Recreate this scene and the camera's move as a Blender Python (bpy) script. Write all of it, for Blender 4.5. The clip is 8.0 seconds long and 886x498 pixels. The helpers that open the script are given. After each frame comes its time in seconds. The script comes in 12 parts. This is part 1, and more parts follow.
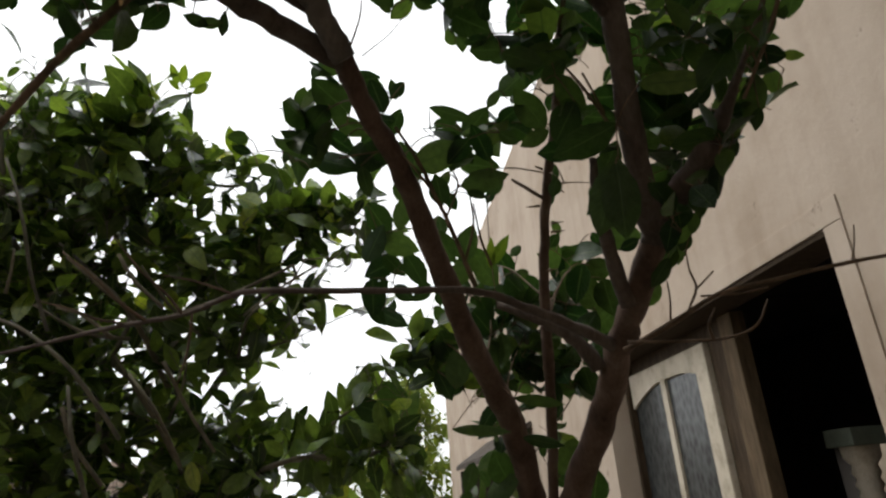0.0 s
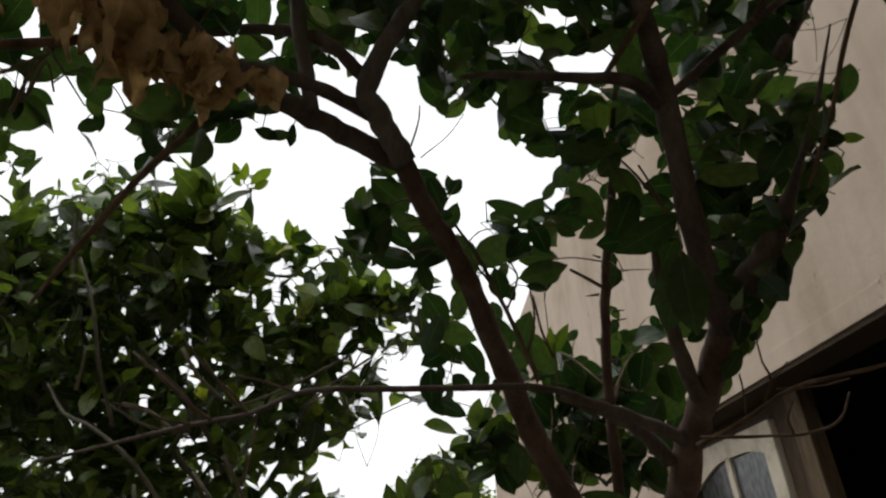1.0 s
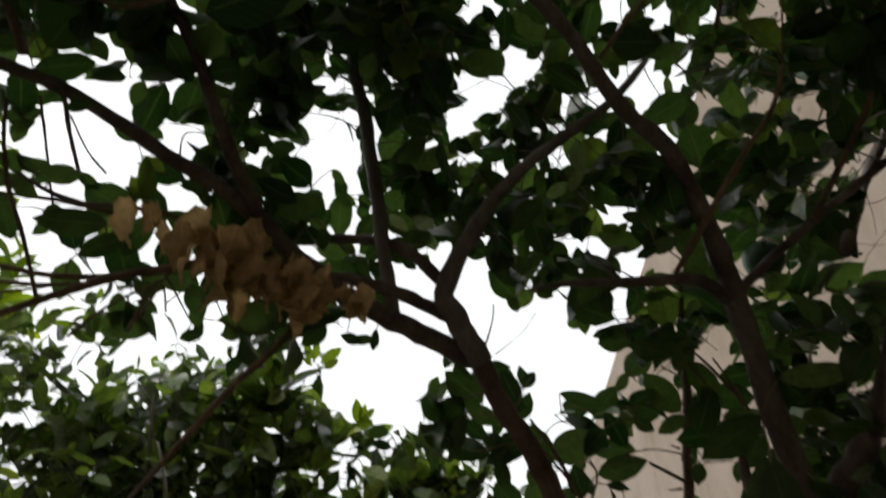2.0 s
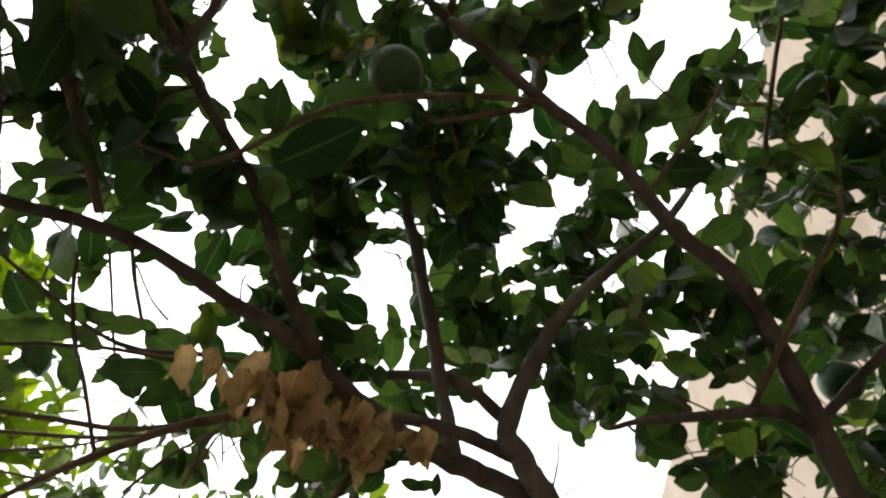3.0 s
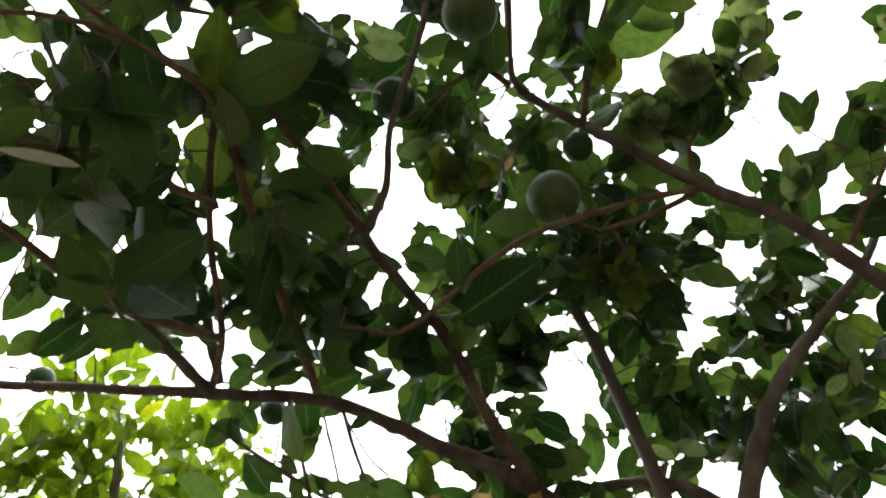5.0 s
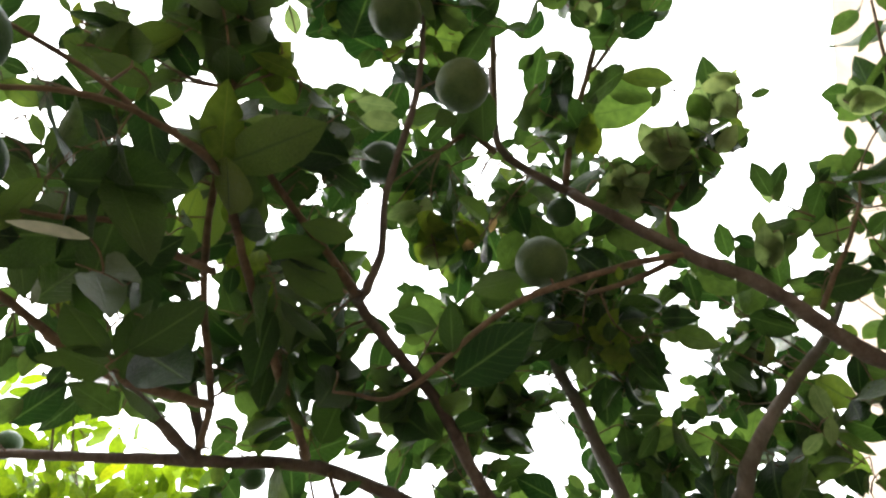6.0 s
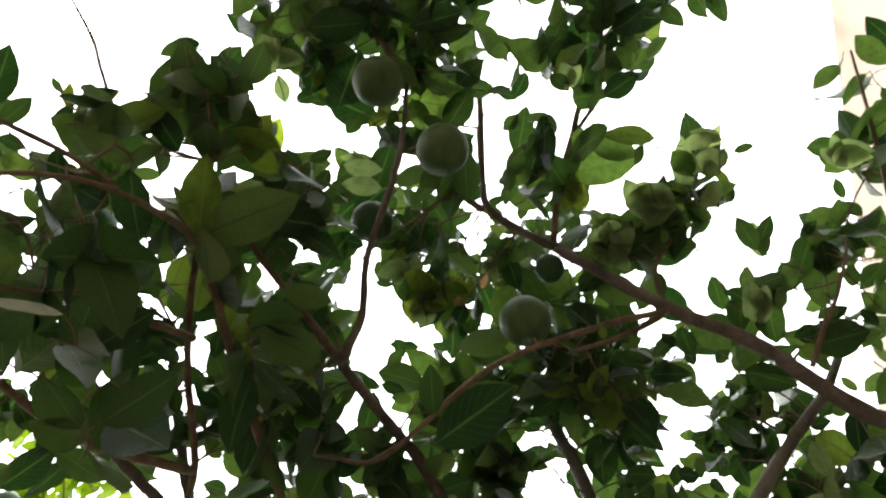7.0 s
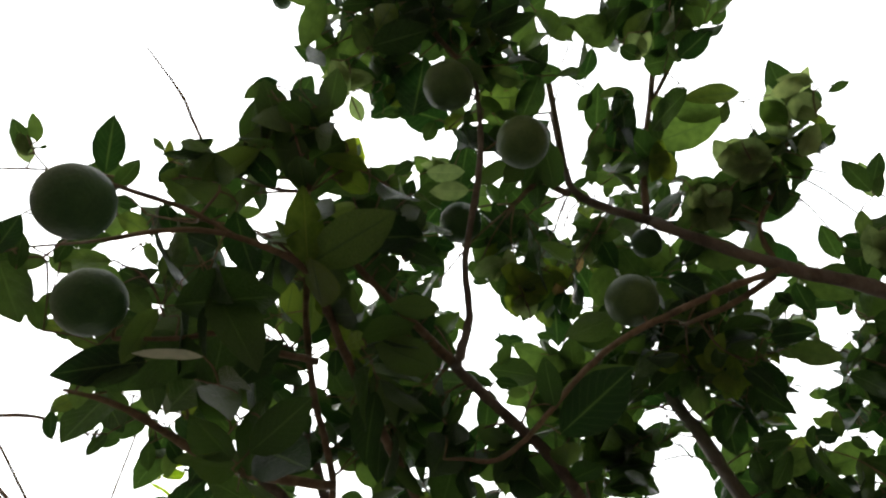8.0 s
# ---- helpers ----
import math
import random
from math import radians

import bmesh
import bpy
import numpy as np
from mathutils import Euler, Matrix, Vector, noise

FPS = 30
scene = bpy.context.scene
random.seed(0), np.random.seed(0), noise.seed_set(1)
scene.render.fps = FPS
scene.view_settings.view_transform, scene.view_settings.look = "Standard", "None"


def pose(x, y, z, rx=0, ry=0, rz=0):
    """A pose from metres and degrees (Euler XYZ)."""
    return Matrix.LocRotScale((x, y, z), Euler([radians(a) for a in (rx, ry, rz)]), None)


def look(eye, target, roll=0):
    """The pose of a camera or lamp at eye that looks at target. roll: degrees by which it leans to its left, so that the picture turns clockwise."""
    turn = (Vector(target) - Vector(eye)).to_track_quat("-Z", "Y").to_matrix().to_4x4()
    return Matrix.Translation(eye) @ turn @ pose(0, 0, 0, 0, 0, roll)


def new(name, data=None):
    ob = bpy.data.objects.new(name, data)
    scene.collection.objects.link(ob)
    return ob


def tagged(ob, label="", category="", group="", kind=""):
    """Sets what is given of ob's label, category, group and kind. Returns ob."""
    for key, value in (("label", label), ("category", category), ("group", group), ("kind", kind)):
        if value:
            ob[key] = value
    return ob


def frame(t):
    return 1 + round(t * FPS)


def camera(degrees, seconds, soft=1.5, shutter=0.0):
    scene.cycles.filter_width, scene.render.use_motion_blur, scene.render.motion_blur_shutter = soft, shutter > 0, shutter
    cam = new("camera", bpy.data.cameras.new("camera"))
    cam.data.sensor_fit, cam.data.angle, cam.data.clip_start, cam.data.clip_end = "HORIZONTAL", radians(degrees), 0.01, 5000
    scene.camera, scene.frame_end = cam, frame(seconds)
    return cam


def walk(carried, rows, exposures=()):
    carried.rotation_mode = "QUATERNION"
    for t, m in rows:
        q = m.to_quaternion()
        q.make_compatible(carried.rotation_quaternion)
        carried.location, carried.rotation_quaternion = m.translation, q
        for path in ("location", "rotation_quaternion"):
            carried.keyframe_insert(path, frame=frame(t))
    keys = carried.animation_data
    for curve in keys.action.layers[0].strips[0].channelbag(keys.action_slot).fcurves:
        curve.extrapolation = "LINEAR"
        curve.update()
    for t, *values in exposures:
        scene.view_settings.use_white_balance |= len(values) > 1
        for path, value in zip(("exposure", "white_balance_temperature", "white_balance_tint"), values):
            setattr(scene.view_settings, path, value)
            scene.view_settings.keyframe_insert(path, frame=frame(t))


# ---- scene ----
# The camera and its walk
cam = camera(68.8, 8.0, soft=2.4, shutter=0.2)
PATH = [
    (0, (0.0000, 0.0000, 1.5000), (0.2283, 1.8594, 2.2004), -4.70),
    (0.5, (-0.0301, -0.0102, 1.5298), (0.1373, 1.8066, 2.3489), -4.47),
    (1, (-0.0334, -0.0235, 1.5469), (0.0746, 1.7572, 2.4510), -4.71),
    (1.5, (-0.0358, -0.0450, 1.5513), (0.0533, 1.6810, 2.5577), -3.96),
    (2, (-0.0820, -0.1182, 1.6155), (-0.0940, 1.4196, 2.8941), -3.53),
    (2.2, (-0.0934, -0.1294, 1.6631), (-0.1550, 1.3132, 3.0469), -3.31),
    (3.5, (-0.1530, -0.1571, 1.6647), (-0.2287, 1.1109, 3.2095), -3.40),
    (4, (-0.1855, -0.1953, 1.6794), (-0.3059, 1.0145, 3.2675), -2.83),
    (4.5, (-0.2331, -0.2115, 1.6928), (-0.5498, 0.9367, 3.2994), -1.23),
    (5, (-0.1954, -0.2592, 1.7233), (-0.6028, 0.8024, 3.3687), -1.70),
    (5.2, (-0.1886, -0.2670, 1.7252), (-0.5327, 0.7832, 3.3921), -3.67),
    (6.3, (-0.2360, -0.3127, 1.7236), (-0.4811, 0.6385, 3.4658), -6.86),
    (6.5, (-0.2028, -0.3119, 1.7177), (-0.4922, 0.5957, 3.4763), -5.43),
    (7, (-0.1539, -0.3144, 1.7232), (-0.4245, 0.5429, 3.5098), -4.98),
    (7.5, (-0.1580, -0.3446, 1.7229), (-0.5844, 0.4365, 3.5140), -0.99),
    (8, (-0.1732, -0.3422, 1.7219), (-0.6683, 0.4280, 3.5000), 0.08),
]
EXPOSURE = [(0.0, -1.00), (0.5, -1.10), (1.0, -1.40), (1.5, -1.50), (2.0, -1.40), (2.2, -1.10), (3.3, -0.04), (3.5, 0.01), (4.5, 0.11), (5.2, 0.51), (6.3, 0.96), (7.0, 0.62), (8.0, -0.06)]
walk(cam, [(t, look(eye, target, roll)) for t, eye, target, roll in PATH], EXPOSURE)

# World: a bright overcast sky with a broad, weak sun
SUN_ELEVATION, SUN_AZIMUTH = 58.0, -60.0
world = bpy.data.worlds.new("overcast_sky")
scene.world = world
world.use_nodes = True
nt = world.node_tree
nt.nodes.clear()
sky = nt.nodes.new("ShaderNodeTexSky")
sky.sky_type = "NISHITA"
sky.sun_disc = False
sky.sun_elevation = radians(SUN_ELEVATION)
sky.sun_rotation = radians(SUN_AZIMUTH)
sky.dust_density, sky.air_density, sky.ozone_density = 6.0, 1.0, 1.0
pale = nt.nodes.new("ShaderNodeHueSaturation")
pale.inputs["Saturation"].default_value = 0.22
backing = nt.nodes.new("ShaderNodeBackground")
backing.inputs["Strength"].default_value = 0.15
sky_out = nt.nodes.new("ShaderNodeOutputWorld")
cloud = nt.nodes.new("ShaderNodeMixRGB")
cloud.inputs["Fac"].default_value = 0.8
cloud.inputs[2].default_value = (26.0, 26.4, 26.8, 1)
nt.links.new(sky.outputs["Color"], pale.inputs["Color"])
nt.links.new(pale.outputs["Color"], cloud.inputs[1])
nt.links.new(cloud.outputs["Color"], backing.inputs["Color"])
nt.links.new(backing.outputs["Background"], sky_out.inputs["Surface"])
sun = new("sun", bpy.data.lights.new("sun", "SUN"))
sun.data.energy, sun.data.angle, sun.data.color = 1.5, radians(16), (1.0, 0.95, 0.87)
az = radians(SUN_AZIMUTH)
sun_way = Vector((math.sin(az) * math.cos(radians(SUN_ELEVATION)), math.cos(az) * math.cos(radians(SUN_ELEVATION)), math.sin(radians(SUN_ELEVATION))))
sun.matrix_world = look(sun_way * 40, (0, 0, 0))


# Materials
def material(name):
    m = bpy.data.materials.new(name)
    m.use_nodes = True
    tree = m.node_tree
    tree.nodes.clear()
    out = tree.nodes.new("ShaderNodeOutputMaterial")
    return m, tree.nodes, tree.links, out


def put(nodes, kind, **inputs):
    n = nodes.new(kind)
    for key, value in inputs.items():
        n.inputs[key.replace("_", " ")].default_value = value
    return n


def ramp(nodes, *stops):
    n = nodes.new("ShaderNodeValToRGB")
    while len(n.color_ramp.elements) < len(stops):
        n.color_ramp.elements.new(0.5)
    for e, (place, colour) in zip(n.color_ramp.elements, stops):
        e.position, e.color = place, (*colour, 1)
    return n


def surface(name, stops, scale=8.0, fine=60.0, rough=0.8, bump=0.3, stretch=(1, 1, 1), metal=0.0, depth=0.01, shine=0.5):
    """A plain procedural surface: two scales of noise over a colour ramp, and fine relief."""
    m, nodes, links, out = material(name)
    where = nodes.new("ShaderNodeTexCoord")
    mapping = nodes.new("ShaderNodeMapping")
    mapping.inputs["Scale"].default_value = stretch
    links.new(where.outputs["Object"], mapping.inputs["Vector"])
    coarse = put(nodes, "ShaderNodeTexNoise", Scale=scale, Detail=6.0, Roughness=0.6)
    grain = put(nodes, "ShaderNodeTexNoise", Scale=fine, Detail=4.0, Roughness=0.6)
    for n in (coarse, grain):
        links.new(mapping.outputs["Vector"], n.inputs["Vector"])
    mix = nodes.new("ShaderNodeMath")
    mix.operation = "MULTIPLY_ADD"
    mix.inputs[1].default_value = 0.35
    links.new(grain.outputs["Fac"], mix.inputs[0])
    shift = nodes.new("ShaderNodeMath")
    shift.operation = "SUBTRACT"
    shift.inputs[1].default_value = 0.175
    links.new(coarse.outputs["Fac"], shift.inputs[0])
    links.new(shift.outputs[0], mix.inputs[2])
    colour = ramp(nodes, *stops)
    links.new(mix.outputs[0], colour.inputs["Fac"])
    relief = put(nodes, "ShaderNodeBump", Strength=bump, Distance=depth)
    links.new(mix.outputs[0], relief.inputs["Height"])
    bsdf = put(nodes, "ShaderNodeBsdfPrincipled", Roughness=rough, Metallic=metal)
    bsdf.inputs["Specular IOR Level"].default_value = shine
    links.new(colour.outputs["Color"], bsdf.inputs["Base Color"])
    links.new(relief.outputs["Normal"], bsdf.inputs["Normal"])
    links.new(bsdf.outputs["BSDF"], out.inputs["Surface"])
    return m


def leaf_material(name, dark, light, single, glow, rough=0.36, share=0.33, warm=(1.7, 1.3, 0.9), shine=0.24):
    """Leaf blade: glossy top, pale midrib and side veins, light passing through. single: varies from object to object, else from blade to blade."""
    m, nodes, links, out = material(name)
    uv = nodes.new("ShaderNodeUVMap")
    uv.uv_map = "blade"
    split = nodes.new("ShaderNodeSeparateXYZ")
    links.new(uv.outputs["UV"], split.inputs["Vector"])
    if single:
        vary = nodes.new("ShaderNodeObjectInfo").outputs["Random"]
    else:
        vary = nodes.new("ShaderNodeNewGeometry").outputs["Random Per Island"]
    yellow = tuple(w * c for w, c in zip(warm, light))
    tone = ramp(nodes, (0.0, dark), (0.6, tuple(0.65 * a + 0.35 * b for a, b in zip(dark, light))), (0.95, light), (1.0, yellow))
    links.new(vary, tone.inputs["Fac"])
    where = nodes.new("ShaderNodeTexCoord")
    mottle = put(nodes, "ShaderNodeTexNoise", Scale=70.0, Detail=4.0)
    links.new(where.outputs["Object"], mottle.inputs["Vector"])
    mottled = nodes.new("ShaderNodeMixRGB")
    mottled.blend_type = "MULTIPLY"
    mottled.inputs["Fac"].default_value = 0.75
    patch = ramp(nodes, (0.3, (0.55, 0.6, 0.5)), (0.7, (1.15, 1.1, 1.0)))
    links.new(mottle.outputs["Fac"], patch.inputs["Fac"])
    links.new(tone.outputs["Color"], mottled.inputs[1])
    links.new(patch.outputs["Color"], mottled.inputs[2])
    # distance from the midrib
    off = nodes.new("ShaderNodeMath")
    off.operation = "SUBTRACT"
    off.inputs[1].default_value = 0.5
    links.new(split.outputs["X"], off.inputs[0])
    gap = nodes.new("ShaderNodeMath")
    gap.operation = "ABSOLUTE"
    links.new(off.outputs[0], gap.inputs[0])
    rib = ramp(nodes, (0.012, (1, 1, 1)), (0.035, (0, 0, 0)))
    links.new(gap.outputs[0], rib.inputs["Fac"])
    slant = nodes.new("ShaderNodeMath")
    slant.operation = "MULTIPLY_ADD"
    slant.inputs[1].default_value = -0.55
    links.new(gap.outputs[0], slant.inputs[0])
    links.new(split.outputs["Y"], slant.inputs[2])
    many = nodes.new("ShaderNodeMath")
    many.operation = "MULTIPLY"
    many.inputs[1].default_value = 56.0
    links.new(slant.outputs[0], many.inputs[0])
    wave = nodes.new("ShaderNodeMath")
    wave.operation = "SINE"
    links.new(many.outputs[0], wave.inputs[0])
    veins = ramp(nodes, (0.86, (0, 0, 0)), (1.0, (0.22, 0.22, 0.22)))
    links.new(wave.outputs[0], veins.inputs["Fac"])
    lines = nodes.new("ShaderNodeMath")
    lines.operation = "MAXIMUM"
    links.new(rib.outputs["Color"], lines.inputs[0])
    links.new(veins.outputs["Color"], lines.inputs[1])
    drawn = nodes.new("ShaderNodeMixRGB")
    links.new(lines.outputs[0], drawn.inputs["Fac"])
    links.new(mottled.outputs["Color"], drawn.inputs[1])
    drawn.inputs[2].default_value = (*[0.6 * c + 0.3 * d + 0.002 for c, d in zip(light, dark)], 1)
    relief = put(nodes, "ShaderNodeBump", Strength=0.5, Distance=0.004)
    uneven = put(nodes, "ShaderNodeTexNoise", Scale=34.0, Detail=5.0, Roughness=0.6)
    links.new(where.outputs["Object"], uneven.inputs["Vector"])
    height = nodes.new("ShaderNodeMath")
    height.operation = "MULTIPLY_ADD"
    height.inputs[1].default_value = 2.4
    links.new(uneven.outputs["Fac"], height.inputs[0])
    links.new(lines.outputs[0], height.inputs[2])
    links.new(height.outputs[0], relief.inputs["Height"])
    bsdf = put(nodes, "ShaderNodeBsdfPrincipled", Roughness=rough)
    bsdf.inputs["Specular IOR Level"].default_value = shine
    links.new(drawn.outputs["Color"], bsdf.inputs["Base Color"])
    links.new(relief.outputs["Normal"], bsdf.inputs["Normal"])
    through_light = nodes.new("ShaderNodeBsdfTranslucent")
    tint = nodes.new("ShaderNodeMixRGB")
    tint.blend_type = "MULTIPLY"
    tint.inputs["Fac"].default_value = 1.0
    links.new(drawn.outputs["Color"], tint.inputs[1])
    tint.inputs[2].default_value = (*glow, 1)
    links.new(tint.outputs["Color"], through_light.inputs["Color"])
    both = nodes.new("ShaderNodeMixShader")
    both.inputs["Fac"].default_value = share
    links.new(bsdf.outputs["BSDF"], both.inputs[1])
    links.new(through_light.outputs["BSDF"], both.inputs[2])
    links.new(both.outputs["Shader"], out.inputs["Surface"])
    return m


def bark_material(name, stops, scale=14.0):
    return surface(name, stops, scale=scale, fine=140.0, rough=0.9, bump=0.7, stretch=(1, 1, 0.35), depth=0.004)


BARK = bark_material("citrus_bark", [(0.25, (0.028, 0.02, 0.0155)), (0.45, (0.085, 0.064, 0.052)), (0.62, (0.135, 0.109, 0.092)), (0.78, (0.2, 0.172, 0.15))])
TRUNK_BARK = bark_material("reddish_trunk_bark", [(0.25, (0.034, 0.019, 0.013)), (0.45, (0.09, 0.055, 0.039)), (0.62, (0.14, 0.094, 0.07)), (0.78, (0.19, 0.145, 0.117))])
BARK_GREY = bark_material("grey_bark", [(0.25, (0.055, 0.046, 0.038)), (0.5, (0.13, 0.113, 0.096)), (0.75, (0.23, 0.205, 0.178))])
BARK_PALE = bark_material("pale_bark", [(0.25, (0.06, 0.06, 0.045)), (0.5, (0.15, 0.145, 0.11)), (0.75, (0.27, 0.26, 0.2))])
TWIG = bark_material("twig_bark", [(0.25, (0.045, 0.032, 0.02)), (0.5, (0.12, 0.08, 0.05)), (0.75, (0.22, 0.15, 0.098))], 30.0)
TWIG_PALE = bark_material("pale_twig_bark", [(0.25, (0.06, 0.055, 0.035)), (0.5, (0.14, 0.125, 0.085)), (0.75, (0.26, 0.24, 0.17))], 30.0)
LEAF = leaf_material("citrus_leaf", (0.0092, 0.031, 0.011), (0.085, 0.144, 0.05), False, (1.5, 1.55, 0.7), 0.36, 0.32, (1.5, 1.25, 0.8), 0.28)
LEAF_ONE = leaf_material("citrus_leaf_near", (0.0092, 0.031, 0.011), (0.085, 0.144, 0.05), True, (1.5, 1.55, 0.7), 0.36, 0.32, (1.5, 1.25, 0.8), 0.28)
LEAF_LEFT = leaf_material("shrub_leaf", (0.013, 0.036, 0.010), (0.21, 0.33, 0.085), False, (2.0, 1.9, 0.8), 0.22, 0.36, shine=0.8)
LEAF_LIME = leaf_material("lime_leaf", (0.085, 0.16, 0.012), (0.19, 0.3, 0.03), False, (2.2, 2.0, 0.6), 0.45, 0.45)
LEAF_FAR = leaf_material("hedge_leaf", (0.10, 0.15, 0.025), (0.22, 0.27, 0.055), False, (2.0, 2.0, 0.9), 0.6, 0.35)
LEAF_PALE = leaf_material("pale_leaf_underside", (0.4, 0.43, 0.36), (0.5, 0.53, 0.46), True, (1.0, 1.0, 0.9), 0.55, 0.25, (1.0, 1.0, 1.0))
LEAF_YELLOW = leaf_material("yellowing_leaf", (0.085, 0.15, 0.028), (0.15, 0.21, 0.04), True, (1.7, 1.6, 0.7), 0.5, 0.4, (1.0, 1.0, 1.0))
LEAF_SHOOT = leaf_material("young_shoot_leaf", (0.12, 0.2, 0.03), (0.2, 0.29, 0.05), True, (1.9, 1.8, 0.7), 0.4, 0.42, (1.0, 1.0, 1.0))
# Pale green leaf; the light colour also stands in for light shining through.
LEAF_PALE_LIT = leaf_material("pale_lit_leaf", (0.13, 0.185, 0.09), (0.2, 0.25, 0.13), True, (1.55, 1.6, 1.05), 0.45, 0.48, (1.0, 1.0, 1.0))
LEAF_DRY = leaf_material("dry_leaf", (0.52, 0.37, 0.185), (0.76, 0.595, 0.36), True, (0.9, 0.8, 0.65), 0.75, 0.42, (1.0, 1.0, 1.0))
RIND = surface("green_rind", [(0.3, (0.014, 0.045, 0.013)), (0.5, (0.025, 0.067, 0.02)), (0.75, (0.042, 0.094, 0.03))], scale=16.0, fine=230.0, rough=0.55, bump=0.9, depth=0.003, shine=0.28)
# Olive hue, also lightened to stand in for stronger light on upper fruit.
RIND_OLIVE_LIT = surface("olive_lit_rind", [(0.3, (0.03, 0.062, 0.018)), (0.5, (0.052, 0.092, 0.029)), (0.75, (0.082, 0.124, 0.045))], scale=16.0, fine=230.0, rough=0.55, bump=0.9, depth=0.003, shine=0.28)


def plaster_material():
    """Old cream limewash: broad blotches, vertical rain streaks, scattered grey smudges, fine trowel relief."""
    m, nodes, links, out = material("cream_plaster")
    where = nodes.new("ShaderNodeTexCoord").outputs["Object"]
    blotch = put(nodes, "ShaderNodeTexNoise", Scale=1.3, Detail=7.0, Roughness=0.62)
    links.new(where, blotch.inputs["Vector"])
    base = ramp(nodes, (0.25, (0.29, 0.222, 0.162)), (0.42, (0.39, 0.313, 0.242)), (0.58, (0.445, 0.366, 0.293)), (0.8, (0.48, 0.4, 0.33)))
    links.new(blotch.outputs["Fac"], base.inputs["Fac"])
    narrow = nodes.new("ShaderNodeMapping")
    narrow.inputs["Scale"].default_value = (7.0, 7.0, 0.5)
    links.new(where, narrow.inputs["Vector"])
    streak = put(nodes, "ShaderNodeTexNoise", Scale=1.0, Detail=5.0, Roughness=0.55)
    links.new(narrow.outputs["Vector"], streak.inputs["Vector"])
    streak_tone = ramp(nodes, (0.34, (0.74, 0.71, 0.66)), (0.5, (1, 1, 1)))
    links.new(streak.outputs["Fac"], streak_tone.inputs["Fac"])
    smudge = put(nodes, "ShaderNodeTexNoise", Scale=5.5, Detail=6.0, Roughness=0.7)
    links.new(where, smudge.inputs["Vector"])
    smudge_tone = ramp(nodes, (0.29, (0.4, 0.38, 0.36)), (0.36, (1, 1, 1)))
    links.new(smudge.outputs["Fac"], smudge_tone.inputs["Fac"])
    colour = base.outputs["Color"]
    for tone, strength in ((streak_tone, 0.28), (smudge_tone, 0.75)):
        layer = nodes.new("ShaderNodeMixRGB")
        layer.blend_type = "MULTIPLY"
        layer.inputs["Fac"].default_value = strength
        links.new(colour, layer.inputs[1])
        links.new(tone.outputs["Color"], layer.inputs[2])
        colour = layer.outputs["Color"]
    trowel = put(nodes, "ShaderNodeTexNoise", Scale=22.0, Detail=8.0, Roughness=0.65)
    links.new(where, trowel.inputs["Vector"])
    relief = put(nodes, "ShaderNodeBump", Strength=0.3, Distance=0.008)
    links.new(trowel.outputs["Fac"], relief.inputs["Height"])
    bsdf = put(nodes, "ShaderNodeBsdfPrincipled", Roughness=0.92)
    bsdf.inputs["Specular IOR Level"].default_value = 0.2
    links.new(colour, bsdf.inputs["Base Color"])
    links.new(relief.outputs["Normal"], bsdf.inputs["Normal"])
    links.new(bsdf.outputs["BSDF"], out.inputs["Surface"])
    return m


PLASTER = plaster_material()
WHITEWASH = surface("worn_white_paint", [(0.25, (0.3, 0.25, 0.18)), (0.5, (0.5, 0.44, 0.345)), (0.75, (0.58, 0.52, 0.42))], scale=7.0, fine=90.0, rough=0.75, bump=0.2, shine=0.2)
BROWN_WOOD = surface("brown_painted_wood", [(0.25, (0.025, 0.016, 0.01)), (0.5, (0.05, 0.034, 0.02)), (0.75, (0.08, 0.056, 0.035))], scale=6.0, fine=80.0, rough=0.75, bump=0.3, stretch=(6, 6, 1), shine=0.12)
TAN_WOOD = surface("worn_tan_wood", [(0.25, (0.05, 0.035, 0.02)), (0.5, (0.1, 0.07, 0.042)), (0.75, (0.15, 0.11, 0.066))], scale=6.0, fine=80.0, rough=0.8, bump=0.3, stretch=(6, 6, 1), shine=0.12)
CONCRETE = surface("grey_concrete", [(0.25, (0.1, 0.092, 0.08)), (0.5, (0.16, 0.148, 0.13)), (0.75, (0.23, 0.215, 0.19))], scale=4.0, fine=70.0, rough=0.9, bump=0.35)
WEATHERED = surface("weathered_concrete", [(0.25, (0.04, 0.034, 0.029)), (0.5, (0.07, 0.06, 0.051)), (0.75, (0.11, 0.096, 0.083))], scale=4.0, fine=70.0, rough=0.95, bump=0.35, shine=0.1)
SAGE = surface("grey_green_paint", [(0.3, (0.1, 0.115, 0.085)), (0.6, (0.15, 0.17, 0.13)), (0.8, (0.2, 0.22, 0.175))], scale=7.0, fine=90.0, rough=0.7, bump=0.2)
SOIL = surface("garden_soil", [(0.3, (0.055, 0.048, 0.034)), (0.55, (0.1, 0.088, 0.064)), (0.75, (0.15, 0.132, 0.1))], scale=2.5, fine=40.0, rough=0.95, bump=0.8, depth=0.03)
# Plaster darkened to near black; the colour holds the shade of the room.
INTERIOR_SHADE = surface("shaded_room_plaster", [(0.3, (0.04, 0.034, 0.028)), (0.6, (0.065, 0.055, 0.045)), (0.8, (0.085, 0.072, 0.06))], scale=2.0, fine=50.0, rough=0.9, bump=0.2)


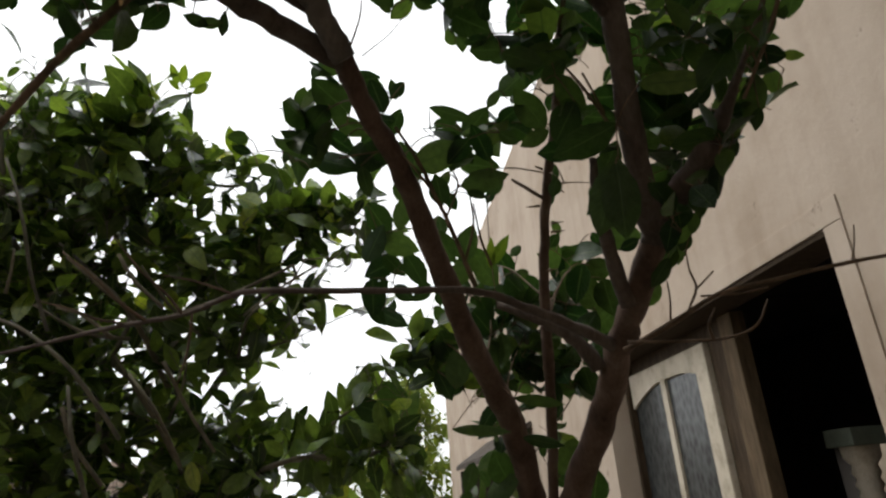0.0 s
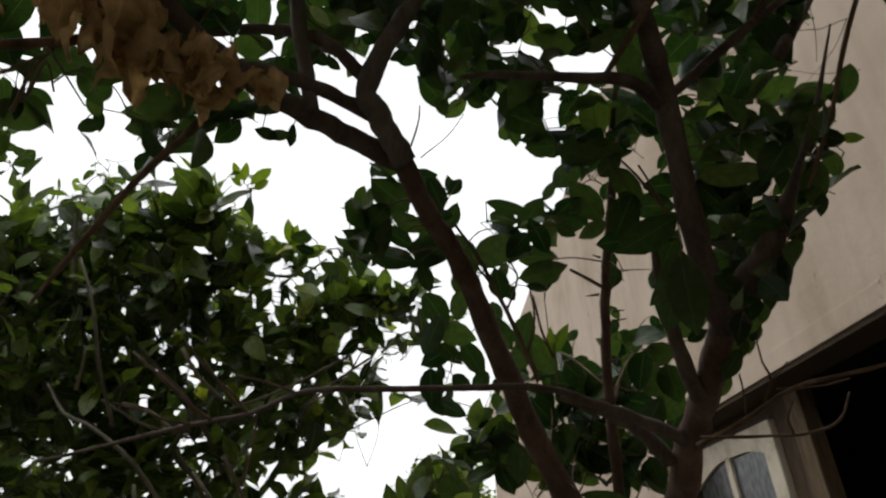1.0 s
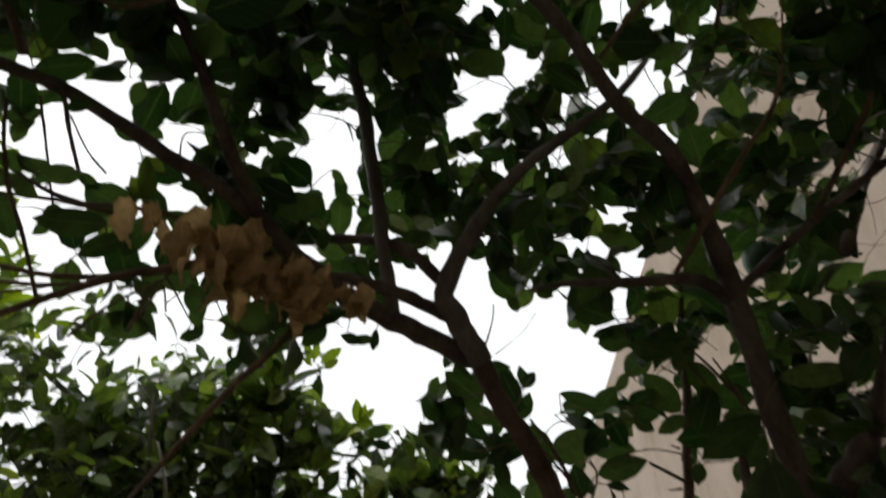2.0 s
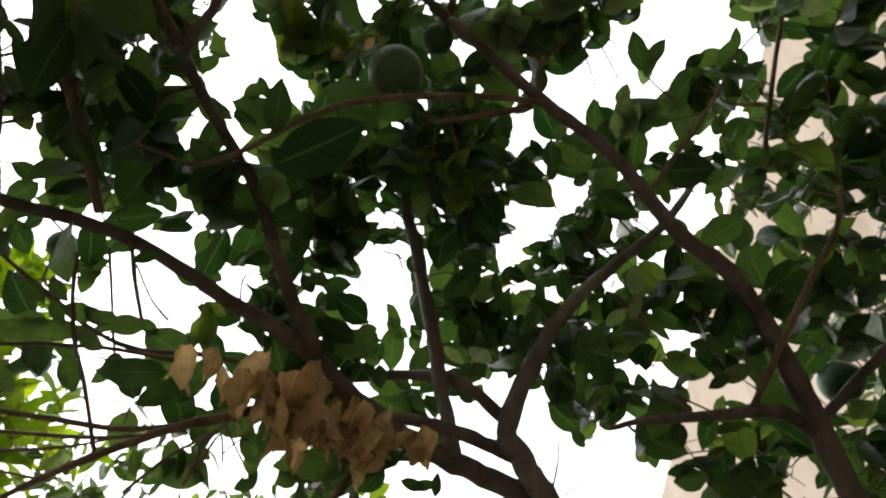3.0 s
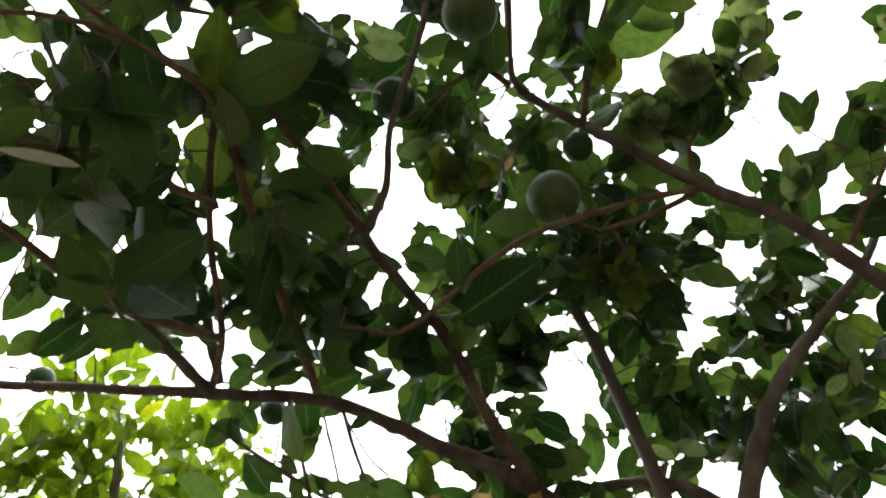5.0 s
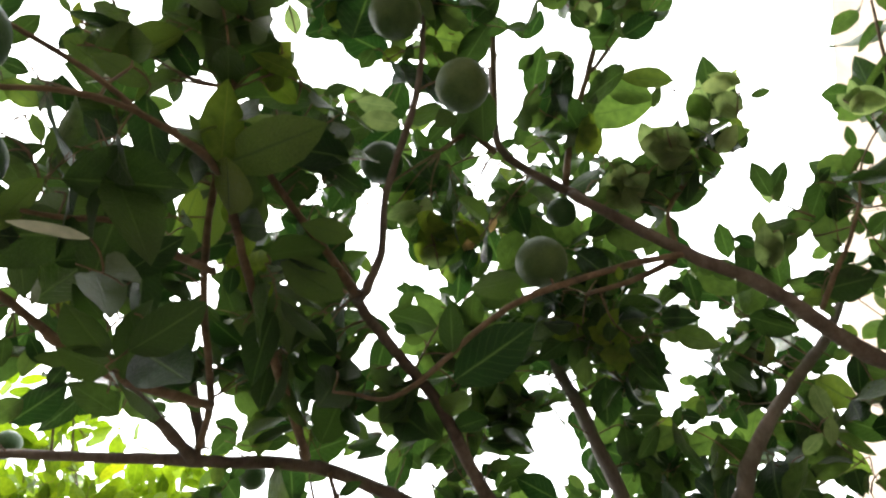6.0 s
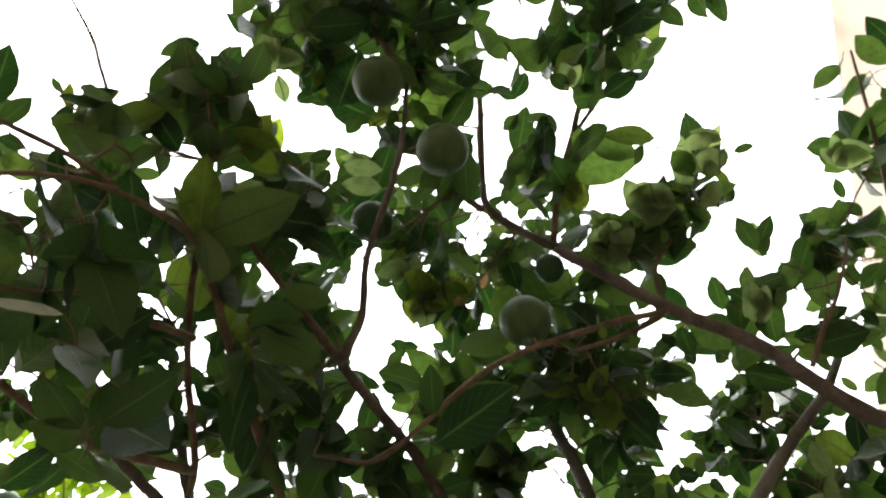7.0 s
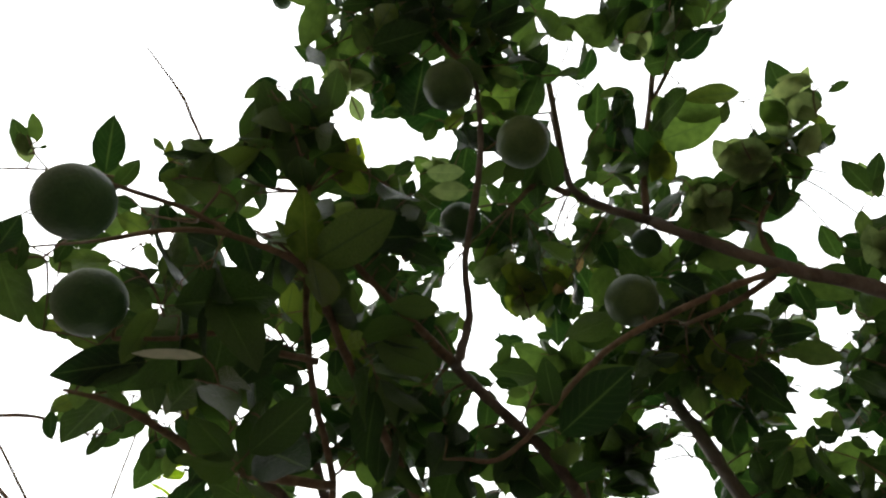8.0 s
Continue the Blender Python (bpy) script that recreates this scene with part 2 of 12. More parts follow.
def glass_material():
    m, nodes, links, out = material("frosted_pane")
    where = nodes.new("ShaderNodeTexCoord")
    mapping = nodes.new("ShaderNodeMapping")
    mapping.inputs["Scale"].default_value = (1, 1, 0.6)
    links.new(where.outputs["Object"], mapping.inputs["Vector"])
    spots = put(nodes, "ShaderNodeTexVoronoi", Scale=24.0)
    links.new(mapping.outputs["Vector"], spots.inputs["Vector"])
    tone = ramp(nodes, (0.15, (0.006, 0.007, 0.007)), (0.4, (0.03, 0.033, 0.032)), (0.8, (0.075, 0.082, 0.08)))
    links.new(spots.outputs["Distance"], tone.inputs["Fac"])
    relief = put(nodes, "ShaderNodeBump", Strength=0.3, Distance=0.003)
    links.new(spots.outputs["Distance"], relief.inputs["Height"])
    bsdf = put(nodes, "ShaderNodeBsdfPrincipled", Roughness=0.3)
    bsdf.inputs["Specular IOR Level"].default_value = 0.3
    bsdf.inputs["Transmission Weight"].default_value = 0.15
    links.new(tone.outputs["Color"], bsdf.inputs["Base Color"])
    links.new(relief.outputs["Normal"], bsdf.inputs["Normal"])
    links.new(bsdf.outputs["BSDF"], out.inputs["Surface"])
    return m


GLASS = glass_material()


# Building blocks
def root(name, place, label, category, group="", kind=""):
    ob = new(name)
    ob.location = place
    return tagged(ob, label, category, group, kind)


def part(name, mesh, mat, parent=None, label="", kind=""):
    """Links a mesh (or bmesh), given in world metres, as one object, under a thing if there is one."""
    if isinstance(mesh, bmesh.types.BMesh):
        bm, mesh = mesh, bpy.data.meshes.new(name)
        bm.to_mesh(mesh)
        bm.free()
    mesh.materials.append(mat)
    ob = new(name, mesh)
    if parent:
        ob.parent = parent
        up, at = parent, Vector()
        while up:
            at += up.location
            up = up.parent
        ob.matrix_parent_inverse = Matrix.Translation(-at)
    return tagged(ob, label, kind=kind)


def box(x0, x1, y0, y1, z0, z1, bevel=0.0, bm=None):
    bm = bm or bmesh.new()
    made = bmesh.ops.create_cube(bm, size=1.0)["verts"]
    for v in made:
        v.co = Vector((x0 + (v.co.x + 0.5) * (x1 - x0), y0 + (v.co.y + 0.5) * (y1 - y0), z0 + (v.co.z + 0.5) * (z1 - z0)))
    if bevel:
        edges = list({e for v in made for e in v.link_edges})
        bmesh.ops.bevel(bm, geom=edges, offset=bevel, segments=2, affect="EDGES", profile=0.6)
    return bm


def spline(points, steps):
    """Catmull-Rom through rows of (x, y, z, radius)."""
    p = np.array([points[0], *points, points[-1]], float)
    p[0, :] = 2 * p[1] - p[2]
    p[-1, :] = 2 * p[-2] - p[-3]
    rows = []
    for i in range(1, len(p) - 2):
        for k in range(steps):
            u = k / steps
            a, b, c, d = p[i - 1:i + 3]
            rows.append(0.5 * (2 * b + (c - a) * u + (2 * a - 5 * b + 4 * c - d) * u * u + (3 * b - a - 3 * c + d) * u ** 3))
    rows.append(p[-2])
    rows = np.array(rows)
    rows[:, 3] = np.maximum(rows[:, 3], 0.0006)
    return rows


def tube(rows, sides, rng, lumps=0.06):
    """Vertices and faces of a tapering, slightly lumpy tube along rows of (x, y, z, radius), closed at both ends."""
    n = len(rows)
    way = np.gradient(rows[:, :3], axis=0)
    way /= np.linalg.norm(way, axis=1)[:, None] + 1e-9
    side = np.cross(way[0], (0.31, 0.2, 0.93))
    turn = np.linspace(0, 2 * np.pi, sides, endpoint=False)
    verts = []
    for i in range(n):
        side = side - way[i] * np.dot(side, way[i])
        side /= np.linalg.norm(side) + 1e-9
        other = np.cross(way[i], side)
        r = rows[i, 3] * (1 + lumps * rng.normal(0, 1, sides))
        verts.append(rows[i, :3] + r[:, None] * (np.cos(turn)[:, None] * side + np.sin(turn)[:, None] * other))
    verts = np.concatenate(verts)
    faces = [(i * sides + j, i * sides + (j + 1) % sides, (i + 1) * sides + (j + 1) % sides, (i + 1) * sides + j) for i in range(n - 1) for j in range(sides)]
    faces += [tuple(range(sides))[::-1], tuple((n - 1) * sides + j for j in range(sides))]
    return verts, faces


def mesh_of(name, verts, faces, smooth=True):
    mesh = bpy.data.meshes.new(name)
    mesh.from_pydata([tuple(map(float, v)) for v in verts], [], faces)
    mesh.update()
    mesh.polygons.foreach_set("use_smooth", [smooth] * len(mesh.polygons))
    return mesh


# Leaves: one blade, seven stations long and three points across, folded along its midrib
STATIONS = np.array([0.0, 0.1, 0.28, 0.48, 0.68, 0.86, 1.0])
SPREAD = np.array([0.06, 0.52, 0.9, 1.0, 0.86, 0.46, 0.03])
BLADE_UV = np.array([(u, v) for v in STATIONS for u in (0.0, 0.5, 1.0)])
BLADE_FACES = np.array([(3 * i + j, 3 * i + j + 1, 3 * i + j + 4, 3 * i + j + 3) for i in range(6) for j in range(2)])


def blade_shape(width, fold, curl, wave):
    """Local vertices of a blade one unit long: x across, y along, z up."""
    out = []
    for i, (v, w) in enumerate(zip(STATIONS, SPREAD)):
        drop = -curl * v * v
        for s in (-1, 0, 1):
            lift = fold * abs(s) * w * width * 0.5 + 0.018 * abs(s) * math.sin(11 * v + 40 * wave + 2 * s)
            out.append((s * w * width * 0.5, v, drop + lift + s * wave * math.sin(5 * v)))
    return np.array(out)


def blades_mesh(name, rows):
    """One mesh of many blades. rows: base, axis, normal, length, width, fold, curl, wave."""
    n = len(rows)
    verts = np.empty((n, 21, 3))
    for i, (base, axis, up, length, width, fold, curl, wave) in enumerate(rows):
        side = unit(np.cross(axis, up))
        up = np.cross(side, axis)
        local = blade_shape(width, fold, curl, wave) * length
        verts[i] = base + local @ np.array([side, axis, up])
    faces = (BLADE_FACES[None] + (np.arange(n) * 21)[:, None, None]).reshape(-1, 4)
    mesh = bpy.data.meshes.new(name)
    mesh.vertices.add(n * 21)
    mesh.vertices.foreach_set("co", verts.ravel())
    mesh.loops.add(faces.size)
    mesh.loops.foreach_set("vertex_index", faces.ravel())
    mesh.polygons.add(len(faces))
    mesh.polygons.foreach_set("loop_start", np.arange(len(faces)) * 4)
    mesh.polygons.foreach_set("loop_total", np.full(len(faces), 4))
    mesh.polygons.foreach_set("use_smooth", np.ones(len(faces), bool))
    uv = mesh.uv_layers.new(name="blade")
    uv.data.foreach_set("uv", BLADE_UV[faces.ravel() % 21].ravel())
    mesh.update(calc_edges=True)
    return mesh


class Plant:
    """A tree: its root, the line points of its limbs, and the leaves and twigs still to be made."""

    def __init__(self, name, place, label, category, bark, twig, leaf, seed, lift=-0.08, facing=(0, 0, 0.85), slim=1.0):
        self.lift, self.facing, self.slim = lift, np.array(facing), slim
        self.root = root(name, place, label, category)
        self.bark, self.twig_bark, self.leaf = bark, twig, leaf
        self.line, self.leaves, self.twigs = [], [], []
        self.web, self.known = np.empty((0, 3)), (0, 0)
        self.rng = np.random.default_rng(seed)


def limb(plant, name, points, bark=None):
    """A trunk, limb or twig as one tapering tube."""
    fat = max(p[3] for p in points)
    rows = spline(points, 6 if fat > 0.008 else 4)
    wobble = plant.rng.normal(0, 1, (len(rows), 3)) * rows[:, 3:4] * 0.07
    rows[:, :3] += wobble
    rows[:, 3] *= 1 + 0.05 * np.sin(np.arange(len(rows)) * 1.7 + plant.rng.uniform(0, 6))
    verts, faces = tube(rows, 14 if fat > 0.012 else 8 if fat > 0.004 else 5, plant.rng, 0.035)
    if name not in ("thorn", "bare_twig"):
        plant.line.extend(rows)
    return part(name, mesh_of(name, verts, faces), bark or (plant.bark if fat > 0.009 else plant.twig_bark), plant.root)


def unit(v):
    return v / (np.linalg.norm(v) + 1e-9)


def tuft(plant, centre, reach, count, size, shed=()):
    """A leafy spray: a twig from the nearest limb into the middle, side shoots through the round, leaves along them. shed: leaves that have dropped."""
    rng = np.random.default_rng([abs(round(1000 * c)) for c in centre] + [count])
    centre = np.array(centre)
    line = np.array(plant.line)
    near = line[np.argmin(np.linalg.norm(line[:, :3] - centre, axis=1))]
    start = near[:3]
    gap = centre - start
    mid = start + 0.5 * gap + rng.normal(0, 0.08, 3) * np.linalg.norm(gap) + (0, 0, 0.02)
    thick = min(0.0032, 0.0014 + 0.004 * np.linalg.norm(gap))
    stem = spline([(*start, thick), (*mid, thick * 0.85), (*centre, thick * 0.65)], 4)
    out = unit(gap + (0, 0, 0.05))
    shoots = max(1, round(count / 5))
    left, serial, kept = count, -1, 0
    for k in range(shoots):
        n = left // (shoots - k)
        left -= n
        way = unit(out * 0.5 + rng.normal(0, 1, 3) + (0, 0, 0.25))
        root_at = centre - way * reach * rng.uniform(0.1, 0.9) + rng.normal(0, 0.42, 3) * reach
        tip = root_at + way * reach * rng.uniform(0.9, 1.5)
        bend = (root_at + tip) / 2 + rng.normal(0, 0.1, 3) * reach
        shoot = spline([(*root_at, thick * 0.6), (*bend, thick * 0.5), (*tip, 0.0008)], 3)
        wood = [shoot]
        if k:
            wood.append(np.array([(*centre, thick * 0.6), (*((centre + root_at) / 2 + rng.normal(0, 0.01, 3)), thick * 0.6), (*root_at, thick * 0.6)]))
        spin = rng.uniform(0, 6.3)
        for j in range(n):
            u = (j + rng.uniform(0.2, 1.0)) / n
            at = shoot[min(len(shoot) - 1, int(u * len(shoot)))][:3]
            spin += 2.4 + rng.normal(0, 0.3)
            across = unit(np.cross(way, (0.2, 0.1, 0.97)))
            across = across * math.cos(spin) + np.cross(way, across) * math.sin(spin)
            axis = unit(way * (0.35 + 0.6 * u) + across * (1.0 - 0.35 * u) + rng.normal(0, 0.22, 3) + (0, 0, plant.lift))
            up = unit(plant.facing + rng.normal(0, 0.62, 3))
            length = size * float(np.clip(rng.normal(0.98, 0.2), 0.45, 1.35))
            stalk = at + axis * length * 0.12
            row = (stalk, axis, up, length / plant.slim ** 0.6, rng.uniform(0.52, 0.76) * plant.slim, rng.uniform(0.05, 0.5), rng.uniform(-0.1, 0.34), rng.normal(0, 0.045))
            serial += 1
            if serial in shed:
                continue
            kept += 1
            wood.append(np.array([(*at, 0.0011), (*stalk, 0.0008)]))
            plant.leaves.append(row)
        if len(wood) > (2 if k else 1):
            plant.twigs.extend(wood)
    if kept and np.linalg.norm(gap) > 0.02:
        plant.twigs.append(stem)


def blade(plant, base, tip, width):
    """A single broad leaf from base to tip, seen to hang level."""
    base, tip = np.array(base), np.array(tip)
    length = np.linalg.norm(tip - base)
    axis = unit(tip - base)
    facing = unit(np.array((-0.12, -0.25, 1.68)) - (base + tip) / 2)
    rng = np.random.default_rng([abs(round(1000 * c)) for c in (*base, *tip)])
    up = unit(-facing + rng.normal(0, 0.26, 3))
    plant.leaves.append((base, axis, up, length, width, rng.uniform(0.1, 0.3), rng.uniform(0.0, 0.12), rng.normal(0, 0.015)))
    petiole(plant, base)


def petiole(plant, base):
    """The stalk of a single leaf, from the nearest limb or twig."""
    fresh = [np.array(plant.line[plant.known[0]:])[:, :3]] if len(plant.line) > plant.known[0] else []
    fresh += [rows[1:, :3] for rows in plant.twigs[plant.known[1]:]]
    plant.web = np.concatenate([plant.web] + fresh)
    plant.known = len(plant.line), len(plant.twigs)
    line = plant.web
    near = line[np.argmin(np.linalg.norm(line - base, axis=1))]
    plant.twigs.append(spline([(*near, 0.0017), (*((near + base) / 2 + (0, 0, 0.006)), 0.0014), (*base, 0.0011)], 3))


def odd_leaf(plant, base, tip, width, mat, label, curl=0.1):
    """A single leaf that differs from the rest in colour."""
    base, tip = np.array(base), np.array(tip)
    facing = unit(np.array((-0.12, -0.25, 1.68)) - (base + tip) / 2)
    length = np.linalg.norm(tip - base)
    row = (base, unit(tip - base), unit(-facing + plant.rng.normal(0, 0.15, 3)), length, width, 0.25, curl, 0.01)
    part("leaf", blades_mesh("leaf", [row]), mat, plant.root, label)
    petiole(plant, base)


def finish(plant, near=None, single=None, count=0):
    """Makes the twigs and the leaves of a plant; the leaves closest to the place near become parts of their own."""
    all_verts, all_faces, base = [], [], 0
    for rows in plant.twigs:
        verts, faces = tube(rows, 5, plant.rng, 0.0)
        all_verts.append(verts)
        all_faces += [tuple(base + i for i in f) for f in faces]
        base += len(verts)
    if all_verts:
        part("twig_growth", mesh_of("twig_growth", np.concatenate(all_verts), all_faces), plant.twig_bark, plant.root, kind="stuff")
    rows = plant.leaves
    if count:
        rows = sorted(rows, key=lambda r: np.linalg.norm(r[0] - np.array(near)))
        kinds = []
        for width, fold, curl, wave in ((0.5, 0.2, 0.05, 0.01), (0.55, 0.3, 0.14, -0.015), (0.58, 0.15, 0.1, 0.02), (0.62, 0.35, 0.02, 0.0), (0.52, 0.25, 0.22, 0.015), (0.46, 0.3, 0.08, 0.02)):
            mesh = blades_mesh("leaf", [(np.zeros(3), np.array((0, 1, 0)), np.array((0, 0, 1)), 1.0, width, fold, curl, wave)])
            mesh.materials.append(single)
            kinds.append(mesh)
        for k, (at, axis, up, length, *_) in enumerate(rows[:count]):
            ob = new("leaf", kinds[k % len(kinds)])
            side = unit(np.cross(axis, up))
            up = np.cross(side, axis)
            turn = Matrix((side, axis, up)).transposed().to_4x4()
            ob.parent = plant.root
            ob.matrix_parent_inverse = Matrix.Translation(-plant.root.location)
            ob.matrix_basis = Matrix.Translation(at) @ turn @ Matrix.Scale(float(length), 4)
        rows = rows[count:]
    if rows:
        part("foliage", blades_mesh("foliage", rows), plant.leaf, plant.root, kind="stuff")


# Ground
def ground_sheet():
    bm = bmesh.new()
    bmesh.ops.create_grid(bm, x_segments=90, y_segments=90, size=1.0)
    for v in bm.verts:
        v.co.x = 300 * v.co.x * abs(v.co.x) ** 1.5
        v.co.y = 300 * v.co.y * abs(v.co.y) ** 1.5
        v.co.z = 0.03 * noise.noise(v.co * 0.9) - 0.02
    tagged(part("ground", bm, SOIL), "bare grey-brown garden soil under the trees", "ground", kind="structure")


ground_sheet()

# House: a long cream wall with a deep opening, glazed panels and a dim room behind
WALL_X, WALL_T, TOP, FAR_Y, NEAR_Y = 1.8, 0.22, 5.4, 16.8, -7.0
DOOR_Y0, DOOR_Y1, LINTEL = 2.22, 5.03, 2.36


def house():
    bm = box(WALL_X, WALL_X + WALL_T, NEAR_Y, DOOR_Y0, 0, TOP)
    box(WALL_X, WALL_X + WALL_T, DOOR_Y1, FAR_Y, 0, TOP, bm=bm)
    box(WALL_X, WALL_X + WALL_T, DOOR_Y0, DOOR_Y1, LINTEL, TOP, bm=bm)
    box(WALL_X, WALL_X + WALL_T, DOOR_Y0, DOOR_Y1, 0, 0.5, bm=bm)
    tagged(part("wall_east", bm, PLASTER), "tall weathered cream plaster house wall with faint cracks and stains", "wall", kind="structure")
    bm = box(WALL_X + WALL_T, 5.4, FAR_Y - WALL_T, FAR_Y, 0, TOP)
    tagged(part("wall_north", bm, PLASTER), "cream plaster end wall of the house", "wall", kind="structure")
    bm = box(WALL_X + WALL_T, 5.4, NEAR_Y, NEAR_Y + WALL_T, 0, TOP)
    tagged(part("wall_south", bm, PLASTER), "cream plaster end wall of the house", "wall", kind="structure")
    bm = box(WALL_X + WALL_T, 5.4, NEAR_Y + WALL_T, FAR_Y - WALL_T, TOP - 0.35, TOP - 0.2)
    tagged(part("ceiling", bm, CONCRETE), "flat concrete roof slab of the house", "ceiling", kind="structure")
    # the room, its shade painted into the plaster colour
    x0, x1, y0, y1 = WALL_X + WALL_T, 5.2, 1.2, 9.0
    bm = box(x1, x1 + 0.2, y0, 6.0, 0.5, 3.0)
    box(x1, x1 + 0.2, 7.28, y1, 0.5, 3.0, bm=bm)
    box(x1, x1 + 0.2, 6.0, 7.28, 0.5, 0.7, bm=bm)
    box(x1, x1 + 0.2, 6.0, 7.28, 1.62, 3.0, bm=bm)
    tagged(part("wall_inner", bm, INTERIOR_SHADE), "plaster back wall of the porch room, its shade painted dark", "wall", kind="structure")
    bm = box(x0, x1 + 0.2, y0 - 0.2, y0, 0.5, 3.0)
    tagged(part("wall_inner", bm, INTERIOR_SHADE), "plaster side wall of the porch room, its shade painted dark", "wall", kind="structure")
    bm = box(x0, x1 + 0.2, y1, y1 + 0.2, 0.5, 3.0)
    tagged(part("wall_inner", bm, INTERIOR_SHADE), "plaster side wall of the porch room, its shade painted dark", "wall", kind="structure")
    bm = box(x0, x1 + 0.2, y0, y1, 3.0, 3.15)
    tagged(part("ceiling", bm, INTERIOR_SHADE), "ceiling of the porch room, its shade painted dark", "ceiling", kind="structure")
    bm = box(x0, x1 + 0.2, y0, y1, 0.3, 0.5)
    tagged(part("floor", bm, CONCRETE), "raised concrete floor of the porch room", "floor", kind="structure")
    # moulded band round the opening
    bm = box(WALL_X - 0.008, WALL_X, DOOR_Y0 - 0.11, DOOR_Y1, LINTEL, LINTEL + 0.1, 0.003)
    tagged(part("trim", bm, PLASTER), "chipped cream plaster band over the opening", "trim", kind="structure")
    bm = box(WALL_X - 0.008, WALL_X, DOOR_Y0 - 0.11, DOOR_Y0, 0.5, LINTEL - 0.003, 0.003)
    tagged(part("trim", bm, PLASTER), "chipped cream plaster band beside the opening", "trim", kind="structure")


def glazed_panel():
    """The fixed glazed panel with an arched head in the far part of the opening."""
    x = WALL_X + WALL_T
    win = root("window_1", (x, 4.3, 0.5), "cream wooden window panel with arched head and frosted panes", "window", kind="structure")
    part("frame_post", box(x - 0.05, x + 0.05, DOOR_Y1 - 0.045, DOOR_Y1 - 0.003, 0.5, LINTEL - 0.004, 0.006), BROWN_WOOD, win, "brown painted post")
    part("frame_post", box(x - 0.01, x + 0.08, 3.39, 3.535, 0.5, LINTEL - 0.028, 0.008), TAN_WOOD, win, "worn tan post")
    part("frame_post", box(x + 0.008, x + 0.09, 3.545, 3.722, 0.5, LINTEL - 0.028, 0.008), BROWN_WOOD, win, "dark brown post")
    part("stile", box(x - 0.03, x + 0.04, 3.725, 3.875, 0.5, LINTEL - 0.13, 0.01), WHITEWASH, win)
    part("mullion", box(x - 0.02, x + 0.03, 4.36, 4.435, 0.5, 2.13, 0.008), WHITEWASH, win)
    # the head, cut to an arch below
    bm = bmesh.new()
    low, high = [], []
    for k in range(15):
        y = 3.878 + (4.98 - 3.878) * k / 14
        u = max(0.0, abs(k / 14 - 0.38) - 0.12) / 0.5
        low.append((y, 2.11 - 0.13 * u ** 1.6))
        high.append((y, LINTEL - 0.13))
    rings = []
    for xx in (x - 0.02, x + 0.03):
        rings.append(([bm.verts.new((xx, y, z)) for y, z in low], [bm.verts.new((xx, y, z)) for y, z in high]))
    for k in range(14):
        (a, b), (c, d) = rings
        bm.faces.new((a[k], a[k + 1], b[k + 1], b[k]))
        bm.faces.new((c[k + 1], c[k], d[k], d[k + 1]))
        bm.faces.new((a[k + 1], a[k], c[k], c[k + 1]))
        bm.faces.new((b[k], b[k + 1], d[k + 1], d[k]))
    bmesh.ops.recalc_face_normals(bm, faces=bm.faces)
    part("arched_head", bm, WHITEWASH, win)
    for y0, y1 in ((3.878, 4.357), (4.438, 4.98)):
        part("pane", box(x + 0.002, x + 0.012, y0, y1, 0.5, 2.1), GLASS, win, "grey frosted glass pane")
    bm = box(x + 0.01, x + 0.06, 3.725, 4.98, LINTEL - 0.126, LINTEL - 0.004, 0.006)
    part("lintel_board", box(WALL_X + 0.005, x + 0.005, DOOR_Y0 + 0.003, DOOR_Y1 - 0.05, LINTEL - 0.025, LINTEL - 0.003, 0.003), BROWN_WOOD, win, "dark brown board under the lintel")
    part("head_rail", bm, BROWN_WOOD, win, "dark brown head rail")


def balustrade_post():
    """A turned post with a square cap, inside the opening."""
    ax, ay = 2.62, 3.46
    post = root("balustrade_post", (ax, ay, 0.5), "turned cream balustrade post with a grey-green square cap", "post")
    part("cap", box(ax - 0.115, ax + 0.115, ay - 0.115, ay + 0.115, 1.56, 1.655, 0.008), SAGE, post, "grey-green painted square cap")
    profile = [(z, 0.78 * r) for z, r in [(0.5, 0.1), (0.58, 0.1), (0.6, 0.08), (0.75, 0.09), (0.95, 0.06), (1.2, 0.055), (1.3, 0.085), (1.33, 0.07), (1.36, 0.09), (1.39, 0.072), (1.42, 0.092), (1.46, 0.08), (1.5, 0.12), (1.56, 0.125)]]
    verts = [(ax + r * math.cos(a), ay + r * math.sin(a), z) for z, r in profile for a in np.linspace(0, 2 * math.pi, 24, endpoint=False)]
    faces = [(i * 24 + j, i * 24 + (j + 1) % 24, (i + 1) * 24 + (j + 1) % 24, (i + 1) * 24 + j) for i in range(len(profile) - 1) for j in range(24)]
    part("shaft", mesh_of("shaft", verts, faces), WHITEWASH, post)


def sunshade():
    """A sloping concrete shade on the far part of the wall, over a shuttered window."""
    shade = root("sunshade", (WALL_X, 9.0, 2.0), "dark weathered concrete sunshade projecting from the house wall", "sunshade")
    bm = box(1.25, WALL_X, 7.6, 10.8, 1.78, 1.86)
    for v in bm.verts:
        v.co.z += (v.co.x - 1.25) * 0.62
    bmesh.ops.bevel(bm, geom=list(bm.edges), offset=0.012, segments=2, affect="EDGES")
    part("slab", bm, WEATHERED, shade)
    part("side", box(1.3, WALL_X, 10.6, 10.75, 0.9, 1.775, 0.01), WEATHERED, shade)


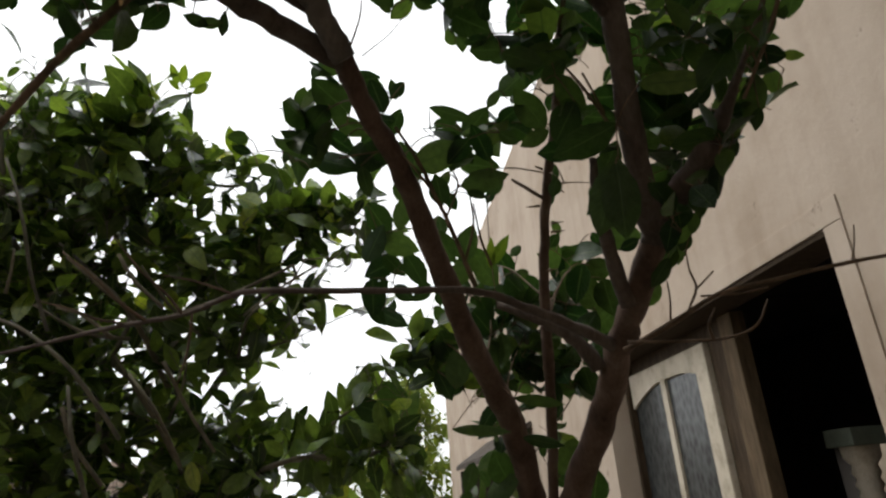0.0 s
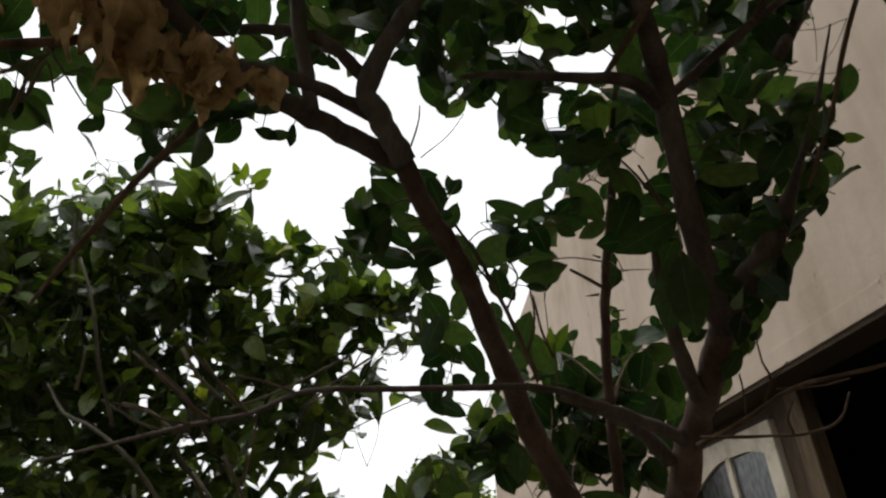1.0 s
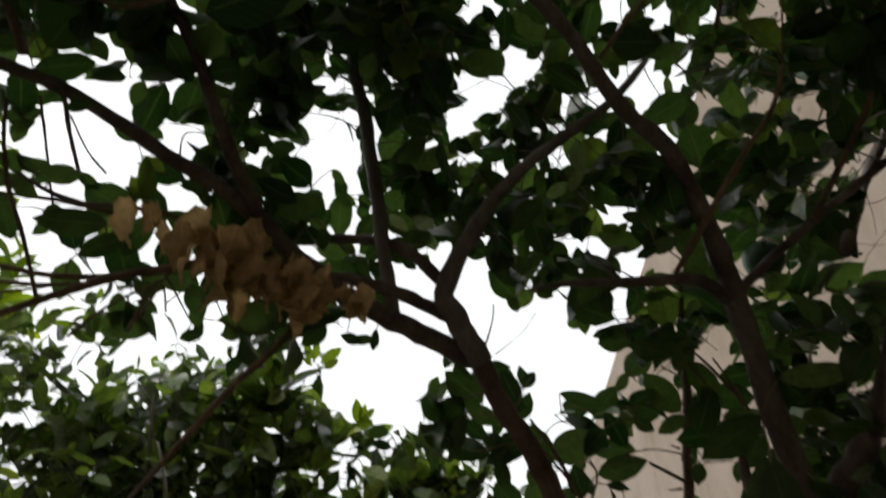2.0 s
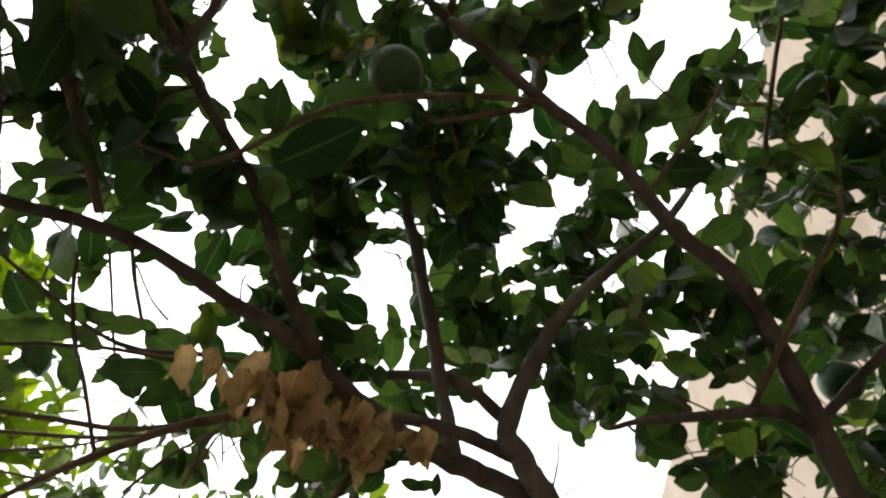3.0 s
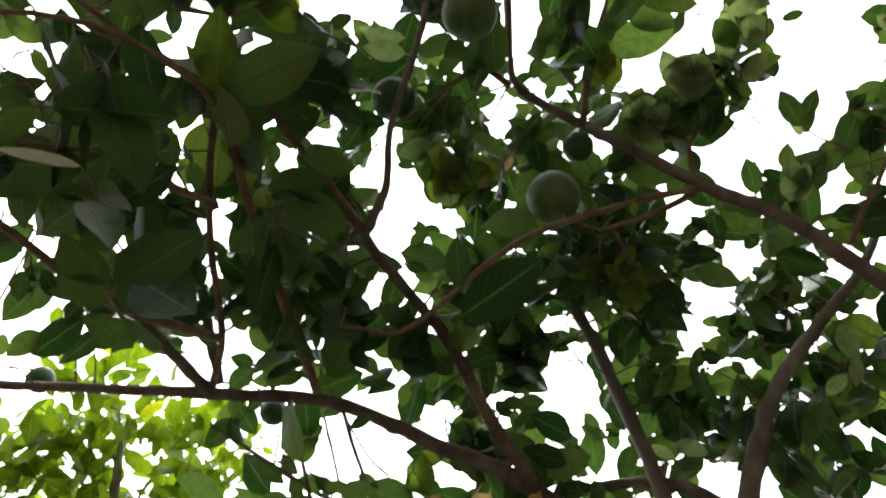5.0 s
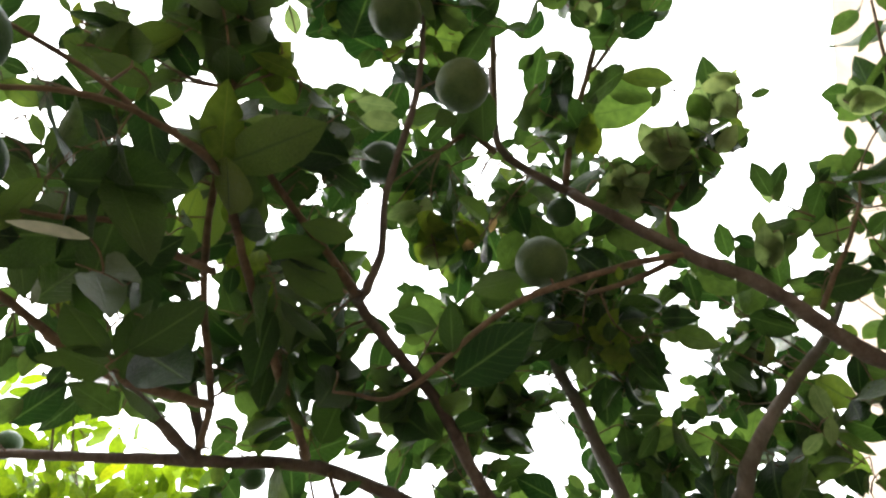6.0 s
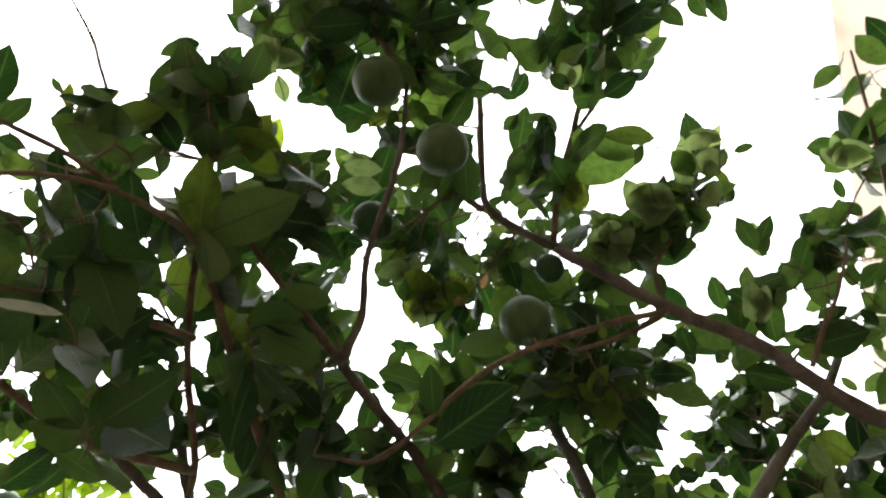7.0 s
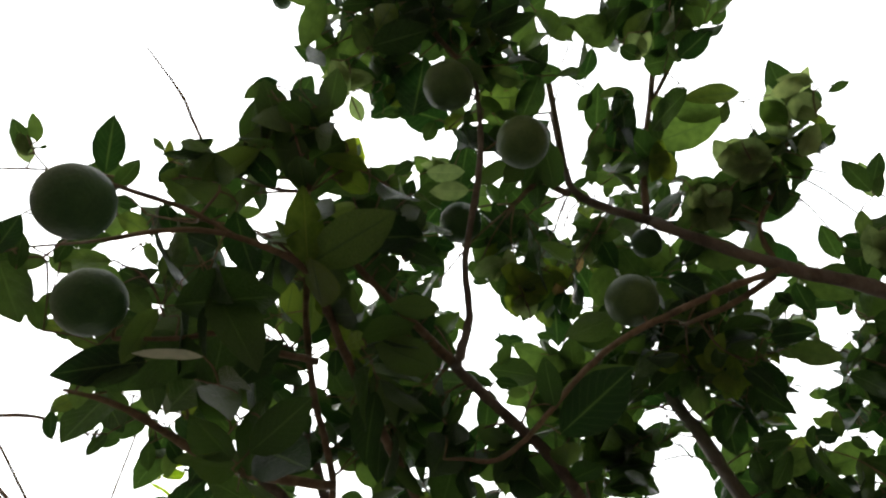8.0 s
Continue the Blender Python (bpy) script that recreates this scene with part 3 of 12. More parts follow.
def yard_and_blocking_walls():
    # Unseen west wall, added to cut low sky light; its near end is raised.
    bm = box(-4.6, -4.4, 1.6, 30.0, 0, 2.4, 0.02)
    box(-4.6, -4.4, -2.8, 1.6, 0, 4.4, bm=bm)
    tagged(part("wall_west", bm, PLASTER), "unseen cream plaster wall, added to cut the low western sky", "wall", kind="structure")
    bm = box(9.0, 9.2, -7.0, 30.0, 0, 2.2, 0.02)
    tagged(part("wall_yard", bm, PLASTER), "plain cream plaster yard wall beyond the porch", "wall", kind="structure")
    # Unseen south wall, added and made tall to keep sky off the near house wall.
    bm = box(-4.4, WALL_X, -2.8, -2.6, 0, 7.6, 0.02)
    tagged(part("wall_garden", bm, PLASTER), "tall unseen cream plaster wall, added to block the southern sky", "wall", kind="structure")


house()
yard_and_blocking_walls()
glazed_panel()
balustrade_post()
sunshade()

# The citrus tree
citrus = Plant("citrus_tree", (0.45, 1.97, 0.0), "leafy green citrus tree with several brown stems and unripe fruit", "tree", BARK, TWIG, LEAF, 11, slim=0.87)
limb(citrus, "trunk", [(0.448, 1.986, -0.050, 0.0882), (0.448, 1.986, 0.539, 0.0719), (0.448, 1.986, 1.079, 0.0653), (0.436, 1.884, 1.296, 0.0544), (0.405, 1.801, 1.441, 0.0353), (0.338, 1.646, 1.646, 0.0325), (0.223, 1.463, 1.826, 0.0280), (0.137, 1.303, 1.993, 0.0251), (0.066, 1.156, 2.122, 0.0214), (0.013, 1.085, 2.184, 0.0206), (-0.040, 1.003, 2.277, 0.0207)], TRUNK_BARK)
limb(citrus, "trunk", [(0.453, 1.955, -0.050, 0.0622), (0.455, 1.943, 0.577, 0.0507), (0.458, 1.924, 1.155, 0.0461), (0.474, 1.687, 1.437, 0.0351), (0.517, 1.505, 1.619, 0.0329), (0.531, 1.344, 1.757, 0.0296), (0.535, 1.204, 1.841, 0.0264), (0.554, 1.114, 1.933, 0.0274)], TRUNK_BARK)
limb(citrus, "stem", [(0.451, 1.931, -0.050, 0.0256), (0.453, 1.908, 0.614, 0.0209), (0.455, 1.875, 1.228, 0.0189), (0.435, 1.712, 1.440, 0.0138), (0.425, 1.591, 1.621, 0.0128), (0.409, 1.475, 1.791, 0.0130), (0.393, 1.363, 1.951, 0.0116), (0.393, 1.250, 2.108, 0.0102), (0.406, 1.157, 2.236, 0.0091), (0.412, 1.089, 2.358, 0.0071), (0.425, 1.030, 2.454, 0.0044)], TRUNK_BARK)
limb(citrus, "limb", [(-0.031, 1.009, 2.258, 0.0227), (-0.146, 0.950, 2.297, 0.0206), (-0.243, 0.885, 2.320, 0.0193), (-0.352, 0.789, 2.367, 0.0172), (-0.434, 0.679, 2.415, 0.0149), (-0.545, 0.592, 2.455, 0.0130), (-0.705, 0.493, 2.528, 0.0117), (-0.866, 0.359, 2.495, 0.0103), (-1.030, 0.301, 2.517, 0.0088), (-1.235, 0.233, 2.546, 0.0077), (-1.433, 0.184, 2.590, 0.0061)])
limb(citrus, "limb", [(-0.030, 0.954, 2.222, 0.0231), (-0.070, 0.913, 2.296, 0.0220), (-0.090, 0.896, 2.366, 0.0202), (-0.002, 0.849, 2.504, 0.0168), (0.078, 0.823, 2.593, 0.0139), (0.204, 0.798, 2.685, 0.0121), (0.309, 0.778, 2.759, 0.0099), (0.418, 0.736, 2.876, 0.0065)], BARK_GREY)
limb(citrus, "branch", [(-0.078, 0.914, 2.368, 0.0139), (-0.171, 0.875, 2.448, 0.0121), (-0.282, 0.880, 2.490, 0.0102), (-0.403, 0.907, 2.514, 0.0082), (-0.529, 0.917, 2.551, 0.0060)])
limb(citrus, "branch", [(-0.072, 0.946, 2.317, 0.0147), (-0.169, 0.891, 2.345, 0.0130), (-0.258, 0.852, 2.359, 0.0113), (-0.328, 0.828, 2.362, 0.0092), (-0.413, 0.783, 2.382, 0.0071), (-0.503, 0.726, 2.399, 0.0055), (-0.591, 0.678, 2.408, 0.0049), (-0.716, 0.638, 2.409, 0.0043), (-0.802, 0.565, 2.438, 0.0038), (-0.929, 0.453, 2.524, 0.0028)])
limb(citrus, "branch", [(-0.191, 0.902, 2.308, 0.0143), (-0.212, 0.861, 2.483, 0.0145), (-0.233, 0.803, 2.685, 0.0147), (-0.263, 0.736, 2.868, 0.0144), (-0.280, 0.707, 2.969, 0.0123), (-0.288, 0.664, 3.056, 0.0084), (-0.297, 0.601, 3.146, 0.0050), (-0.304, 0.536, 3.238, 0.0022)], BARK_GREY)
limb(citrus, "branch", [(-0.401, 0.721, 2.395, 0.0126), (-0.438, 0.589, 2.463, 0.0115), (-0.458, 0.443, 2.529, 0.0102), (-0.492, 0.345, 2.570, 0.0095), (-0.522, 0.248, 2.609, 0.0089), (-0.479, 0.181, 2.535, 0.0082), (-0.442, 0.152, 2.580, 0.0065), (-0.411, 0.095, 2.647, 0.0054), (-0.340, 0.026, 2.753, 0.0061), (-0.300, -0.022, 2.841, 0.0051), (-0.260, -0.100, 2.943, 0.0036)])
limb(citrus, "branch", [(-0.492, 0.181, 2.531, 0.0079), (-0.511, 0.082, 2.547, 0.0060), (-0.536, -0.006, 2.578, 0.0051), (-0.551, -0.051, 2.615, 0.0035)])
limb(citrus, "limb", [(0.553, 1.118, 1.922, 0.0295), (0.501, 1.026, 2.040, 0.0234), (0.479, 0.952, 2.339, 0.0224), (0.421, 0.831, 2.435, 0.0194), (0.342, 0.717, 2.525, 0.0174), (0.249, 0.638, 2.560, 0.0157), (0.143, 0.506, 2.624, 0.0126), (0.027, 0.412, 2.682, 0.0113), (-0.110, 0.327, 2.849, 0.0096), (-0.095, 0.355, 2.881, 0.0096), (-0.210, 0.232, 2.925, 0.0082), (-0.209, 0.173, 2.985, 0.0061), (-0.182, 0.102, 3.102, 0.0044)])
limb(citrus, "limb", [(0.551, 1.118, 1.923, 0.0273), (0.579, 1.037, 1.985, 0.0241), (0.613, 0.969, 2.039, 0.0223), (0.657, 0.917, 2.136, 0.0080), (0.707, 0.866, 2.254, 0.0050), (0.747, 0.813, 2.383, 0.0015)])
limb(citrus, "branch", [(0.510, 1.205, 1.819, 0.0169), (0.465, 1.141, 1.917, 0.0143), (0.432, 1.076, 1.985, 0.0117), (0.420, 1.030, 2.056, 0.0063)])
limb(citrus, "branch", [(0.510, 1.322, 1.765, 0.0145), (0.386, 1.239, 1.798, 0.0109), (0.297, 1.188, 1.820, 0.0087), (0.192, 1.138, 1.843, 0.0071), (0.047, 1.151, 1.855, 0.0063), (-0.101, 1.185, 1.872, 0.0060), (-0.244, 1.228, 1.889, 0.0057), (-0.363, 1.283, 1.868, 0.0049), (-0.516, 1.327, 1.859, 0.0050), (-0.696, 1.396, 1.847, 0.0038), (-0.849, 1.442, 1.833, 0.0029)])
limb(citrus, "branch", [(0.494, 1.380, 1.729, 0.0186), (0.433, 1.362, 1.797, 0.0149), (0.363, 1.365, 1.840, 0.0112), (0.281, 1.381, 1.881, 0.0076)])
limb(citrus, "twig", [(0.502, 1.247, 1.738, 0.0053), (0.571, 1.185, 1.765, 0.0048), (0.639, 1.099, 1.802, 0.0042), (0.727, 1.021, 1.807, 0.0037), (0.808, 0.967, 1.811, 0.0036), (0.899, 0.903, 1.808, 0.0025)])
limb(citrus, "twig", [(0.501, 1.222, 1.748, 0.0038), (0.608, 1.181, 1.735, 0.0030), (0.668, 1.144, 1.730, 0.0030), (0.710, 1.112, 1.744, 0.0026), (0.731, 1.093, 1.787, 0.0019)])
limb(citrus, "twig", [(0.644, 1.157, 1.732, 0.0040), (0.637, 1.148, 1.758, 0.0027), (0.649, 1.135, 1.787, 0.0017)])
limb(citrus, "twig", [(0.579, 1.180, 1.778, 0.0024), (0.579, 1.165, 1.816, 0.0020), (0.570, 1.144, 1.846, 0.0017)])
limb(citrus, "twig", [(0.604, 1.151, 1.788, 0.0027), (0.620, 1.134, 1.827, 0.0027), (0.609, 1.124, 1.859, 0.0020), (0.603, 1.112, 1.892, 0.0017)])
limb(citrus, "twig", [(0.618, 1.136, 1.823, 0.0024), (0.654, 1.120, 1.855, 0.0017)])
limb(citrus, "twig", [(0.815, 0.965, 1.813, 0.0021), (0.820, 0.954, 1.841, 0.0015), (0.820, 0.943, 1.870, 0.0012)])
limb(citrus, "twig", [(0.618, 1.121, 1.807, 0.0023), (0.681, 1.094, 1.801, 0.0023), (0.734, 1.085, 1.808, 0.0016)])
limb(citrus, "twig", [(0.026, 0.415, 2.680, 0.0066), (-0.090, 0.366, 2.637, 0.0059), (-0.245, 0.325, 2.585, 0.0055), (-0.328, 0.313, 2.539, 0.0050), (-0.395, 0.322, 2.503, 0.0043), (-0.453, 0.333, 2.478, 0.0042), (-0.508, 0.333, 2.462, 0.0038), (-0.551, 0.308, 2.467, 0.0029), (-0.578, 0.291, 2.467, 0.0019)])
limb(citrus, "twig", [(0.006, 0.418, 2.677, 0.0065), (-0.071, 0.412, 2.652, 0.0054), (-0.160, 0.427, 2.674, 0.0045)])
limb(citrus, "branch", [(0.485, 0.969, 2.326, 0.0136), (0.385, 0.881, 2.328, 0.0121), (0.265, 0.832, 2.298, 0.0096), (0.127, 0.781, 2.268, 0.0064), (0.064, 0.758, 2.244, 0.0036)])
limb(citrus, "twig", [(0.332, 0.856, 2.320, 0.0054), (0.368, 0.810, 2.359, 0.0069), (0.410, 0.768, 2.409, 0.0065), (0.470, 0.704, 2.477, 0.0060), (0.524, 0.654, 2.534, 0.0051), (0.555, 0.606, 2.601, 0.0041)])
limb(citrus, "twig", [(0.213, 0.568, 2.602, 0.0051), (0.251, 0.523, 2.628, 0.0051), (0.287, 0.486, 2.647, 0.0040), (0.338, 0.445, 2.696, 0.0030)])
limb(citrus, "branch", [(-0.230, 0.212, 2.930, 0.0076), (-0.267, 0.149, 2.901, 0.0063), (-0.326, 0.153, 2.884, 0.0042)])
limb(citrus, "branch", [(-0.865, 0.360, 2.495, 0.0106), (-0.856, 0.285, 2.485, 0.0101), (-0.858, 0.161, 2.480, 0.0077), (-0.847, 0.080, 2.461, 0.0056), (-0.846, 0.013, 2.456, 0.0038)])
limb(citrus, "branch", [(-0.860, 0.356, 2.499, 0.0069), (-0.774, 0.255, 2.500, 0.0061), (-0.713, 0.116, 2.533, 0.0058), (-0.657, 0.020, 2.559, 0.0055), (-0.605, -0.054, 2.583, 0.0047), (-0.543, -0.122, 2.558, 0.0032), (-0.529, -0.147, 2.595, 0.0020)])
limb(citrus, "branch", [(-0.667, 0.386, 2.450, 0.0073), (-0.636, 0.227, 2.471, 0.0070), (-0.617, 0.123, 2.488, 0.0064), (-0.600, 0.040, 2.506, 0.0062), (-0.574, -0.049, 2.518, 0.0056)])
limb(citrus, "branch", [(-0.569, -0.074, 2.508, 0.0063), (-0.569, -0.121, 2.483, 0.0049), (-0.588, -0.193, 2.441, 0.0038), (-0.615, -0.241, 2.398, 0.0033), (-0.666, -0.277, 2.366, 0.0028)])
limb(citrus, "twig", [(-0.589, -0.178, 2.458, 0.0036), (-0.604, -0.245, 2.437, 0.0034), (-0.614, -0.310, 2.384, 0.0028), (-0.640, -0.356, 2.374, 0.0018)])
limb(citrus, "branch", [(-0.644, 0.047, 2.491, 0.0058), (-0.660, -0.031, 2.441, 0.0054), (-0.671, -0.089, 2.418, 0.0040), (-0.703, -0.130, 2.382, 0.0031), (-0.738, -0.180, 2.349, 0.0027)])
limb(citrus, "branch", [(-0.739, 0.225, 2.443, 0.0079), (-0.768, 0.098, 2.378, 0.0071), (-0.783, 0.011, 2.355, 0.0063), (-0.781, -0.073, 2.336, 0.0052), (-0.795, -0.123, 2.331, 0.0037), (-0.817, -0.167, 2.322, 0.0023)])
limb(citrus, "bare_twig", [(-0.656, -0.261, 2.677, 0.0031), (-0.660, -0.317, 2.723, 0.0027), (-0.661, -0.357, 2.751, 0.0027), (-0.680, -0.441, 2.805, 0.0014)])
limb(citrus, "bare_twig", [(-0.967, -0.197, 2.338, 0.0028), (-0.913, -0.165, 2.339, 0.0028), (-0.886, -0.143, 2.337, 0.0021)])
limb(citrus, "twig", [(-0.122, 0.336, 2.904, 0.0079), (-0.069, 0.239, 2.962, 0.0068), (-0.000, 0.169, 3.034, 0.0063), (0.081, 0.081, 3.128, 0.0059), (0.156, -0.017, 3.247, 0.0037)])
limb(citrus, "twig", [(-0.006, 0.177, 3.028, 0.0052), (0.110, 0.120, 3.097, 0.0046), (0.197, 0.079, 3.150, 0.0035)])
limb(citrus, "twig", [(0.028, 0.443, 2.731, 0.0055), (0.045, 0.405, 2.809, 0.0047), (0.134, 0.383, 2.899, 0.0044), (0.225, 0.331, 3.003, 0.0034)])
limb(citrus, "branch", [(-0.294, 0.859, 2.349, 0.0073), (-0.347, 0.854, 2.283, 0.0071), (-0.408, 0.861, 2.216, 0.0069), (-0.488, 0.898, 2.161, 0.0066), (-0.609, 0.976, 2.077, 0.0053), (-0.698, 1.045, 2.026, 0.0032)])
limb(citrus, "branch", [(-0.410, 0.771, 2.379, 0.0090), (-0.510, 0.726, 2.321, 0.0085), (-0.626, 0.687, 2.269, 0.0076), (-0.767, 0.682, 2.215, 0.0060), (-0.878, 0.688, 2.166, 0.0037)])
limb(citrus, "branch", [(-0.571, 0.702, 2.286, 0.0050), (-0.697, 0.678, 2.273, 0.0049), (-0.815, 0.633, 2.278, 0.0044), (-0.935, 0.588, 2.284, 0.0034)])
limb(citrus, "branch", [(-0.910, 0.413, 2.584, 0.0096), (-0.869, 0.301, 2.613, 0.0092), (-0.825, 0.192, 2.640, 0.0079), (-0.772, 0.086, 2.665, 0.0066)])
limb(citrus, "twig", [(-0.743, 0.560, 2.342, 0.0039), (-0.757, 0.519, 2.413, 0.0036), (-0.766, 0.489, 2.490, 0.0037)])
limb(citrus, "twig", [(-0.734, 0.684, 2.241, 0.0035), (-0.736, 0.609, 2.302, 0.0035), (-0.745, 0.540, 2.358, 0.0031)])
limb(citrus, "twig", [(-0.686, 0.497, 2.513, 0.0042), (-0.687, 0.540, 2.477, 0.0038), (-0.686, 0.570, 2.453, 0.0035), (-0.683, 0.604, 2.425, 0.0031)])
limb(citrus, "twig", [(-0.723, 0.499, 2.509, 0.0030), (-0.728, 0.551, 2.467, 0.0027), (-0.732, 0.595, 2.430, 0.0025), (-0.735, 0.635, 2.397, 0.0022)])
limb(citrus, "twig", [(-0.644, 0.611, 2.434, 0.0024), (-0.669, 0.579, 2.459, 0.0019), (-0.687, 0.532, 2.497, 0.0019)])
limb(citrus, "twig", [(-0.601, 0.764, 2.246, 0.0032), (-0.559, 0.726, 2.279, 0.0023), (-0.559, 0.761, 2.250, 0.0018)])
limb(citrus, "bare_twig", [(-0.921, 0.637, 2.270, 0.0035), (-0.743, 0.684, 2.266, 0.0036), (-0.632, 0.698, 2.273, 0.0027)])
limb(citrus, "bare_twig", [(-0.925, 0.665, 2.247, 0.0031), (-0.776, 0.674, 2.247, 0.0026), (-0.689, 0.686, 2.267, 0.0022)])
limb(citrus, "bare_twig", [(-0.618, 0.765, 2.219, 0.0031), (-0.579, 0.732, 2.273, 0.0028), (-0.542, 0.716, 2.301, 0.0023)])
limb(citrus, "bare_twig", [(-0.610, 0.770, 2.240, 0.0028), (-0.585, 0.723, 2.280, 0.0023)])
limb(citrus, "bare_twig", [(-0.927, 0.680, 2.234, 0.0026), (-0.816, 0.709, 2.216, 0.0022)])
limb(citrus, "bare_twig", [(-0.552, 0.709, 2.294, 0.0023), (-0.520, 0.780, 2.237, 0.0014)])
limb(citrus, "bare_twig", [(-0.697, 0.738, 2.198, 0.0031), (-0.631, 0.719, 2.242, 0.0027), (-0.558, 0.719, 2.285, 0.0023)])
limb(citrus, "bare_twig", [(-0.890, 0.538, 2.353, 0.0031), (-0.798, 0.563, 2.362, 0.0036), (-0.714, 0.610, 2.380, 0.0037), (-0.632, 0.665, 2.390, 0.0038)])
limb(citrus, "bare_twig", [(-0.767, 0.554, 2.410, 0.0028), (-0.858, 0.480, 2.466, 0.0032), (-0.916, 0.431, 2.504, 0.0028)])
limb(citrus, "bare_twig", [(-0.828, 0.526, 2.430, 0.0023), (-0.793, 0.473, 2.476, 0.0018)])
limb(citrus, "thorn", [(0.408, 1.305, 2.044, 0.0038), (0.436, 1.301, 2.044, 0.0009)])
limb(citrus, "thorn", [(0.407, 1.312, 2.024, 0.0038), (0.440, 1.308, 2.026, 0.0009)])
limb(citrus, "thorn", [(0.384, 1.294, 2.081, 0.0038), (0.354, 1.297, 2.081, 0.0009)])
limb(citrus, "thorn", [(0.424, 1.274, 2.120, 0.0038), (0.441, 1.278, 2.104, 0.0009)])
limb(citrus, "thorn", [(0.395, 1.344, 1.944, 0.0038), (0.418, 1.340, 1.947, 0.0009)])
limb(citrus, "thorn", [(0.394, 1.264, 2.157, 0.0038), (0.376, 1.263, 2.166, 0.0009)])
# Boughs that run out of view, added to carry the shading sprays.
limb(citrus, "branch", [(-0.209, 0.173, 2.985, 0.0070), (-0.139, 0.001, 3.158, 0.0073), (-0.080, -0.217, 3.325, 0.0070), (0.025, -0.494, 3.530, 0.0059), (0.238, -0.704, 3.680, 0.0033)])
limb(citrus, "branch", [(0.144, 0.001, 3.236, 0.0061), (0.301, -0.107, 3.383, 0.0057), (0.553, -0.225, 3.560, 0.0039)])
limb(citrus, "branch", [(-0.270, -0.085, 2.933, 0.0052), (-0.316, -0.256, 3.107, 0.0051), (-0.345, -0.493, 3.314, 0.0049), (-0.469, -0.667, 3.411, 0.0032)])
limb(citrus, "branch", [(0.479, 0.952, 2.339, 0.0105), (0.630, 0.854, 2.427, 0.0094), (0.801, 0.758, 2.514, 0.0079), (0.969, 0.694, 2.575, 0.0063), (1.179, 0.700, 2.580, 0.0042)])
limb(citrus, "branch", [(0.630, 0.854, 2.427, 0.0073), (0.739, 0.670, 2.583, 0.0063), (0.849, 0.500, 2.793, 0.0049), (0.961, 0.330, 3.002, 0.0028)])
limb(citrus, "branch", [(0.95, 0.75, 2.3, 0.012), (1.1, 0.35, 2.6, 0.011), (1.15, -0.1, 2.85, 0.009), (1.05, -0.6, 3.0, 0.006)])
limb(citrus, "bare_twig", [(0.211, 1.230, 1.879, 0.0051), (0.168, 1.194, 1.987, 0.0045), (0.109, 1.136, 2.104, 0.0039), (0.061, 1.095, 2.170, 0.0028)])
limb(citrus, "bare_twig", [(0.190, 1.216, 1.921, 0.0034), (0.211, 1.186, 1.994, 0.0028), (0.205, 1.163, 2.058, 0.0017)])
limb(citrus, "bare_twig", [(0.176, 1.202, 1.965, 0.0034), (0.137, 1.173, 2.053, 0.0028), (0.099, 1.157, 2.109, 0.0017)])
limb(citrus, "bare_twig", [(0.253, 1.258, 1.933, 0.0035), (0.232, 1.239, 1.990, 0.0029), (0.221, 1.215, 2.057, 0.0018)])
limb(citrus, "bare_twig", [(0.158, 1.185, 2.014, 0.0028), (0.183, 1.161, 2.071, 0.0023), (0.173, 1.150, 2.103, 0.0017)])
limb(citrus, "bare_twig", [(0.124, 1.148, 2.066, 0.0028), (0.060, 1.131, 2.134, 0.0022), (-0.051, 1.145, 2.132, 0.0017)])
limb(citrus, "bare_twig", [(-0.031, 1.009, 2.258, 0.0026), (-0.002, 0.980, 2.325, 0.0021), (0.005, 0.965, 2.363, 0.0016)])
limb(citrus, "bare_twig", [(0.001, 1.019, 2.278, 0.0016), (0.055, 0.982, 2.301, 0.0010), (0.088, 0.965, 2.337, 0.0010)])
limb(citrus, "bare_twig", [(0.383, 1.260, 2.086, 0.0043), (0.313, 1.234, 2.119, 0.0031)])
limb(citrus, "bare_twig", [(0.449, 1.003, 2.118, 0.0037), (0.427, 1.027, 2.203, 0.0033), (0.406, 1.056, 2.277, 0.0023)])
limb(citrus, "bare_twig", [(0.444, 0.998, 2.133, 0.0026), (0.423, 1.016, 2.234, 0.0022)])
limb(citrus, "twig", [(0.777, 0.659, 2.459, 0.0048), (0.740, 0.708, 2.378, 0.0043), (0.706, 0.766, 2.280, 0.0043), (0.682, 0.825, 2.182, 0.0038), (0.643, 0.884, 2.085, 0.0034)])
tuft(citrus, (0.746, 0.688, 2.411), 0.038, 4, 0.065, shed=(0,))
tuft(citrus, (0.610, 0.826, 2.186), 0.048, 13, 0.065, shed=(3, 5, 7))
tuft(citrus, (0.647, 0.845, 2.151), 0.038, 7, 0.065, shed=(0, 1, 3, 4, 6))
tuft(citrus, (0.611, 0.923, 2.020), 0.038, 8, 0.065, shed=(1,))
tuft(citrus, (0.579, 0.962, 1.955), 0.038, 10, 0.065, shed=(3, 4, 6, 8, 9))
tuft(citrus, (0.529, 0.992, 1.909), 0.034, 8, 0.065, shed=(2, 3, 5))
tuft(citrus, (0.243, 1.064, 2.367), 0.052, 5, 0.086, shed=(0, 3, 4))
tuft(citrus, (0.335, 1.055, 2.359), 0.063, 10, 0.086, shed=(1, 2, 3, 4, 5, 6, 8, 9))
tuft(citrus, (0.414, 1.056, 2.332), 0.063, 9, 0.086, shed=(0, 4, 6, 7, 8))
tuft(citrus, (0.354, 1.090, 2.261), 0.046, 3, 0.086, shed=(1,))
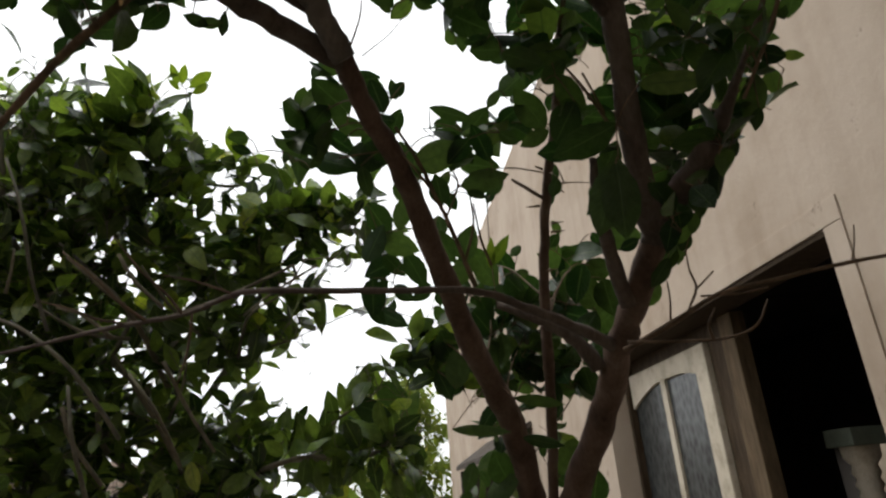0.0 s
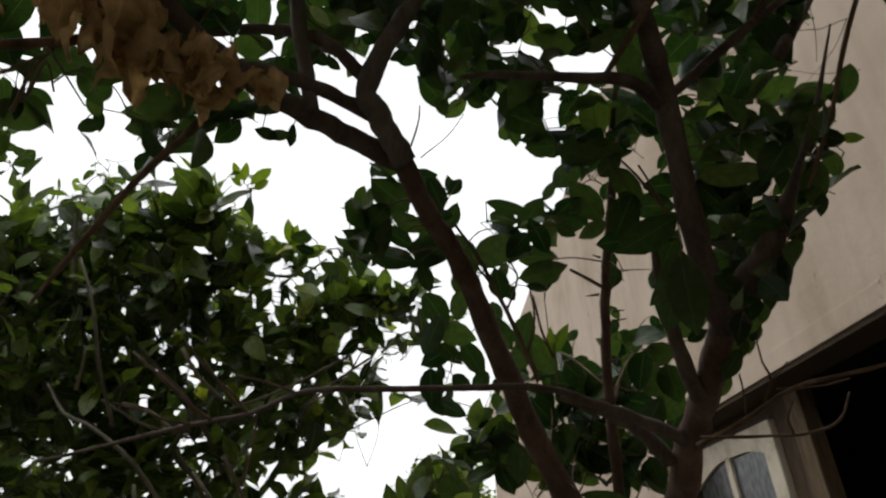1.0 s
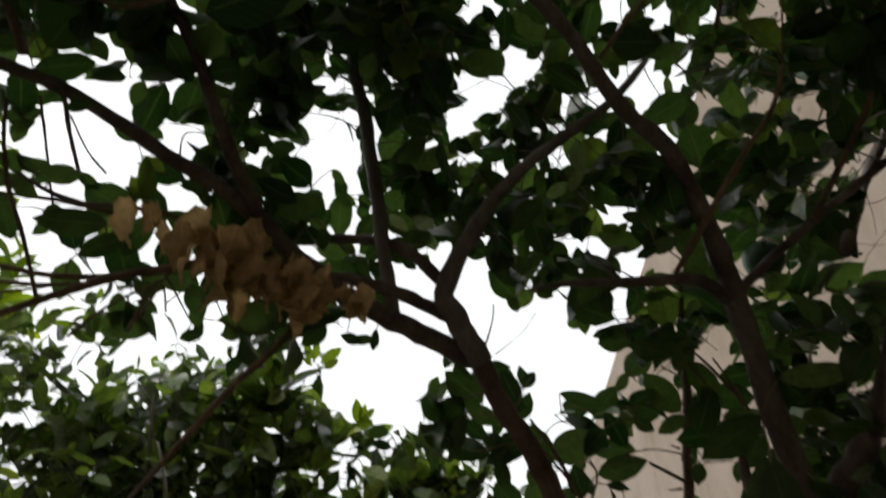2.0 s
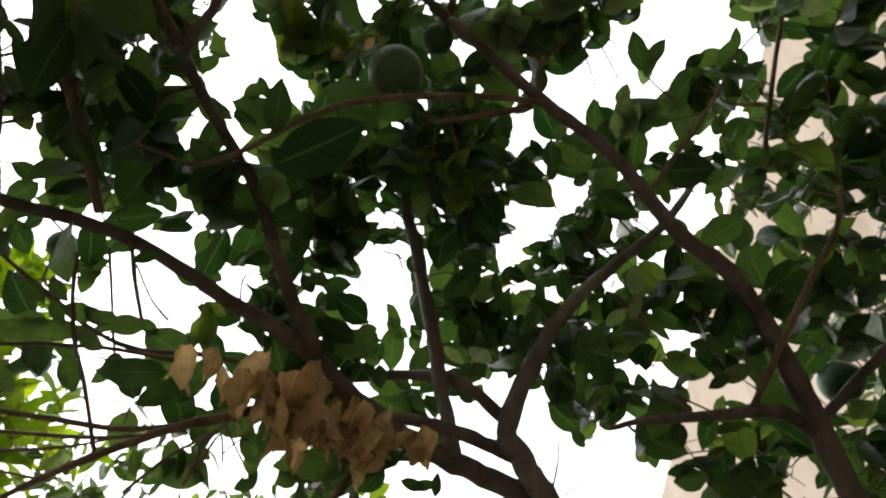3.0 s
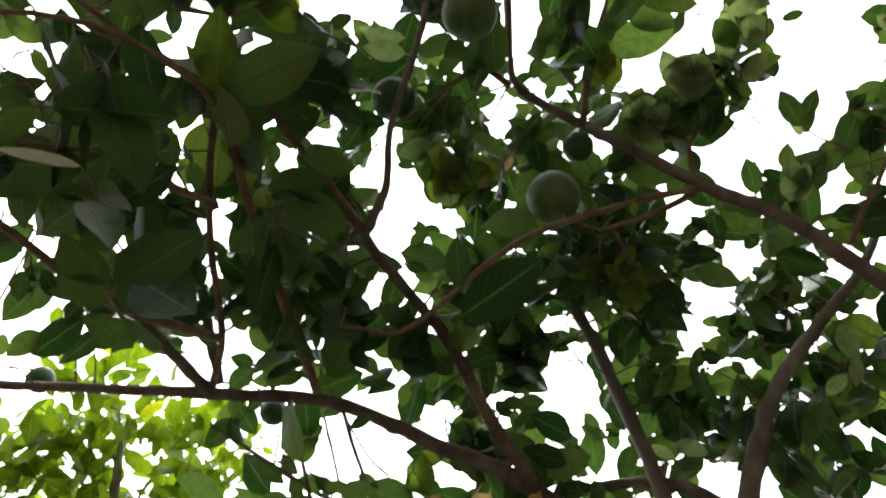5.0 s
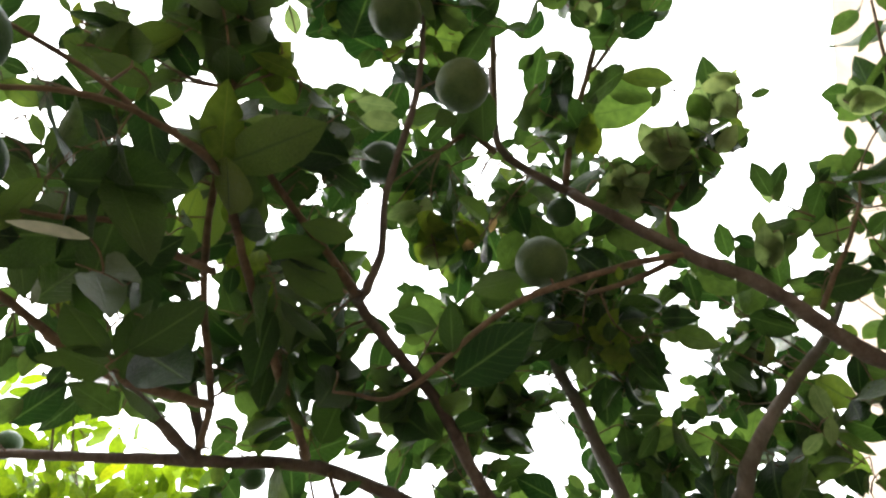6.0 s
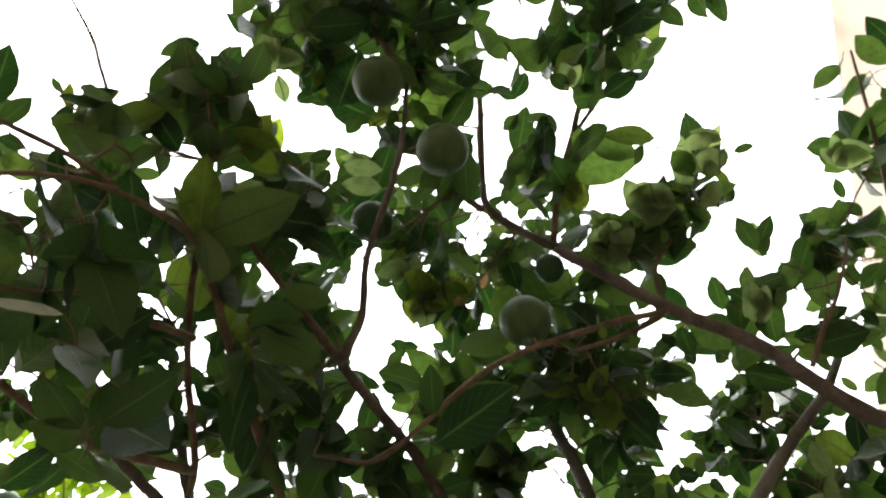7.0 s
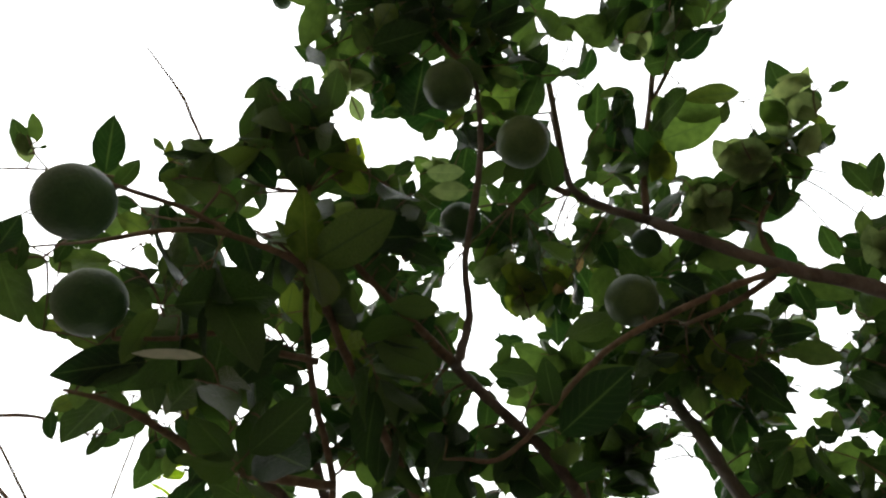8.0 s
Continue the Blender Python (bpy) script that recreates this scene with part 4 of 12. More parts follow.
tuft(citrus, (0.408, 1.107, 2.197), 0.046, 3, 0.086, shed=(1,))
tuft(citrus, (0.644, 1.026, 2.336), 0.069, 10, 0.086, shed=(8, 9))
tuft(citrus, (0.747, 1.012, 2.338), 0.058, 7, 0.086, shed=(1, 3, 6))
tuft(citrus, (0.628, 1.064, 2.240), 0.063, 10, 0.086, shed=(1,))
tuft(citrus, (0.753, 1.060, 2.208), 0.058, 9, 0.086, shed=(0, 3, 7))
tuft(citrus, (0.824, 1.034, 2.257), 0.040, 3, 0.086, shed=(1, 2))
tuft(citrus, (0.694, 1.091, 2.148), 0.069, 23, 0.086, shed=(3, 10, 14))
tuft(citrus, (0.600, 1.116, 2.112), 0.069, 23, 0.086, shed=(21,))
tuft(citrus, (0.666, 1.138, 2.032), 0.058, 14, 0.086, shed=(4, 7))
tuft(citrus, (0.453, 1.117, 2.156), 0.040, 4, 0.086, shed=(0, 2))
tuft(citrus, (0.573, 1.049, 2.298), 0.046, 8, 0.086, shed=(2, 5, 7))
tuft(citrus, (0.550, 1.644, 2.040), 0.062, 8, 0.082, shed=(3, 7))
tuft(citrus, (0.350, 1.657, 2.070), 0.054, 5, 0.082, shed=(0, 2))
tuft(citrus, (0.315, 1.699, 1.971), 0.070, 15, 0.082, shed=(14,))
tuft(citrus, (0.420, 1.716, 1.890), 0.078, 26, 0.082)
tuft(citrus, (0.546, 1.677, 1.953), 0.054, 6, 0.082)
tuft(citrus, (0.525, 1.734, 1.809), 0.070, 19, 0.082)
tuft(citrus, (0.401, 1.751, 1.804), 0.070, 21, 0.082, shed=(0,))
tuft(citrus, (0.247, 1.760, 1.830), 0.062, 15, 0.082)
tuft(citrus, (0.289, 1.789, 1.740), 0.054, 9, 0.082, shed=(0, 1))
tuft(citrus, (0.172, 1.745, 1.894), 0.062, 13, 0.082, shed=(6, 7, 10))
tuft(citrus, (0.332, 1.821, 1.642), 0.054, 6, 0.082)
tuft(citrus, (0.295, 1.882, 1.492), 0.070, 15, 0.082, shed=(13, 14))
tuft(citrus, (0.493, 1.811, 1.615), 0.054, 9, 0.082, shed=(0, 5, 7))
tuft(citrus, (0.612, 1.632, 2.050), 0.054, 6, 0.082, shed=(0, 3, 5))
tuft(citrus, (0.552, 1.759, 1.734), 0.047, 4, 0.082)
tuft(citrus, (-0.121, 1.189, 2.238), 0.059, 16, 0.080, shed=(5, 7, 8, 9, 14))
tuft(citrus, (-0.147, 1.212, 2.185), 0.047, 9, 0.080, shed=(0, 1, 6, 7, 8))
tuft(citrus, (-0.041, 1.194, 2.199), 0.035, 3, 0.080)
tuft(citrus, (0.182, 1.169, 2.193), 0.053, 12, 0.080, shed=(0, 1, 2, 3, 4, 5, 8, 10, 11))
tuft(citrus, (0.253, 1.154, 2.209), 0.053, 6, 0.080, shed=(3,))
tuft(citrus, (0.250, 1.187, 2.121), 0.035, 3, 0.080, shed=(0, 2))
tuft(citrus, (0.168, 1.191, 2.138), 0.041, 5, 0.080, shed=(0, 2))
tuft(citrus, (-0.060, 1.154, 2.311), 0.029, 2, 0.080)
tuft(citrus, (0.325, 1.130, 2.248), 0.041, 3, 0.080, shed=(1, 2))
tuft(citrus, (-0.283, 0.922, 2.287), 0.034, 3, 0.085, shed=(0,))
tuft(citrus, (-0.397, 0.932, 2.295), 0.058, 15, 0.085, shed=(5, 11, 13, 14))
tuft(citrus, (-0.464, 0.942, 2.292), 0.043, 6, 0.085)
tuft(citrus, (-0.339, 0.924, 2.300), 0.034, 3, 0.085, shed=(0, 2))
tuft(citrus, (-0.872, 0.176, 2.754), 0.038, 3, 0.090)
tuft(citrus, (-0.730, 0.177, 2.761), 0.066, 13, 0.090)
tuft(citrus, (-0.637, 0.194, 2.751), 0.057, 9, 0.090)
tuft(citrus, (-0.570, 0.194, 2.754), 0.038, 3, 0.090, shed=(0,))
tuft(citrus, (-0.588, 0.251, 2.707), 0.047, 6, 0.090, shed=(5,))
tuft(citrus, (-0.601, 0.345, 2.629), 0.047, 6, 0.090, shed=(1, 3, 4))
tuft(citrus, (-0.674, 0.322, 2.644), 0.057, 9, 0.090)
tuft(citrus, (-0.742, 0.264, 2.689), 0.057, 9, 0.090, shed=(0, 6, 7, 8))
tuft(citrus, (-0.831, 0.291, 2.662), 0.057, 9, 0.090, shed=(4, 5, 6, 7, 8))
tuft(citrus, (-0.841, 0.224, 2.717), 0.033, 2, 0.090)
tuft(citrus, (-0.769, 0.327, 2.636), 0.038, 3, 0.090, shed=(2,))
tuft(citrus, (-0.621, 0.284, 2.678), 0.038, 3, 0.090, shed=(0,))
tuft(citrus, (-0.591, 0.412, 2.575), 0.038, 2, 0.090)
tuft(citrus, (-0.749, 0.387, 2.587), 0.047, 4, 0.090)
tuft(citrus, (-0.758, 0.453, 2.533), 0.042, 3, 0.090, shed=(0, 2))
tuft(citrus, (-0.872, 0.448, 2.531), 0.033, 2, 0.090, shed=(1,))
tuft(citrus, (-0.717, 0.706, 2.327), 0.042, 4, 0.090)
tuft(citrus, (-0.871, 0.653, 2.363), 0.042, 4, 0.090)
tuft(citrus, (-0.943, 0.653, 2.359), 0.028, 2, 0.090)
tuft(citrus, (-0.516, 0.771, 2.283), 0.025, 2, 0.090, shed=(1,))
tuft(citrus, (-0.853, 0.589, 2.416), 0.033, 2, 0.090)
tuft(citrus, (-0.509, 0.442, 2.554), 0.047, 5, 0.090, shed=(1, 3))
tuft(citrus, (-0.540, 0.388, 2.597), 0.033, 2, 0.090, shed=(0,))
tuft(citrus, (-0.487, 0.489, 2.517), 0.042, 4, 0.090)
tuft(citrus, (-0.546, 0.504, 2.501), 0.033, 2, 0.090, shed=(0,))
tuft(citrus, (-0.939, 0.595, 2.407), 0.028, 2, 0.090)
tuft(citrus, (-0.462, 0.792, 2.269), 0.036, 2, 0.090)
tuft(citrus, (-0.486, 0.283, 2.970), 0.045, 4, 0.074, shed=(0,))
tuft(citrus, (-0.405, 0.274, 2.981), 0.045, 7, 0.074)
tuft(citrus, (-0.367, 0.331, 2.937), 0.045, 5, 0.074)
tuft(citrus, (-0.418, 0.370, 2.902), 0.048, 6, 0.074, shed=(0, 2, 3, 5))
tuft(citrus, (-0.306, 0.302, 2.963), 0.055, 12, 0.074, shed=(0, 2, 7))
tuft(citrus, (-0.328, 0.379, 2.899), 0.043, 7, 0.074)
tuft(citrus, (-0.229, 0.328, 2.946), 0.055, 14, 0.074, shed=(4, 5, 9))
tuft(citrus, (-0.116, 0.419, 2.876), 0.041, 6, 0.074)
tuft(citrus, (-0.027, 0.358, 2.931), 0.062, 18, 0.074, shed=(0, 3, 4, 5, 7, 8, 13, 15))
tuft(citrus, (0.044, 0.339, 2.950), 0.043, 6, 0.074, shed=(2, 4))
tuft(citrus, (0.105, 0.399, 2.904), 0.055, 13, 0.074, shed=(0, 4, 9))
tuft(citrus, (0.146, 0.350, 2.946), 0.043, 7, 0.074)
tuft(citrus, (0.212, 0.366, 2.936), 0.043, 6, 0.074, shed=(2, 4))
tuft(citrus, (-0.120, 0.534, 2.782), 0.062, 18, 0.074, shed=(8, 11))
tuft(citrus, (-0.206, 0.498, 2.807), 0.043, 9, 0.074)
tuft(citrus, (-0.183, 0.580, 2.741), 0.062, 18, 0.074)
tuft(citrus, (-0.085, 0.617, 2.716), 0.062, 20, 0.074, shed=(10, 17, 19))
tuft(citrus, (-0.370, 0.525, 2.777), 0.062, 15, 0.074)
tuft(citrus, (-0.431, 0.465, 2.823), 0.040, 2, 0.074)
tuft(citrus, (-0.447, 0.579, 2.729), 0.062, 18, 0.074)
tuft(citrus, (-0.356, 0.588, 2.726), 0.051, 11, 0.074)
tuft(citrus, (-0.445, 0.649, 2.671), 0.062, 18, 0.074, shed=(10,))
tuft(citrus, (-0.521, 0.703, 2.624), 0.062, 17, 0.074, shed=(0, 6, 7, 11))
tuft(citrus, (-0.571, 0.737, 2.593), 0.040, 5, 0.074, shed=(3, 4))
tuft(citrus, (-0.418, 0.705, 2.627), 0.051, 10, 0.074, shed=(0, 1, 5, 7))
tuft(citrus, (-0.357, 0.676, 2.654), 0.040, 5, 0.074, shed=(0, 2))
tuft(citrus, (-0.297, 0.656, 2.673), 0.051, 10, 0.074)
tuft(citrus, (-0.386, 0.806, 2.546), 0.051, 10, 0.074, shed=(4,))
tuft(citrus, (-0.474, 0.779, 2.564), 0.051, 9, 0.074, shed=(2,))
tuft(citrus, (-0.161, 0.788, 2.831), 0.066, 20, 0.074, shed=(16, 19))
tuft(citrus, (-0.099, 0.815, 2.812), 0.066, 18, 0.074, shed=(3, 10, 14, 15))
tuft(citrus, (-0.151, 0.901, 2.738), 0.066, 20, 0.074, shed=(9,))
tuft(citrus, (-0.122, 0.985, 2.670), 0.072, 25, 0.074, shed=(24,))
tuft(citrus, (-0.034, 1.015, 2.650), 0.052, 12, 0.074, shed=(5,))
tuft(citrus, (-0.031, 0.802, 2.826), 0.059, 10, 0.074, shed=(4, 5, 6, 7, 8, 9))
tuft(citrus, (0.044, 0.738, 2.881), 0.059, 12, 0.074, shed=(3, 4, 5, 7, 10))
tuft(citrus, (0.126, 0.808, 2.828), 0.059, 15, 0.074, shed=(1, 11, 14))
tuft(citrus, (0.183, 0.875, 2.776), 0.059, 15, 0.074, shed=(0, 3, 5))
tuft(citrus, (0.088, 0.896, 2.754), 0.059, 12, 0.074)
tuft(citrus, (0.159, 0.761, 2.869), 0.059, 13, 0.074, shed=(0, 1, 2, 3, 8, 10))
tuft(citrus, (0.104, 0.684, 2.929), 0.046, 6, 0.074, shed=(0, 3, 4))
tuft(citrus, (0.257, 0.822, 2.823), 0.050, 10, 0.074, shed=(0, 2, 3, 7))
tuft(citrus, (-0.256, 1.094, 2.575), 0.050, 10, 0.074, shed=(2, 4, 6, 7))
tuft(citrus, (-0.180, 1.020, 2.639), 0.046, 6, 0.074)
tuft(citrus, (-0.119, 1.057, 2.612), 0.037, 3, 0.074, shed=(1,))
tuft(citrus, (0.185, 0.957, 2.709), 0.052, 11, 0.074, shed=(1, 2, 10))
tuft(citrus, (0.109, 1.030, 2.645), 0.063, 17, 0.074)
tuft(citrus, (-0.037, 0.648, 2.951), 0.052, 9, 0.074, shed=(6, 7, 8))
tuft(citrus, (0.328, 0.444, 2.813), 0.049, 10, 0.076, shed=(5, 6, 7, 8, 9))
tuft(citrus, (0.332, 0.496, 2.771), 0.049, 10, 0.076, shed=(2, 4, 8))
tuft(citrus, (0.263, 0.514, 2.753), 0.041, 6, 0.076, shed=(0, 1, 3, 5))
tuft(citrus, (0.513, 0.379, 2.876), 0.052, 6, 0.076, shed=(1, 2, 3, 4))
tuft(citrus, (0.602, 0.372, 2.886), 0.052, 7, 0.076)
tuft(citrus, (0.649, 0.428, 2.842), 0.052, 7, 0.076)
tuft(citrus, (0.483, 0.520, 2.758), 0.052, 11, 0.076, shed=(1, 6))
tuft(citrus, (0.586, 0.489, 2.789), 0.052, 11, 0.076, shed=(9, 10))
tuft(citrus, (0.645, 0.537, 2.752), 0.044, 8, 0.076, shed=(7,))
tuft(citrus, (0.387, 0.578, 2.706), 0.052, 9, 0.076, shed=(6, 8))
tuft(citrus, (0.298, 0.585, 2.696), 0.049, 10, 0.076, shed=(1, 4, 6, 9))
tuft(citrus, (0.440, 0.592, 2.697), 0.049, 6, 0.076, shed=(5,))
tuft(citrus, (0.590, 0.616, 2.684), 0.052, 10, 0.076)
tuft(citrus, (0.465, 0.646, 2.654), 0.039, 4, 0.076, shed=(2,))
tuft(citrus, (0.625, 0.688, 2.627), 0.044, 8, 0.076, shed=(1, 2, 3, 4, 6))
tuft(citrus, (0.583, 0.751, 2.573), 0.052, 10, 0.076, shed=(5, 7, 8, 9))
tuft(citrus, (0.507, 0.743, 2.576), 0.039, 4, 0.076)
tuft(citrus, (0.606, 0.822, 2.517), 0.052, 11, 0.076)
tuft(citrus, (0.554, 0.884, 2.463), 0.060, 15, 0.076)
tuft(citrus, (0.433, 0.803, 2.523), 0.041, 6, 0.076, shed=(1,))
tuft(citrus, (0.379, 0.874, 2.463), 0.052, 12, 0.076, shed=(3, 4, 5))
tuft(citrus, (0.458, 0.942, 2.411), 0.052, 10, 0.076, shed=(1, 3, 5, 8))
tuft(citrus, (0.276, 0.821, 2.501), 0.052, 8, 0.076, shed=(1, 2, 3, 6))
tuft(citrus, (0.208, 0.839, 2.483), 0.049, 8, 0.076, shed=(2, 3, 4, 6, 7))
tuft(citrus, (0.261, 0.768, 2.544), 0.041, 6, 0.076, shed=(3,))
tuft(citrus, (0.067, 0.901, 2.426), 0.066, 12, 0.076, shed=(3, 6, 8, 11))
tuft(citrus, (0.166, 0.903, 2.429), 0.041, 6, 0.076, shed=(0, 1, 2))
tuft(citrus, (0.189, 0.973, 2.372), 0.041, 4, 0.076, shed=(0, 1))
tuft(citrus, (0.211, 0.933, 2.406), 0.049, 8, 0.076, shed=(1, 3, 4, 7))
tuft(citrus, (0.308, 0.994, 2.361), 0.052, 4, 0.076, shed=(0, 2))
tuft(citrus, (0.410, 1.047, 2.322), 0.060, 9, 0.076, shed=(0, 4, 6, 8))
tuft(citrus, (0.470, 1.011, 2.355), 0.039, 3, 0.076, shed=(2,))
tuft(citrus, (0.583, 0.989, 2.378), 0.052, 7, 0.076, shed=(2,))
tuft(citrus, (0.551, 1.062, 2.317), 0.052, 7, 0.076, shed=(3, 4, 5))
tuft(citrus, (0.335, 0.793, 2.527), 0.038, 4, 0.076, shed=(1,))
tuft(citrus, (-0.658, -0.286, 2.631), 0.023, 2, 0.078, shed=(1,))
tuft(citrus, (-0.687, -0.270, 2.616), 0.028, 2, 0.078)
tuft(citrus, (-0.624, -0.247, 2.624), 0.023, 2, 0.078, shed=(1,))
tuft(citrus, (-0.679, -0.221, 2.597), 0.040, 5, 0.078, shed=(3, 4))
tuft(citrus, (-0.750, -0.249, 2.589), 0.030, 2, 0.078, shed=(1,))
tuft(citrus, (-0.548, -0.242, 2.643), 0.046, 7, 0.078, shed=(5,))
tuft(citrus, (-0.478, -0.258, 2.669), 0.040, 4, 0.078, shed=(2, 3))
tuft(citrus, (-0.481, -0.208, 2.647), 0.040, 4, 0.078, shed=(0,))
tuft(citrus, (-0.579, -0.209, 2.620), 0.032, 3, 0.078, shed=(2,))
tuft(citrus, (-0.509, -0.287, 2.673), 0.023, 2, 0.078, shed=(0,))
tuft(citrus, (-0.460, -0.155, 2.629), 0.020, 2, 0.078)
tuft(citrus, (-0.430, -0.087, 2.609), 0.040, 5, 0.078, shed=(0, 2))
tuft(citrus, (-0.415, -0.034, 2.590), 0.040, 5, 0.078)
tuft(citrus, (-0.480, -0.298, 3.024), 0.041, 5, 0.074, shed=(4,))
tuft(citrus, (-0.507, -0.276, 3.006), 0.031, 2, 0.074, shed=(0,))
tuft(citrus, (-0.427, -0.299, 3.039), 0.052, 7, 0.074, shed=(2, 3))
tuft(citrus, (-0.370, -0.228, 3.024), 0.060, 11, 0.074)
tuft(citrus, (-0.410, -0.104, 2.959), 0.060, 10, 0.074, shed=(2, 4, 5, 6, 7, 8, 9))
tuft(citrus, (-0.392, -0.173, 2.994), 0.052, 7, 0.074)
tuft(citrus, (-0.291, -0.189, 3.029), 0.060, 14, 0.074)
tuft(citrus, (-0.258, -0.098, 2.999), 0.060, 14, 0.074)
tuft(citrus, (-0.190, -0.124, 3.029), 0.060, 14, 0.074, shed=(8,))
tuft(citrus, (-0.175, -0.045, 2.999), 0.052, 10, 0.074, shed=(8,))
tuft(citrus, (-0.115, -0.099, 3.039), 0.041, 5, 0.074, shed=(3,))
tuft(citrus, (-0.262, -0.032, 2.969), 0.052, 10, 0.074, shed=(2, 7))
tuft(citrus, (-0.381, -0.027, 2.934), 0.041, 5, 0.074, shed=(0, 1, 3))
tuft(citrus, (-0.312, 0.006, 2.939), 0.052, 9, 0.074)
tuft(citrus, (-0.070, -0.047, 3.029), 0.041, 5, 0.074, shed=(2, 3))
tuft(citrus, (-0.100, 0.020, 2.991), 0.031, 3, 0.074, shed=(0, 1))
tuft(citrus, (-0.242, 0.119, 2.909), 0.041, 6, 0.074)
tuft(citrus, (-0.109, 0.135, 2.939), 0.055, 14, 0.074, shed=(3, 7, 8, 9))
tuft(citrus, (-0.133, 0.212, 2.899), 0.041, 6, 0.074, shed=(1, 3, 5))
tuft(citrus, (0.026, 0.026, 3.024), 0.052, 10, 0.074, shed=(3, 9))
tuft(citrus, (0.091, 0.045, 3.034), 0.060, 14, 0.074, shed=(2, 3))
tuft(citrus, (0.146, 0.080, 3.034), 0.052, 9, 0.074, shed=(0, 3, 7))
tuft(citrus, (0.008, 0.337, 2.884), 0.060, 6, 0.074, shed=(0,))
tuft(citrus, (0.098, 0.337, 2.909), 0.052, 5, 0.074, shed=(1, 3, 4))
tuft(citrus, (0.184, 0.346, 2.929), 0.046, 4, 0.074)
tuft(citrus, (0.223, 0.244, 2.984), 0.031, 3, 0.074, shed=(0, 2))
tuft(citrus, (0.226, 0.361, 2.934), 0.039, 3, 0.074, shed=(2,))
tuft(citrus, (-0.014, 0.392, 2.854), 0.052, 6, 0.074)
tuft(citrus, (0.263, 0.466, 2.899), 0.037, 3, 0.074, shed=(0, 2))
tuft(citrus, (0.243, 0.557, 2.854), 0.041, 3, 0.074, shed=(1,))
tuft(citrus, (0.172, 0.546, 2.839), 0.041, 3, 0.074, shed=(2,))
tuft(citrus, (-0.368, -0.331, 3.069), 0.066, 16, 0.074, shed=(3,))
tuft(citrus, (-0.248, -0.276, 3.079), 0.076, 22, 0.074)
tuft(citrus, (-0.132, -0.214, 3.084), 0.076, 22, 0.074)
tuft(citrus, (0.070, -0.084, 3.084), 0.076, 22, 0.074, shed=(1,))
tuft(citrus, (0.162, -0.025, 3.084), 0.066, 15, 0.074)
tuft(citrus, (-0.820, -0.323, 2.433), 0.024, 2, 0.100)
tuft(citrus, (-0.758, -0.135, 2.369), 0.031, 2, 0.100)
tuft(citrus, (-0.628, -0.170, 2.420), 0.056, 9, 0.100, shed=(1, 4, 5))
tuft(citrus, (-0.650, -0.058, 2.366), 0.052, 7, 0.100, shed=(0, 3, 5, 6))
tuft(citrus, (-0.658, 0.032, 2.325), 0.049, 6, 0.100, shed=(4, 5))
tuft(citrus, (-0.729, 0.053, 2.296), 0.031, 2, 0.100)
tuft(citrus, (-0.696, -0.154, 2.395), 0.031, 2, 0.100, shed=(1,))
tuft(citrus, (-0.668, -0.039, 2.521), 0.046, 8, 0.084, shed=(0, 1))
tuft(citrus, (-0.584, 0.015, 2.521), 0.046, 7, 0.084, shed=(1, 3, 4, 6))
tuft(citrus, (-0.574, 0.092, 2.491), 0.046, 7, 0.084, shed=(1,))
tuft(citrus, (-0.634, 0.124, 2.460), 0.046, 7, 0.084, shed=(1, 3, 4, 5, 6))
tuft(citrus, (-0.594, 0.184, 2.445), 0.046, 6, 0.084, shed=(3,))
tuft(citrus, (-0.528, 0.174, 2.468), 0.041, 5, 0.084)
tuft(citrus, (-0.490, 0.006, 2.552), 0.040, 5, 0.084, shed=(3,))
tuft(citrus, (-0.422, 0.023, 2.563), 0.040, 5, 0.084, shed=(1, 2))
limb(citrus, "twig", [(0.467, 0.689, 2.702, 0.0053), (0.503, 0.512, 2.826, 0.0049), (0.544, 0.358, 2.939, 0.0039), (0.569, 0.221, 3.031, 0.0023)])
tuft(citrus, (0.570, 0.233, 3.026), 0.030, 2, 0.076)
tuft(citrus, (0.587, 0.294, 2.999), 0.030, 2, 0.076)
tuft(citrus, (0.481, 0.383, 2.940), 0.048, 5, 0.076)
tuft(citrus, (0.522, 0.432, 2.923), 0.043, 5, 0.076)
tuft(citrus, (0.408, 0.496, 2.875), 0.051, 6, 0.076, shed=(1,))
tuft(citrus, (0.470, 0.554, 2.857), 0.057, 8, 0.076)
tuft(citrus, (0.316, 0.568, 2.826), 0.045, 5, 0.076, shed=(1, 2, 4))
tuft(citrus, (-0.329, 0.632, 2.866), 0.089, 17, 0.074)
tuft(citrus, (-0.144, 0.682, 2.870), 0.076, 12, 0.074, shed=(2, 3, 10))
tuft(citrus, (-0.130, 0.810, 2.811), 0.089, 17, 0.074, shed=(1,))
tuft(citrus, (-0.324, 0.781, 2.795), 0.089, 17, 0.074, shed=(0, 2, 4, 6, 7, 8, 9, 11, 12, 14, 15))
tuft(citrus, (0.082, 0.798, 2.849), 0.076, 10, 0.074, shed=(4, 5, 6))
tuft(citrus, (0.087, 0.946, 2.778), 0.089, 17, 0.074, shed=(2, 3, 4, 5, 8, 15, 16))
tuft(citrus, (-0.481, 0.729, 2.796), 0.076, 12, 0.074)
tuft(citrus, (-0.453, 0.762, 2.489), 0.060, 12, 0.080)
tuft(citrus, (-0.334, 0.776, 2.456), 0.050, 8, 0.080, shed=(1, 2, 4, 5, 6, 7))
tuft(citrus, (-0.523, 0.753, 2.510), 0.050, 7, 0.080, shed=(0, 4))
tuft(citrus, (-0.374, 0.883, 2.276), 0.040, 5, 0.080, shed=(0, 2))
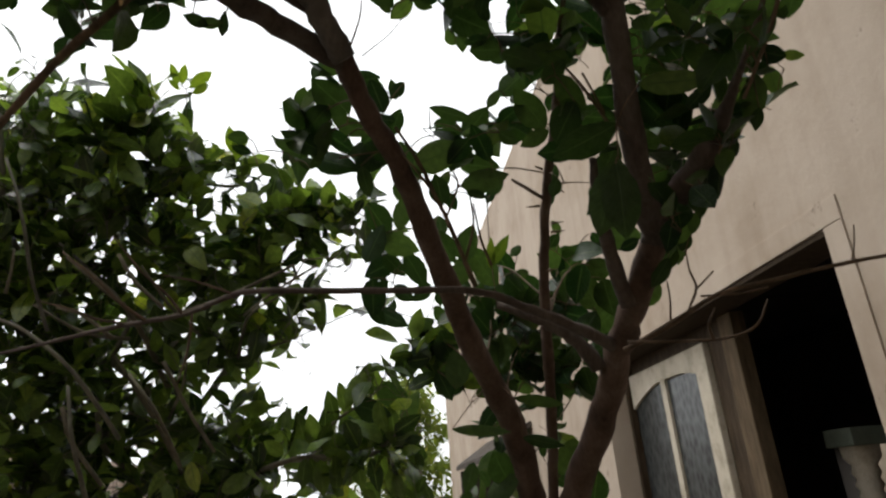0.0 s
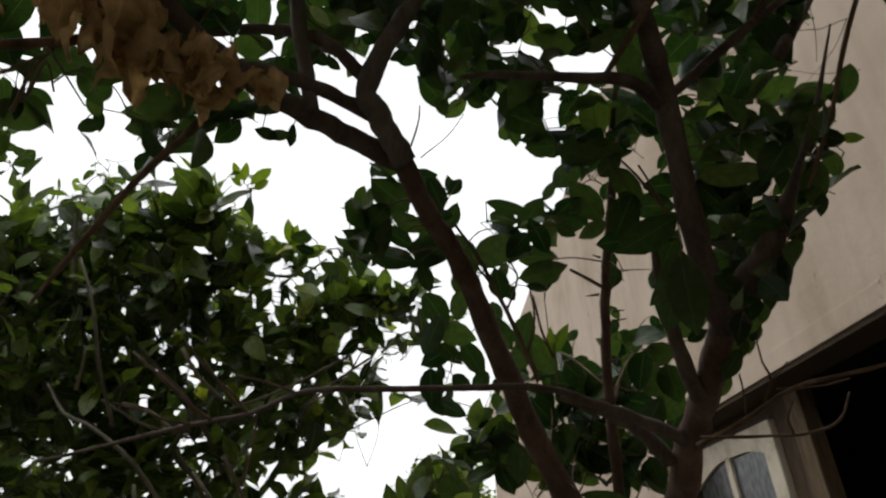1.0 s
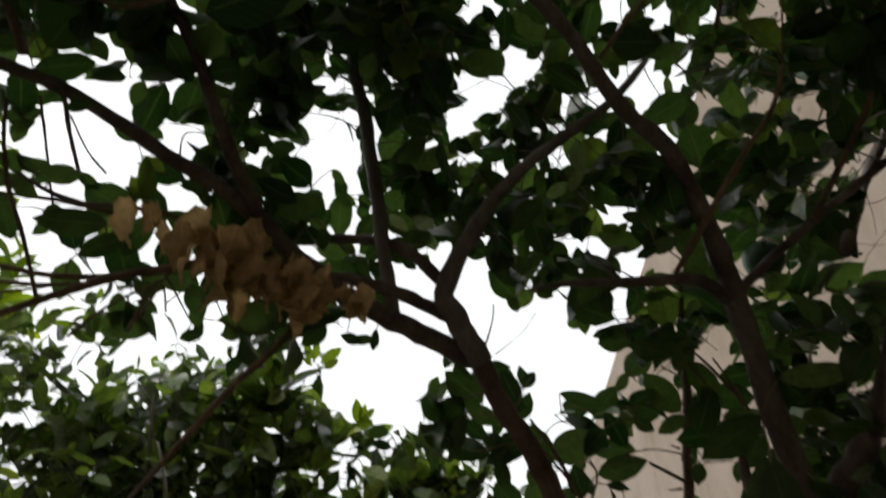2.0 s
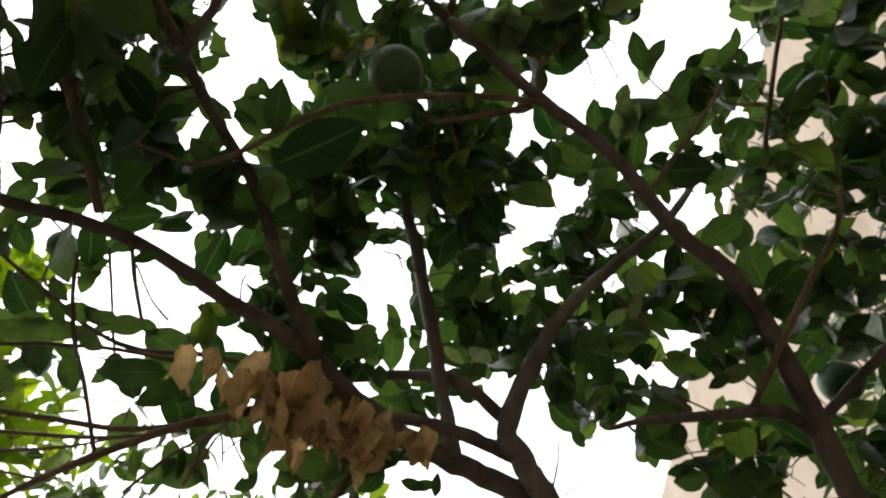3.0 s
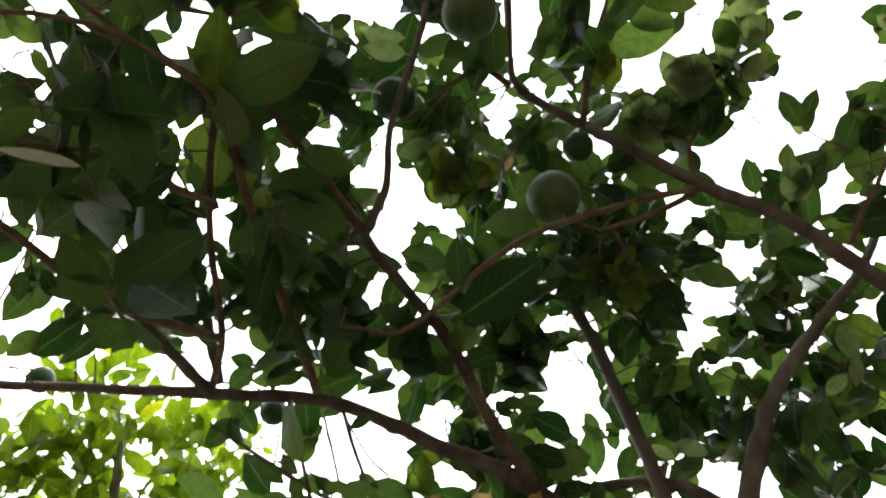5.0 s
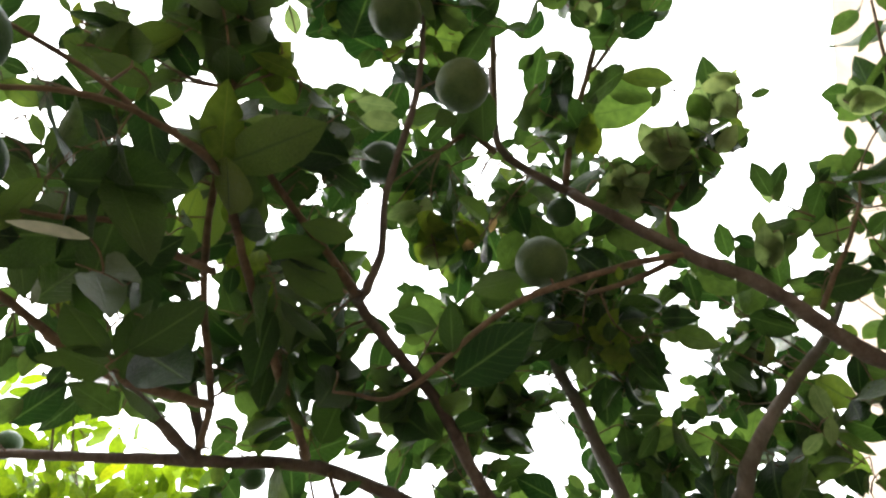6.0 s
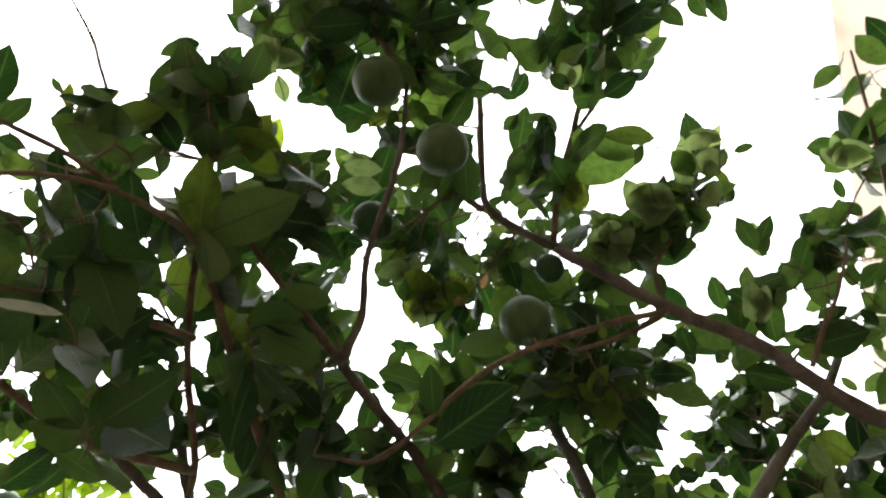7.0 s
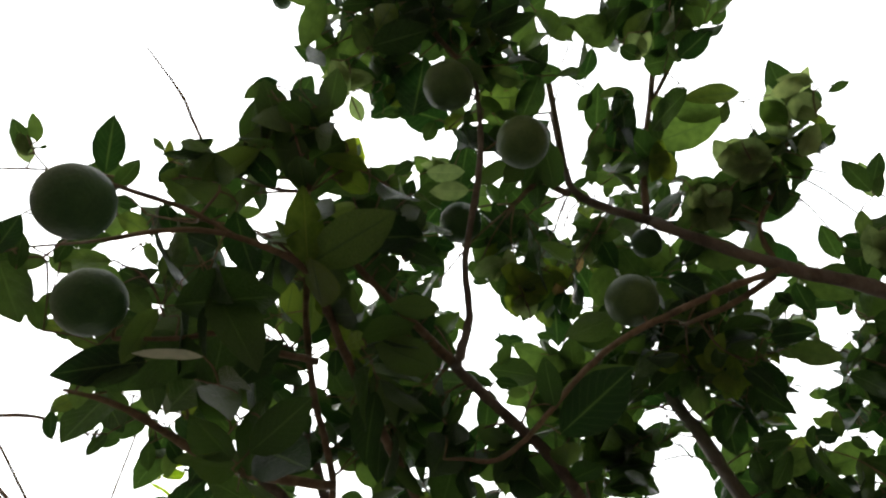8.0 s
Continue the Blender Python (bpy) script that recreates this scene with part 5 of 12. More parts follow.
tuft(citrus, (-0.473, 0.879, 2.290), 0.045, 7, 0.080, shed=(3, 5, 6))
tuft(citrus, (-0.728, 0.818, 2.419), 0.050, 7, 0.080, shed=(5,))
tuft(citrus, (-0.680, 0.842, 2.372), 0.040, 3, 0.080)
tuft(citrus, (-0.275, 0.662, 2.927), 0.079, 27, 0.074)
tuft(citrus, (-0.233, 0.751, 2.872), 0.066, 15, 0.074, shed=(11,))
tuft(citrus, (-0.147, 0.728, 2.922), 0.072, 19, 0.068)
tuft(citrus, (-0.049, 0.699, 2.965), 0.059, 11, 0.068, shed=(2, 4, 7, 10))
tuft(citrus, (-0.377, 0.634, 2.926), 0.066, 13, 0.068)
tuft(citrus, (-0.174, 0.659, 2.960), 0.059, 12, 0.068)
tuft(citrus, (-0.321, 0.435, 3.068), 0.052, 8, 0.068, shed=(3, 4))
tuft(citrus, (-0.167, 0.475, 3.080), 0.052, 8, 0.068, shed=(5,))
tuft(citrus, (-0.223, 0.406, 3.111), 0.052, 8, 0.068)
tuft(citrus, (-0.107, 0.535, 3.056), 0.046, 5, 0.068, shed=(1, 3))
tuft(citrus, (-0.441, 0.356, 3.032), 0.066, 13, 0.068, shed=(6, 7, 10, 11, 12))
tuft(citrus, (-0.413, 0.457, 2.996), 0.066, 13, 0.068, shed=(6, 7, 9, 12))
tuft(citrus, (-0.281, 0.348, 3.080), 0.052, 7, 0.068, shed=(3, 6))
tuft(citrus, (-0.413, 0.263, 3.080), 0.059, 11, 0.068)
tuft(citrus, (-0.621, 0.296, 3.008), 0.066, 15, 0.068, shed=(1, 2, 4, 9, 14))
tuft(citrus, (-0.740, 0.192, 3.020), 0.066, 11, 0.068, shed=(0, 2, 8, 10))
tuft(citrus, (-0.091, 0.635, 3.008), 0.059, 11, 0.068)
tuft(citrus, (-0.208, 0.671, 2.960), 0.066, 13, 0.068)
tuft(citrus, (-0.332, 0.647, 2.936), 0.059, 9, 0.068)
tuft(citrus, (0.668, 0.696, 2.834), 0.073, 18, 0.080, shed=(0, 6, 8, 17))
tuft(citrus, (0.790, 0.701, 2.828), 0.073, 18, 0.080)
tuft(citrus, (0.570, 0.691, 2.838), 0.055, 7, 0.080, shed=(2, 4))
tuft(citrus, (0.684, 0.775, 2.739), 0.061, 10, 0.080, shed=(0, 3, 4))
tuft(citrus, (0.805, 0.796, 2.714), 0.061, 10, 0.080, shed=(7, 9))
tuft(citrus, (0.737, 0.856, 2.642), 0.061, 10, 0.080, shed=(9,))
tuft(citrus, (0.647, 0.898, 2.590), 0.055, 7, 0.080)
tuft(citrus, (0.510, 0.808, 2.847), 0.059, 9, 0.074, shed=(3, 4, 7, 8))
tuft(citrus, (0.451, 0.853, 2.807), 0.052, 6, 0.074)
tuft(citrus, (0.594, 0.868, 2.802), 0.059, 9, 0.074)
tuft(citrus, (0.676, 0.846, 2.824), 0.059, 9, 0.074, shed=(7, 8))
tuft(citrus, (-1.012, 0.125, 2.605), 0.064, 8, 0.085, shed=(0, 1, 3))
tuft(citrus, (-0.926, 0.220, 2.555), 0.055, 6, 0.085)
tuft(citrus, (-1.016, 0.201, 2.551), 0.046, 4, 0.085, shed=(3,))
tuft(citrus, (-0.812, 0.223, 2.575), 0.055, 6, 0.085, shed=(0,))
tuft(citrus, (-0.715, 0.282, 2.552), 0.055, 5, 0.085, shed=(1,))
tuft(citrus, (-0.592, 0.318, 2.550), 0.046, 3, 0.085)
tuft(citrus, (-0.543, 0.410, 2.495), 0.046, 3, 0.085, shed=(1,))
tuft(citrus, (-0.666, 0.373, 2.496), 0.046, 3, 0.085, shed=(0,))
tuft(citrus, (-0.772, 0.342, 2.498), 0.037, 2, 0.085, shed=(1,))
tuft(citrus, (-0.720, 0.276, 2.580), 0.058, 6, 0.080)
tuft(citrus, (-0.607, 0.305, 2.584), 0.058, 7, 0.080, shed=(1, 2))
tuft(citrus, (-0.566, 0.450, 2.516), 0.058, 6, 0.080)
tuft(citrus, (-0.683, 0.383, 2.531), 0.058, 6, 0.080)
tuft(citrus, (-0.634, 0.258, 3.189), 0.086, 15, 0.076, shed=(6, 8, 11))
tuft(citrus, (-0.343, 0.445, 3.190), 0.086, 18, 0.076, shed=(1, 7, 9, 14))
tuft(citrus, (-0.249, 0.566, 3.163), 0.086, 18, 0.076)
tuft(citrus, (-0.766, 0.356, 3.110), 0.086, 15, 0.076, shed=(8, 13, 14))
tuft(citrus, (-0.132, 0.489, 3.229), 0.072, 13, 0.076, shed=(2, 3, 9, 10))
tuft(citrus, (-0.468, 0.212, 3.256), 0.072, 13, 0.076)
tuft(citrus, (-0.782, -0.162, 2.599), 0.039, 5, 0.085, shed=(2,))
tuft(citrus, (-0.858, -0.220, 2.603), 0.031, 2, 0.085, shed=(0,))
tuft(citrus, (-0.640, -0.108, 2.615), 0.044, 6, 0.085, shed=(1, 3, 4))
tuft(citrus, (-0.568, -0.090, 2.627), 0.044, 6, 0.085, shed=(0, 1, 3))
tuft(citrus, (-0.542, -0.017, 2.603), 0.044, 6, 0.085, shed=(0, 1, 3))
tuft(citrus, (-0.493, 0.051, 2.587), 0.044, 6, 0.085, shed=(0, 2, 4, 5))
tuft(citrus, (-0.495, -0.042, 2.627), 0.039, 5, 0.085)
tuft(citrus, (-0.619, -0.011, 2.579), 0.039, 4, 0.085, shed=(0,))
tuft(citrus, (-0.631, -0.056, 2.595), 0.044, 5, 0.085, shed=(0, 3))
tuft(citrus, (-0.053, 0.771, 2.613), 0.055, 6, 0.078)
tuft(citrus, (0.081, 0.875, 2.580), 0.060, 8, 0.078)
tuft(citrus, (-0.018, 0.912, 2.531), 0.060, 8, 0.078, shed=(0, 3))
tuft(citrus, (0.133, 0.974, 2.528), 0.060, 8, 0.078, shed=(3,))
tuft(citrus, (0.196, 0.883, 2.603), 0.055, 7, 0.078, shed=(1,))
tuft(citrus, (0.068, 1.015, 2.486), 0.055, 7, 0.078, shed=(1, 4, 6))
tuft(citrus, (-0.871, -0.207, 2.699), 0.038, 5, 0.080, shed=(1, 2, 4))
tuft(citrus, (-0.835, -0.138, 2.678), 0.042, 7, 0.080, shed=(1, 3, 6))
tuft(citrus, (-0.929, -0.162, 2.666), 0.033, 3, 0.080, shed=(0, 2))
tuft(citrus, (-0.815, -0.219, 2.718), 0.033, 3, 0.080)
tuft(citrus, (-0.765, -0.147, 2.698), 0.042, 6, 0.080)
tuft(citrus, (-0.827, -0.075, 2.652), 0.042, 6, 0.080, shed=(4,))
tuft(citrus, (-0.389, -0.253, 3.102), 0.058, 9, 0.074)
tuft(citrus, (-0.359, -0.165, 3.070), 0.052, 6, 0.074)
tuft(citrus, (-0.420, -0.175, 3.061), 0.040, 4, 0.074, shed=(3,))
tuft(citrus, (-0.258, -0.202, 3.111), 0.046, 5, 0.074)
blade(citrus, (-0.565, -0.080, 2.512), (-0.411, -0.082, 2.510), 0.42)
blade(citrus, (-0.036, 0.212, 2.982), (-0.087, 0.251, 2.951), 0.30)
blade(citrus, (-0.039, 0.228, 2.975), (0.108, 0.256, 2.981), 0.50)
blade(citrus, (0.210, 0.305, 2.954), (0.223, 0.204, 3.002), 0.50)
blade(citrus, (-0.681, -0.100, 2.376), (-0.822, -0.176, 2.347), 0.45)
blade(citrus, (-0.740, -0.131, 2.361), (-0.821, -0.187, 2.340), 0.56)
blade(citrus, (-0.776, -0.331, 2.359), (-0.727, -0.349, 2.380), 0.55)
blade(citrus, (-0.454, 0.086, 2.527), (-0.515, 0.042, 2.529), 0.62)
blade(citrus, (-0.582, 0.030, 2.516), (-0.546, -0.014, 2.545), 0.50)
blade(citrus, (-0.572, 0.058, 2.506), (-0.494, 0.082, 2.517), 0.60)
blade(citrus, (0.043, 0.104, 3.051), (0.120, -0.030, 3.131), 0.85)
blade(citrus, (0.058, 0.070, 3.070), (0.019, -0.038, 3.106), 0.72)
blade(citrus, (0.078, 0.414, 2.870), (0.152, 0.435, 2.882), 0.70)
blade(citrus, (-0.063, 0.362, 2.887), (0.053, 0.366, 2.918), 0.70)
blade(citrus, (-0.758, -0.302, 2.588), (-0.708, -0.316, 2.608), 0.50)
blade(citrus, (-0.685, -0.285, 2.646), (-0.622, -0.277, 2.660), 0.42)
blade(citrus, (-0.538, -0.220, 2.658), (-0.516, -0.302, 2.700), 0.62)
blade(citrus, (-0.520, -0.217, 2.662), (-0.450, -0.217, 2.682), 0.60)
blade(citrus, (-0.521, -0.200, 2.654), (-0.463, -0.180, 2.662), 0.60)
blade(citrus, (-0.570, -0.177, 2.609), (-0.584, -0.247, 2.635), 0.60)
blade(citrus, (-0.409, 0.369, 2.495), (-0.260, 0.339, 2.528), 0.28)
blade(citrus, (-0.260, 0.386, 2.732), (-0.360, 0.367, 2.713), 0.50)
blade(citrus, (-0.606, -0.198, 2.551), (-0.655, -0.254, 2.562), 0.60)
blade(citrus, (-0.470, -0.025, 2.571), (-0.412, 0.038, 2.559), 0.55)
odd_leaf(citrus, (-0.646, -0.113, 2.323), (-0.702, -0.163, 2.318), 0.18, LEAF_PALE, "pale curled leaf underside", 0.12)
odd_leaf(citrus, (-0.484, -0.144, 2.629), (-0.447, -0.164, 2.671), 0.62, LEAF_YELLOW, "yellowing leaf", 0.05)
odd_leaf(citrus, (-0.496, -0.121, 2.627), (-0.466, -0.142, 2.645), 0.60, LEAF_YELLOW, "yellowing leaf", 0.10)
odd_leaf(citrus, (-0.556, -0.086, 2.494), (-0.519, -0.167, 2.562), 0.50, LEAF_YELLOW, "yellow-green mottled leaf", 0.05)
odd_leaf(citrus, (-0.510, -0.195, 2.914), (-0.458, -0.223, 2.963), 0.50, LEAF_YELLOW, "yellowing leaf", 0.20)
odd_leaf(citrus, (-0.485, -0.195, 2.921), (-0.499, -0.238, 2.958), 0.50, LEAF_YELLOW, "yellowing leaf", 0.20)
odd_leaf(citrus, (-0.104, 0.374, 2.612), (-0.099, 0.353, 2.623), 0.60, LEAF_YELLOW, "yellowing leaf", 0.10)
odd_leaf(citrus, (-0.353, 0.375, 2.880), (-0.333, 0.356, 2.893), 0.50, LEAF_DRY, "small dry brown leaf", 0.20)
odd_leaf(citrus, (-0.582, 0.640, 2.400), (-0.574, 0.593, 2.453), 0.42, LEAF_YELLOW, "light green young leaf", 0.10)
odd_leaf(citrus, (-0.592, 0.639, 2.401), (-0.604, 0.616, 2.432), 0.50, LEAF_YELLOW, "light green young leaf", 0.10)
odd_leaf(citrus, (0.282, 1.398, 1.981), (0.323, 1.368, 2.045), 0.35, LEAF_YELLOW, "light green young leaf", 0.10)
odd_leaf(citrus, (0.279, 1.400, 1.975), (0.282, 1.374, 2.043), 0.30, LEAF_YELLOW, "light green young leaf", 0.10)
odd_leaf(citrus, (-0.347, 0.326, 2.959), (-0.352, 0.368, 2.939), 0.50, LEAF_YELLOW, "yellowing leaf", 0.15)
odd_leaf(citrus, (-0.314, 0.366, 2.951), (-0.320, 0.401, 2.934), 0.50, LEAF_YELLOW, "yellowing leaf", 0.15)
odd_leaf(citrus, (-0.392, 0.317, 2.950), (-0.430, 0.331, 2.934), 0.50, LEAF_YELLOW, "yellowing leaf", 0.15)
odd_leaf(citrus, (-0.333, 0.418, 2.923), (-0.361, 0.439, 2.906), 0.50, LEAF_YELLOW, "yellowing leaf", 0.15)
odd_leaf(citrus, (-0.415, 0.250, 2.973), (-0.452, 0.268, 2.955), 0.50, LEAF_YELLOW, "yellowing leaf", 0.15)
odd_leaf(citrus, (-0.404, 0.386, 2.940), (-0.415, 0.415, 2.924), 0.50, LEAF_DRY, "small dry brown leaf", 0.25)
odd_leaf(citrus, (-0.276, 0.382, 2.977), (-0.301, 0.402, 2.961), 0.50, LEAF_DRY, "small dry brown leaf", 0.25)
# Leaves with light behind them, given the paler colour.
odd_leaf(citrus, (0.164, 0.336, 2.917), (0.192, 0.235, 2.968), 0.40, LEAF_PALE_LIT, "pale green leaf, light through it painted in", 0.08)
odd_leaf(citrus, (0.197, 0.311, 2.937), (0.275, 0.250, 2.985), 0.40, LEAF_PALE_LIT, "pale green leaf, light through it painted in", 0.08)
odd_leaf(citrus, (0.065, 0.321, 2.896), (0.057, 0.257, 2.921), 0.60, LEAF_PALE_LIT, "pale green leaf, light through it painted in", 0.08)
odd_leaf(citrus, (0.124, 0.318, 2.914), (0.069, 0.278, 2.915), 0.50, LEAF_PALE_LIT, "pale green leaf, light through it painted in", 0.08)
odd_leaf(citrus, (0.091, 0.340, 2.895), (0.149, 0.334, 2.914), 0.50, LEAF_PALE_LIT, "pale green leaf, light through it painted in", 0.08)
odd_leaf(citrus, (0.261, 0.506, 2.870), (0.272, 0.439, 2.902), 0.45, LEAF_PALE_LIT, "pale green leaf, light through it painted in", 0.08)
odd_leaf(citrus, (-0.494, -0.132, 2.936), (-0.487, -0.179, 2.959), 0.60, LEAF_PALE_LIT, "pale green leaf, light through it painted in", 0.08)
odd_leaf(citrus, (-0.604, 0.046, 2.502), (-0.572, 0.023, 2.521), 0.45, LEAF_YELLOW, "yellow-green leaf", 0.12)
odd_leaf(citrus, (-0.608, 0.114, 2.472), (-0.578, 0.090, 2.491), 0.45, LEAF_YELLOW, "yellow-green leaf", 0.12)
odd_leaf(citrus, (-0.602, 0.004, 2.521), (-0.596, -0.028, 2.536), 0.45, LEAF_YELLOW, "yellow-green leaf", 0.12)
blade(citrus, (0.241, 0.564, 2.646), (0.336, 0.570, 2.646), 0.75)
blade(citrus, (-0.418, 0.411, 2.609), (-0.271, 0.426, 2.630), 0.35)
blade(citrus, (-0.631, 0.640, 2.347), (-0.728, 0.605, 2.331), 0.50)
blade(citrus, (-0.731, 0.564, 2.378), (-0.881, 0.504, 2.355), 0.22)
blade(citrus, (-0.548, 0.614, 2.436), (-0.579, 0.592, 2.453), 0.50)
blade(citrus, (-0.581, 0.648, 2.407), (-0.582, 0.606, 2.467), 0.45)
blade(citrus, (-0.581, 0.648, 2.407), (-0.618, 0.629, 2.421), 0.40)
blade(citrus, (0.041, 1.105, 2.209), (0.016, 1.100, 2.286), 0.55)
blade(citrus, (-0.072, 1.139, 2.213), (-0.097, 1.171, 2.135), 0.40)
blade(citrus, (-0.080, 1.161, 2.155), (-0.166, 1.137, 2.191), 0.50)
blade(citrus, (-0.109, 1.176, 2.125), (-0.079, 1.159, 2.160), 0.40)
blade(citrus, (0.445, 0.961, 2.086), (0.314, 0.952, 2.011), 0.40)
blade(citrus, (0.436, 0.957, 2.016), (0.390, 0.991, 1.884), 0.50)
blade(citrus, (0.466, 0.892, 2.121), (0.591, 0.877, 2.120), 0.35)
blade(citrus, (0.423, 0.944, 1.998), (0.429, 0.970, 1.869), 0.50)
blade(citrus, (0.137, 1.152, 2.251), (0.230, 1.154, 2.217), 0.30)
blade(citrus, (0.300, 1.145, 2.217), (0.233, 1.177, 2.156), 0.40)
blade(citrus, (0.195, 1.205, 2.092), (0.296, 1.187, 2.106), 0.50)
blade(citrus, (0.176, 1.542, 1.633), (0.312, 1.531, 1.617), 0.20)
blade(citrus, (0.322, 1.502, 1.690), (0.438, 1.496, 1.668), 0.25)
blade(citrus, (0.338, 1.533, 1.603), (0.434, 1.531, 1.577), 0.30)
# Mostly unseen crown overhead and to the sides, added for its shade.
tuft(citrus, (-0.332, -0.446, 3.410), 0.157, 38, 0.090)
tuft(citrus, (-0.071, -0.320, 3.428), 0.157, 43, 0.090)
tuft(citrus, (0.172, -0.164, 3.428), 0.157, 43, 0.090)
tuft(citrus, (0.396, 0.021, 3.410), 0.157, 34, 0.090)
tuft(citrus, (-0.232, -0.700, 3.548), 0.170, 39, 0.090)
tuft(citrus, (0.069, -0.562, 3.572), 0.183, 52, 0.090)
tuft(citrus, (0.345, -0.386, 3.572), 0.183, 52, 0.090)
tuft(citrus, (0.596, -0.170, 3.548), 0.183, 46, 0.090)
tuft(citrus, (0.048, -0.894, 3.710), 0.197, 52, 0.090)
tuft(citrus, (0.379, -0.682, 3.710), 0.197, 52, 0.090)
tuft(citrus, (-1.618, -0.371, 2.794), 0.136, 29, 0.090)
tuft(citrus, (-1.716, -0.218, 2.701), 0.136, 29, 0.090)
tuft(citrus, (-1.565, -0.517, 2.872), 0.136, 18, 0.090)
tuft(citrus, (-1.787, -0.359, 2.742), 0.148, 34, 0.090)
tuft(citrus, (0.772, 0.415, 2.859), 0.076, 19, 0.090)
tuft(citrus, (0.756, 0.532, 2.762), 0.076, 19, 0.090)
tuft(citrus, (0.740, 0.649, 2.665), 0.076, 17, 0.090)
tuft(citrus, (0.724, 0.766, 2.568), 0.076, 17, 0.090, shed=(2, 4, 6, 9, 11))
tuft(citrus, (0.708, 0.884, 2.471), 0.076, 17, 0.090, shed=(4, 5, 6, 7, 8, 12, 16))
tuft(citrus, (0.692, 1.001, 2.374), 0.076, 17, 0.090, shed=(0, 2, 6, 9, 12, 15))
tuft(citrus, (0.873, 0.485, 2.806), 0.098, 32, 0.090)
tuft(citrus, (0.853, 0.627, 2.688), 0.098, 32, 0.090)
tuft(citrus, (0.833, 0.778, 2.564), 0.098, 32, 0.090, shed=(0, 1, 2, 3, 4, 5, 6, 10, 11, 12, 23, 25, 26, 27, 28, 29, 30))
tuft(citrus, (0.995, 0.557, 2.753), 0.120, 48, 0.090)
tuft(citrus, (0.970, 0.741, 2.600), 0.120, 48, 0.090, shed=(3,))
tuft(citrus, (1.124, 0.656, 2.678), 0.131, 57, 0.090)
tuft(citrus, (1.099, 0.840, 2.526), 0.131, 57, 0.090)
tuft(citrus, (1.276, 0.757, 2.603), 0.142, 60, 0.090)
tuft(citrus, (0.815, 0.267, 2.983), 0.098, 32, 0.090)
tuft(citrus, (0.958, 0.341, 2.928), 0.109, 40, 0.090)
# Unseen sprays near the house wall, added to shade it.
tuft(citrus, (1.100, 0.350, 2.750), 0.200, 85, 0.085)
tuft(citrus, (1.200, 0.100, 2.900), 0.200, 85, 0.085)
tuft(citrus, (1.300, -0.200, 2.950), 0.200, 85, 0.085)
tuft(citrus, (1.050, -0.100, 3.050), 0.200, 85, 0.085)
tuft(citrus, (0.950, -0.400, 3.100), 0.200, 85, 0.085)
tuft(citrus, (1.250, -0.500, 3.000), 0.200, 85, 0.085)
tuft(citrus, (1.350, 0.300, 2.700), 0.200, 85, 0.085)
tuft(citrus, (0.900, 0.150, 3.000), 0.200, 85, 0.085)
tuft(citrus, (1.100, -0.750, 3.100), 0.200, 85, 0.085)
tuft(citrus, (1.400, -0.100, 2.750), 0.200, 85, 0.085)
tuft(citrus, (1.450, 0.450, 2.550), 0.200, 85, 0.085)
tuft(citrus, (0.800, -0.550, 3.200), 0.200, 85, 0.085)
# Two boughs with sprays by the wall, added mainly to darken it.
limb(citrus, "branch", [(0.66, 0.85, 2.35, 0.013), (0.9, 1.0, 2.65, 0.012), (1.15, 1.15, 2.95, 0.01), (1.4, 1.3, 3.2, 0.005)])
limb(citrus, "branch", [(0.9, 1.0, 2.65, 0.01), (1.1, 0.7, 2.95, 0.009), (1.3, 0.45, 3.2, 0.005)])
tuft(citrus, (1.101, 0.603, 3.341), 0.190, 30, 0.080, shed=(4,))
tuft(citrus, (1.399, 0.360, 3.047), 0.190, 30, 0.080)
tuft(citrus, (1.337, 0.472, 3.288), 0.190, 30, 0.080)
tuft(citrus, (1.118, 0.865, 3.113), 0.190, 30, 0.080)
tuft(citrus, (1.308, 1.198, 3.290), 0.190, 30, 0.080, shed=(4,))
tuft(citrus, (1.624, 0.683, 3.219), 0.190, 30, 0.080)
tuft(citrus, (1.468, 0.698, 2.701), 0.190, 30, 0.080)
tuft(citrus, (1.634, 0.707, 2.951), 0.190, 30, 0.080)
tuft(citrus, (1.585, 1.195, 3.077), 0.190, 30, 0.080, shed=(9,))
tuft(citrus, (1.514, 0.252, 3.266), 0.190, 30, 0.080)
tuft(citrus, (1.275, 0.354, 3.228), 0.190, 30, 0.080)
tuft(citrus, (1.609, 0.552, 3.204), 0.190, 30, 0.080)
tuft(citrus, (1.229, 1.461, 3.278), 0.190, 30, 0.080, shed=(3, 5, 6, 10, 14, 15, 22, 23, 25, 28))
tuft(citrus, (1.181, 1.611, 3.226), 0.190, 30, 0.080, shed=(2, 5, 8, 25, 26))
tuft(citrus, (1.560, 0.870, 3.084), 0.190, 30, 0.080)
tuft(citrus, (1.138, 1.387, 2.934), 0.190, 30, 0.080, shed=(0, 1, 2, 3, 5, 6, 7, 8, 16, 17, 18, 19))
tuft(citrus, (1.573, 0.668, 3.149), 0.190, 30, 0.080)
# Unseen bough and thick sprays, added to block sky from the near wall.
limb(citrus, "branch", [(1.1, 0.35, 2.6, 0.011), (1.35, 0.0, 2.75, 0.01), (1.3, -0.5, 2.9, 0.008), (1.0, -1.0, 3.0, 0.005)])
tuft(citrus, (1.425, 0.788, 2.761), 0.210, 70, 0.090, shed=(24,))
tuft(citrus, (1.103, -0.405, 2.462), 0.210, 70, 0.090)
tuft(citrus, (1.141, -0.721, 2.620), 0.210, 70, 0.090)
tuft(citrus, (0.870, -0.835, 3.205), 0.210, 70, 0.090)
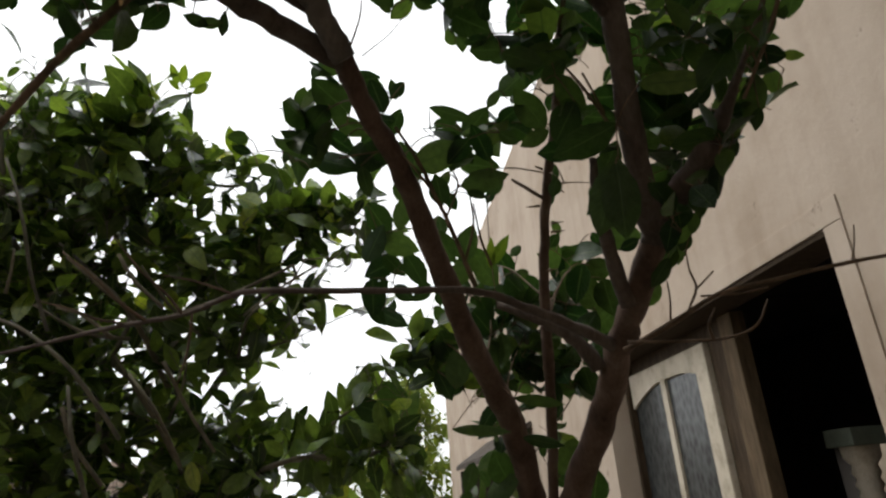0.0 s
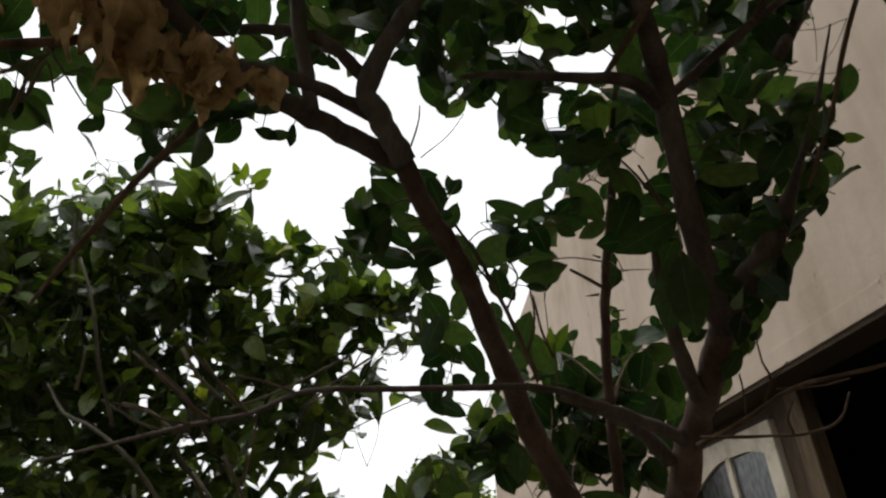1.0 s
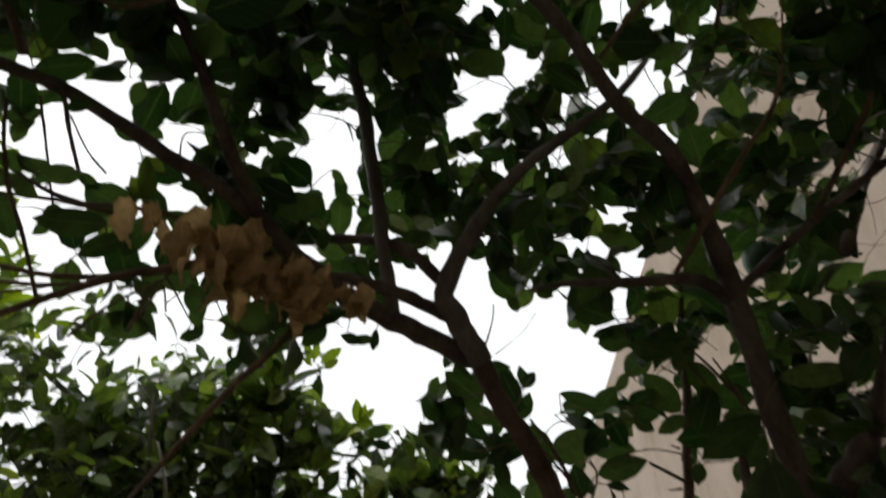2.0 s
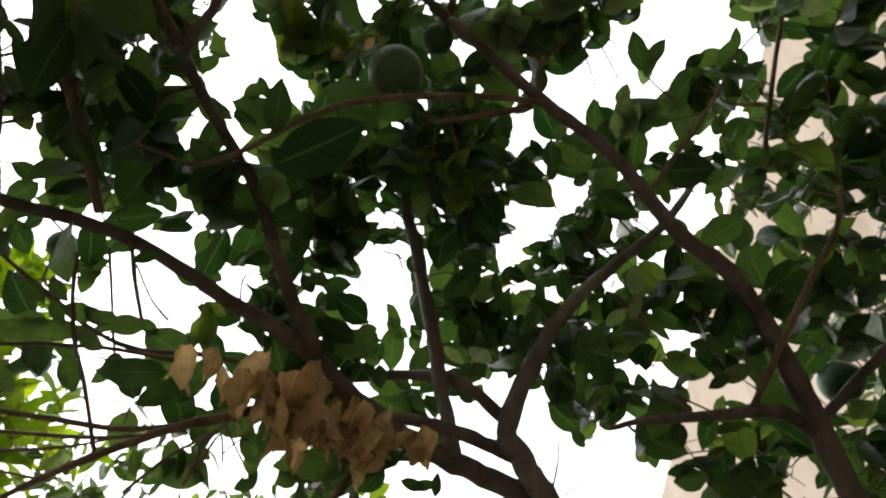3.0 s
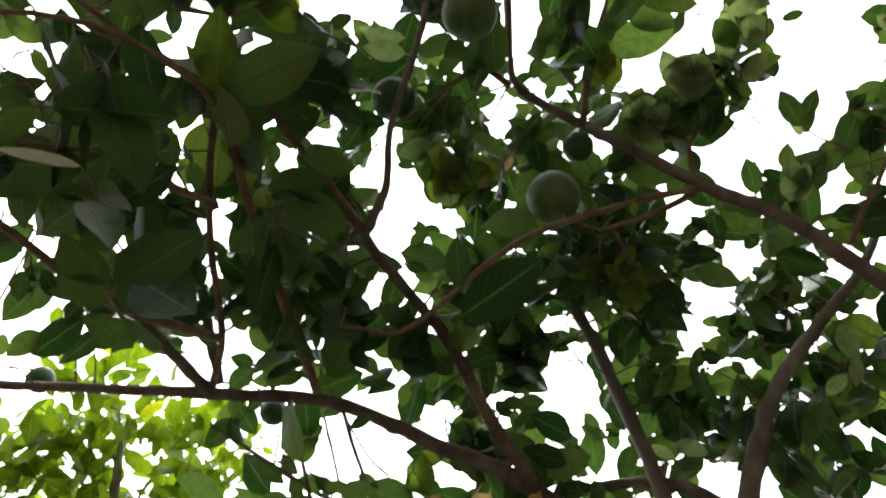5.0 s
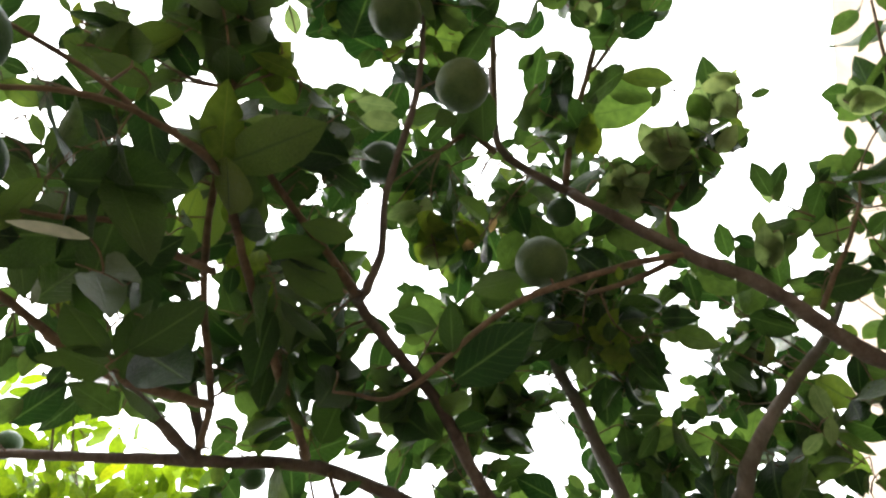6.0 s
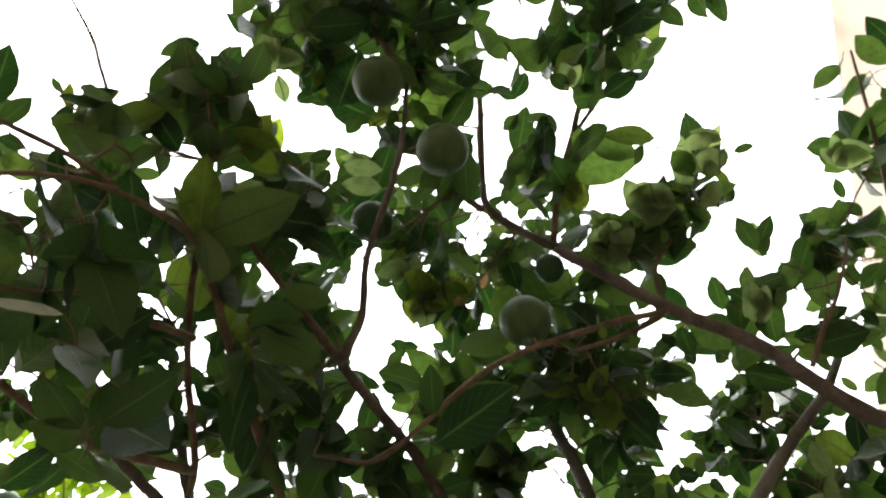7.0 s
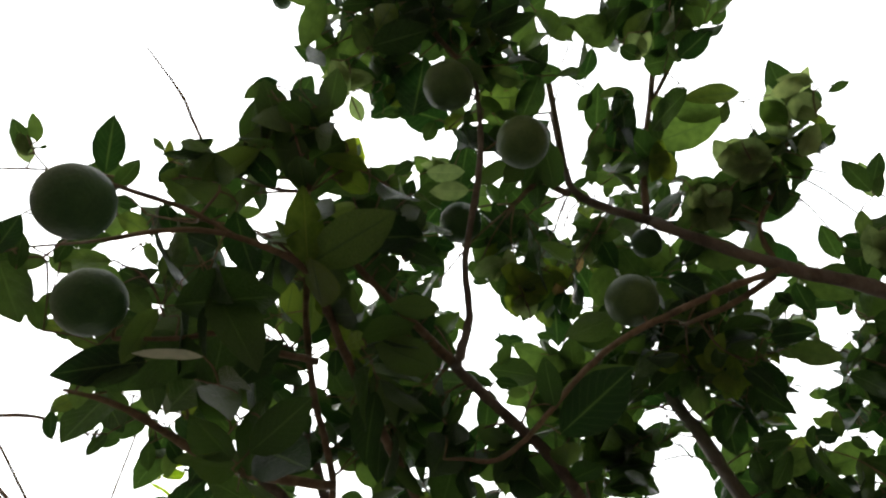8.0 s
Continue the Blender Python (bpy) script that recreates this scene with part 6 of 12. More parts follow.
tuft(citrus, (1.089, -0.686, 2.970), 0.210, 70, 0.090)
tuft(citrus, (1.256, 0.252, 3.307), 0.210, 70, 0.090)
tuft(citrus, (0.838, -0.409, 2.649), 0.210, 70, 0.090)
tuft(citrus, (0.715, -0.864, 2.764), 0.210, 70, 0.090)
tuft(citrus, (1.062, 0.180, 2.825), 0.210, 70, 0.090)
tuft(citrus, (1.259, -0.765, 2.491), 0.210, 70, 0.090)
tuft(citrus, (1.003, -1.069, 2.734), 0.210, 70, 0.090)
tuft(citrus, (1.610, -1.015, 2.744), 0.210, 70, 0.090)
tuft(citrus, (1.162, 0.493, 2.677), 0.210, 70, 0.090)
tuft(citrus, (1.114, -0.637, 2.822), 0.210, 70, 0.090)
tuft(citrus, (1.169, 0.056, 3.089), 0.210, 70, 0.090)
tuft(citrus, (0.922, 0.213, 2.445), 0.210, 70, 0.090)
tuft(citrus, (1.262, -0.198, 2.492), 0.210, 70, 0.090)
tuft(citrus, (0.936, -1.144, 2.741), 0.210, 70, 0.090)
tuft(citrus, (1.071, -0.127, 2.423), 0.210, 70, 0.090)
tuft(citrus, (1.358, -0.535, 2.646), 0.210, 70, 0.090)
tuft(citrus, (1.520, 0.143, 3.042), 0.210, 70, 0.090)
tuft(citrus, (1.189, -0.781, 2.508), 0.210, 70, 0.090)
tuft(citrus, (0.869, -0.482, 2.529), 0.210, 70, 0.090)
tuft(citrus, (0.986, -0.565, 3.171), 0.210, 70, 0.090)
tuft(citrus, (1.597, 0.175, 2.619), 0.210, 70, 0.090)
tuft(citrus, (1.113, -0.922, 2.806), 0.210, 70, 0.090)
tuft(citrus, (1.519, -0.814, 2.814), 0.210, 70, 0.090)
tuft(citrus, (1.108, 0.268, 2.659), 0.210, 70, 0.090)
tuft(citrus, (1.553, -0.849, 2.364), 0.210, 70, 0.090)
tuft(citrus, (1.287, -1.079, 2.936), 0.210, 70, 0.090)
tuft(citrus, (1.055, -0.856, 3.210), 0.210, 70, 0.090)
tuft(citrus, (1.357, 0.640, 2.991), 0.210, 70, 0.090)
tuft(citrus, (1.342, 0.348, 2.617), 0.210, 70, 0.090)
tuft(citrus, (0.853, -1.247, 2.433), 0.210, 70, 0.090)


# Fruit
def fruit_mesh(name, r, seed):
    bm = bmesh.new()
    bmesh.ops.create_uvsphere(bm, u_segments=32, v_segments=20, radius=r)
    for v in bm.verts:
        q = v.co.normalized()
        v.co *= 1 + 0.02 * noise.noise(q * 1.7 + Vector((seed, 0, 0)))
        v.co.z *= 0.97
        dimple = max(0.0, 1 - (q.xy.length / 0.22) ** 2)
        v.co.z -= math.copysign(0.05 * r * dimple, q.z) if abs(q.z) > 0.9 else 0
    for f in bm.faces:
        f.smooth = True
    mesh = bpy.data.meshes.new(name)
    bm.to_mesh(mesh)
    bm.free()
    return mesh


FRUITS = []


def fruit(place, r):
    """An unripe green fruit that hangs by a short stalk."""
    k = len(FRUITS)
    rng = np.random.default_rng(40 + k)
    size = "olive-green round citrus fruit, painted paler as if more lit, hanging among the leaves" if k in (0, 1, 2) else "unripe round green citrus fruit hanging among the leaves" if r > 0.035 else "small unripe green citrus fruit among dense leaves"
    ob = root("citrus_fruit", place, size, "fruit", "fruit on the citrus tree")
    FRUITS.append(ob)
    place = Vector(place)
    mesh = fruit_mesh("rind", r, k)
    mesh.transform(Matrix.Translation(place) @ pose(0, 0, 0, rng.uniform(-30, 30), rng.uniform(-30, 30), rng.uniform(0, 360)))
    part("rind", mesh, RIND_OLIVE_LIT if k in (0, 1, 2) else RIND, ob)
    line = np.array(citrus.line)
    near = line[np.argmin(np.linalg.norm(line[:, :3] - np.array(place), axis=1)), :3]
    top = np.array(place) + (0, 0, 0.96 * r)
    mid = (top + near) / 2 + (0, 0, 0.02)
    verts, faces = tube(spline([(*top, 0.0025), (*mid, 0.0022), (*near, 0.0024)], 5), 6, rng, 0.0)
    part("stalk", mesh_of("stalk", verts, faces), TWIG, ob)
    bm = bmesh.new()
    bmesh.ops.create_cone(bm, cap_ends=True, segments=8, radius1=0.16 * r, radius2=0.06 * r, depth=0.08 * r)
    for v in bm.verts:
        v.co += Vector(top) + Vector((0, 0, 0.02 * r))
    part("calyx", bm, TWIG, ob)


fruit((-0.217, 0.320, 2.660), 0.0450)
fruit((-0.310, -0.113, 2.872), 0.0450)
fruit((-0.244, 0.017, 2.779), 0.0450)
fruit((-0.630, -0.327, 2.331), 0.0400)
fruit((-0.722, -0.230, 2.348), 0.0400)
fruit((0.617, 1.032, 2.481), 0.0450)
fruit((-0.911, -0.081, 2.854), 0.0450)
fruit((-1.200, 0.048, 3.023), 0.0450)
fruit((-0.459, 0.172, 2.985), 0.0450)
fruit((-0.391, 0.352, 3.169), 0.0300)
fruit((-0.033, 0.957, 2.609), 0.0300)
fruit((-0.394, 0.400, 3.179), 0.0300)
fruit((-0.145, 0.355, 2.859), 0.0300)
fruit((-0.724, -0.418, 3.876), 0.0300)
fruit((-1.403, 0.380, 2.751), 0.0300)
fruit((-0.944, 0.623, 2.695), 0.0300)

def clear_round_fruit(plant, places, open_side):
    """Thins the leaves that would touch the larger fruit or hide them from the open space under the crown."""
    kept = []
    for row in plant.leaves:
        middle = row[0] + 0.5 * row[3] * row[1]
        hidden = False
        for place in places:
            way = np.array(place) - open_side
            far = np.linalg.norm(way)
            along = np.dot(middle - open_side, way) / far
            aside = np.linalg.norm(middle - open_side - along * way / far)
            hidden = hidden or np.linalg.norm(middle - np.array(place)) < 0.055 or (0.3 < along < far and aside < 0.047 * along / far + 0.25 * row[3] * row[4])
        if not hidden:
            kept.append(row)
    plant.leaves = kept


blade(citrus, (-0.534, 0.390, 2.769), (-0.441, 0.428, 2.727), 0.68)
blade(citrus, (0.130, 0.194, 2.909), (0.045, 0.168, 2.960), 0.49)
blade(citrus, (0.566, 1.594, 1.997), (0.623, 1.666, 1.922), 0.66)
blade(citrus, (-0.562, 0.555, 2.599), (-0.613, 0.610, 2.528), 0.64)
blade(citrus, (-0.357, -0.032, 2.970), (-0.436, -0.099, 3.014), 0.66)
blade(citrus, (-1.046, 0.156, 2.469), (-0.960, 0.151, 2.513), 0.56)
blade(citrus, (0.229, 0.822, 2.679), (0.304, 0.916, 2.663), 0.58)
blade(citrus, (-0.722, 0.672, 2.475), (-0.636, 0.720, 2.436), 0.66)
blade(citrus, (0.115, 1.098, 2.481), (0.157, 1.112, 2.474), 0.61)
blade(citrus, (0.230, 0.658, 2.785), (0.260, 0.597, 2.879), 0.62)
blade(citrus, (0.270, 1.014, 2.289), (0.202, 1.007, 2.280), 0.65)
blade(citrus, (0.334, 0.953, 2.602), (0.251, 0.909, 2.643), 0.62)
blade(citrus, (-0.857, -0.021, 2.448), (-0.750, -0.049, 2.444), 0.59)
blade(citrus, (-0.844, -0.338, 2.443), (-0.850, -0.247, 2.382), 0.55)
blade(citrus, (-0.124, 0.157, 2.998), (-0.074, 0.070, 3.020), 0.53)
blade(citrus, (-1.024, 0.087, 2.562), (-1.102, 0.112, 2.531), 0.57)
blade(citrus, (-0.962, 0.003, 2.531), (-1.049, -0.007, 2.521), 0.56)
blade(citrus, (0.487, 0.373, 2.956), (0.417, 0.350, 2.949), 0.57)
blade(citrus, (0.328, 0.942, 2.471), (0.237, 0.937, 2.506), 0.54)
blade(citrus, (-0.752, -0.327, 2.586), (-0.694, -0.383, 2.612), 0.52)
blade(citrus, (0.058, 0.155, 2.950), (-0.044, 0.161, 2.897), 0.60)
blade(citrus, (-0.389, 0.471, 3.009), (-0.430, 0.561, 2.968), 0.65)
blade(citrus, (-0.182, 0.827, 2.790), (-0.216, 0.905, 2.734), 0.62)
blade(citrus, (-0.473, -0.057, 2.746), (-0.567, -0.104, 2.757), 0.57)
blade(citrus, (0.022, 0.583, 3.034), (-0.082, 0.575, 3.001), 0.64)
blade(citrus, (0.013, 1.029, 2.491), (0.048, 0.932, 2.537), 0.67)
blade(citrus, (-0.857, -0.204, 2.597), (-0.826, -0.155, 2.584), 0.54)
blade(citrus, (0.367, 1.892, 1.586), (0.282, 1.958, 1.544), 0.59)
blade(citrus, (0.550, 0.572, 2.876), (0.616, 0.508, 2.902), 0.54)
blade(citrus, (-0.743, 0.480, 2.559), (-0.645, 0.489, 2.574), 0.66)
blade(citrus, (0.686, 0.402, 2.990), (0.588, 0.440, 2.904), 0.61)
blade(citrus, (-0.634, 0.408, 2.579), (-0.545, 0.416, 2.557), 0.61)
blade(citrus, (0.349, 0.984, 2.399), (0.378, 1.071, 2.339), 0.60)
blade(citrus, (0.438, 0.782, 2.658), (0.483, 0.871, 2.609), 0.66)
blade(citrus, (0.103, 0.631, 2.909), (0.159, 0.677, 2.828), 0.61)
blade(citrus, (-0.756, 0.251, 2.665), (-0.738, 0.154, 2.665), 0.61)
blade(citrus, (-0.361, 0.048, 3.062), (-0.428, 0.119, 3.025), 0.62)
blade(citrus, (-0.928, 0.071, 2.598), (-0.896, 0.141, 2.552), 0.50)
blade(citrus, (0.041, 0.927, 2.688), (-0.059, 0.897, 2.672), 0.66)
blade(citrus, (-0.589, -0.224, 2.965), (-0.536, -0.248, 2.996), 0.68)
blade(citrus, (0.179, 0.640, 2.912), (0.180, 0.562, 2.946), 0.51)
blade(citrus, (-0.809, 0.343, 2.630), (-0.794, 0.398, 2.599), 0.63)
blade(citrus, (-0.709, -0.011, 2.468), (-0.735, 0.052, 2.417), 0.63)
blade(citrus, (-0.569, 0.876, 2.502), (-0.638, 0.799, 2.527), 0.52)
blade(citrus, (-0.872, 0.584, 2.447), (-0.874, 0.490, 2.467), 0.58)
blade(citrus, (0.330, 0.718, 2.787), (0.247, 0.644, 2.801), 0.53)
blade(citrus, (0.227, 1.086, 2.527), (0.226, 1.072, 2.585), 0.56)
blade(citrus, (-0.242, 0.142, 2.826), (-0.213, 0.058, 2.878), 0.52)
blade(citrus, (0.290, 0.734, 2.637), (0.259, 0.786, 2.577), 0.49)
blade(citrus, (-0.487, -0.159, 2.683), (-0.559, -0.119, 2.663), 0.49)
blade(citrus, (-0.630, -0.185, 2.576), (-0.651, -0.102, 2.513), 0.53)
blade(citrus, (0.689, 1.695, 1.943), (0.614, 1.745, 1.888), 0.67)
blade(citrus, (0.750, 0.995, 2.138), (0.748, 1.021, 2.102), 0.53)
blade(citrus, (0.619, 0.991, 2.564), (0.543, 1.033, 2.509), 0.67)
blade(citrus, (0.660, 1.604, 2.036), (0.559, 1.623, 2.022), 0.63)
blade(citrus, (0.010, 1.715, 1.981), (0.100, 1.726, 1.928), 0.50)
blade(citrus, (0.550, 0.448, 2.955), (0.637, 0.473, 2.951), 0.54)
blade(citrus, (-0.646, 0.338, 2.759), (-0.542, 0.366, 2.692), 0.52)
blade(citrus, (-0.546, 0.792, 2.330), (-0.537, 0.853, 2.298), 0.59)
blade(citrus, (0.345, 0.499, 2.807), (0.302, 0.562, 2.725), 0.60)
blade(citrus, (-0.578, 0.668, 2.625), (-0.523, 0.590, 2.674), 0.62)
blade(citrus, (-0.443, 0.723, 2.585), (-0.452, 0.677, 2.598), 0.63)
blade(citrus, (0.482, 0.812, 2.789), (0.466, 0.848, 2.703), 0.54)
blade(citrus, (-0.820, 0.394, 2.577), (-0.850, 0.360, 2.579), 0.66)
blade(citrus, (0.073, 0.102, 2.980), (0.153, 0.092, 3.006), 0.58)
blade(citrus, (-0.431, -0.349, 2.989), (-0.519, -0.299, 2.976), 0.48)
blade(citrus, (-0.608, -0.232, 2.699), (-0.552, -0.292, 2.718), 0.60)
blade(citrus, (-0.254, 0.900, 2.748), (-0.268, 0.969, 2.729), 0.57)
blade(citrus, (-0.526, 0.368, 2.675), (-0.574, 0.430, 2.639), 0.49)
blade(citrus, (-0.555, -0.014, 2.962), (-0.481, 0.022, 2.988), 0.64)
blade(citrus, (0.054, 0.483, 2.986), (-0.049, 0.458, 2.952), 0.50)
blade(citrus, (-0.165, -0.012, 2.981), (-0.245, 0.045, 2.959), 0.57)
blade(citrus, (-0.627, -0.173, 2.702), (-0.648, -0.148, 2.665), 0.67)
blade(citrus, (-0.736, -0.036, 2.398), (-0.691, -0.091, 2.478), 0.49)
blade(citrus, (-0.633, 0.685, 2.517), (-0.651, 0.722, 2.495), 0.60)
blade(citrus, (-0.022, 0.302, 2.961), (-0.025, 0.272, 3.003), 0.50)
blade(citrus, (-0.724, 0.136, 2.774), (-0.821, 0.112, 2.754), 0.65)
blade(citrus, (0.280, 0.887, 2.780), (0.259, 0.857, 2.852), 0.66)
blade(citrus, (-0.521, 0.198, 3.039), (-0.554, 0.242, 3.005), 0.59)
blade(citrus, (-0.827, -0.208, 2.651), (-0.830, -0.170, 2.632), 0.49)
blade(citrus, (-0.563, 0.008, 2.717), (-0.655, 0.022, 2.721), 0.49)
blade(citrus, (-0.470, 0.497, 2.786), (-0.559, 0.504, 2.793), 0.57)
blade(citrus, (0.415, 0.938, 2.354), (0.400, 0.877, 2.437), 0.49)
blade(citrus, (-0.371, 0.970, 2.545), (-0.290, 0.984, 2.540), 0.62)
blade(citrus, (0.345, 1.045, 2.446), (0.304, 1.088, 2.387), 0.52)
blade(citrus, (0.518, 1.715, 1.947), (0.627, 1.748, 1.926), 0.64)
blade(citrus, (0.362, 1.181, 2.362), (0.295, 1.188, 2.295), 0.61)
blade(citrus, (0.366, 1.008, 2.223), (0.428, 1.050, 2.174), 0.62)
blade(citrus, (0.142, 0.968, 2.778), (0.090, 1.039, 2.731), 0.68)
blade(citrus, (-0.142, 1.210, 2.297), (-0.121, 1.193, 2.333), 0.61)
blade(citrus, (0.093, 1.573, 2.086), (0.146, 1.617, 2.004), 0.54)
blade(citrus, (0.168, 1.703, 1.798), (0.203, 1.728, 1.724), 0.63)
blade(citrus, (0.341, 1.646, 2.008), (0.277, 1.598, 2.083), 0.61)
blade(citrus, (-0.118, 1.293, 2.218), (-0.017, 1.261, 2.169), 0.51)
blade(citrus, (0.093, 1.813, 1.742), (-0.004, 1.792, 1.779), 0.67)
blade(citrus, (0.537, 0.756, 2.767), (0.598, 0.834, 2.721), 0.56)
blade(citrus, (-0.115, 0.492, 2.929), (-0.154, 0.408, 2.974), 0.63)
blade(citrus, (0.363, 0.465, 2.877), (0.414, 0.450, 2.850), 0.65)
blade(citrus, (0.341, 0.443, 2.807), (0.280, 0.512, 2.764), 0.53)
blade(citrus, (0.046, 0.616, 2.818), (0.025, 0.588, 2.846), 0.58)
blade(citrus, (-0.738, 0.436, 2.560), (-0.797, 0.423, 2.555), 0.53)
blade(citrus, (-0.483, 0.923, 2.309), (-0.531, 0.932, 2.310), 0.68)
blade(citrus, (-0.690, 0.119, 2.637), (-0.705, 0.147, 2.602), 0.58)
blade(citrus, (-0.697, 0.539, 2.372), (-0.637, 0.557, 2.369), 0.56)
blade(citrus, (0.102, 0.666, 2.958), (0.070, 0.601, 3.041), 0.67)
blade(citrus, (0.343, 1.040, 2.434), (0.364, 1.012, 2.462), 0.53)
blade(citrus, (-0.756, 0.151, 2.615), (-0.746, 0.186, 2.596), 0.60)
blade(citrus, (-0.487, 0.262, 2.986), (-0.485, 0.311, 2.939), 0.58)
blade(citrus, (0.334, 0.845, 2.786), (0.269, 0.850, 2.744), 0.49)
blade(citrus, (-0.476, 0.437, 2.988), (-0.477, 0.382, 3.019), 0.62)
blade(citrus, (0.559, 1.147, 2.352), (0.536, 1.180, 2.330), 0.56)
blade(citrus, (0.155, 0.700, 2.781), (0.245, 0.761, 2.759), 0.55)
blade(citrus, (-0.865, 0.416, 2.542), (-0.876, 0.444, 2.509), 0.54)
blade(citrus, (0.251, 0.899, 2.834), (0.228, 0.954, 2.743), 0.53)
blade(citrus, (0.260, 0.359, 2.945), (0.239, 0.390, 2.920), 0.49)
blade(citrus, (-0.760, 0.372, 2.590), (-0.775, 0.407, 2.506), 0.52)
blade(citrus, (-0.596, 0.341, 2.906), (-0.560, 0.329, 2.930), 0.48)
blade(citrus, (0.392, 0.998, 2.425), (0.349, 0.997, 2.431), 0.59)
blade(citrus, (0.137, 0.473, 2.922), (0.055, 0.462, 2.938), 0.54)
blade(citrus, (0.403, 0.606, 2.810), (0.426, 0.584, 2.853), 0.57)
blade(citrus, (-0.808, -0.286, 2.446), (-0.843, -0.310, 2.442), 0.56)
blade(citrus, (-0.396, 0.479, 2.808), (-0.484, 0.457, 2.733), 0.55)
blade(citrus, (0.108, 0.204, 2.917), (0.070, 0.219, 2.883), 0.53)
blade(citrus, (-0.046, 0.028, 3.096), (-0.090, 0.070, 3.083), 0.61)
blade(citrus, (-0.550, -0.043, 2.776), (-0.617, -0.054, 2.780), 0.55)
blade(citrus, (-0.400, -0.093, 2.917), (-0.343, -0.147, 3.029), 0.64)
blade(citrus, (-0.532, -0.296, 2.742), (-0.574, -0.297, 2.728), 0.49)
blade(citrus, (-0.292, -0.041, 2.991), (-0.203, 0.015, 2.989), 0.65)
blade(citrus, (0.125, 0.736, 2.867), (0.165, 0.728, 2.895), 0.61)
blade(citrus, (0.064, 1.041, 2.726), (0.081, 0.990, 2.759), 0.60)
blade(citrus, (-0.136, -0.001, 2.949), (-0.094, 0.006, 2.936), 0.65)
blade(citrus, (-0.312, 0.576, 3.104), (-0.318, 0.480, 3.147), 0.67)
blade(citrus, (-0.132, -0.101, 3.124), (-0.070, -0.104, 3.159), 0.60)
blade(citrus, (-0.696, -0.162, 2.697), (-0.663, -0.136, 2.707), 0.53)
blade(citrus, (-0.417, -0.270, 3.075), (-0.505, -0.235, 3.022), 0.50)
blade(citrus, (-0.505, -0.108, 3.054), (-0.442, -0.102, 3.065), 0.62)
blade(citrus, (-0.817, 0.070, 2.641), (-0.758, 0.090, 2.649), 0.55)
blade(citrus, (-0.185, 0.981, 2.530), (-0.111, 0.920, 2.535), 0.58)
blade(citrus, (0.345, 0.574, 2.723), (0.299, 0.570, 2.710), 0.49)
blade(citrus, (-0.770, -0.117, 2.386), (-0.773, -0.063, 2.350), 0.64)
blade(citrus, (-0.342, 0.184, 3.056), (-0.318, 0.279, 3.024), 0.59)
blade(citrus, (-0.434, 0.079, 2.963), (-0.513, 0.066, 2.928), 0.64)
blade(citrus, (0.247, 0.504, 2.749), (0.220, 0.529, 2.720), 0.51)
blade(citrus, (-0.779, 0.029, 2.432), (-0.801, -0.025, 2.453), 0.50)
blade(citrus, (0.240, 1.011, 2.658), (0.299, 1.091, 2.622), 0.61)
blade(citrus, (-0.499, 0.287, 3.015), (-0.398, 0.319, 2.988), 0.63)
blade(citrus, (-0.066, 0.829, 2.663), (-0.148, 0.834, 2.652), 0.62)
blade(citrus, (-0.116, 0.390, 3.221), (-0.095, 0.424, 3.201), 0.52)
blade(citrus, (-0.377, 0.848, 2.596), (-0.331, 0.844, 2.584), 0.57)
blade(citrus, (-0.337, 0.901, 2.542), (-0.372, 0.880, 2.551), 0.56)
blade(citrus, (0.056, 1.236, 2.233), (0.082, 1.212, 2.289), 0.57)
blade(citrus, (0.395, 1.008, 2.164), (0.351, 1.026, 2.086), 0.68)
blade(citrus, (0.509, 1.826, 2.019), (0.430, 1.764, 2.080), 0.62)
blade(citrus, (0.008, 1.178, 2.204), (-0.068, 1.171, 2.244), 0.48)
blade(citrus, (0.572, 1.127, 2.259), (0.459, 1.118, 2.241), 0.49)
blade(citrus, (0.458, 1.111, 2.051), (0.499, 1.084, 2.123), 0.57)
blade(citrus, (0.268, 1.108, 2.162), (0.304, 1.116, 2.138), 0.66)
blade(citrus, (0.241, 1.573, 2.053), (0.276, 1.561, 2.154), 0.61)
blade(citrus, (0.587, 0.945, 2.543), (0.488, 0.947, 2.569), 0.55)
blade(citrus, (0.218, 1.234, 2.225), (0.276, 1.219, 2.291), 0.64)
blade(citrus, (-0.010, 1.054, 2.588), (-0.051, 1.069, 2.578), 0.58)
blade(citrus, (-0.410, 0.759, 2.482), (-0.308, 0.764, 2.478), 0.60)
blade(citrus, (0.280, 1.789, 1.480), (0.366, 1.732, 1.522), 0.58)
blade(citrus, (0.259, 1.822, 1.568), (0.234, 1.834, 1.491), 0.55)
blade(citrus, (0.084, 1.092, 2.271), (0.054, 1.115, 2.248), 0.66)
blade(citrus, (0.629, 1.076, 2.381), (0.676, 1.081, 2.282), 0.61)
blade(citrus, (0.151, 1.173, 2.035), (0.138, 1.151, 2.095), 0.68)
blade(citrus, (0.786, 1.025, 2.239), (0.765, 1.054, 2.136), 0.49)
blade(citrus, (-0.313, 0.545, 2.998), (-0.211, 0.557, 2.946), 0.50)
blade(citrus, (0.174, 0.466, 2.726), (0.197, 0.443, 2.767), 0.54)
blade(citrus, (-0.226, 0.996, 2.478), (-0.252, 0.977, 2.509), 0.64)
blade(citrus, (-0.607, 0.816, 2.384), (-0.619, 0.785, 2.440), 0.58)
blade(citrus, (-0.771, 0.629, 2.316), (-0.779, 0.583, 2.362), 0.54)
blade(citrus, (0.210, 0.988, 2.754), (0.252, 0.977, 2.753), 0.54)
blade(citrus, (0.441, 0.811, 2.793), (0.434, 0.769, 2.813), 0.54)
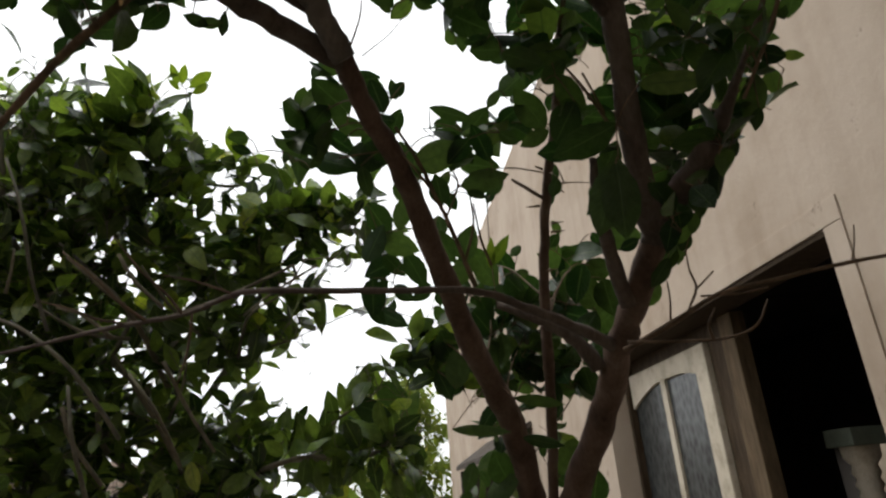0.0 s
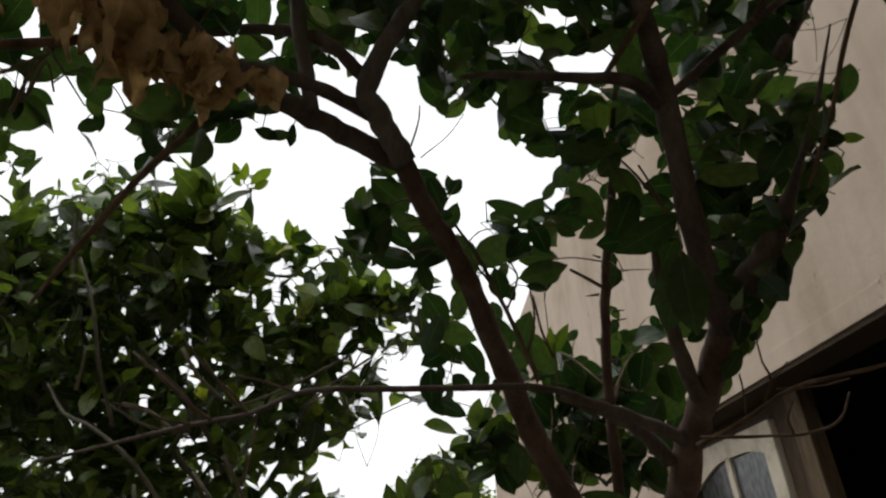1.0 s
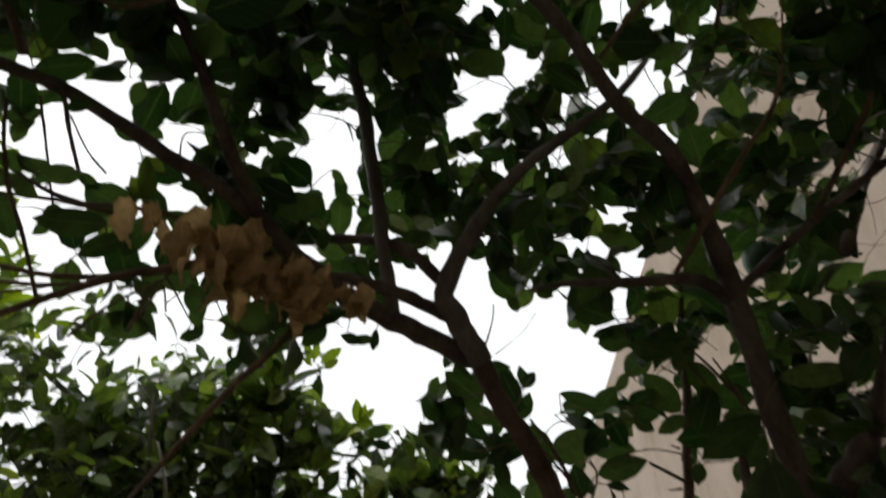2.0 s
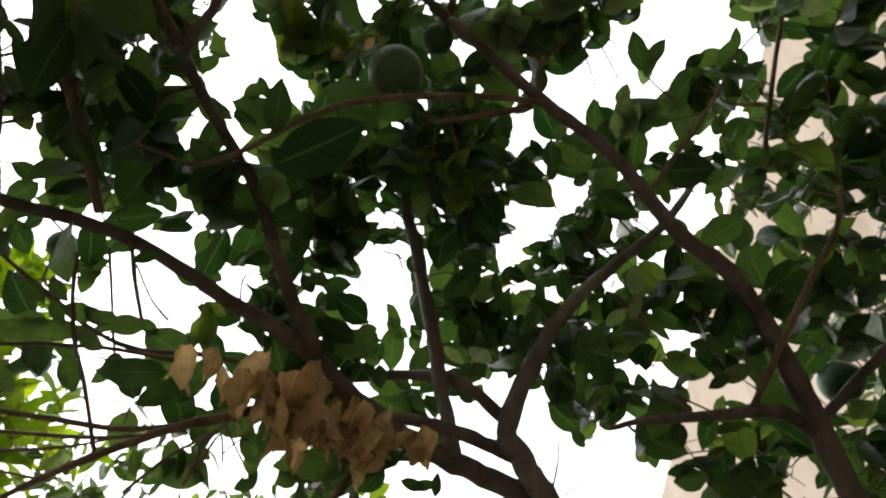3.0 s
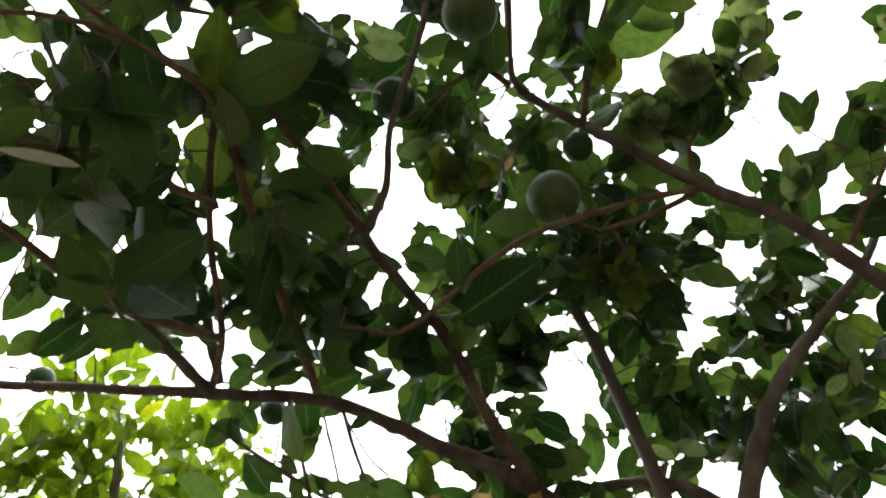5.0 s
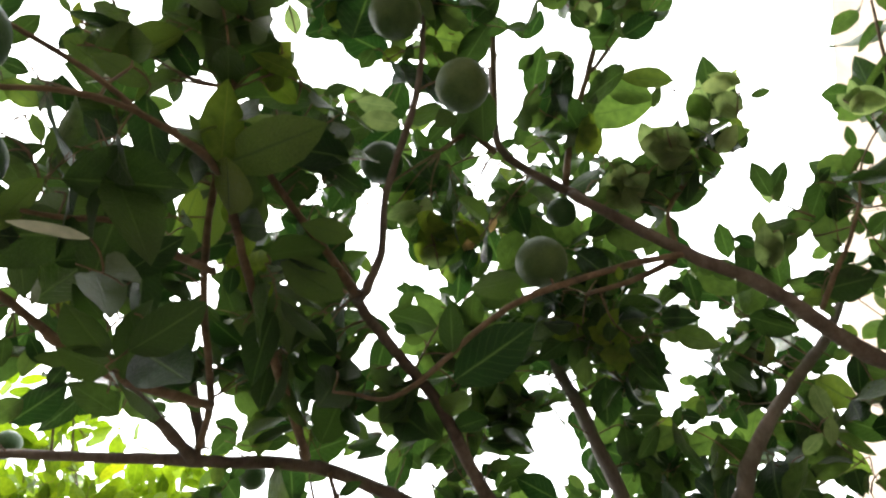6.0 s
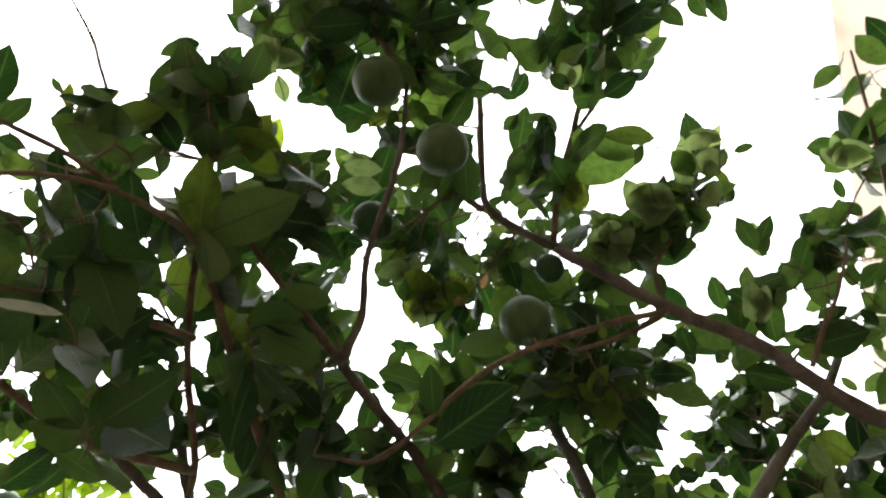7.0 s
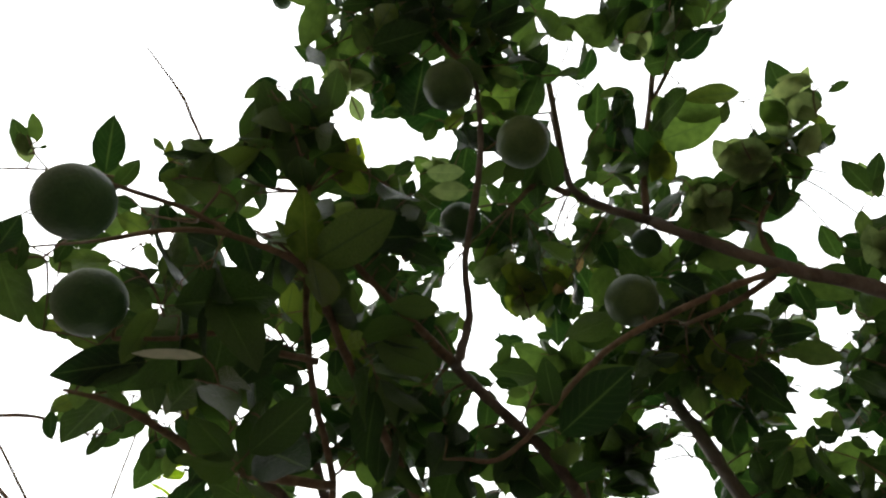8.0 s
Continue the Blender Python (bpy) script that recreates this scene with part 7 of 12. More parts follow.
blade(citrus, (-0.616, 0.808, 2.317), (-0.644, 0.780, 2.340), 0.65)
blade(citrus, (0.286, 0.766, 2.637), (0.358, 0.792, 2.575), 0.52)
blade(citrus, (-0.556, 0.883, 2.318), (-0.560, 0.903, 2.281), 0.50)
blade(citrus, (-0.560, 0.774, 2.562), (-0.606, 0.771, 2.565), 0.55)
blade(citrus, (0.073, 1.134, 2.542), (0.144, 1.063, 2.581), 0.49)
blade(citrus, (-0.487, 0.793, 2.421), (-0.518, 0.744, 2.513), 0.64)
blade(citrus, (0.281, 0.871, 2.561), (0.336, 0.851, 2.500), 0.58)
blade(citrus, (0.489, 0.654, 2.851), (0.507, 0.623, 2.880), 0.68)
blade(citrus, (0.255, 0.950, 2.454), (0.279, 0.980, 2.431), 0.56)
blade(citrus, (0.227, 0.587, 2.884), (0.184, 0.580, 2.894), 0.50)
blade(citrus, (0.718, 0.566, 3.054), (0.672, 0.578, 3.021), 0.59)
blade(citrus, (-0.670, 0.763, 2.382), (-0.614, 0.729, 2.455), 0.48)
blade(citrus, (0.230, 0.571, 2.682), (0.271, 0.567, 2.668), 0.56)
blade(citrus, (-0.661, 0.242, 2.665), (-0.644, 0.208, 2.689), 0.58)
blade(citrus, (-0.836, 0.449, 2.562), (-0.870, 0.468, 2.541), 0.59)
blade(citrus, (-0.432, 0.737, 2.628), (-0.365, 0.735, 2.605), 0.61)
blade(citrus, (0.315, 0.840, 2.384), (0.276, 0.857, 2.371), 0.51)
blade(citrus, (0.654, 0.845, 2.879), (0.731, 0.791, 2.919), 0.63)
blade(citrus, (-0.318, 0.671, 2.828), (-0.358, 0.714, 2.799), 0.61)
blade(citrus, (-0.865, 0.469, 2.469), (-0.887, 0.445, 2.512), 0.55)
blade(citrus, (-0.252, 0.886, 2.818), (-0.271, 0.916, 2.791), 0.54)
blade(citrus, (-0.791, 0.544, 2.421), (-0.738, 0.573, 2.419), 0.55)
blade(citrus, (0.071, 0.664, 2.836), (0.074, 0.614, 2.878), 0.67)
blade(citrus, (0.311, 0.633, 2.815), (0.355, 0.624, 2.829), 0.61)
blade(citrus, (-0.241, 0.905, 2.626), (-0.257, 0.874, 2.683), 0.55)
blade(citrus, (0.224, 1.037, 2.662), (0.156, 1.079, 2.635), 0.58)
blade(citrus, (0.214, 0.424, 2.973), (0.159, 0.448, 2.940), 0.54)
blade(citrus, (0.226, 0.900, 2.409), (0.176, 0.966, 2.345), 0.51)
blade(citrus, (-0.289, 1.065, 2.526), (-0.382, 1.027, 2.554), 0.54)
blade(citrus, (-0.594, 0.374, 2.948), (-0.649, 0.385, 2.917), 0.55)
blade(citrus, (-0.018, 0.008, 2.931), (0.006, 0.051, 2.935), 0.66)
blade(citrus, (-0.066, 0.394, 3.046), (-0.040, 0.359, 3.055), 0.63)
blade(citrus, (0.173, 0.631, 2.833), (0.106, 0.577, 2.837), 0.54)
blade(citrus, (0.018, 0.093, 3.024), (0.084, 0.124, 3.058), 0.68)
blade(citrus, (-0.752, 0.283, 2.526), (-0.761, 0.243, 2.543), 0.48)
blade(citrus, (-0.512, -0.267, 2.751), (-0.469, -0.196, 2.723), 0.48)
blade(citrus, (0.177, 0.115, 3.089), (0.214, 0.102, 3.090), 0.64)
blade(citrus, (-0.867, 0.187, 2.440), (-0.899, 0.109, 2.447), 0.53)
blade(citrus, (-0.930, -0.278, 2.595), (-0.909, -0.239, 2.581), 0.55)
blade(citrus, (-0.789, -0.303, 2.380), (-0.765, -0.332, 2.403), 0.54)
blade(citrus, (-0.519, 0.588, 2.752), (-0.525, 0.536, 2.786), 0.65)
blade(citrus, (-0.743, -0.271, 2.661), (-0.709, -0.284, 2.687), 0.48)
blade(citrus, (0.032, 0.902, 2.819), (0.020, 0.869, 2.840), 0.59)
blade(citrus, (-0.178, -0.002, 3.056), (-0.120, 0.023, 3.045), 0.65)
blade(citrus, (-0.540, 0.416, 2.750), (-0.564, 0.378, 2.756), 0.63)
blade(citrus, (-0.270, 0.536, 3.025), (-0.329, 0.541, 2.993), 0.60)
blade(citrus, (0.012, 0.870, 2.695), (0.029, 0.893, 2.671), 0.62)
blade(citrus, (-0.115, 0.110, 2.910), (-0.156, 0.152, 2.882), 0.54)
blade(citrus, (-0.581, 0.347, 2.599), (-0.689, 0.329, 2.601), 0.62)
blade(citrus, (0.004, 0.566, 2.916), (0.075, 0.495, 2.947), 0.53)
blade(citrus, (-0.831, -0.191, 2.549), (-0.825, -0.130, 2.531), 0.57)
blade(citrus, (-0.096, 0.080, 3.008), (-0.135, 0.097, 3.000), 0.67)
blade(citrus, (-0.260, 0.848, 2.817), (-0.273, 0.887, 2.798), 0.57)
blade(citrus, (0.227, 0.807, 2.695), (0.273, 0.823, 2.704), 0.60)
blade(citrus, (-0.054, 0.330, 2.981), (-0.036, 0.291, 2.988), 0.67)
blade(citrus, (-0.471, -0.042, 2.821), (-0.427, -0.040, 2.828), 0.56)
blade(citrus, (-1.023, 0.044, 2.594), (-1.049, 0.077, 2.575), 0.53)
blade(citrus, (0.279, 0.658, 2.729), (0.279, 0.682, 2.691), 0.54)
blade(citrus, (0.214, 1.025, 2.568), (0.211, 0.982, 2.589), 0.59)
blade(citrus, (0.267, 0.777, 2.678), (0.312, 0.782, 2.690), 0.59)
blade(citrus, (-0.747, 0.102, 2.707), (-0.696, 0.021, 2.750), 0.67)
blade(citrus, (-1.044, 0.084, 2.538), (-1.026, 0.061, 2.571), 0.64)
blade(citrus, (-0.525, 0.192, 3.029), (-0.607, 0.235, 2.979), 0.65)
blade(citrus, (-0.302, 0.142, 2.898), (-0.213, 0.096, 2.910), 0.65)
blade(citrus, (0.218, 1.748, 1.822), (0.174, 1.635, 1.896), 0.53)
blade(citrus, (0.611, 1.578, 1.994), (0.653, 1.648, 1.912), 0.67)
blade(citrus, (0.521, 1.114, 2.194), (0.433, 1.154, 2.225), 0.56)
blade(citrus, (0.153, 1.236, 2.263), (0.220, 1.265, 2.260), 0.63)
blade(citrus, (0.316, 1.750, 2.027), (0.407, 1.721, 1.989), 0.65)
blade(citrus, (0.363, 0.823, 2.441), (0.333, 0.739, 2.495), 0.53)
blade(citrus, (-0.071, 1.141, 2.249), (-0.131, 1.194, 2.208), 0.67)
blade(citrus, (0.596, 0.981, 2.128), (0.647, 0.966, 2.172), 0.51)
blade(citrus, (0.543, 1.720, 1.745), (0.633, 1.775, 1.708), 0.52)
blade(citrus, (0.444, 1.804, 1.741), (0.372, 1.757, 1.790), 0.53)
blade(citrus, (0.472, 1.743, 1.517), (0.509, 1.685, 1.605), 0.54)
blade(citrus, (0.071, 1.930, 1.700), (0.134, 1.884, 1.774), 0.50)
blade(citrus, (0.182, 1.651, 2.176), (0.239, 1.688, 2.095), 0.61)
blade(citrus, (0.229, 0.930, 2.353), (0.226, 0.971, 2.329), 0.61)
blade(citrus, (0.025, 0.916, 2.657), (0.024, 0.950, 2.628), 0.48)
blade(citrus, (-0.688, 0.884, 2.372), (-0.662, 0.923, 2.364), 0.56)
blade(citrus, (0.429, 0.720, 2.674), (0.351, 0.781, 2.675), 0.64)
blade(citrus, (-0.375, 0.484, 2.890), (-0.281, 0.515, 2.836), 0.56)
blade(citrus, (0.510, 1.038, 2.328), (0.509, 1.082, 2.305), 0.55)
blade(citrus, (-0.625, 0.673, 2.475), (-0.601, 0.757, 2.449), 0.55)
blade(citrus, (-0.169, 0.702, 2.741), (-0.198, 0.784, 2.683), 0.66)
blade(citrus, (-0.734, 0.540, 2.349), (-0.694, 0.558, 2.334), 0.58)
blade(citrus, (-0.622, 0.485, 2.556), (-0.665, 0.501, 2.547), 0.54)
blade(citrus, (-0.711, 0.473, 2.590), (-0.770, 0.455, 2.594), 0.60)
blade(citrus, (-0.821, 0.327, 2.646), (-0.795, 0.357, 2.630), 0.60)
blade(citrus, (0.334, 0.829, 2.530), (0.247, 0.815, 2.530), 0.59)
blade(citrus, (-0.615, 0.790, 2.373), (-0.541, 0.823, 2.345), 0.65)
blade(citrus, (-0.893, 0.440, 2.559), (-0.851, 0.450, 2.557), 0.56)
blade(citrus, (0.529, 0.580, 2.910), (0.479, 0.604, 2.928), 0.64)
blade(citrus, (0.500, 0.755, 2.777), (0.540, 0.795, 2.773), 0.54)
blade(citrus, (0.205, 1.154, 2.409), (0.182, 1.118, 2.430), 0.64)
blade(citrus, (0.524, 0.664, 2.815), (0.460, 0.668, 2.812), 0.56)
blade(citrus, (0.257, 1.005, 2.319), (0.218, 1.020, 2.303), 0.48)
blade(citrus, (0.493, 0.833, 2.794), (0.490, 0.817, 2.841), 0.57)
blade(citrus, (-0.747, 0.627, 2.458), (-0.787, 0.626, 2.447), 0.49)
blade(citrus, (0.464, 0.475, 2.921), (0.468, 0.443, 2.955), 0.49)
blade(citrus, (0.404, 0.694, 2.774), (0.405, 0.724, 2.740), 0.55)
blade(citrus, (-0.773, 0.260, 2.570), (-0.822, 0.269, 2.569), 0.54)
blade(citrus, (0.247, 0.917, 2.509), (0.293, 0.937, 2.507), 0.57)
blade(citrus, (-0.509, 0.479, 2.965), (-0.550, 0.464, 2.969), 0.57)
blade(citrus, (0.601, 0.497, 2.884), (0.642, 0.575, 2.826), 0.62)
blade(citrus, (0.260, 0.545, 2.672), (0.219, 0.556, 2.672), 0.53)
blade(citrus, (0.142, 1.009, 2.530), (0.156, 0.979, 2.560), 0.50)
blade(citrus, (0.263, 0.894, 2.615), (0.317, 0.871, 2.652), 0.54)
blade(citrus, (-0.751, 0.884, 2.326), (-0.650, 0.906, 2.315), 0.57)
blade(citrus, (0.485, 0.544, 2.816), (0.445, 0.557, 2.808), 0.52)
blade(citrus, (0.135, 0.959, 2.711), (0.182, 0.992, 2.682), 0.65)
blade(citrus, (0.457, 0.938, 2.511), (0.356, 0.914, 2.525), 0.58)
blade(citrus, (-0.068, 0.426, 2.886), (0.001, 0.475, 2.814), 0.61)
blade(citrus, (0.453, 0.476, 2.843), (0.430, 0.442, 2.863), 0.59)
blade(citrus, (0.150, 0.386, 3.037), (0.064, 0.342, 3.015), 0.67)
blade(citrus, (0.106, 0.590, 2.903), (0.088, 0.619, 2.872), 0.67)
blade(citrus, (0.249, 0.509, 2.745), (0.290, 0.473, 2.785), 0.50)
blade(citrus, (0.484, 1.021, 2.395), (0.447, 0.963, 2.443), 0.57)
blade(citrus, (0.321, 1.094, 2.392), (0.362, 1.083, 2.410), 0.59)
blade(citrus, (0.061, 0.794, 2.753), (0.028, 0.807, 2.719), 0.66)
blade(citrus, (-0.629, 0.632, 2.543), (-0.663, 0.607, 2.550), 0.54)
blade(citrus, (-0.420, 0.351, 3.026), (-0.382, 0.369, 3.005), 0.62)
blade(citrus, (-0.551, 0.407, 2.589), (-0.494, 0.403, 2.615), 0.66)
blade(citrus, (-0.295, 0.879, 2.614), (-0.313, 0.856, 2.650), 0.67)
blade(citrus, (-0.197, 0.501, 2.988), (-0.094, 0.508, 2.954), 0.57)
blade(citrus, (-0.751, 0.641, 2.376), (-0.694, 0.624, 2.364), 0.59)
blade(citrus, (-0.043, 0.549, 2.957), (-0.024, 0.629, 2.892), 0.63)
blade(citrus, (0.015, 0.821, 2.719), (-0.027, 0.841, 2.725), 0.56)
blade(citrus, (0.303, 0.426, 2.772), (0.339, 0.407, 2.780), 0.57)
blade(citrus, (-0.462, 0.773, 2.709), (-0.503, 0.758, 2.720), 0.66)
blade(citrus, (-0.557, 0.496, 2.524), (-0.583, 0.524, 2.500), 0.62)
blade(citrus, (0.615, 0.402, 3.042), (0.737, 0.434, 3.063), 0.60)
blade(citrus, (0.221, 0.400, 2.956), (0.268, 0.403, 2.966), 0.56)
blade(citrus, (-0.498, 0.386, 2.858), (-0.491, 0.421, 2.832), 0.53)
blade(citrus, (0.630, 0.898, 2.755), (0.514, 0.900, 2.692), 0.67)
blade(citrus, (0.121, 1.061, 2.489), (0.147, 1.091, 2.467), 0.60)
blade(citrus, (-0.670, 0.812, 2.354), (-0.692, 0.749, 2.434), 0.59)
blade(citrus, (0.194, 0.534, 2.789), (0.159, 0.507, 2.803), 0.61)
blade(citrus, (0.255, 0.890, 2.859), (0.231, 0.920, 2.799), 0.65)
blade(citrus, (0.240, 0.502, 2.770), (0.164, 0.526, 2.718), 0.55)
blade(citrus, (-0.583, 0.878, 2.271), (-0.538, 0.869, 2.277), 0.55)
blade(citrus, (0.257, 0.768, 2.834), (0.297, 0.806, 2.834), 0.55)
blade(citrus, (-0.570, 0.448, 2.545), (-0.603, 0.433, 2.595), 0.55)
blade(citrus, (-0.537, 0.953, 2.352), (-0.514, 0.934, 2.381), 0.49)
blade(citrus, (0.432, 1.057, 2.306), (0.384, 1.042, 2.335), 0.65)
blade(citrus, (-0.240, 1.050, 2.635), (-0.297, 1.088, 2.621), 0.65)
blade(citrus, (0.652, 0.635, 2.920), (0.683, 0.646, 2.895), 0.63)
blade(citrus, (-0.501, 0.948, 2.349), (-0.541, 0.968, 2.335), 0.63)
blade(citrus, (-0.182, 1.043, 2.548), (-0.215, 1.023, 2.569), 0.68)
blade(citrus, (-0.423, 0.461, 2.985), (-0.473, 0.428, 3.011), 0.60)
blade(citrus, (0.134, 0.955, 2.679), (0.098, 0.969, 2.652), 0.51)
blade(citrus, (0.292, 0.802, 2.420), (0.252, 0.798, 2.432), 0.60)
blade(citrus, (-0.826, 0.139, 2.747), (-0.776, 0.141, 2.736), 0.67)
blade(citrus, (-0.778, 0.702, 2.421), (-0.822, 0.721, 2.411), 0.50)
blade(citrus, (0.429, 0.827, 2.521), (0.534, 0.816, 2.540), 0.67)
blade(citrus, (-0.470, 0.416, 2.684), (-0.507, 0.394, 2.680), 0.50)
blade(citrus, (0.325, 0.899, 2.470), (0.331, 0.927, 2.438), 0.50)
blade(citrus, (0.499, 0.605, 2.898), (0.567, 0.603, 2.861), 0.67)
blade(citrus, (-0.553, 0.880, 2.297), (-0.559, 0.852, 2.330), 0.65)
blade(citrus, (0.683, 0.671, 2.841), (0.653, 0.697, 2.828), 0.56)
blade(citrus, (-0.620, 0.849, 2.416), (-0.694, 0.883, 2.388), 0.58)
blade(citrus, (0.467, 0.421, 2.979), (0.477, 0.386, 3.004), 0.48)
blade(citrus, (0.246, 0.942, 2.731), (0.179, 0.970, 2.635), 0.51)
blade(citrus, (0.234, 0.912, 2.813), (0.191, 0.919, 2.795), 0.59)
blade(citrus, (0.449, 0.345, 2.875), (0.459, 0.313, 2.910), 0.60)
blade(citrus, (-0.511, 0.303, 2.973), (-0.481, 0.333, 2.986), 0.51)
blade(citrus, (0.100, 0.370, 2.869), (-0.003, 0.385, 2.848), 0.65)
blade(citrus, (-0.521, -0.287, 2.761), (-0.560, -0.305, 2.752), 0.50)
blade(citrus, (-0.701, 0.133, 2.906), (-0.715, 0.172, 2.888), 0.66)
blade(citrus, (-0.362, 0.486, 2.927), (-0.327, 0.427, 2.939), 0.64)
blade(citrus, (-0.784, 0.169, 2.806), (-0.760, 0.204, 2.788), 0.58)
blade(citrus, (-0.181, 0.239, 3.008), (-0.225, 0.244, 3.017), 0.49)
blade(citrus, (-0.400, 0.512, 2.782), (-0.368, 0.440, 2.816), 0.64)
blade(citrus, (-0.032, 0.412, 3.064), (0.007, 0.398, 3.082), 0.48)
blade(citrus, (-0.129, -0.147, 3.001), (-0.231, -0.161, 2.983), 0.55)
blade(citrus, (0.018, 0.437, 2.898), (0.052, 0.450, 2.879), 0.62)
blade(citrus, (-0.047, 0.077, 2.938), (-0.090, 0.071, 2.930), 0.53)
blade(citrus, (-0.442, -0.109, 3.021), (-0.431, -0.065, 3.029), 0.57)
blade(citrus, (-0.820, -0.288, 2.528), (-0.849, -0.274, 2.499), 0.54)
blade(citrus, (0.115, 0.705, 2.969), (0.077, 0.675, 2.966), 0.57)
blade(citrus, (-0.329, -0.035, 2.953), (-0.373, -0.029, 2.949), 0.68)
blade(citrus, (-0.418, 0.100, 3.069), (-0.446, 0.039, 3.063), 0.48)
blade(citrus, (-0.443, -0.170, 2.945), (-0.455, -0.211, 2.948), 0.67)
blade(citrus, (-0.871, 0.222, 2.534), (-0.812, 0.255, 2.525), 0.61)
blade(citrus, (-0.038, 0.700, 2.833), (-0.029, 0.742, 2.818), 0.54)
blade(citrus, (-0.301, 0.511, 2.967), (-0.233, 0.457, 3.028), 0.64)
blade(citrus, (-0.234, -0.058, 3.066), (-0.161, 0.014, 3.039), 0.65)
blade(citrus, (0.233, 0.601, 2.835), (0.154, 0.666, 2.825), 0.51)
blade(citrus, (-0.044, 0.083, 2.951), (-0.047, 0.125, 2.936), 0.61)
blade(citrus, (-0.746, 0.065, 2.579), (-0.715, 0.097, 2.581), 0.53)
blade(citrus, (-0.498, -0.194, 2.616), (-0.602, -0.249, 2.663), 0.58)
blade(citrus, (-0.227, -0.148, 3.044), (-0.316, -0.108, 3.009), 0.61)
blade(citrus, (0.173, 0.344, 2.953), (0.138, 0.309, 2.949), 0.59)
blade(citrus, (-0.284, -0.213, 3.177), (-0.232, -0.130, 3.093), 0.50)
blade(citrus, (-0.453, -0.124, 2.980), (-0.389, -0.196, 3.016), 0.65)
blade(citrus, (0.070, 0.873, 2.702), (0.027, 0.866, 2.694), 0.50)
blade(citrus, (-0.803, -0.160, 2.352), (-0.852, -0.132, 2.347), 0.56)
blade(citrus, (0.006, 0.377, 3.026), (0.045, 0.391, 3.018), 0.54)
blade(citrus, (0.072, 0.699, 2.843), (0.074, 0.664, 2.867), 0.63)
blade(citrus, (-0.020, 0.654, 2.776), (-0.002, 0.698, 2.768), 0.59)
blade(citrus, (-0.546, 0.326, 2.836), (-0.556, 0.289, 2.860), 0.57)
blade(citrus, (-0.900, -0.265, 2.647), (-0.869, -0.241, 2.658), 0.55)
blade(citrus, (-0.472, -0.107, 3.018), (-0.433, -0.085, 3.010), 0.48)
blade(citrus, (-0.067, -0.057, 2.975), (-0.111, -0.062, 2.954), 0.61)
blade(citrus, (0.276, 0.304, 2.989), (0.255, 0.338, 2.968), 0.54)
blade(citrus, (-0.306, 0.575, 3.019), (-0.364, 0.544, 3.013), 0.54)
blade(citrus, (-0.196, 0.416, 2.985), (-0.188, 0.509, 2.939), 0.60)
blade(citrus, (-0.403, -0.292, 3.029), (-0.415, -0.195, 3.011), 0.58)
blade(citrus, (-0.470, -0.179, 3.061), (-0.511, -0.191, 3.042), 0.59)
blade(citrus, (-0.952, 0.123, 2.520), (-0.995, 0.145, 2.508), 0.64)
blade(citrus, (-0.061, 0.407, 3.134), (-0.070, 0.444, 3.110), 0.56)
blade(citrus, (-0.202, -0.041, 3.076), (-0.174, -0.069, 3.098), 0.53)
blade(citrus, (-0.113, 0.377, 3.121), (-0.100, 0.413, 3.099), 0.63)
blade(citrus, (-0.451, -0.176, 2.628), (-0.571, -0.180, 2.655), 0.51)
blade(citrus, (-0.791, 0.166, 2.595), (-0.800, 0.203, 2.571), 0.53)
blade(citrus, (-0.089, 0.515, 2.918), (-0.084, 0.470, 2.932), 0.49)
blade(citrus, (-0.058, 0.448, 3.108), (-0.097, 0.423, 3.100), 0.60)
blade(citrus, (-0.537, 0.288, 2.564), (-0.578, 0.303, 2.551), 0.58)
blade(citrus, (-0.009, 0.269, 3.030), (-0.017, 0.305, 3.005), 0.57)
blade(citrus, (-0.805, -0.154, 2.588), (-0.785, -0.186, 2.610), 0.49)
blade(citrus, (-0.249, 0.333, 3.230), (-0.218, 0.358, 3.201), 0.52)
blade(citrus, (-0.511, 0.663, 2.629), (-0.572, 0.641, 2.624), 0.55)
blade(citrus, (0.044, 0.406, 2.791), (0.038, 0.444, 2.767), 0.51)
blade(citrus, (0.020, 0.178, 2.985), (0.102, 0.238, 2.960), 0.53)
blade(citrus, (-0.805, -0.168, 2.727), (-0.802, -0.207, 2.740), 0.54)
blade(citrus, (0.133, 0.805, 2.744), (0.165, 0.846, 2.739), 0.52)
blade(citrus, (0.009, 0.316, 2.921), (-0.031, 0.327, 2.902), 0.52)
blade(citrus, (-0.521, 0.709, 2.463), (-0.539, 0.683, 2.493), 0.48)
blade(citrus, (-0.237, 0.941, 2.643), (-0.227, 0.987, 2.628), 0.57)
blade(citrus, (-0.791, 0.535, 2.379), (-0.831, 0.515, 2.385), 0.56)
blade(citrus, (-0.795, -0.181, 2.741), (-0.726, -0.135, 2.732), 0.55)
blade(citrus, (-0.632, 0.158, 2.867), (-0.588, 0.173, 2.863), 0.49)
blade(citrus, (0.308, 0.532, 2.683), (0.265, 0.533, 2.674), 0.56)
blade(citrus, (-0.251, 0.220, 3.012), (-0.215, 0.204, 3.035), 0.56)
blade(citrus, (-0.109, 1.034, 2.624), (-0.078, 1.034, 2.594), 0.59)
blade(citrus, (-0.464, 0.613, 2.705), (-0.523, 0.532, 2.737), 0.52)
blade(citrus, (-0.720, 0.025, 2.638), (-0.726, 0.063, 2.616), 0.67)
blade(citrus, (-0.556, 0.850, 2.535), (-0.598, 0.856, 2.521), 0.53)
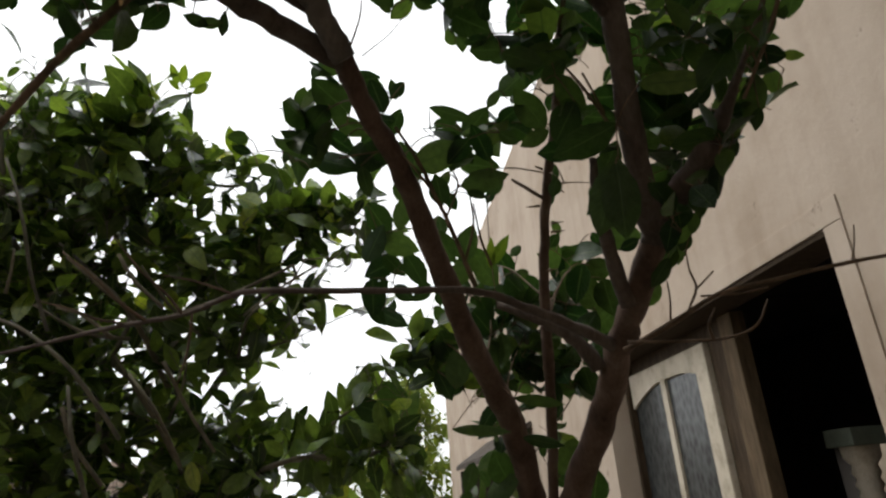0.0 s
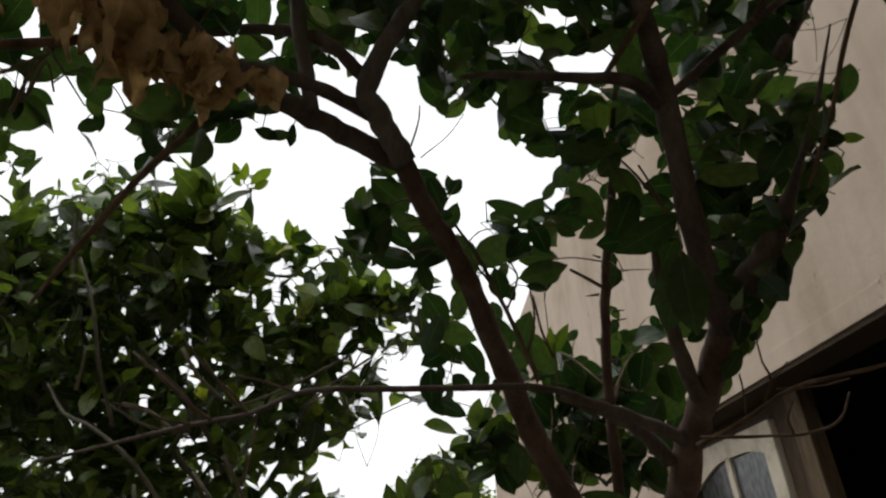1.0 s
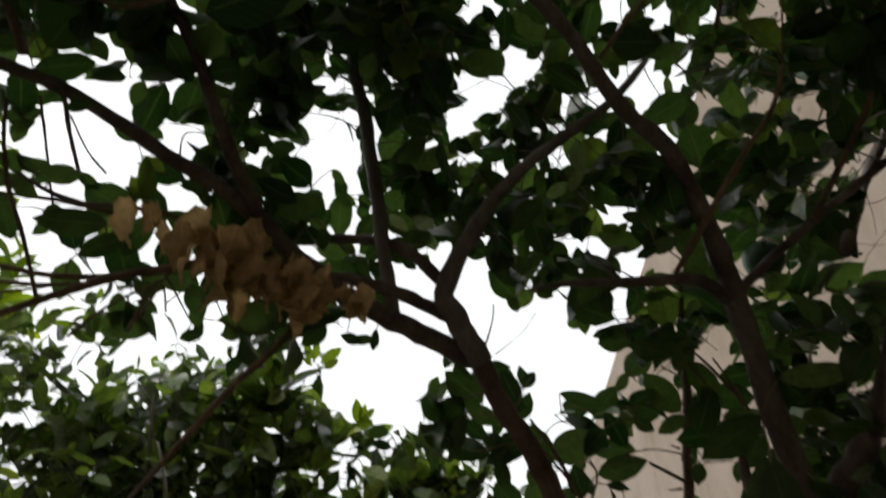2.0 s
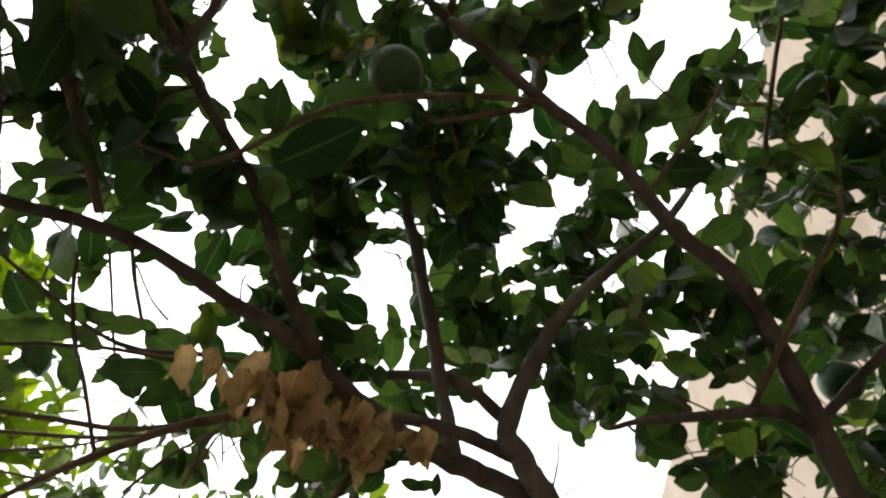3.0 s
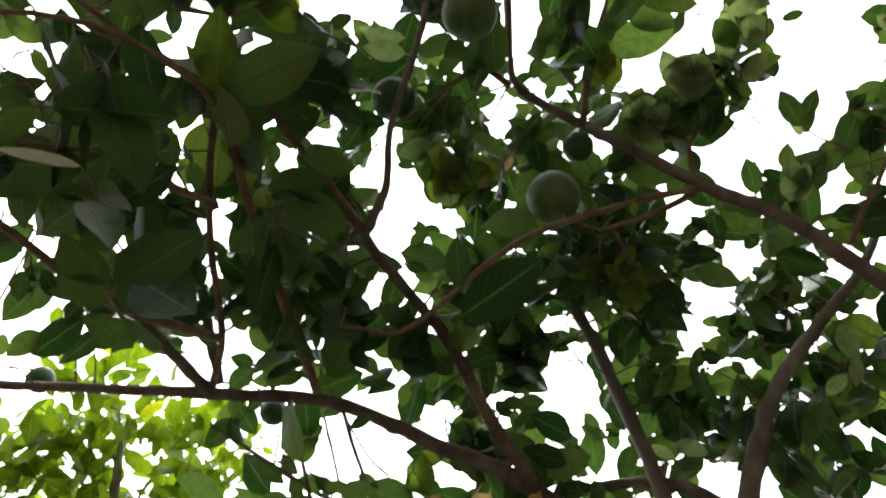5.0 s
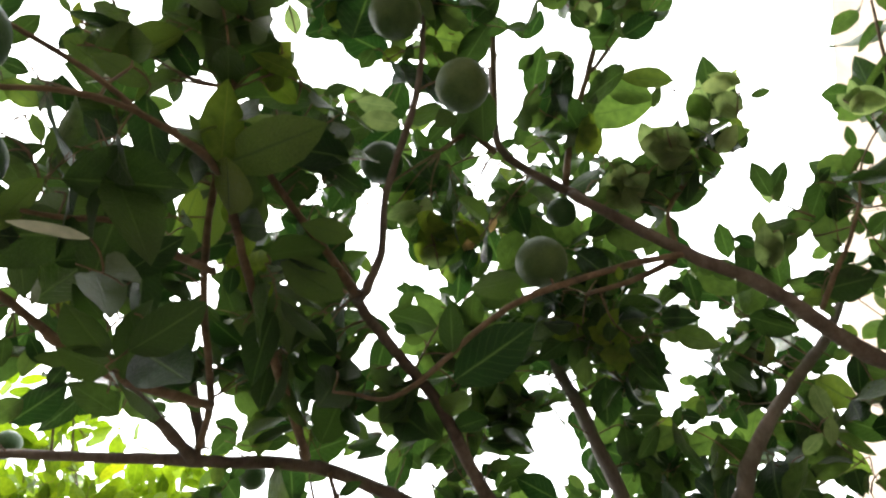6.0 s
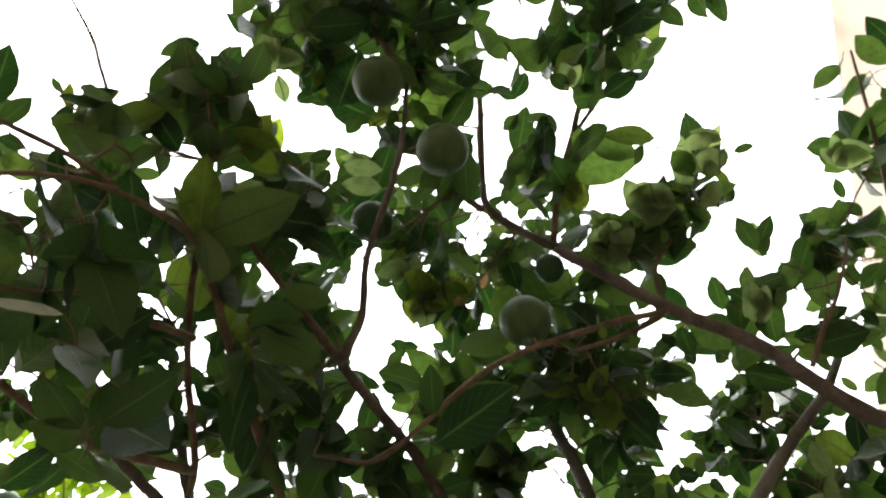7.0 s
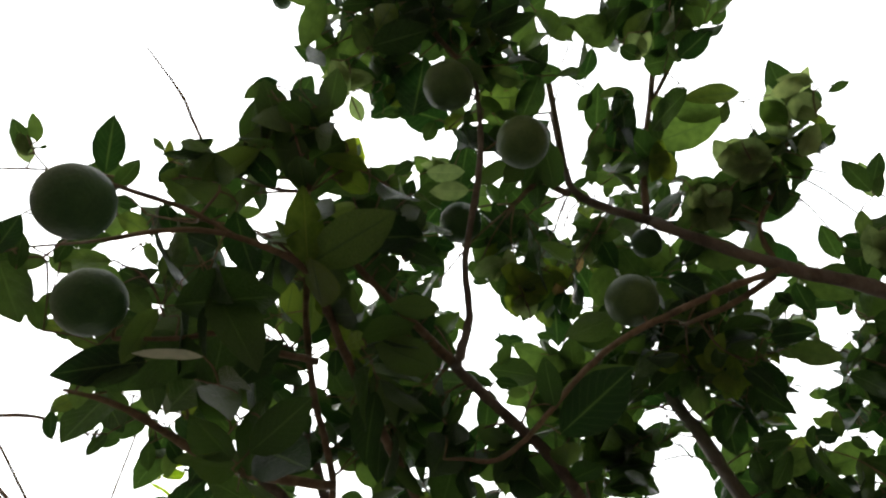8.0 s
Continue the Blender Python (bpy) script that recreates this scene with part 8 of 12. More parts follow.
blade(citrus, (-0.167, 0.234, 3.065), (-0.145, 0.296, 3.057), 0.53)
blade(citrus, (-0.061, 0.585, 2.839), (-0.015, 0.598, 2.862), 0.67)
blade(citrus, (-0.188, 0.372, 3.098), (-0.222, 0.345, 3.108), 0.54)
blade(citrus, (-0.495, 0.209, 2.967), (-0.529, 0.182, 2.978), 0.64)
blade(citrus, (-0.650, 0.714, 2.462), (-0.633, 0.680, 2.487), 0.51)
blade(citrus, (-0.535, 0.007, 2.791), (-0.616, 0.061, 2.753), 0.60)
blade(citrus, (0.227, 0.893, 2.554), (0.134, 0.921, 2.540), 0.59)
blade(citrus, (0.176, 1.220, 2.136), (0.154, 1.234, 2.099), 0.52)
blade(citrus, (-0.037, 1.075, 2.592), (0.005, 1.094, 2.587), 0.54)
blade(citrus, (-0.409, 0.733, 2.483), (-0.399, 0.748, 2.435), 0.52)
blade(citrus, (0.772, 1.202, 2.570), (0.803, 1.183, 2.633), 0.49)
blade(citrus, (0.693, 1.010, 2.086), (0.686, 1.020, 2.041), 0.55)
blade(citrus, (0.514, 1.274, 2.125), (0.508, 1.298, 2.088), 0.57)
blade(citrus, (-0.083, 1.185, 2.392), (-0.105, 1.185, 2.345), 0.59)
blade(citrus, (0.170, 0.993, 2.817), (0.184, 1.011, 2.776), 0.56)
blade(citrus, (0.600, 1.634, 1.920), (0.535, 1.641, 1.834), 0.62)
blade(citrus, (0.404, 1.189, 2.261), (0.411, 1.154, 2.290), 0.67)
blade(citrus, (0.204, 1.098, 2.142), (0.162, 1.133, 2.106), 0.64)
blade(citrus, (0.322, 1.663, 1.872), (0.258, 1.627, 1.945), 0.66)
blade(citrus, (0.339, 1.644, 1.880), (0.339, 1.675, 1.786), 0.67)
blade(citrus, (0.421, 1.794, 2.078), (0.359, 1.731, 2.149), 0.54)
blade(citrus, (0.319, 1.048, 2.341), (0.253, 1.045, 2.335), 0.49)
blade(citrus, (0.586, 1.643, 2.118), (0.560, 1.739, 2.050), 0.67)
blade(citrus, (0.679, 1.154, 2.133), (0.715, 1.122, 2.205), 0.64)
blade(citrus, (0.002, 0.957, 2.551), (0.086, 0.949, 2.559), 0.62)
blade(citrus, (0.695, 1.873, 1.877), (0.732, 1.798, 1.951), 0.60)
blade(citrus, (-0.238, 0.832, 2.674), (-0.266, 0.846, 2.640), 0.62)
blade(citrus, (0.261, 1.237, 2.254), (0.328, 1.247, 2.252), 0.60)
blade(citrus, (0.701, 1.079, 2.675), (0.652, 1.098, 2.588), 0.58)
blade(citrus, (0.040, 1.170, 2.283), (0.029, 1.143, 2.317), 0.55)
blade(citrus, (0.377, 1.218, 2.249), (0.269, 1.214, 2.222), 0.60)
blade(citrus, (0.633, 1.133, 2.456), (0.734, 1.117, 2.459), 0.53)
blade(citrus, (-0.276, 0.942, 2.500), (-0.314, 0.936, 2.531), 0.52)
blade(citrus, (0.267, 1.612, 2.094), (0.229, 1.668, 2.012), 0.54)
blade(citrus, (0.265, 0.996, 2.266), (0.343, 0.996, 2.237), 0.58)
blade(citrus, (0.599, 1.810, 1.811), (0.663, 1.731, 1.863), 0.58)
blade(citrus, (0.319, 0.993, 2.276), (0.402, 1.010, 2.256), 0.51)
blade(citrus, (0.545, 1.058, 2.219), (0.613, 1.080, 2.147), 0.62)
blade(citrus, (-0.359, 0.916, 2.389), (-0.316, 0.987, 2.366), 0.58)
blade(citrus, (0.614, 1.161, 2.571), (0.646, 1.133, 2.653), 0.50)
blade(citrus, (0.336, 1.014, 2.422), (0.292, 1.019, 2.404), 0.55)
blade(citrus, (0.056, 1.026, 2.640), (0.069, 0.977, 2.735), 0.57)
blade(citrus, (0.185, 1.795, 2.003), (0.214, 1.833, 1.952), 0.55)
blade(citrus, (0.243, 1.774, 1.770), (0.210, 1.785, 1.743), 0.54)
blade(citrus, (0.268, 1.104, 2.326), (0.312, 1.107, 2.353), 0.51)
blade(citrus, (0.198, 1.671, 2.233), (0.208, 1.674, 2.165), 0.67)
blade(citrus, (0.345, 1.776, 1.499), (0.298, 1.734, 1.589), 0.67)
blade(citrus, (0.197, 1.154, 2.052), (0.240, 1.150, 2.040), 0.48)
blade(citrus, (0.292, 1.427, 2.153), (0.313, 1.415, 2.192), 0.52)
blade(citrus, (0.516, 1.077, 2.370), (0.524, 1.100, 2.334), 0.66)
blade(citrus, (0.251, 1.841, 1.490), (0.212, 1.841, 1.470), 0.64)
blade(citrus, (-0.009, 1.143, 2.112), (0.007, 1.180, 2.060), 0.50)
blade(citrus, (0.268, 1.690, 1.639), (0.316, 1.680, 1.707), 0.50)
blade(citrus, (0.226, 1.790, 1.790), (0.310, 1.804, 1.767), 0.55)
blade(citrus, (-0.224, 1.172, 2.162), (-0.264, 1.162, 2.174), 0.51)
blade(citrus, (0.458, 1.849, 1.567), (0.456, 1.827, 1.609), 0.50)
blade(citrus, (0.521, 1.329, 2.021), (0.639, 1.352, 2.025), 0.63)
blade(citrus, (-0.004, 1.657, 1.971), (0.036, 1.700, 1.929), 0.51)
blade(citrus, (0.060, 1.108, 2.150), (-0.025, 1.189, 2.126), 0.49)
blade(citrus, (0.221, 1.903, 1.456), (0.164, 1.927, 1.482), 0.50)
blade(citrus, (0.223, 1.817, 1.803), (0.122, 1.776, 1.834), 0.59)
blade(citrus, (-0.231, 1.173, 2.197), (-0.275, 1.177, 2.205), 0.68)
blade(citrus, (0.467, 1.681, 1.756), (0.479, 1.700, 1.675), 0.51)
blade(citrus, (0.169, 1.682, 1.931), (0.106, 1.671, 1.908), 0.53)
blade(citrus, (-0.030, 1.090, 2.324), (-0.087, 1.115, 2.303), 0.49)
blade(citrus, (0.553, 1.806, 1.766), (0.602, 1.841, 1.721), 0.54)
blade(citrus, (0.388, 1.686, 1.684), (0.426, 1.669, 1.702), 0.49)
blade(citrus, (0.348, 1.033, 2.223), (0.390, 1.004, 2.259), 0.64)
blade(citrus, (-0.179, 1.285, 2.202), (-0.157, 1.252, 2.229), 0.53)
blade(citrus, (0.209, 1.668, 1.743), (0.216, 1.645, 1.844), 0.68)
blade(citrus, (0.436, 1.351, 2.153), (0.421, 1.347, 2.103), 0.55)
blade(citrus, (0.689, 1.026, 2.085), (0.706, 0.995, 2.107), 0.56)
blade(citrus, (-0.895, -0.088, 2.452), (-1.002, -0.075, 2.427), 0.57)
blade(citrus, (0.072, 1.110, 2.474), (0.007, 1.047, 2.512), 0.56)
blade(citrus, (-0.332, 0.337, 3.187), (-0.269, 0.320, 3.189), 0.56)
blade(citrus, (-0.886, 0.450, 2.551), (-0.862, 0.497, 2.511), 0.62)
blade(citrus, (0.368, 1.123, 2.177), (0.306, 1.097, 2.256), 0.58)
blade(citrus, (0.364, 1.090, 2.153), (0.310, 1.119, 2.134), 0.52)
blade(citrus, (0.028, 1.516, 2.109), (0.128, 1.568, 2.087), 0.57)
blade(citrus, (-0.233, 0.940, 2.612), (-0.286, 0.984, 2.563), 0.53)
blade(citrus, (-0.871, -0.219, 2.422), (-0.875, -0.258, 2.450), 0.49)
blade(citrus, (-0.482, 0.016, 3.074), (-0.458, 0.100, 3.077), 0.51)
blade(citrus, (-0.436, 0.507, 2.834), (-0.495, 0.436, 2.880), 0.49)
blade(citrus, (-0.049, 0.789, 2.662), (-0.008, 0.837, 2.681), 0.53)
blade(citrus, (-0.981, -0.029, 2.466), (-1.012, -0.027, 2.441), 0.61)
blade(citrus, (-0.933, 0.083, 2.472), (-0.931, 0.038, 2.485), 0.53)
blade(citrus, (-1.003, 0.127, 2.473), (-1.069, 0.136, 2.458), 0.55)
blade(citrus, (0.598, 1.146, 1.949), (0.591, 1.179, 1.871), 0.62)
blade(citrus, (0.522, 0.999, 2.377), (0.559, 0.987, 2.357), 0.52)
blade(citrus, (0.175, 1.064, 2.421), (0.267, 1.055, 2.364), 0.61)
blade(citrus, (-0.260, 1.015, 2.701), (-0.284, 0.980, 2.719), 0.66)
blade(citrus, (-0.772, 0.542, 2.505), (-0.793, 0.565, 2.476), 0.68)
blade(citrus, (-0.445, 0.787, 2.659), (-0.456, 0.819, 2.630), 0.60)
blade(citrus, (-1.148, 0.153, 2.505), (-1.108, 0.133, 2.522), 0.64)
blade(citrus, (0.396, 1.180, 2.094), (0.383, 1.188, 2.050), 0.63)
blade(citrus, (0.576, 1.120, 1.917), (0.627, 1.095, 1.944), 0.54)
blade(citrus, (0.855, 1.015, 2.270), (0.796, 1.022, 2.289), 0.63)
blade(citrus, (0.447, 1.759, 2.164), (0.414, 1.765, 2.132), 0.62)
blade(citrus, (0.460, 1.112, 2.347), (0.441, 1.045, 2.378), 0.62)
blade(citrus, (0.521, 0.395, 2.951), (0.439, 0.409, 2.937), 0.60)
blade(citrus, (-0.441, 0.680, 2.589), (-0.401, 0.699, 2.585), 0.67)
blade(citrus, (-0.061, 0.849, 2.689), (-0.037, 0.816, 2.711), 0.65)
blade(citrus, (-0.146, 0.922, 2.677), (-0.233, 0.894, 2.733), 0.67)
blade(citrus, (-0.414, 0.453, 3.045), (-0.428, 0.514, 2.984), 0.61)
blade(citrus, (-0.714, 0.520, 2.373), (-0.674, 0.533, 2.372), 0.49)
blade(citrus, (-0.942, -0.129, 2.399), (-0.898, -0.123, 2.408), 0.54)
blade(citrus, (-0.462, 0.003, 2.878), (-0.495, 0.025, 2.855), 0.61)
blade(citrus, (-0.375, -0.058, 2.929), (-0.409, -0.041, 2.900), 0.67)
blade(citrus, (0.305, 0.284, 2.910), (0.263, 0.278, 2.908), 0.48)
blade(citrus, (-0.731, 0.653, 2.491), (-0.703, 0.686, 2.477), 0.52)
blade(citrus, (-0.472, -0.049, 2.754), (-0.483, -0.087, 2.772), 0.64)
blade(citrus, (0.617, 1.611, 2.139), (0.643, 1.647, 2.109), 0.50)
blade(citrus, (0.071, 1.173, 2.284), (0.061, 1.166, 2.332), 0.50)
blade(citrus, (-0.132, 0.999, 2.624), (-0.233, 0.973, 2.617), 0.58)
blade(citrus, (0.487, 1.047, 2.418), (0.392, 1.056, 2.456), 0.53)
blade(citrus, (-0.368, 0.901, 2.558), (-0.346, 0.879, 2.619), 0.55)
blade(citrus, (0.320, 0.962, 2.554), (0.288, 0.990, 2.541), 0.48)
blade(citrus, (0.466, 1.105, 2.387), (0.377, 1.034, 2.416), 0.55)
blade(citrus, (0.627, 0.458, 3.052), (0.683, 0.524, 3.026), 0.50)
blade(citrus, (-0.582, 0.349, 2.681), (-0.621, 0.376, 2.635), 0.58)
blade(citrus, (-0.588, 0.374, 2.807), (-0.639, 0.342, 2.827), 0.50)
blade(citrus, (-0.250, 0.908, 2.801), (-0.271, 0.931, 2.767), 0.50)
blade(citrus, (-0.335, 0.946, 2.700), (-0.286, 0.975, 2.670), 0.49)
blade(citrus, (-0.835, 0.256, 2.544), (-0.824, 0.293, 2.526), 0.54)
blade(citrus, (-0.362, 0.313, 3.173), (-0.306, 0.367, 3.146), 0.50)
blade(citrus, (-0.746, 0.541, 2.576), (-0.789, 0.555, 2.567), 0.62)
blade(citrus, (-0.655, 0.483, 2.446), (-0.620, 0.490, 2.467), 0.58)
blade(citrus, (-0.263, 0.328, 3.035), (-0.226, 0.351, 3.026), 0.55)
blade(citrus, (0.215, 1.132, 2.427), (0.224, 1.172, 2.403), 0.65)
blade(citrus, (-0.520, 0.383, 2.714), (-0.488, 0.417, 2.715), 0.58)
blade(citrus, (0.010, 0.133, 2.942), (-0.021, 0.160, 2.926), 0.58)
blade(citrus, (-0.891, 0.088, 2.465), (-0.920, 0.059, 2.455), 0.56)
blade(citrus, (-0.561, 0.408, 2.641), (-0.640, 0.455, 2.624), 0.58)
blade(citrus, (-0.459, 0.504, 2.970), (-0.424, 0.530, 2.961), 0.54)
blade(citrus, (-0.055, 0.250, 2.933), (-0.077, 0.152, 2.964), 0.62)
blade(citrus, (-0.442, 0.052, 3.044), (-0.503, 0.077, 3.036), 0.58)
blade(citrus, (-0.893, -0.054, 2.435), (-0.891, -0.099, 2.443), 0.52)
blade(citrus, (-0.779, 0.109, 2.629), (-0.842, 0.107, 2.613), 0.50)
blade(citrus, (-0.082, 0.053, 3.035), (-0.120, 0.028, 3.033), 0.50)
blade(citrus, (-0.135, 0.439, 3.208), (-0.163, 0.410, 3.226), 0.65)
blade(citrus, (0.002, 0.911, 2.870), (0.038, 0.924, 2.859), 0.64)
blade(citrus, (-0.858, -0.285, 2.710), (-0.823, -0.255, 2.702), 0.54)
blade(citrus, (-0.937, 0.060, 2.486), (-0.973, 0.088, 2.471), 0.57)
blade(citrus, (-1.131, 0.020, 2.577), (-1.104, 0.048, 2.587), 0.56)
blade(citrus, (-0.854, -0.157, 2.450), (-0.876, -0.191, 2.445), 0.51)
blade(citrus, (0.002, 0.804, 2.699), (-0.007, 0.847, 2.682), 0.50)
blade(citrus, (-0.575, 0.438, 2.783), (-0.599, 0.376, 2.791), 0.66)
blade(citrus, (-0.907, -0.241, 2.521), (-0.939, -0.221, 2.498), 0.57)
blade(citrus, (-0.537, 0.316, 2.640), (-0.570, 0.332, 2.616), 0.63)
blade(citrus, (-0.840, 0.063, 2.573), (-0.839, 0.104, 2.556), 0.55)
blade(citrus, (-1.021, 0.075, 2.603), (-1.074, 0.102, 2.577), 0.66)
blade(citrus, (-0.518, 0.452, 2.926), (-0.475, 0.465, 2.917), 0.64)
blade(citrus, (-0.797, 0.458, 2.397), (-0.777, 0.496, 2.382), 0.52)
blade(citrus, (-0.131, 1.116, 2.631), (-0.151, 1.154, 2.610), 0.63)
blade(citrus, (-0.884, 0.021, 2.547), (-0.906, 0.036, 2.511), 0.54)
blade(citrus, (0.215, 1.004, 2.779), (0.260, 1.020, 2.788), 0.63)
blade(citrus, (-0.777, -0.070, 2.426), (-0.745, -0.051, 2.441), 0.60)
blade(citrus, (-0.561, 0.690, 2.495), (-0.530, 0.724, 2.489), 0.56)
blade(citrus, (-0.157, 0.129, 2.881), (-0.163, 0.162, 2.846), 0.59)
blade(citrus, (-0.448, 0.823, 2.636), (-0.490, 0.812, 2.625), 0.50)
blade(citrus, (-0.381, 0.758, 2.606), (-0.450, 0.778, 2.612), 0.63)
blade(citrus, (-0.272, 0.247, 3.039), (-0.316, 0.238, 3.032), 0.54)
blade(citrus, (0.212, 0.898, 2.726), (0.277, 0.917, 2.736), 0.67)
blade(citrus, (0.305, 0.682, 2.745), (0.243, 0.660, 2.743), 0.58)
blade(citrus, (-0.470, 0.365, 2.773), (-0.507, 0.376, 2.748), 0.54)
blade(citrus, (-0.760, 0.488, 2.380), (-0.753, 0.526, 2.356), 0.49)
blade(citrus, (-0.810, 0.452, 2.588), (-0.856, 0.441, 2.593), 0.65)
blade(citrus, (0.313, 0.531, 2.844), (0.266, 0.528, 2.820), 0.58)
blade(citrus, (-0.174, 0.242, 3.002), (-0.099, 0.277, 2.985), 0.57)
blade(citrus, (-0.475, -0.125, 2.719), (-0.504, -0.096, 2.705), 0.63)
blade(citrus, (-0.980, 0.036, 2.504), (-1.008, 0.073, 2.489), 0.53)
blade(citrus, (0.576, 1.675, 2.113), (0.534, 1.681, 2.118), 0.60)
blade(citrus, (0.330, 1.710, 2.078), (0.283, 1.688, 2.143), 0.57)
blade(citrus, (0.056, 1.006, 2.367), (0.038, 0.978, 2.397), 0.56)
blade(citrus, (-0.320, 0.813, 2.465), (-0.318, 0.830, 2.420), 0.61)
blade(citrus, (0.567, 1.112, 1.883), (0.540, 1.149, 1.835), 0.51)
blade(citrus, (0.386, 1.676, 1.967), (0.498, 1.693, 1.979), 0.63)
blade(citrus, (0.020, 0.990, 2.523), (0.079, 1.025, 2.442), 0.64)
blade(citrus, (0.546, 1.530, 2.020), (0.536, 1.607, 1.938), 0.62)
blade(citrus, (0.179, 1.303, 2.125), (0.200, 1.323, 2.090), 0.66)
blade(citrus, (0.632, 1.135, 1.943), (0.601, 1.131, 1.899), 0.54)
blade(citrus, (-0.056, 1.714, 1.730), (0.041, 1.758, 1.697), 0.62)
blade(citrus, (-0.212, 1.168, 2.132), (-0.171, 1.172, 2.114), 0.62)
blade(citrus, (0.861, 1.002, 2.399), (0.864, 1.002, 2.347), 0.59)
blade(citrus, (0.102, 1.816, 1.604), (0.124, 1.820, 1.566), 0.60)
blade(citrus, (0.282, 1.132, 2.279), (0.257, 1.139, 2.237), 0.54)
blade(citrus, (0.426, 1.619, 2.034), (0.385, 1.638, 2.032), 0.59)
blade(citrus, (0.051, 1.816, 1.991), (0.071, 1.823, 2.035), 0.58)
blade(citrus, (0.559, 1.694, 1.786), (0.588, 1.723, 1.710), 0.67)
blade(citrus, (0.429, 1.278, 2.177), (0.404, 1.292, 2.116), 0.51)
# Hidden back layer of leaves, added to block sky and darken those in front.
blade(citrus, (-0.698, -0.071, 2.732), (-0.771, -0.063, 2.710), 0.56)
blade(citrus, (-1.029, -0.352, 2.661), (-1.042, -0.261, 2.622), 0.61)
blade(citrus, (-0.953, 0.104, 2.709), (-0.849, 0.095, 2.692), 0.63)
blade(citrus, (-0.763, 0.043, 2.945), (-0.789, 0.120, 2.910), 0.59)
blade(citrus, (-0.912, -0.072, 2.554), (-0.950, -0.141, 2.650), 0.52)
blade(citrus, (-0.778, -0.261, 2.916), (-0.805, -0.195, 2.829), 0.53)
blade(citrus, (-1.180, -0.046, 2.603), (-1.093, -0.028, 2.614), 0.64)
blade(citrus, (-0.714, 0.329, 3.041), (-0.702, 0.383, 2.952), 0.54)
blade(citrus, (-0.532, 0.108, 2.940), (-0.587, 0.060, 2.945), 0.68)
blade(citrus, (-0.801, 0.023, 2.654), (-0.854, 0.062, 2.587), 0.55)
blade(citrus, (-0.810, -0.015, 2.688), (-0.876, -0.053, 2.696), 0.55)
blade(citrus, (-0.523, -0.294, 3.311), (-0.582, -0.250, 3.296), 0.57)
blade(citrus, (-0.534, 0.082, 2.943), (-0.532, -0.017, 2.905), 0.55)
blade(citrus, (-0.394, -0.179, 3.336), (-0.417, -0.257, 3.367), 0.62)
blade(citrus, (-0.635, -0.033, 2.819), (-0.747, -0.044, 2.868), 0.56)
blade(citrus, (-0.828, 0.256, 3.011), (-0.790, 0.320, 2.961), 0.58)
blade(citrus, (-0.719, 0.468, 2.657), (-0.664, 0.520, 2.641), 0.51)
blade(citrus, (-0.553, 0.256, 3.083), (-0.608, 0.170, 3.087), 0.62)
blade(citrus, (-0.804, 0.212, 2.987), (-0.830, 0.297, 2.947), 0.64)
blade(citrus, (-0.977, -0.055, 2.637), (-0.999, -0.143, 2.683), 0.60)
blade(citrus, (-0.731, 0.100, 2.979), (-0.689, 0.044, 3.027), 0.62)
blade(citrus, (-0.806, 0.308, 2.875), (-0.770, 0.294, 2.958), 0.60)
blade(citrus, (-0.743, 0.242, 2.916), (-0.670, 0.293, 2.972), 0.62)
blade(citrus, (-0.639, -0.275, 2.888), (-0.564, -0.202, 2.806), 0.61)
blade(citrus, (-1.013, -0.342, 2.886), (-1.041, -0.272, 2.857), 0.60)
blade(citrus, (-0.991, 0.245, 2.675), (-0.974, 0.287, 2.783), 0.51)
blade(citrus, (-0.750, 0.055, 2.889), (-0.782, 0.102, 2.792), 0.59)
blade(citrus, (-0.600, -0.039, 2.949), (-0.618, 0.037, 2.924), 0.63)
blade(citrus, (-0.623, -0.110, 2.902), (-0.637, -0.207, 2.930), 0.52)
blade(citrus, (-0.509, 0.100, 3.050), (-0.584, 0.110, 3.014), 0.51)
blade(citrus, (-0.672, 0.047, 2.999), (-0.753, 0.102, 2.976), 0.56)
blade(citrus, (-0.611, -0.217, 2.795), (-0.541, -0.157, 2.796), 0.64)
blade(citrus, (-0.683, -0.063, 2.812), (-0.765, -0.022, 2.789), 0.51)
blade(citrus, (-0.827, 0.279, 2.847), (-0.750, 0.310, 2.851), 0.61)
blade(citrus, (-0.518, -0.196, 3.206), (-0.474, -0.134, 3.175), 0.57)
blade(citrus, (-0.522, -0.270, 3.324), (-0.477, -0.199, 3.373), 0.54)
blade(citrus, (-0.740, 0.333, 2.869), (-0.817, 0.300, 2.804), 0.64)
blade(citrus, (-0.883, 0.082, 2.692), (-0.936, 0.022, 2.686), 0.63)
blade(citrus, (-0.885, 0.216, 2.975), (-0.854, 0.288, 3.021), 0.54)
blade(citrus, (-1.072, -0.352, 2.890), (-0.970, -0.280, 2.807), 0.58)
blade(citrus, (-0.782, 0.034, 2.936), (-0.747, 0.094, 2.826), 0.57)
blade(citrus, (-1.053, -0.135, 2.704), (-1.031, -0.220, 2.754), 0.67)
blade(citrus, (-0.802, 0.281, 2.828), (-0.765, 0.349, 2.744), 0.59)
blade(citrus, (-0.886, 0.034, 2.614), (-0.982, 0.054, 2.615), 0.53)
blade(citrus, (-0.641, -0.018, 2.683), (-0.721, -0.084, 2.732), 0.64)
blade(citrus, (-0.719, 0.028, 2.990), (-0.615, 0.006, 2.982), 0.63)
blade(citrus, (-0.692, -0.070, 2.815), (-0.627, -0.067, 2.853), 0.65)
blade(citrus, (-0.767, 0.397, 3.054), (-0.670, 0.395, 3.030), 0.62)
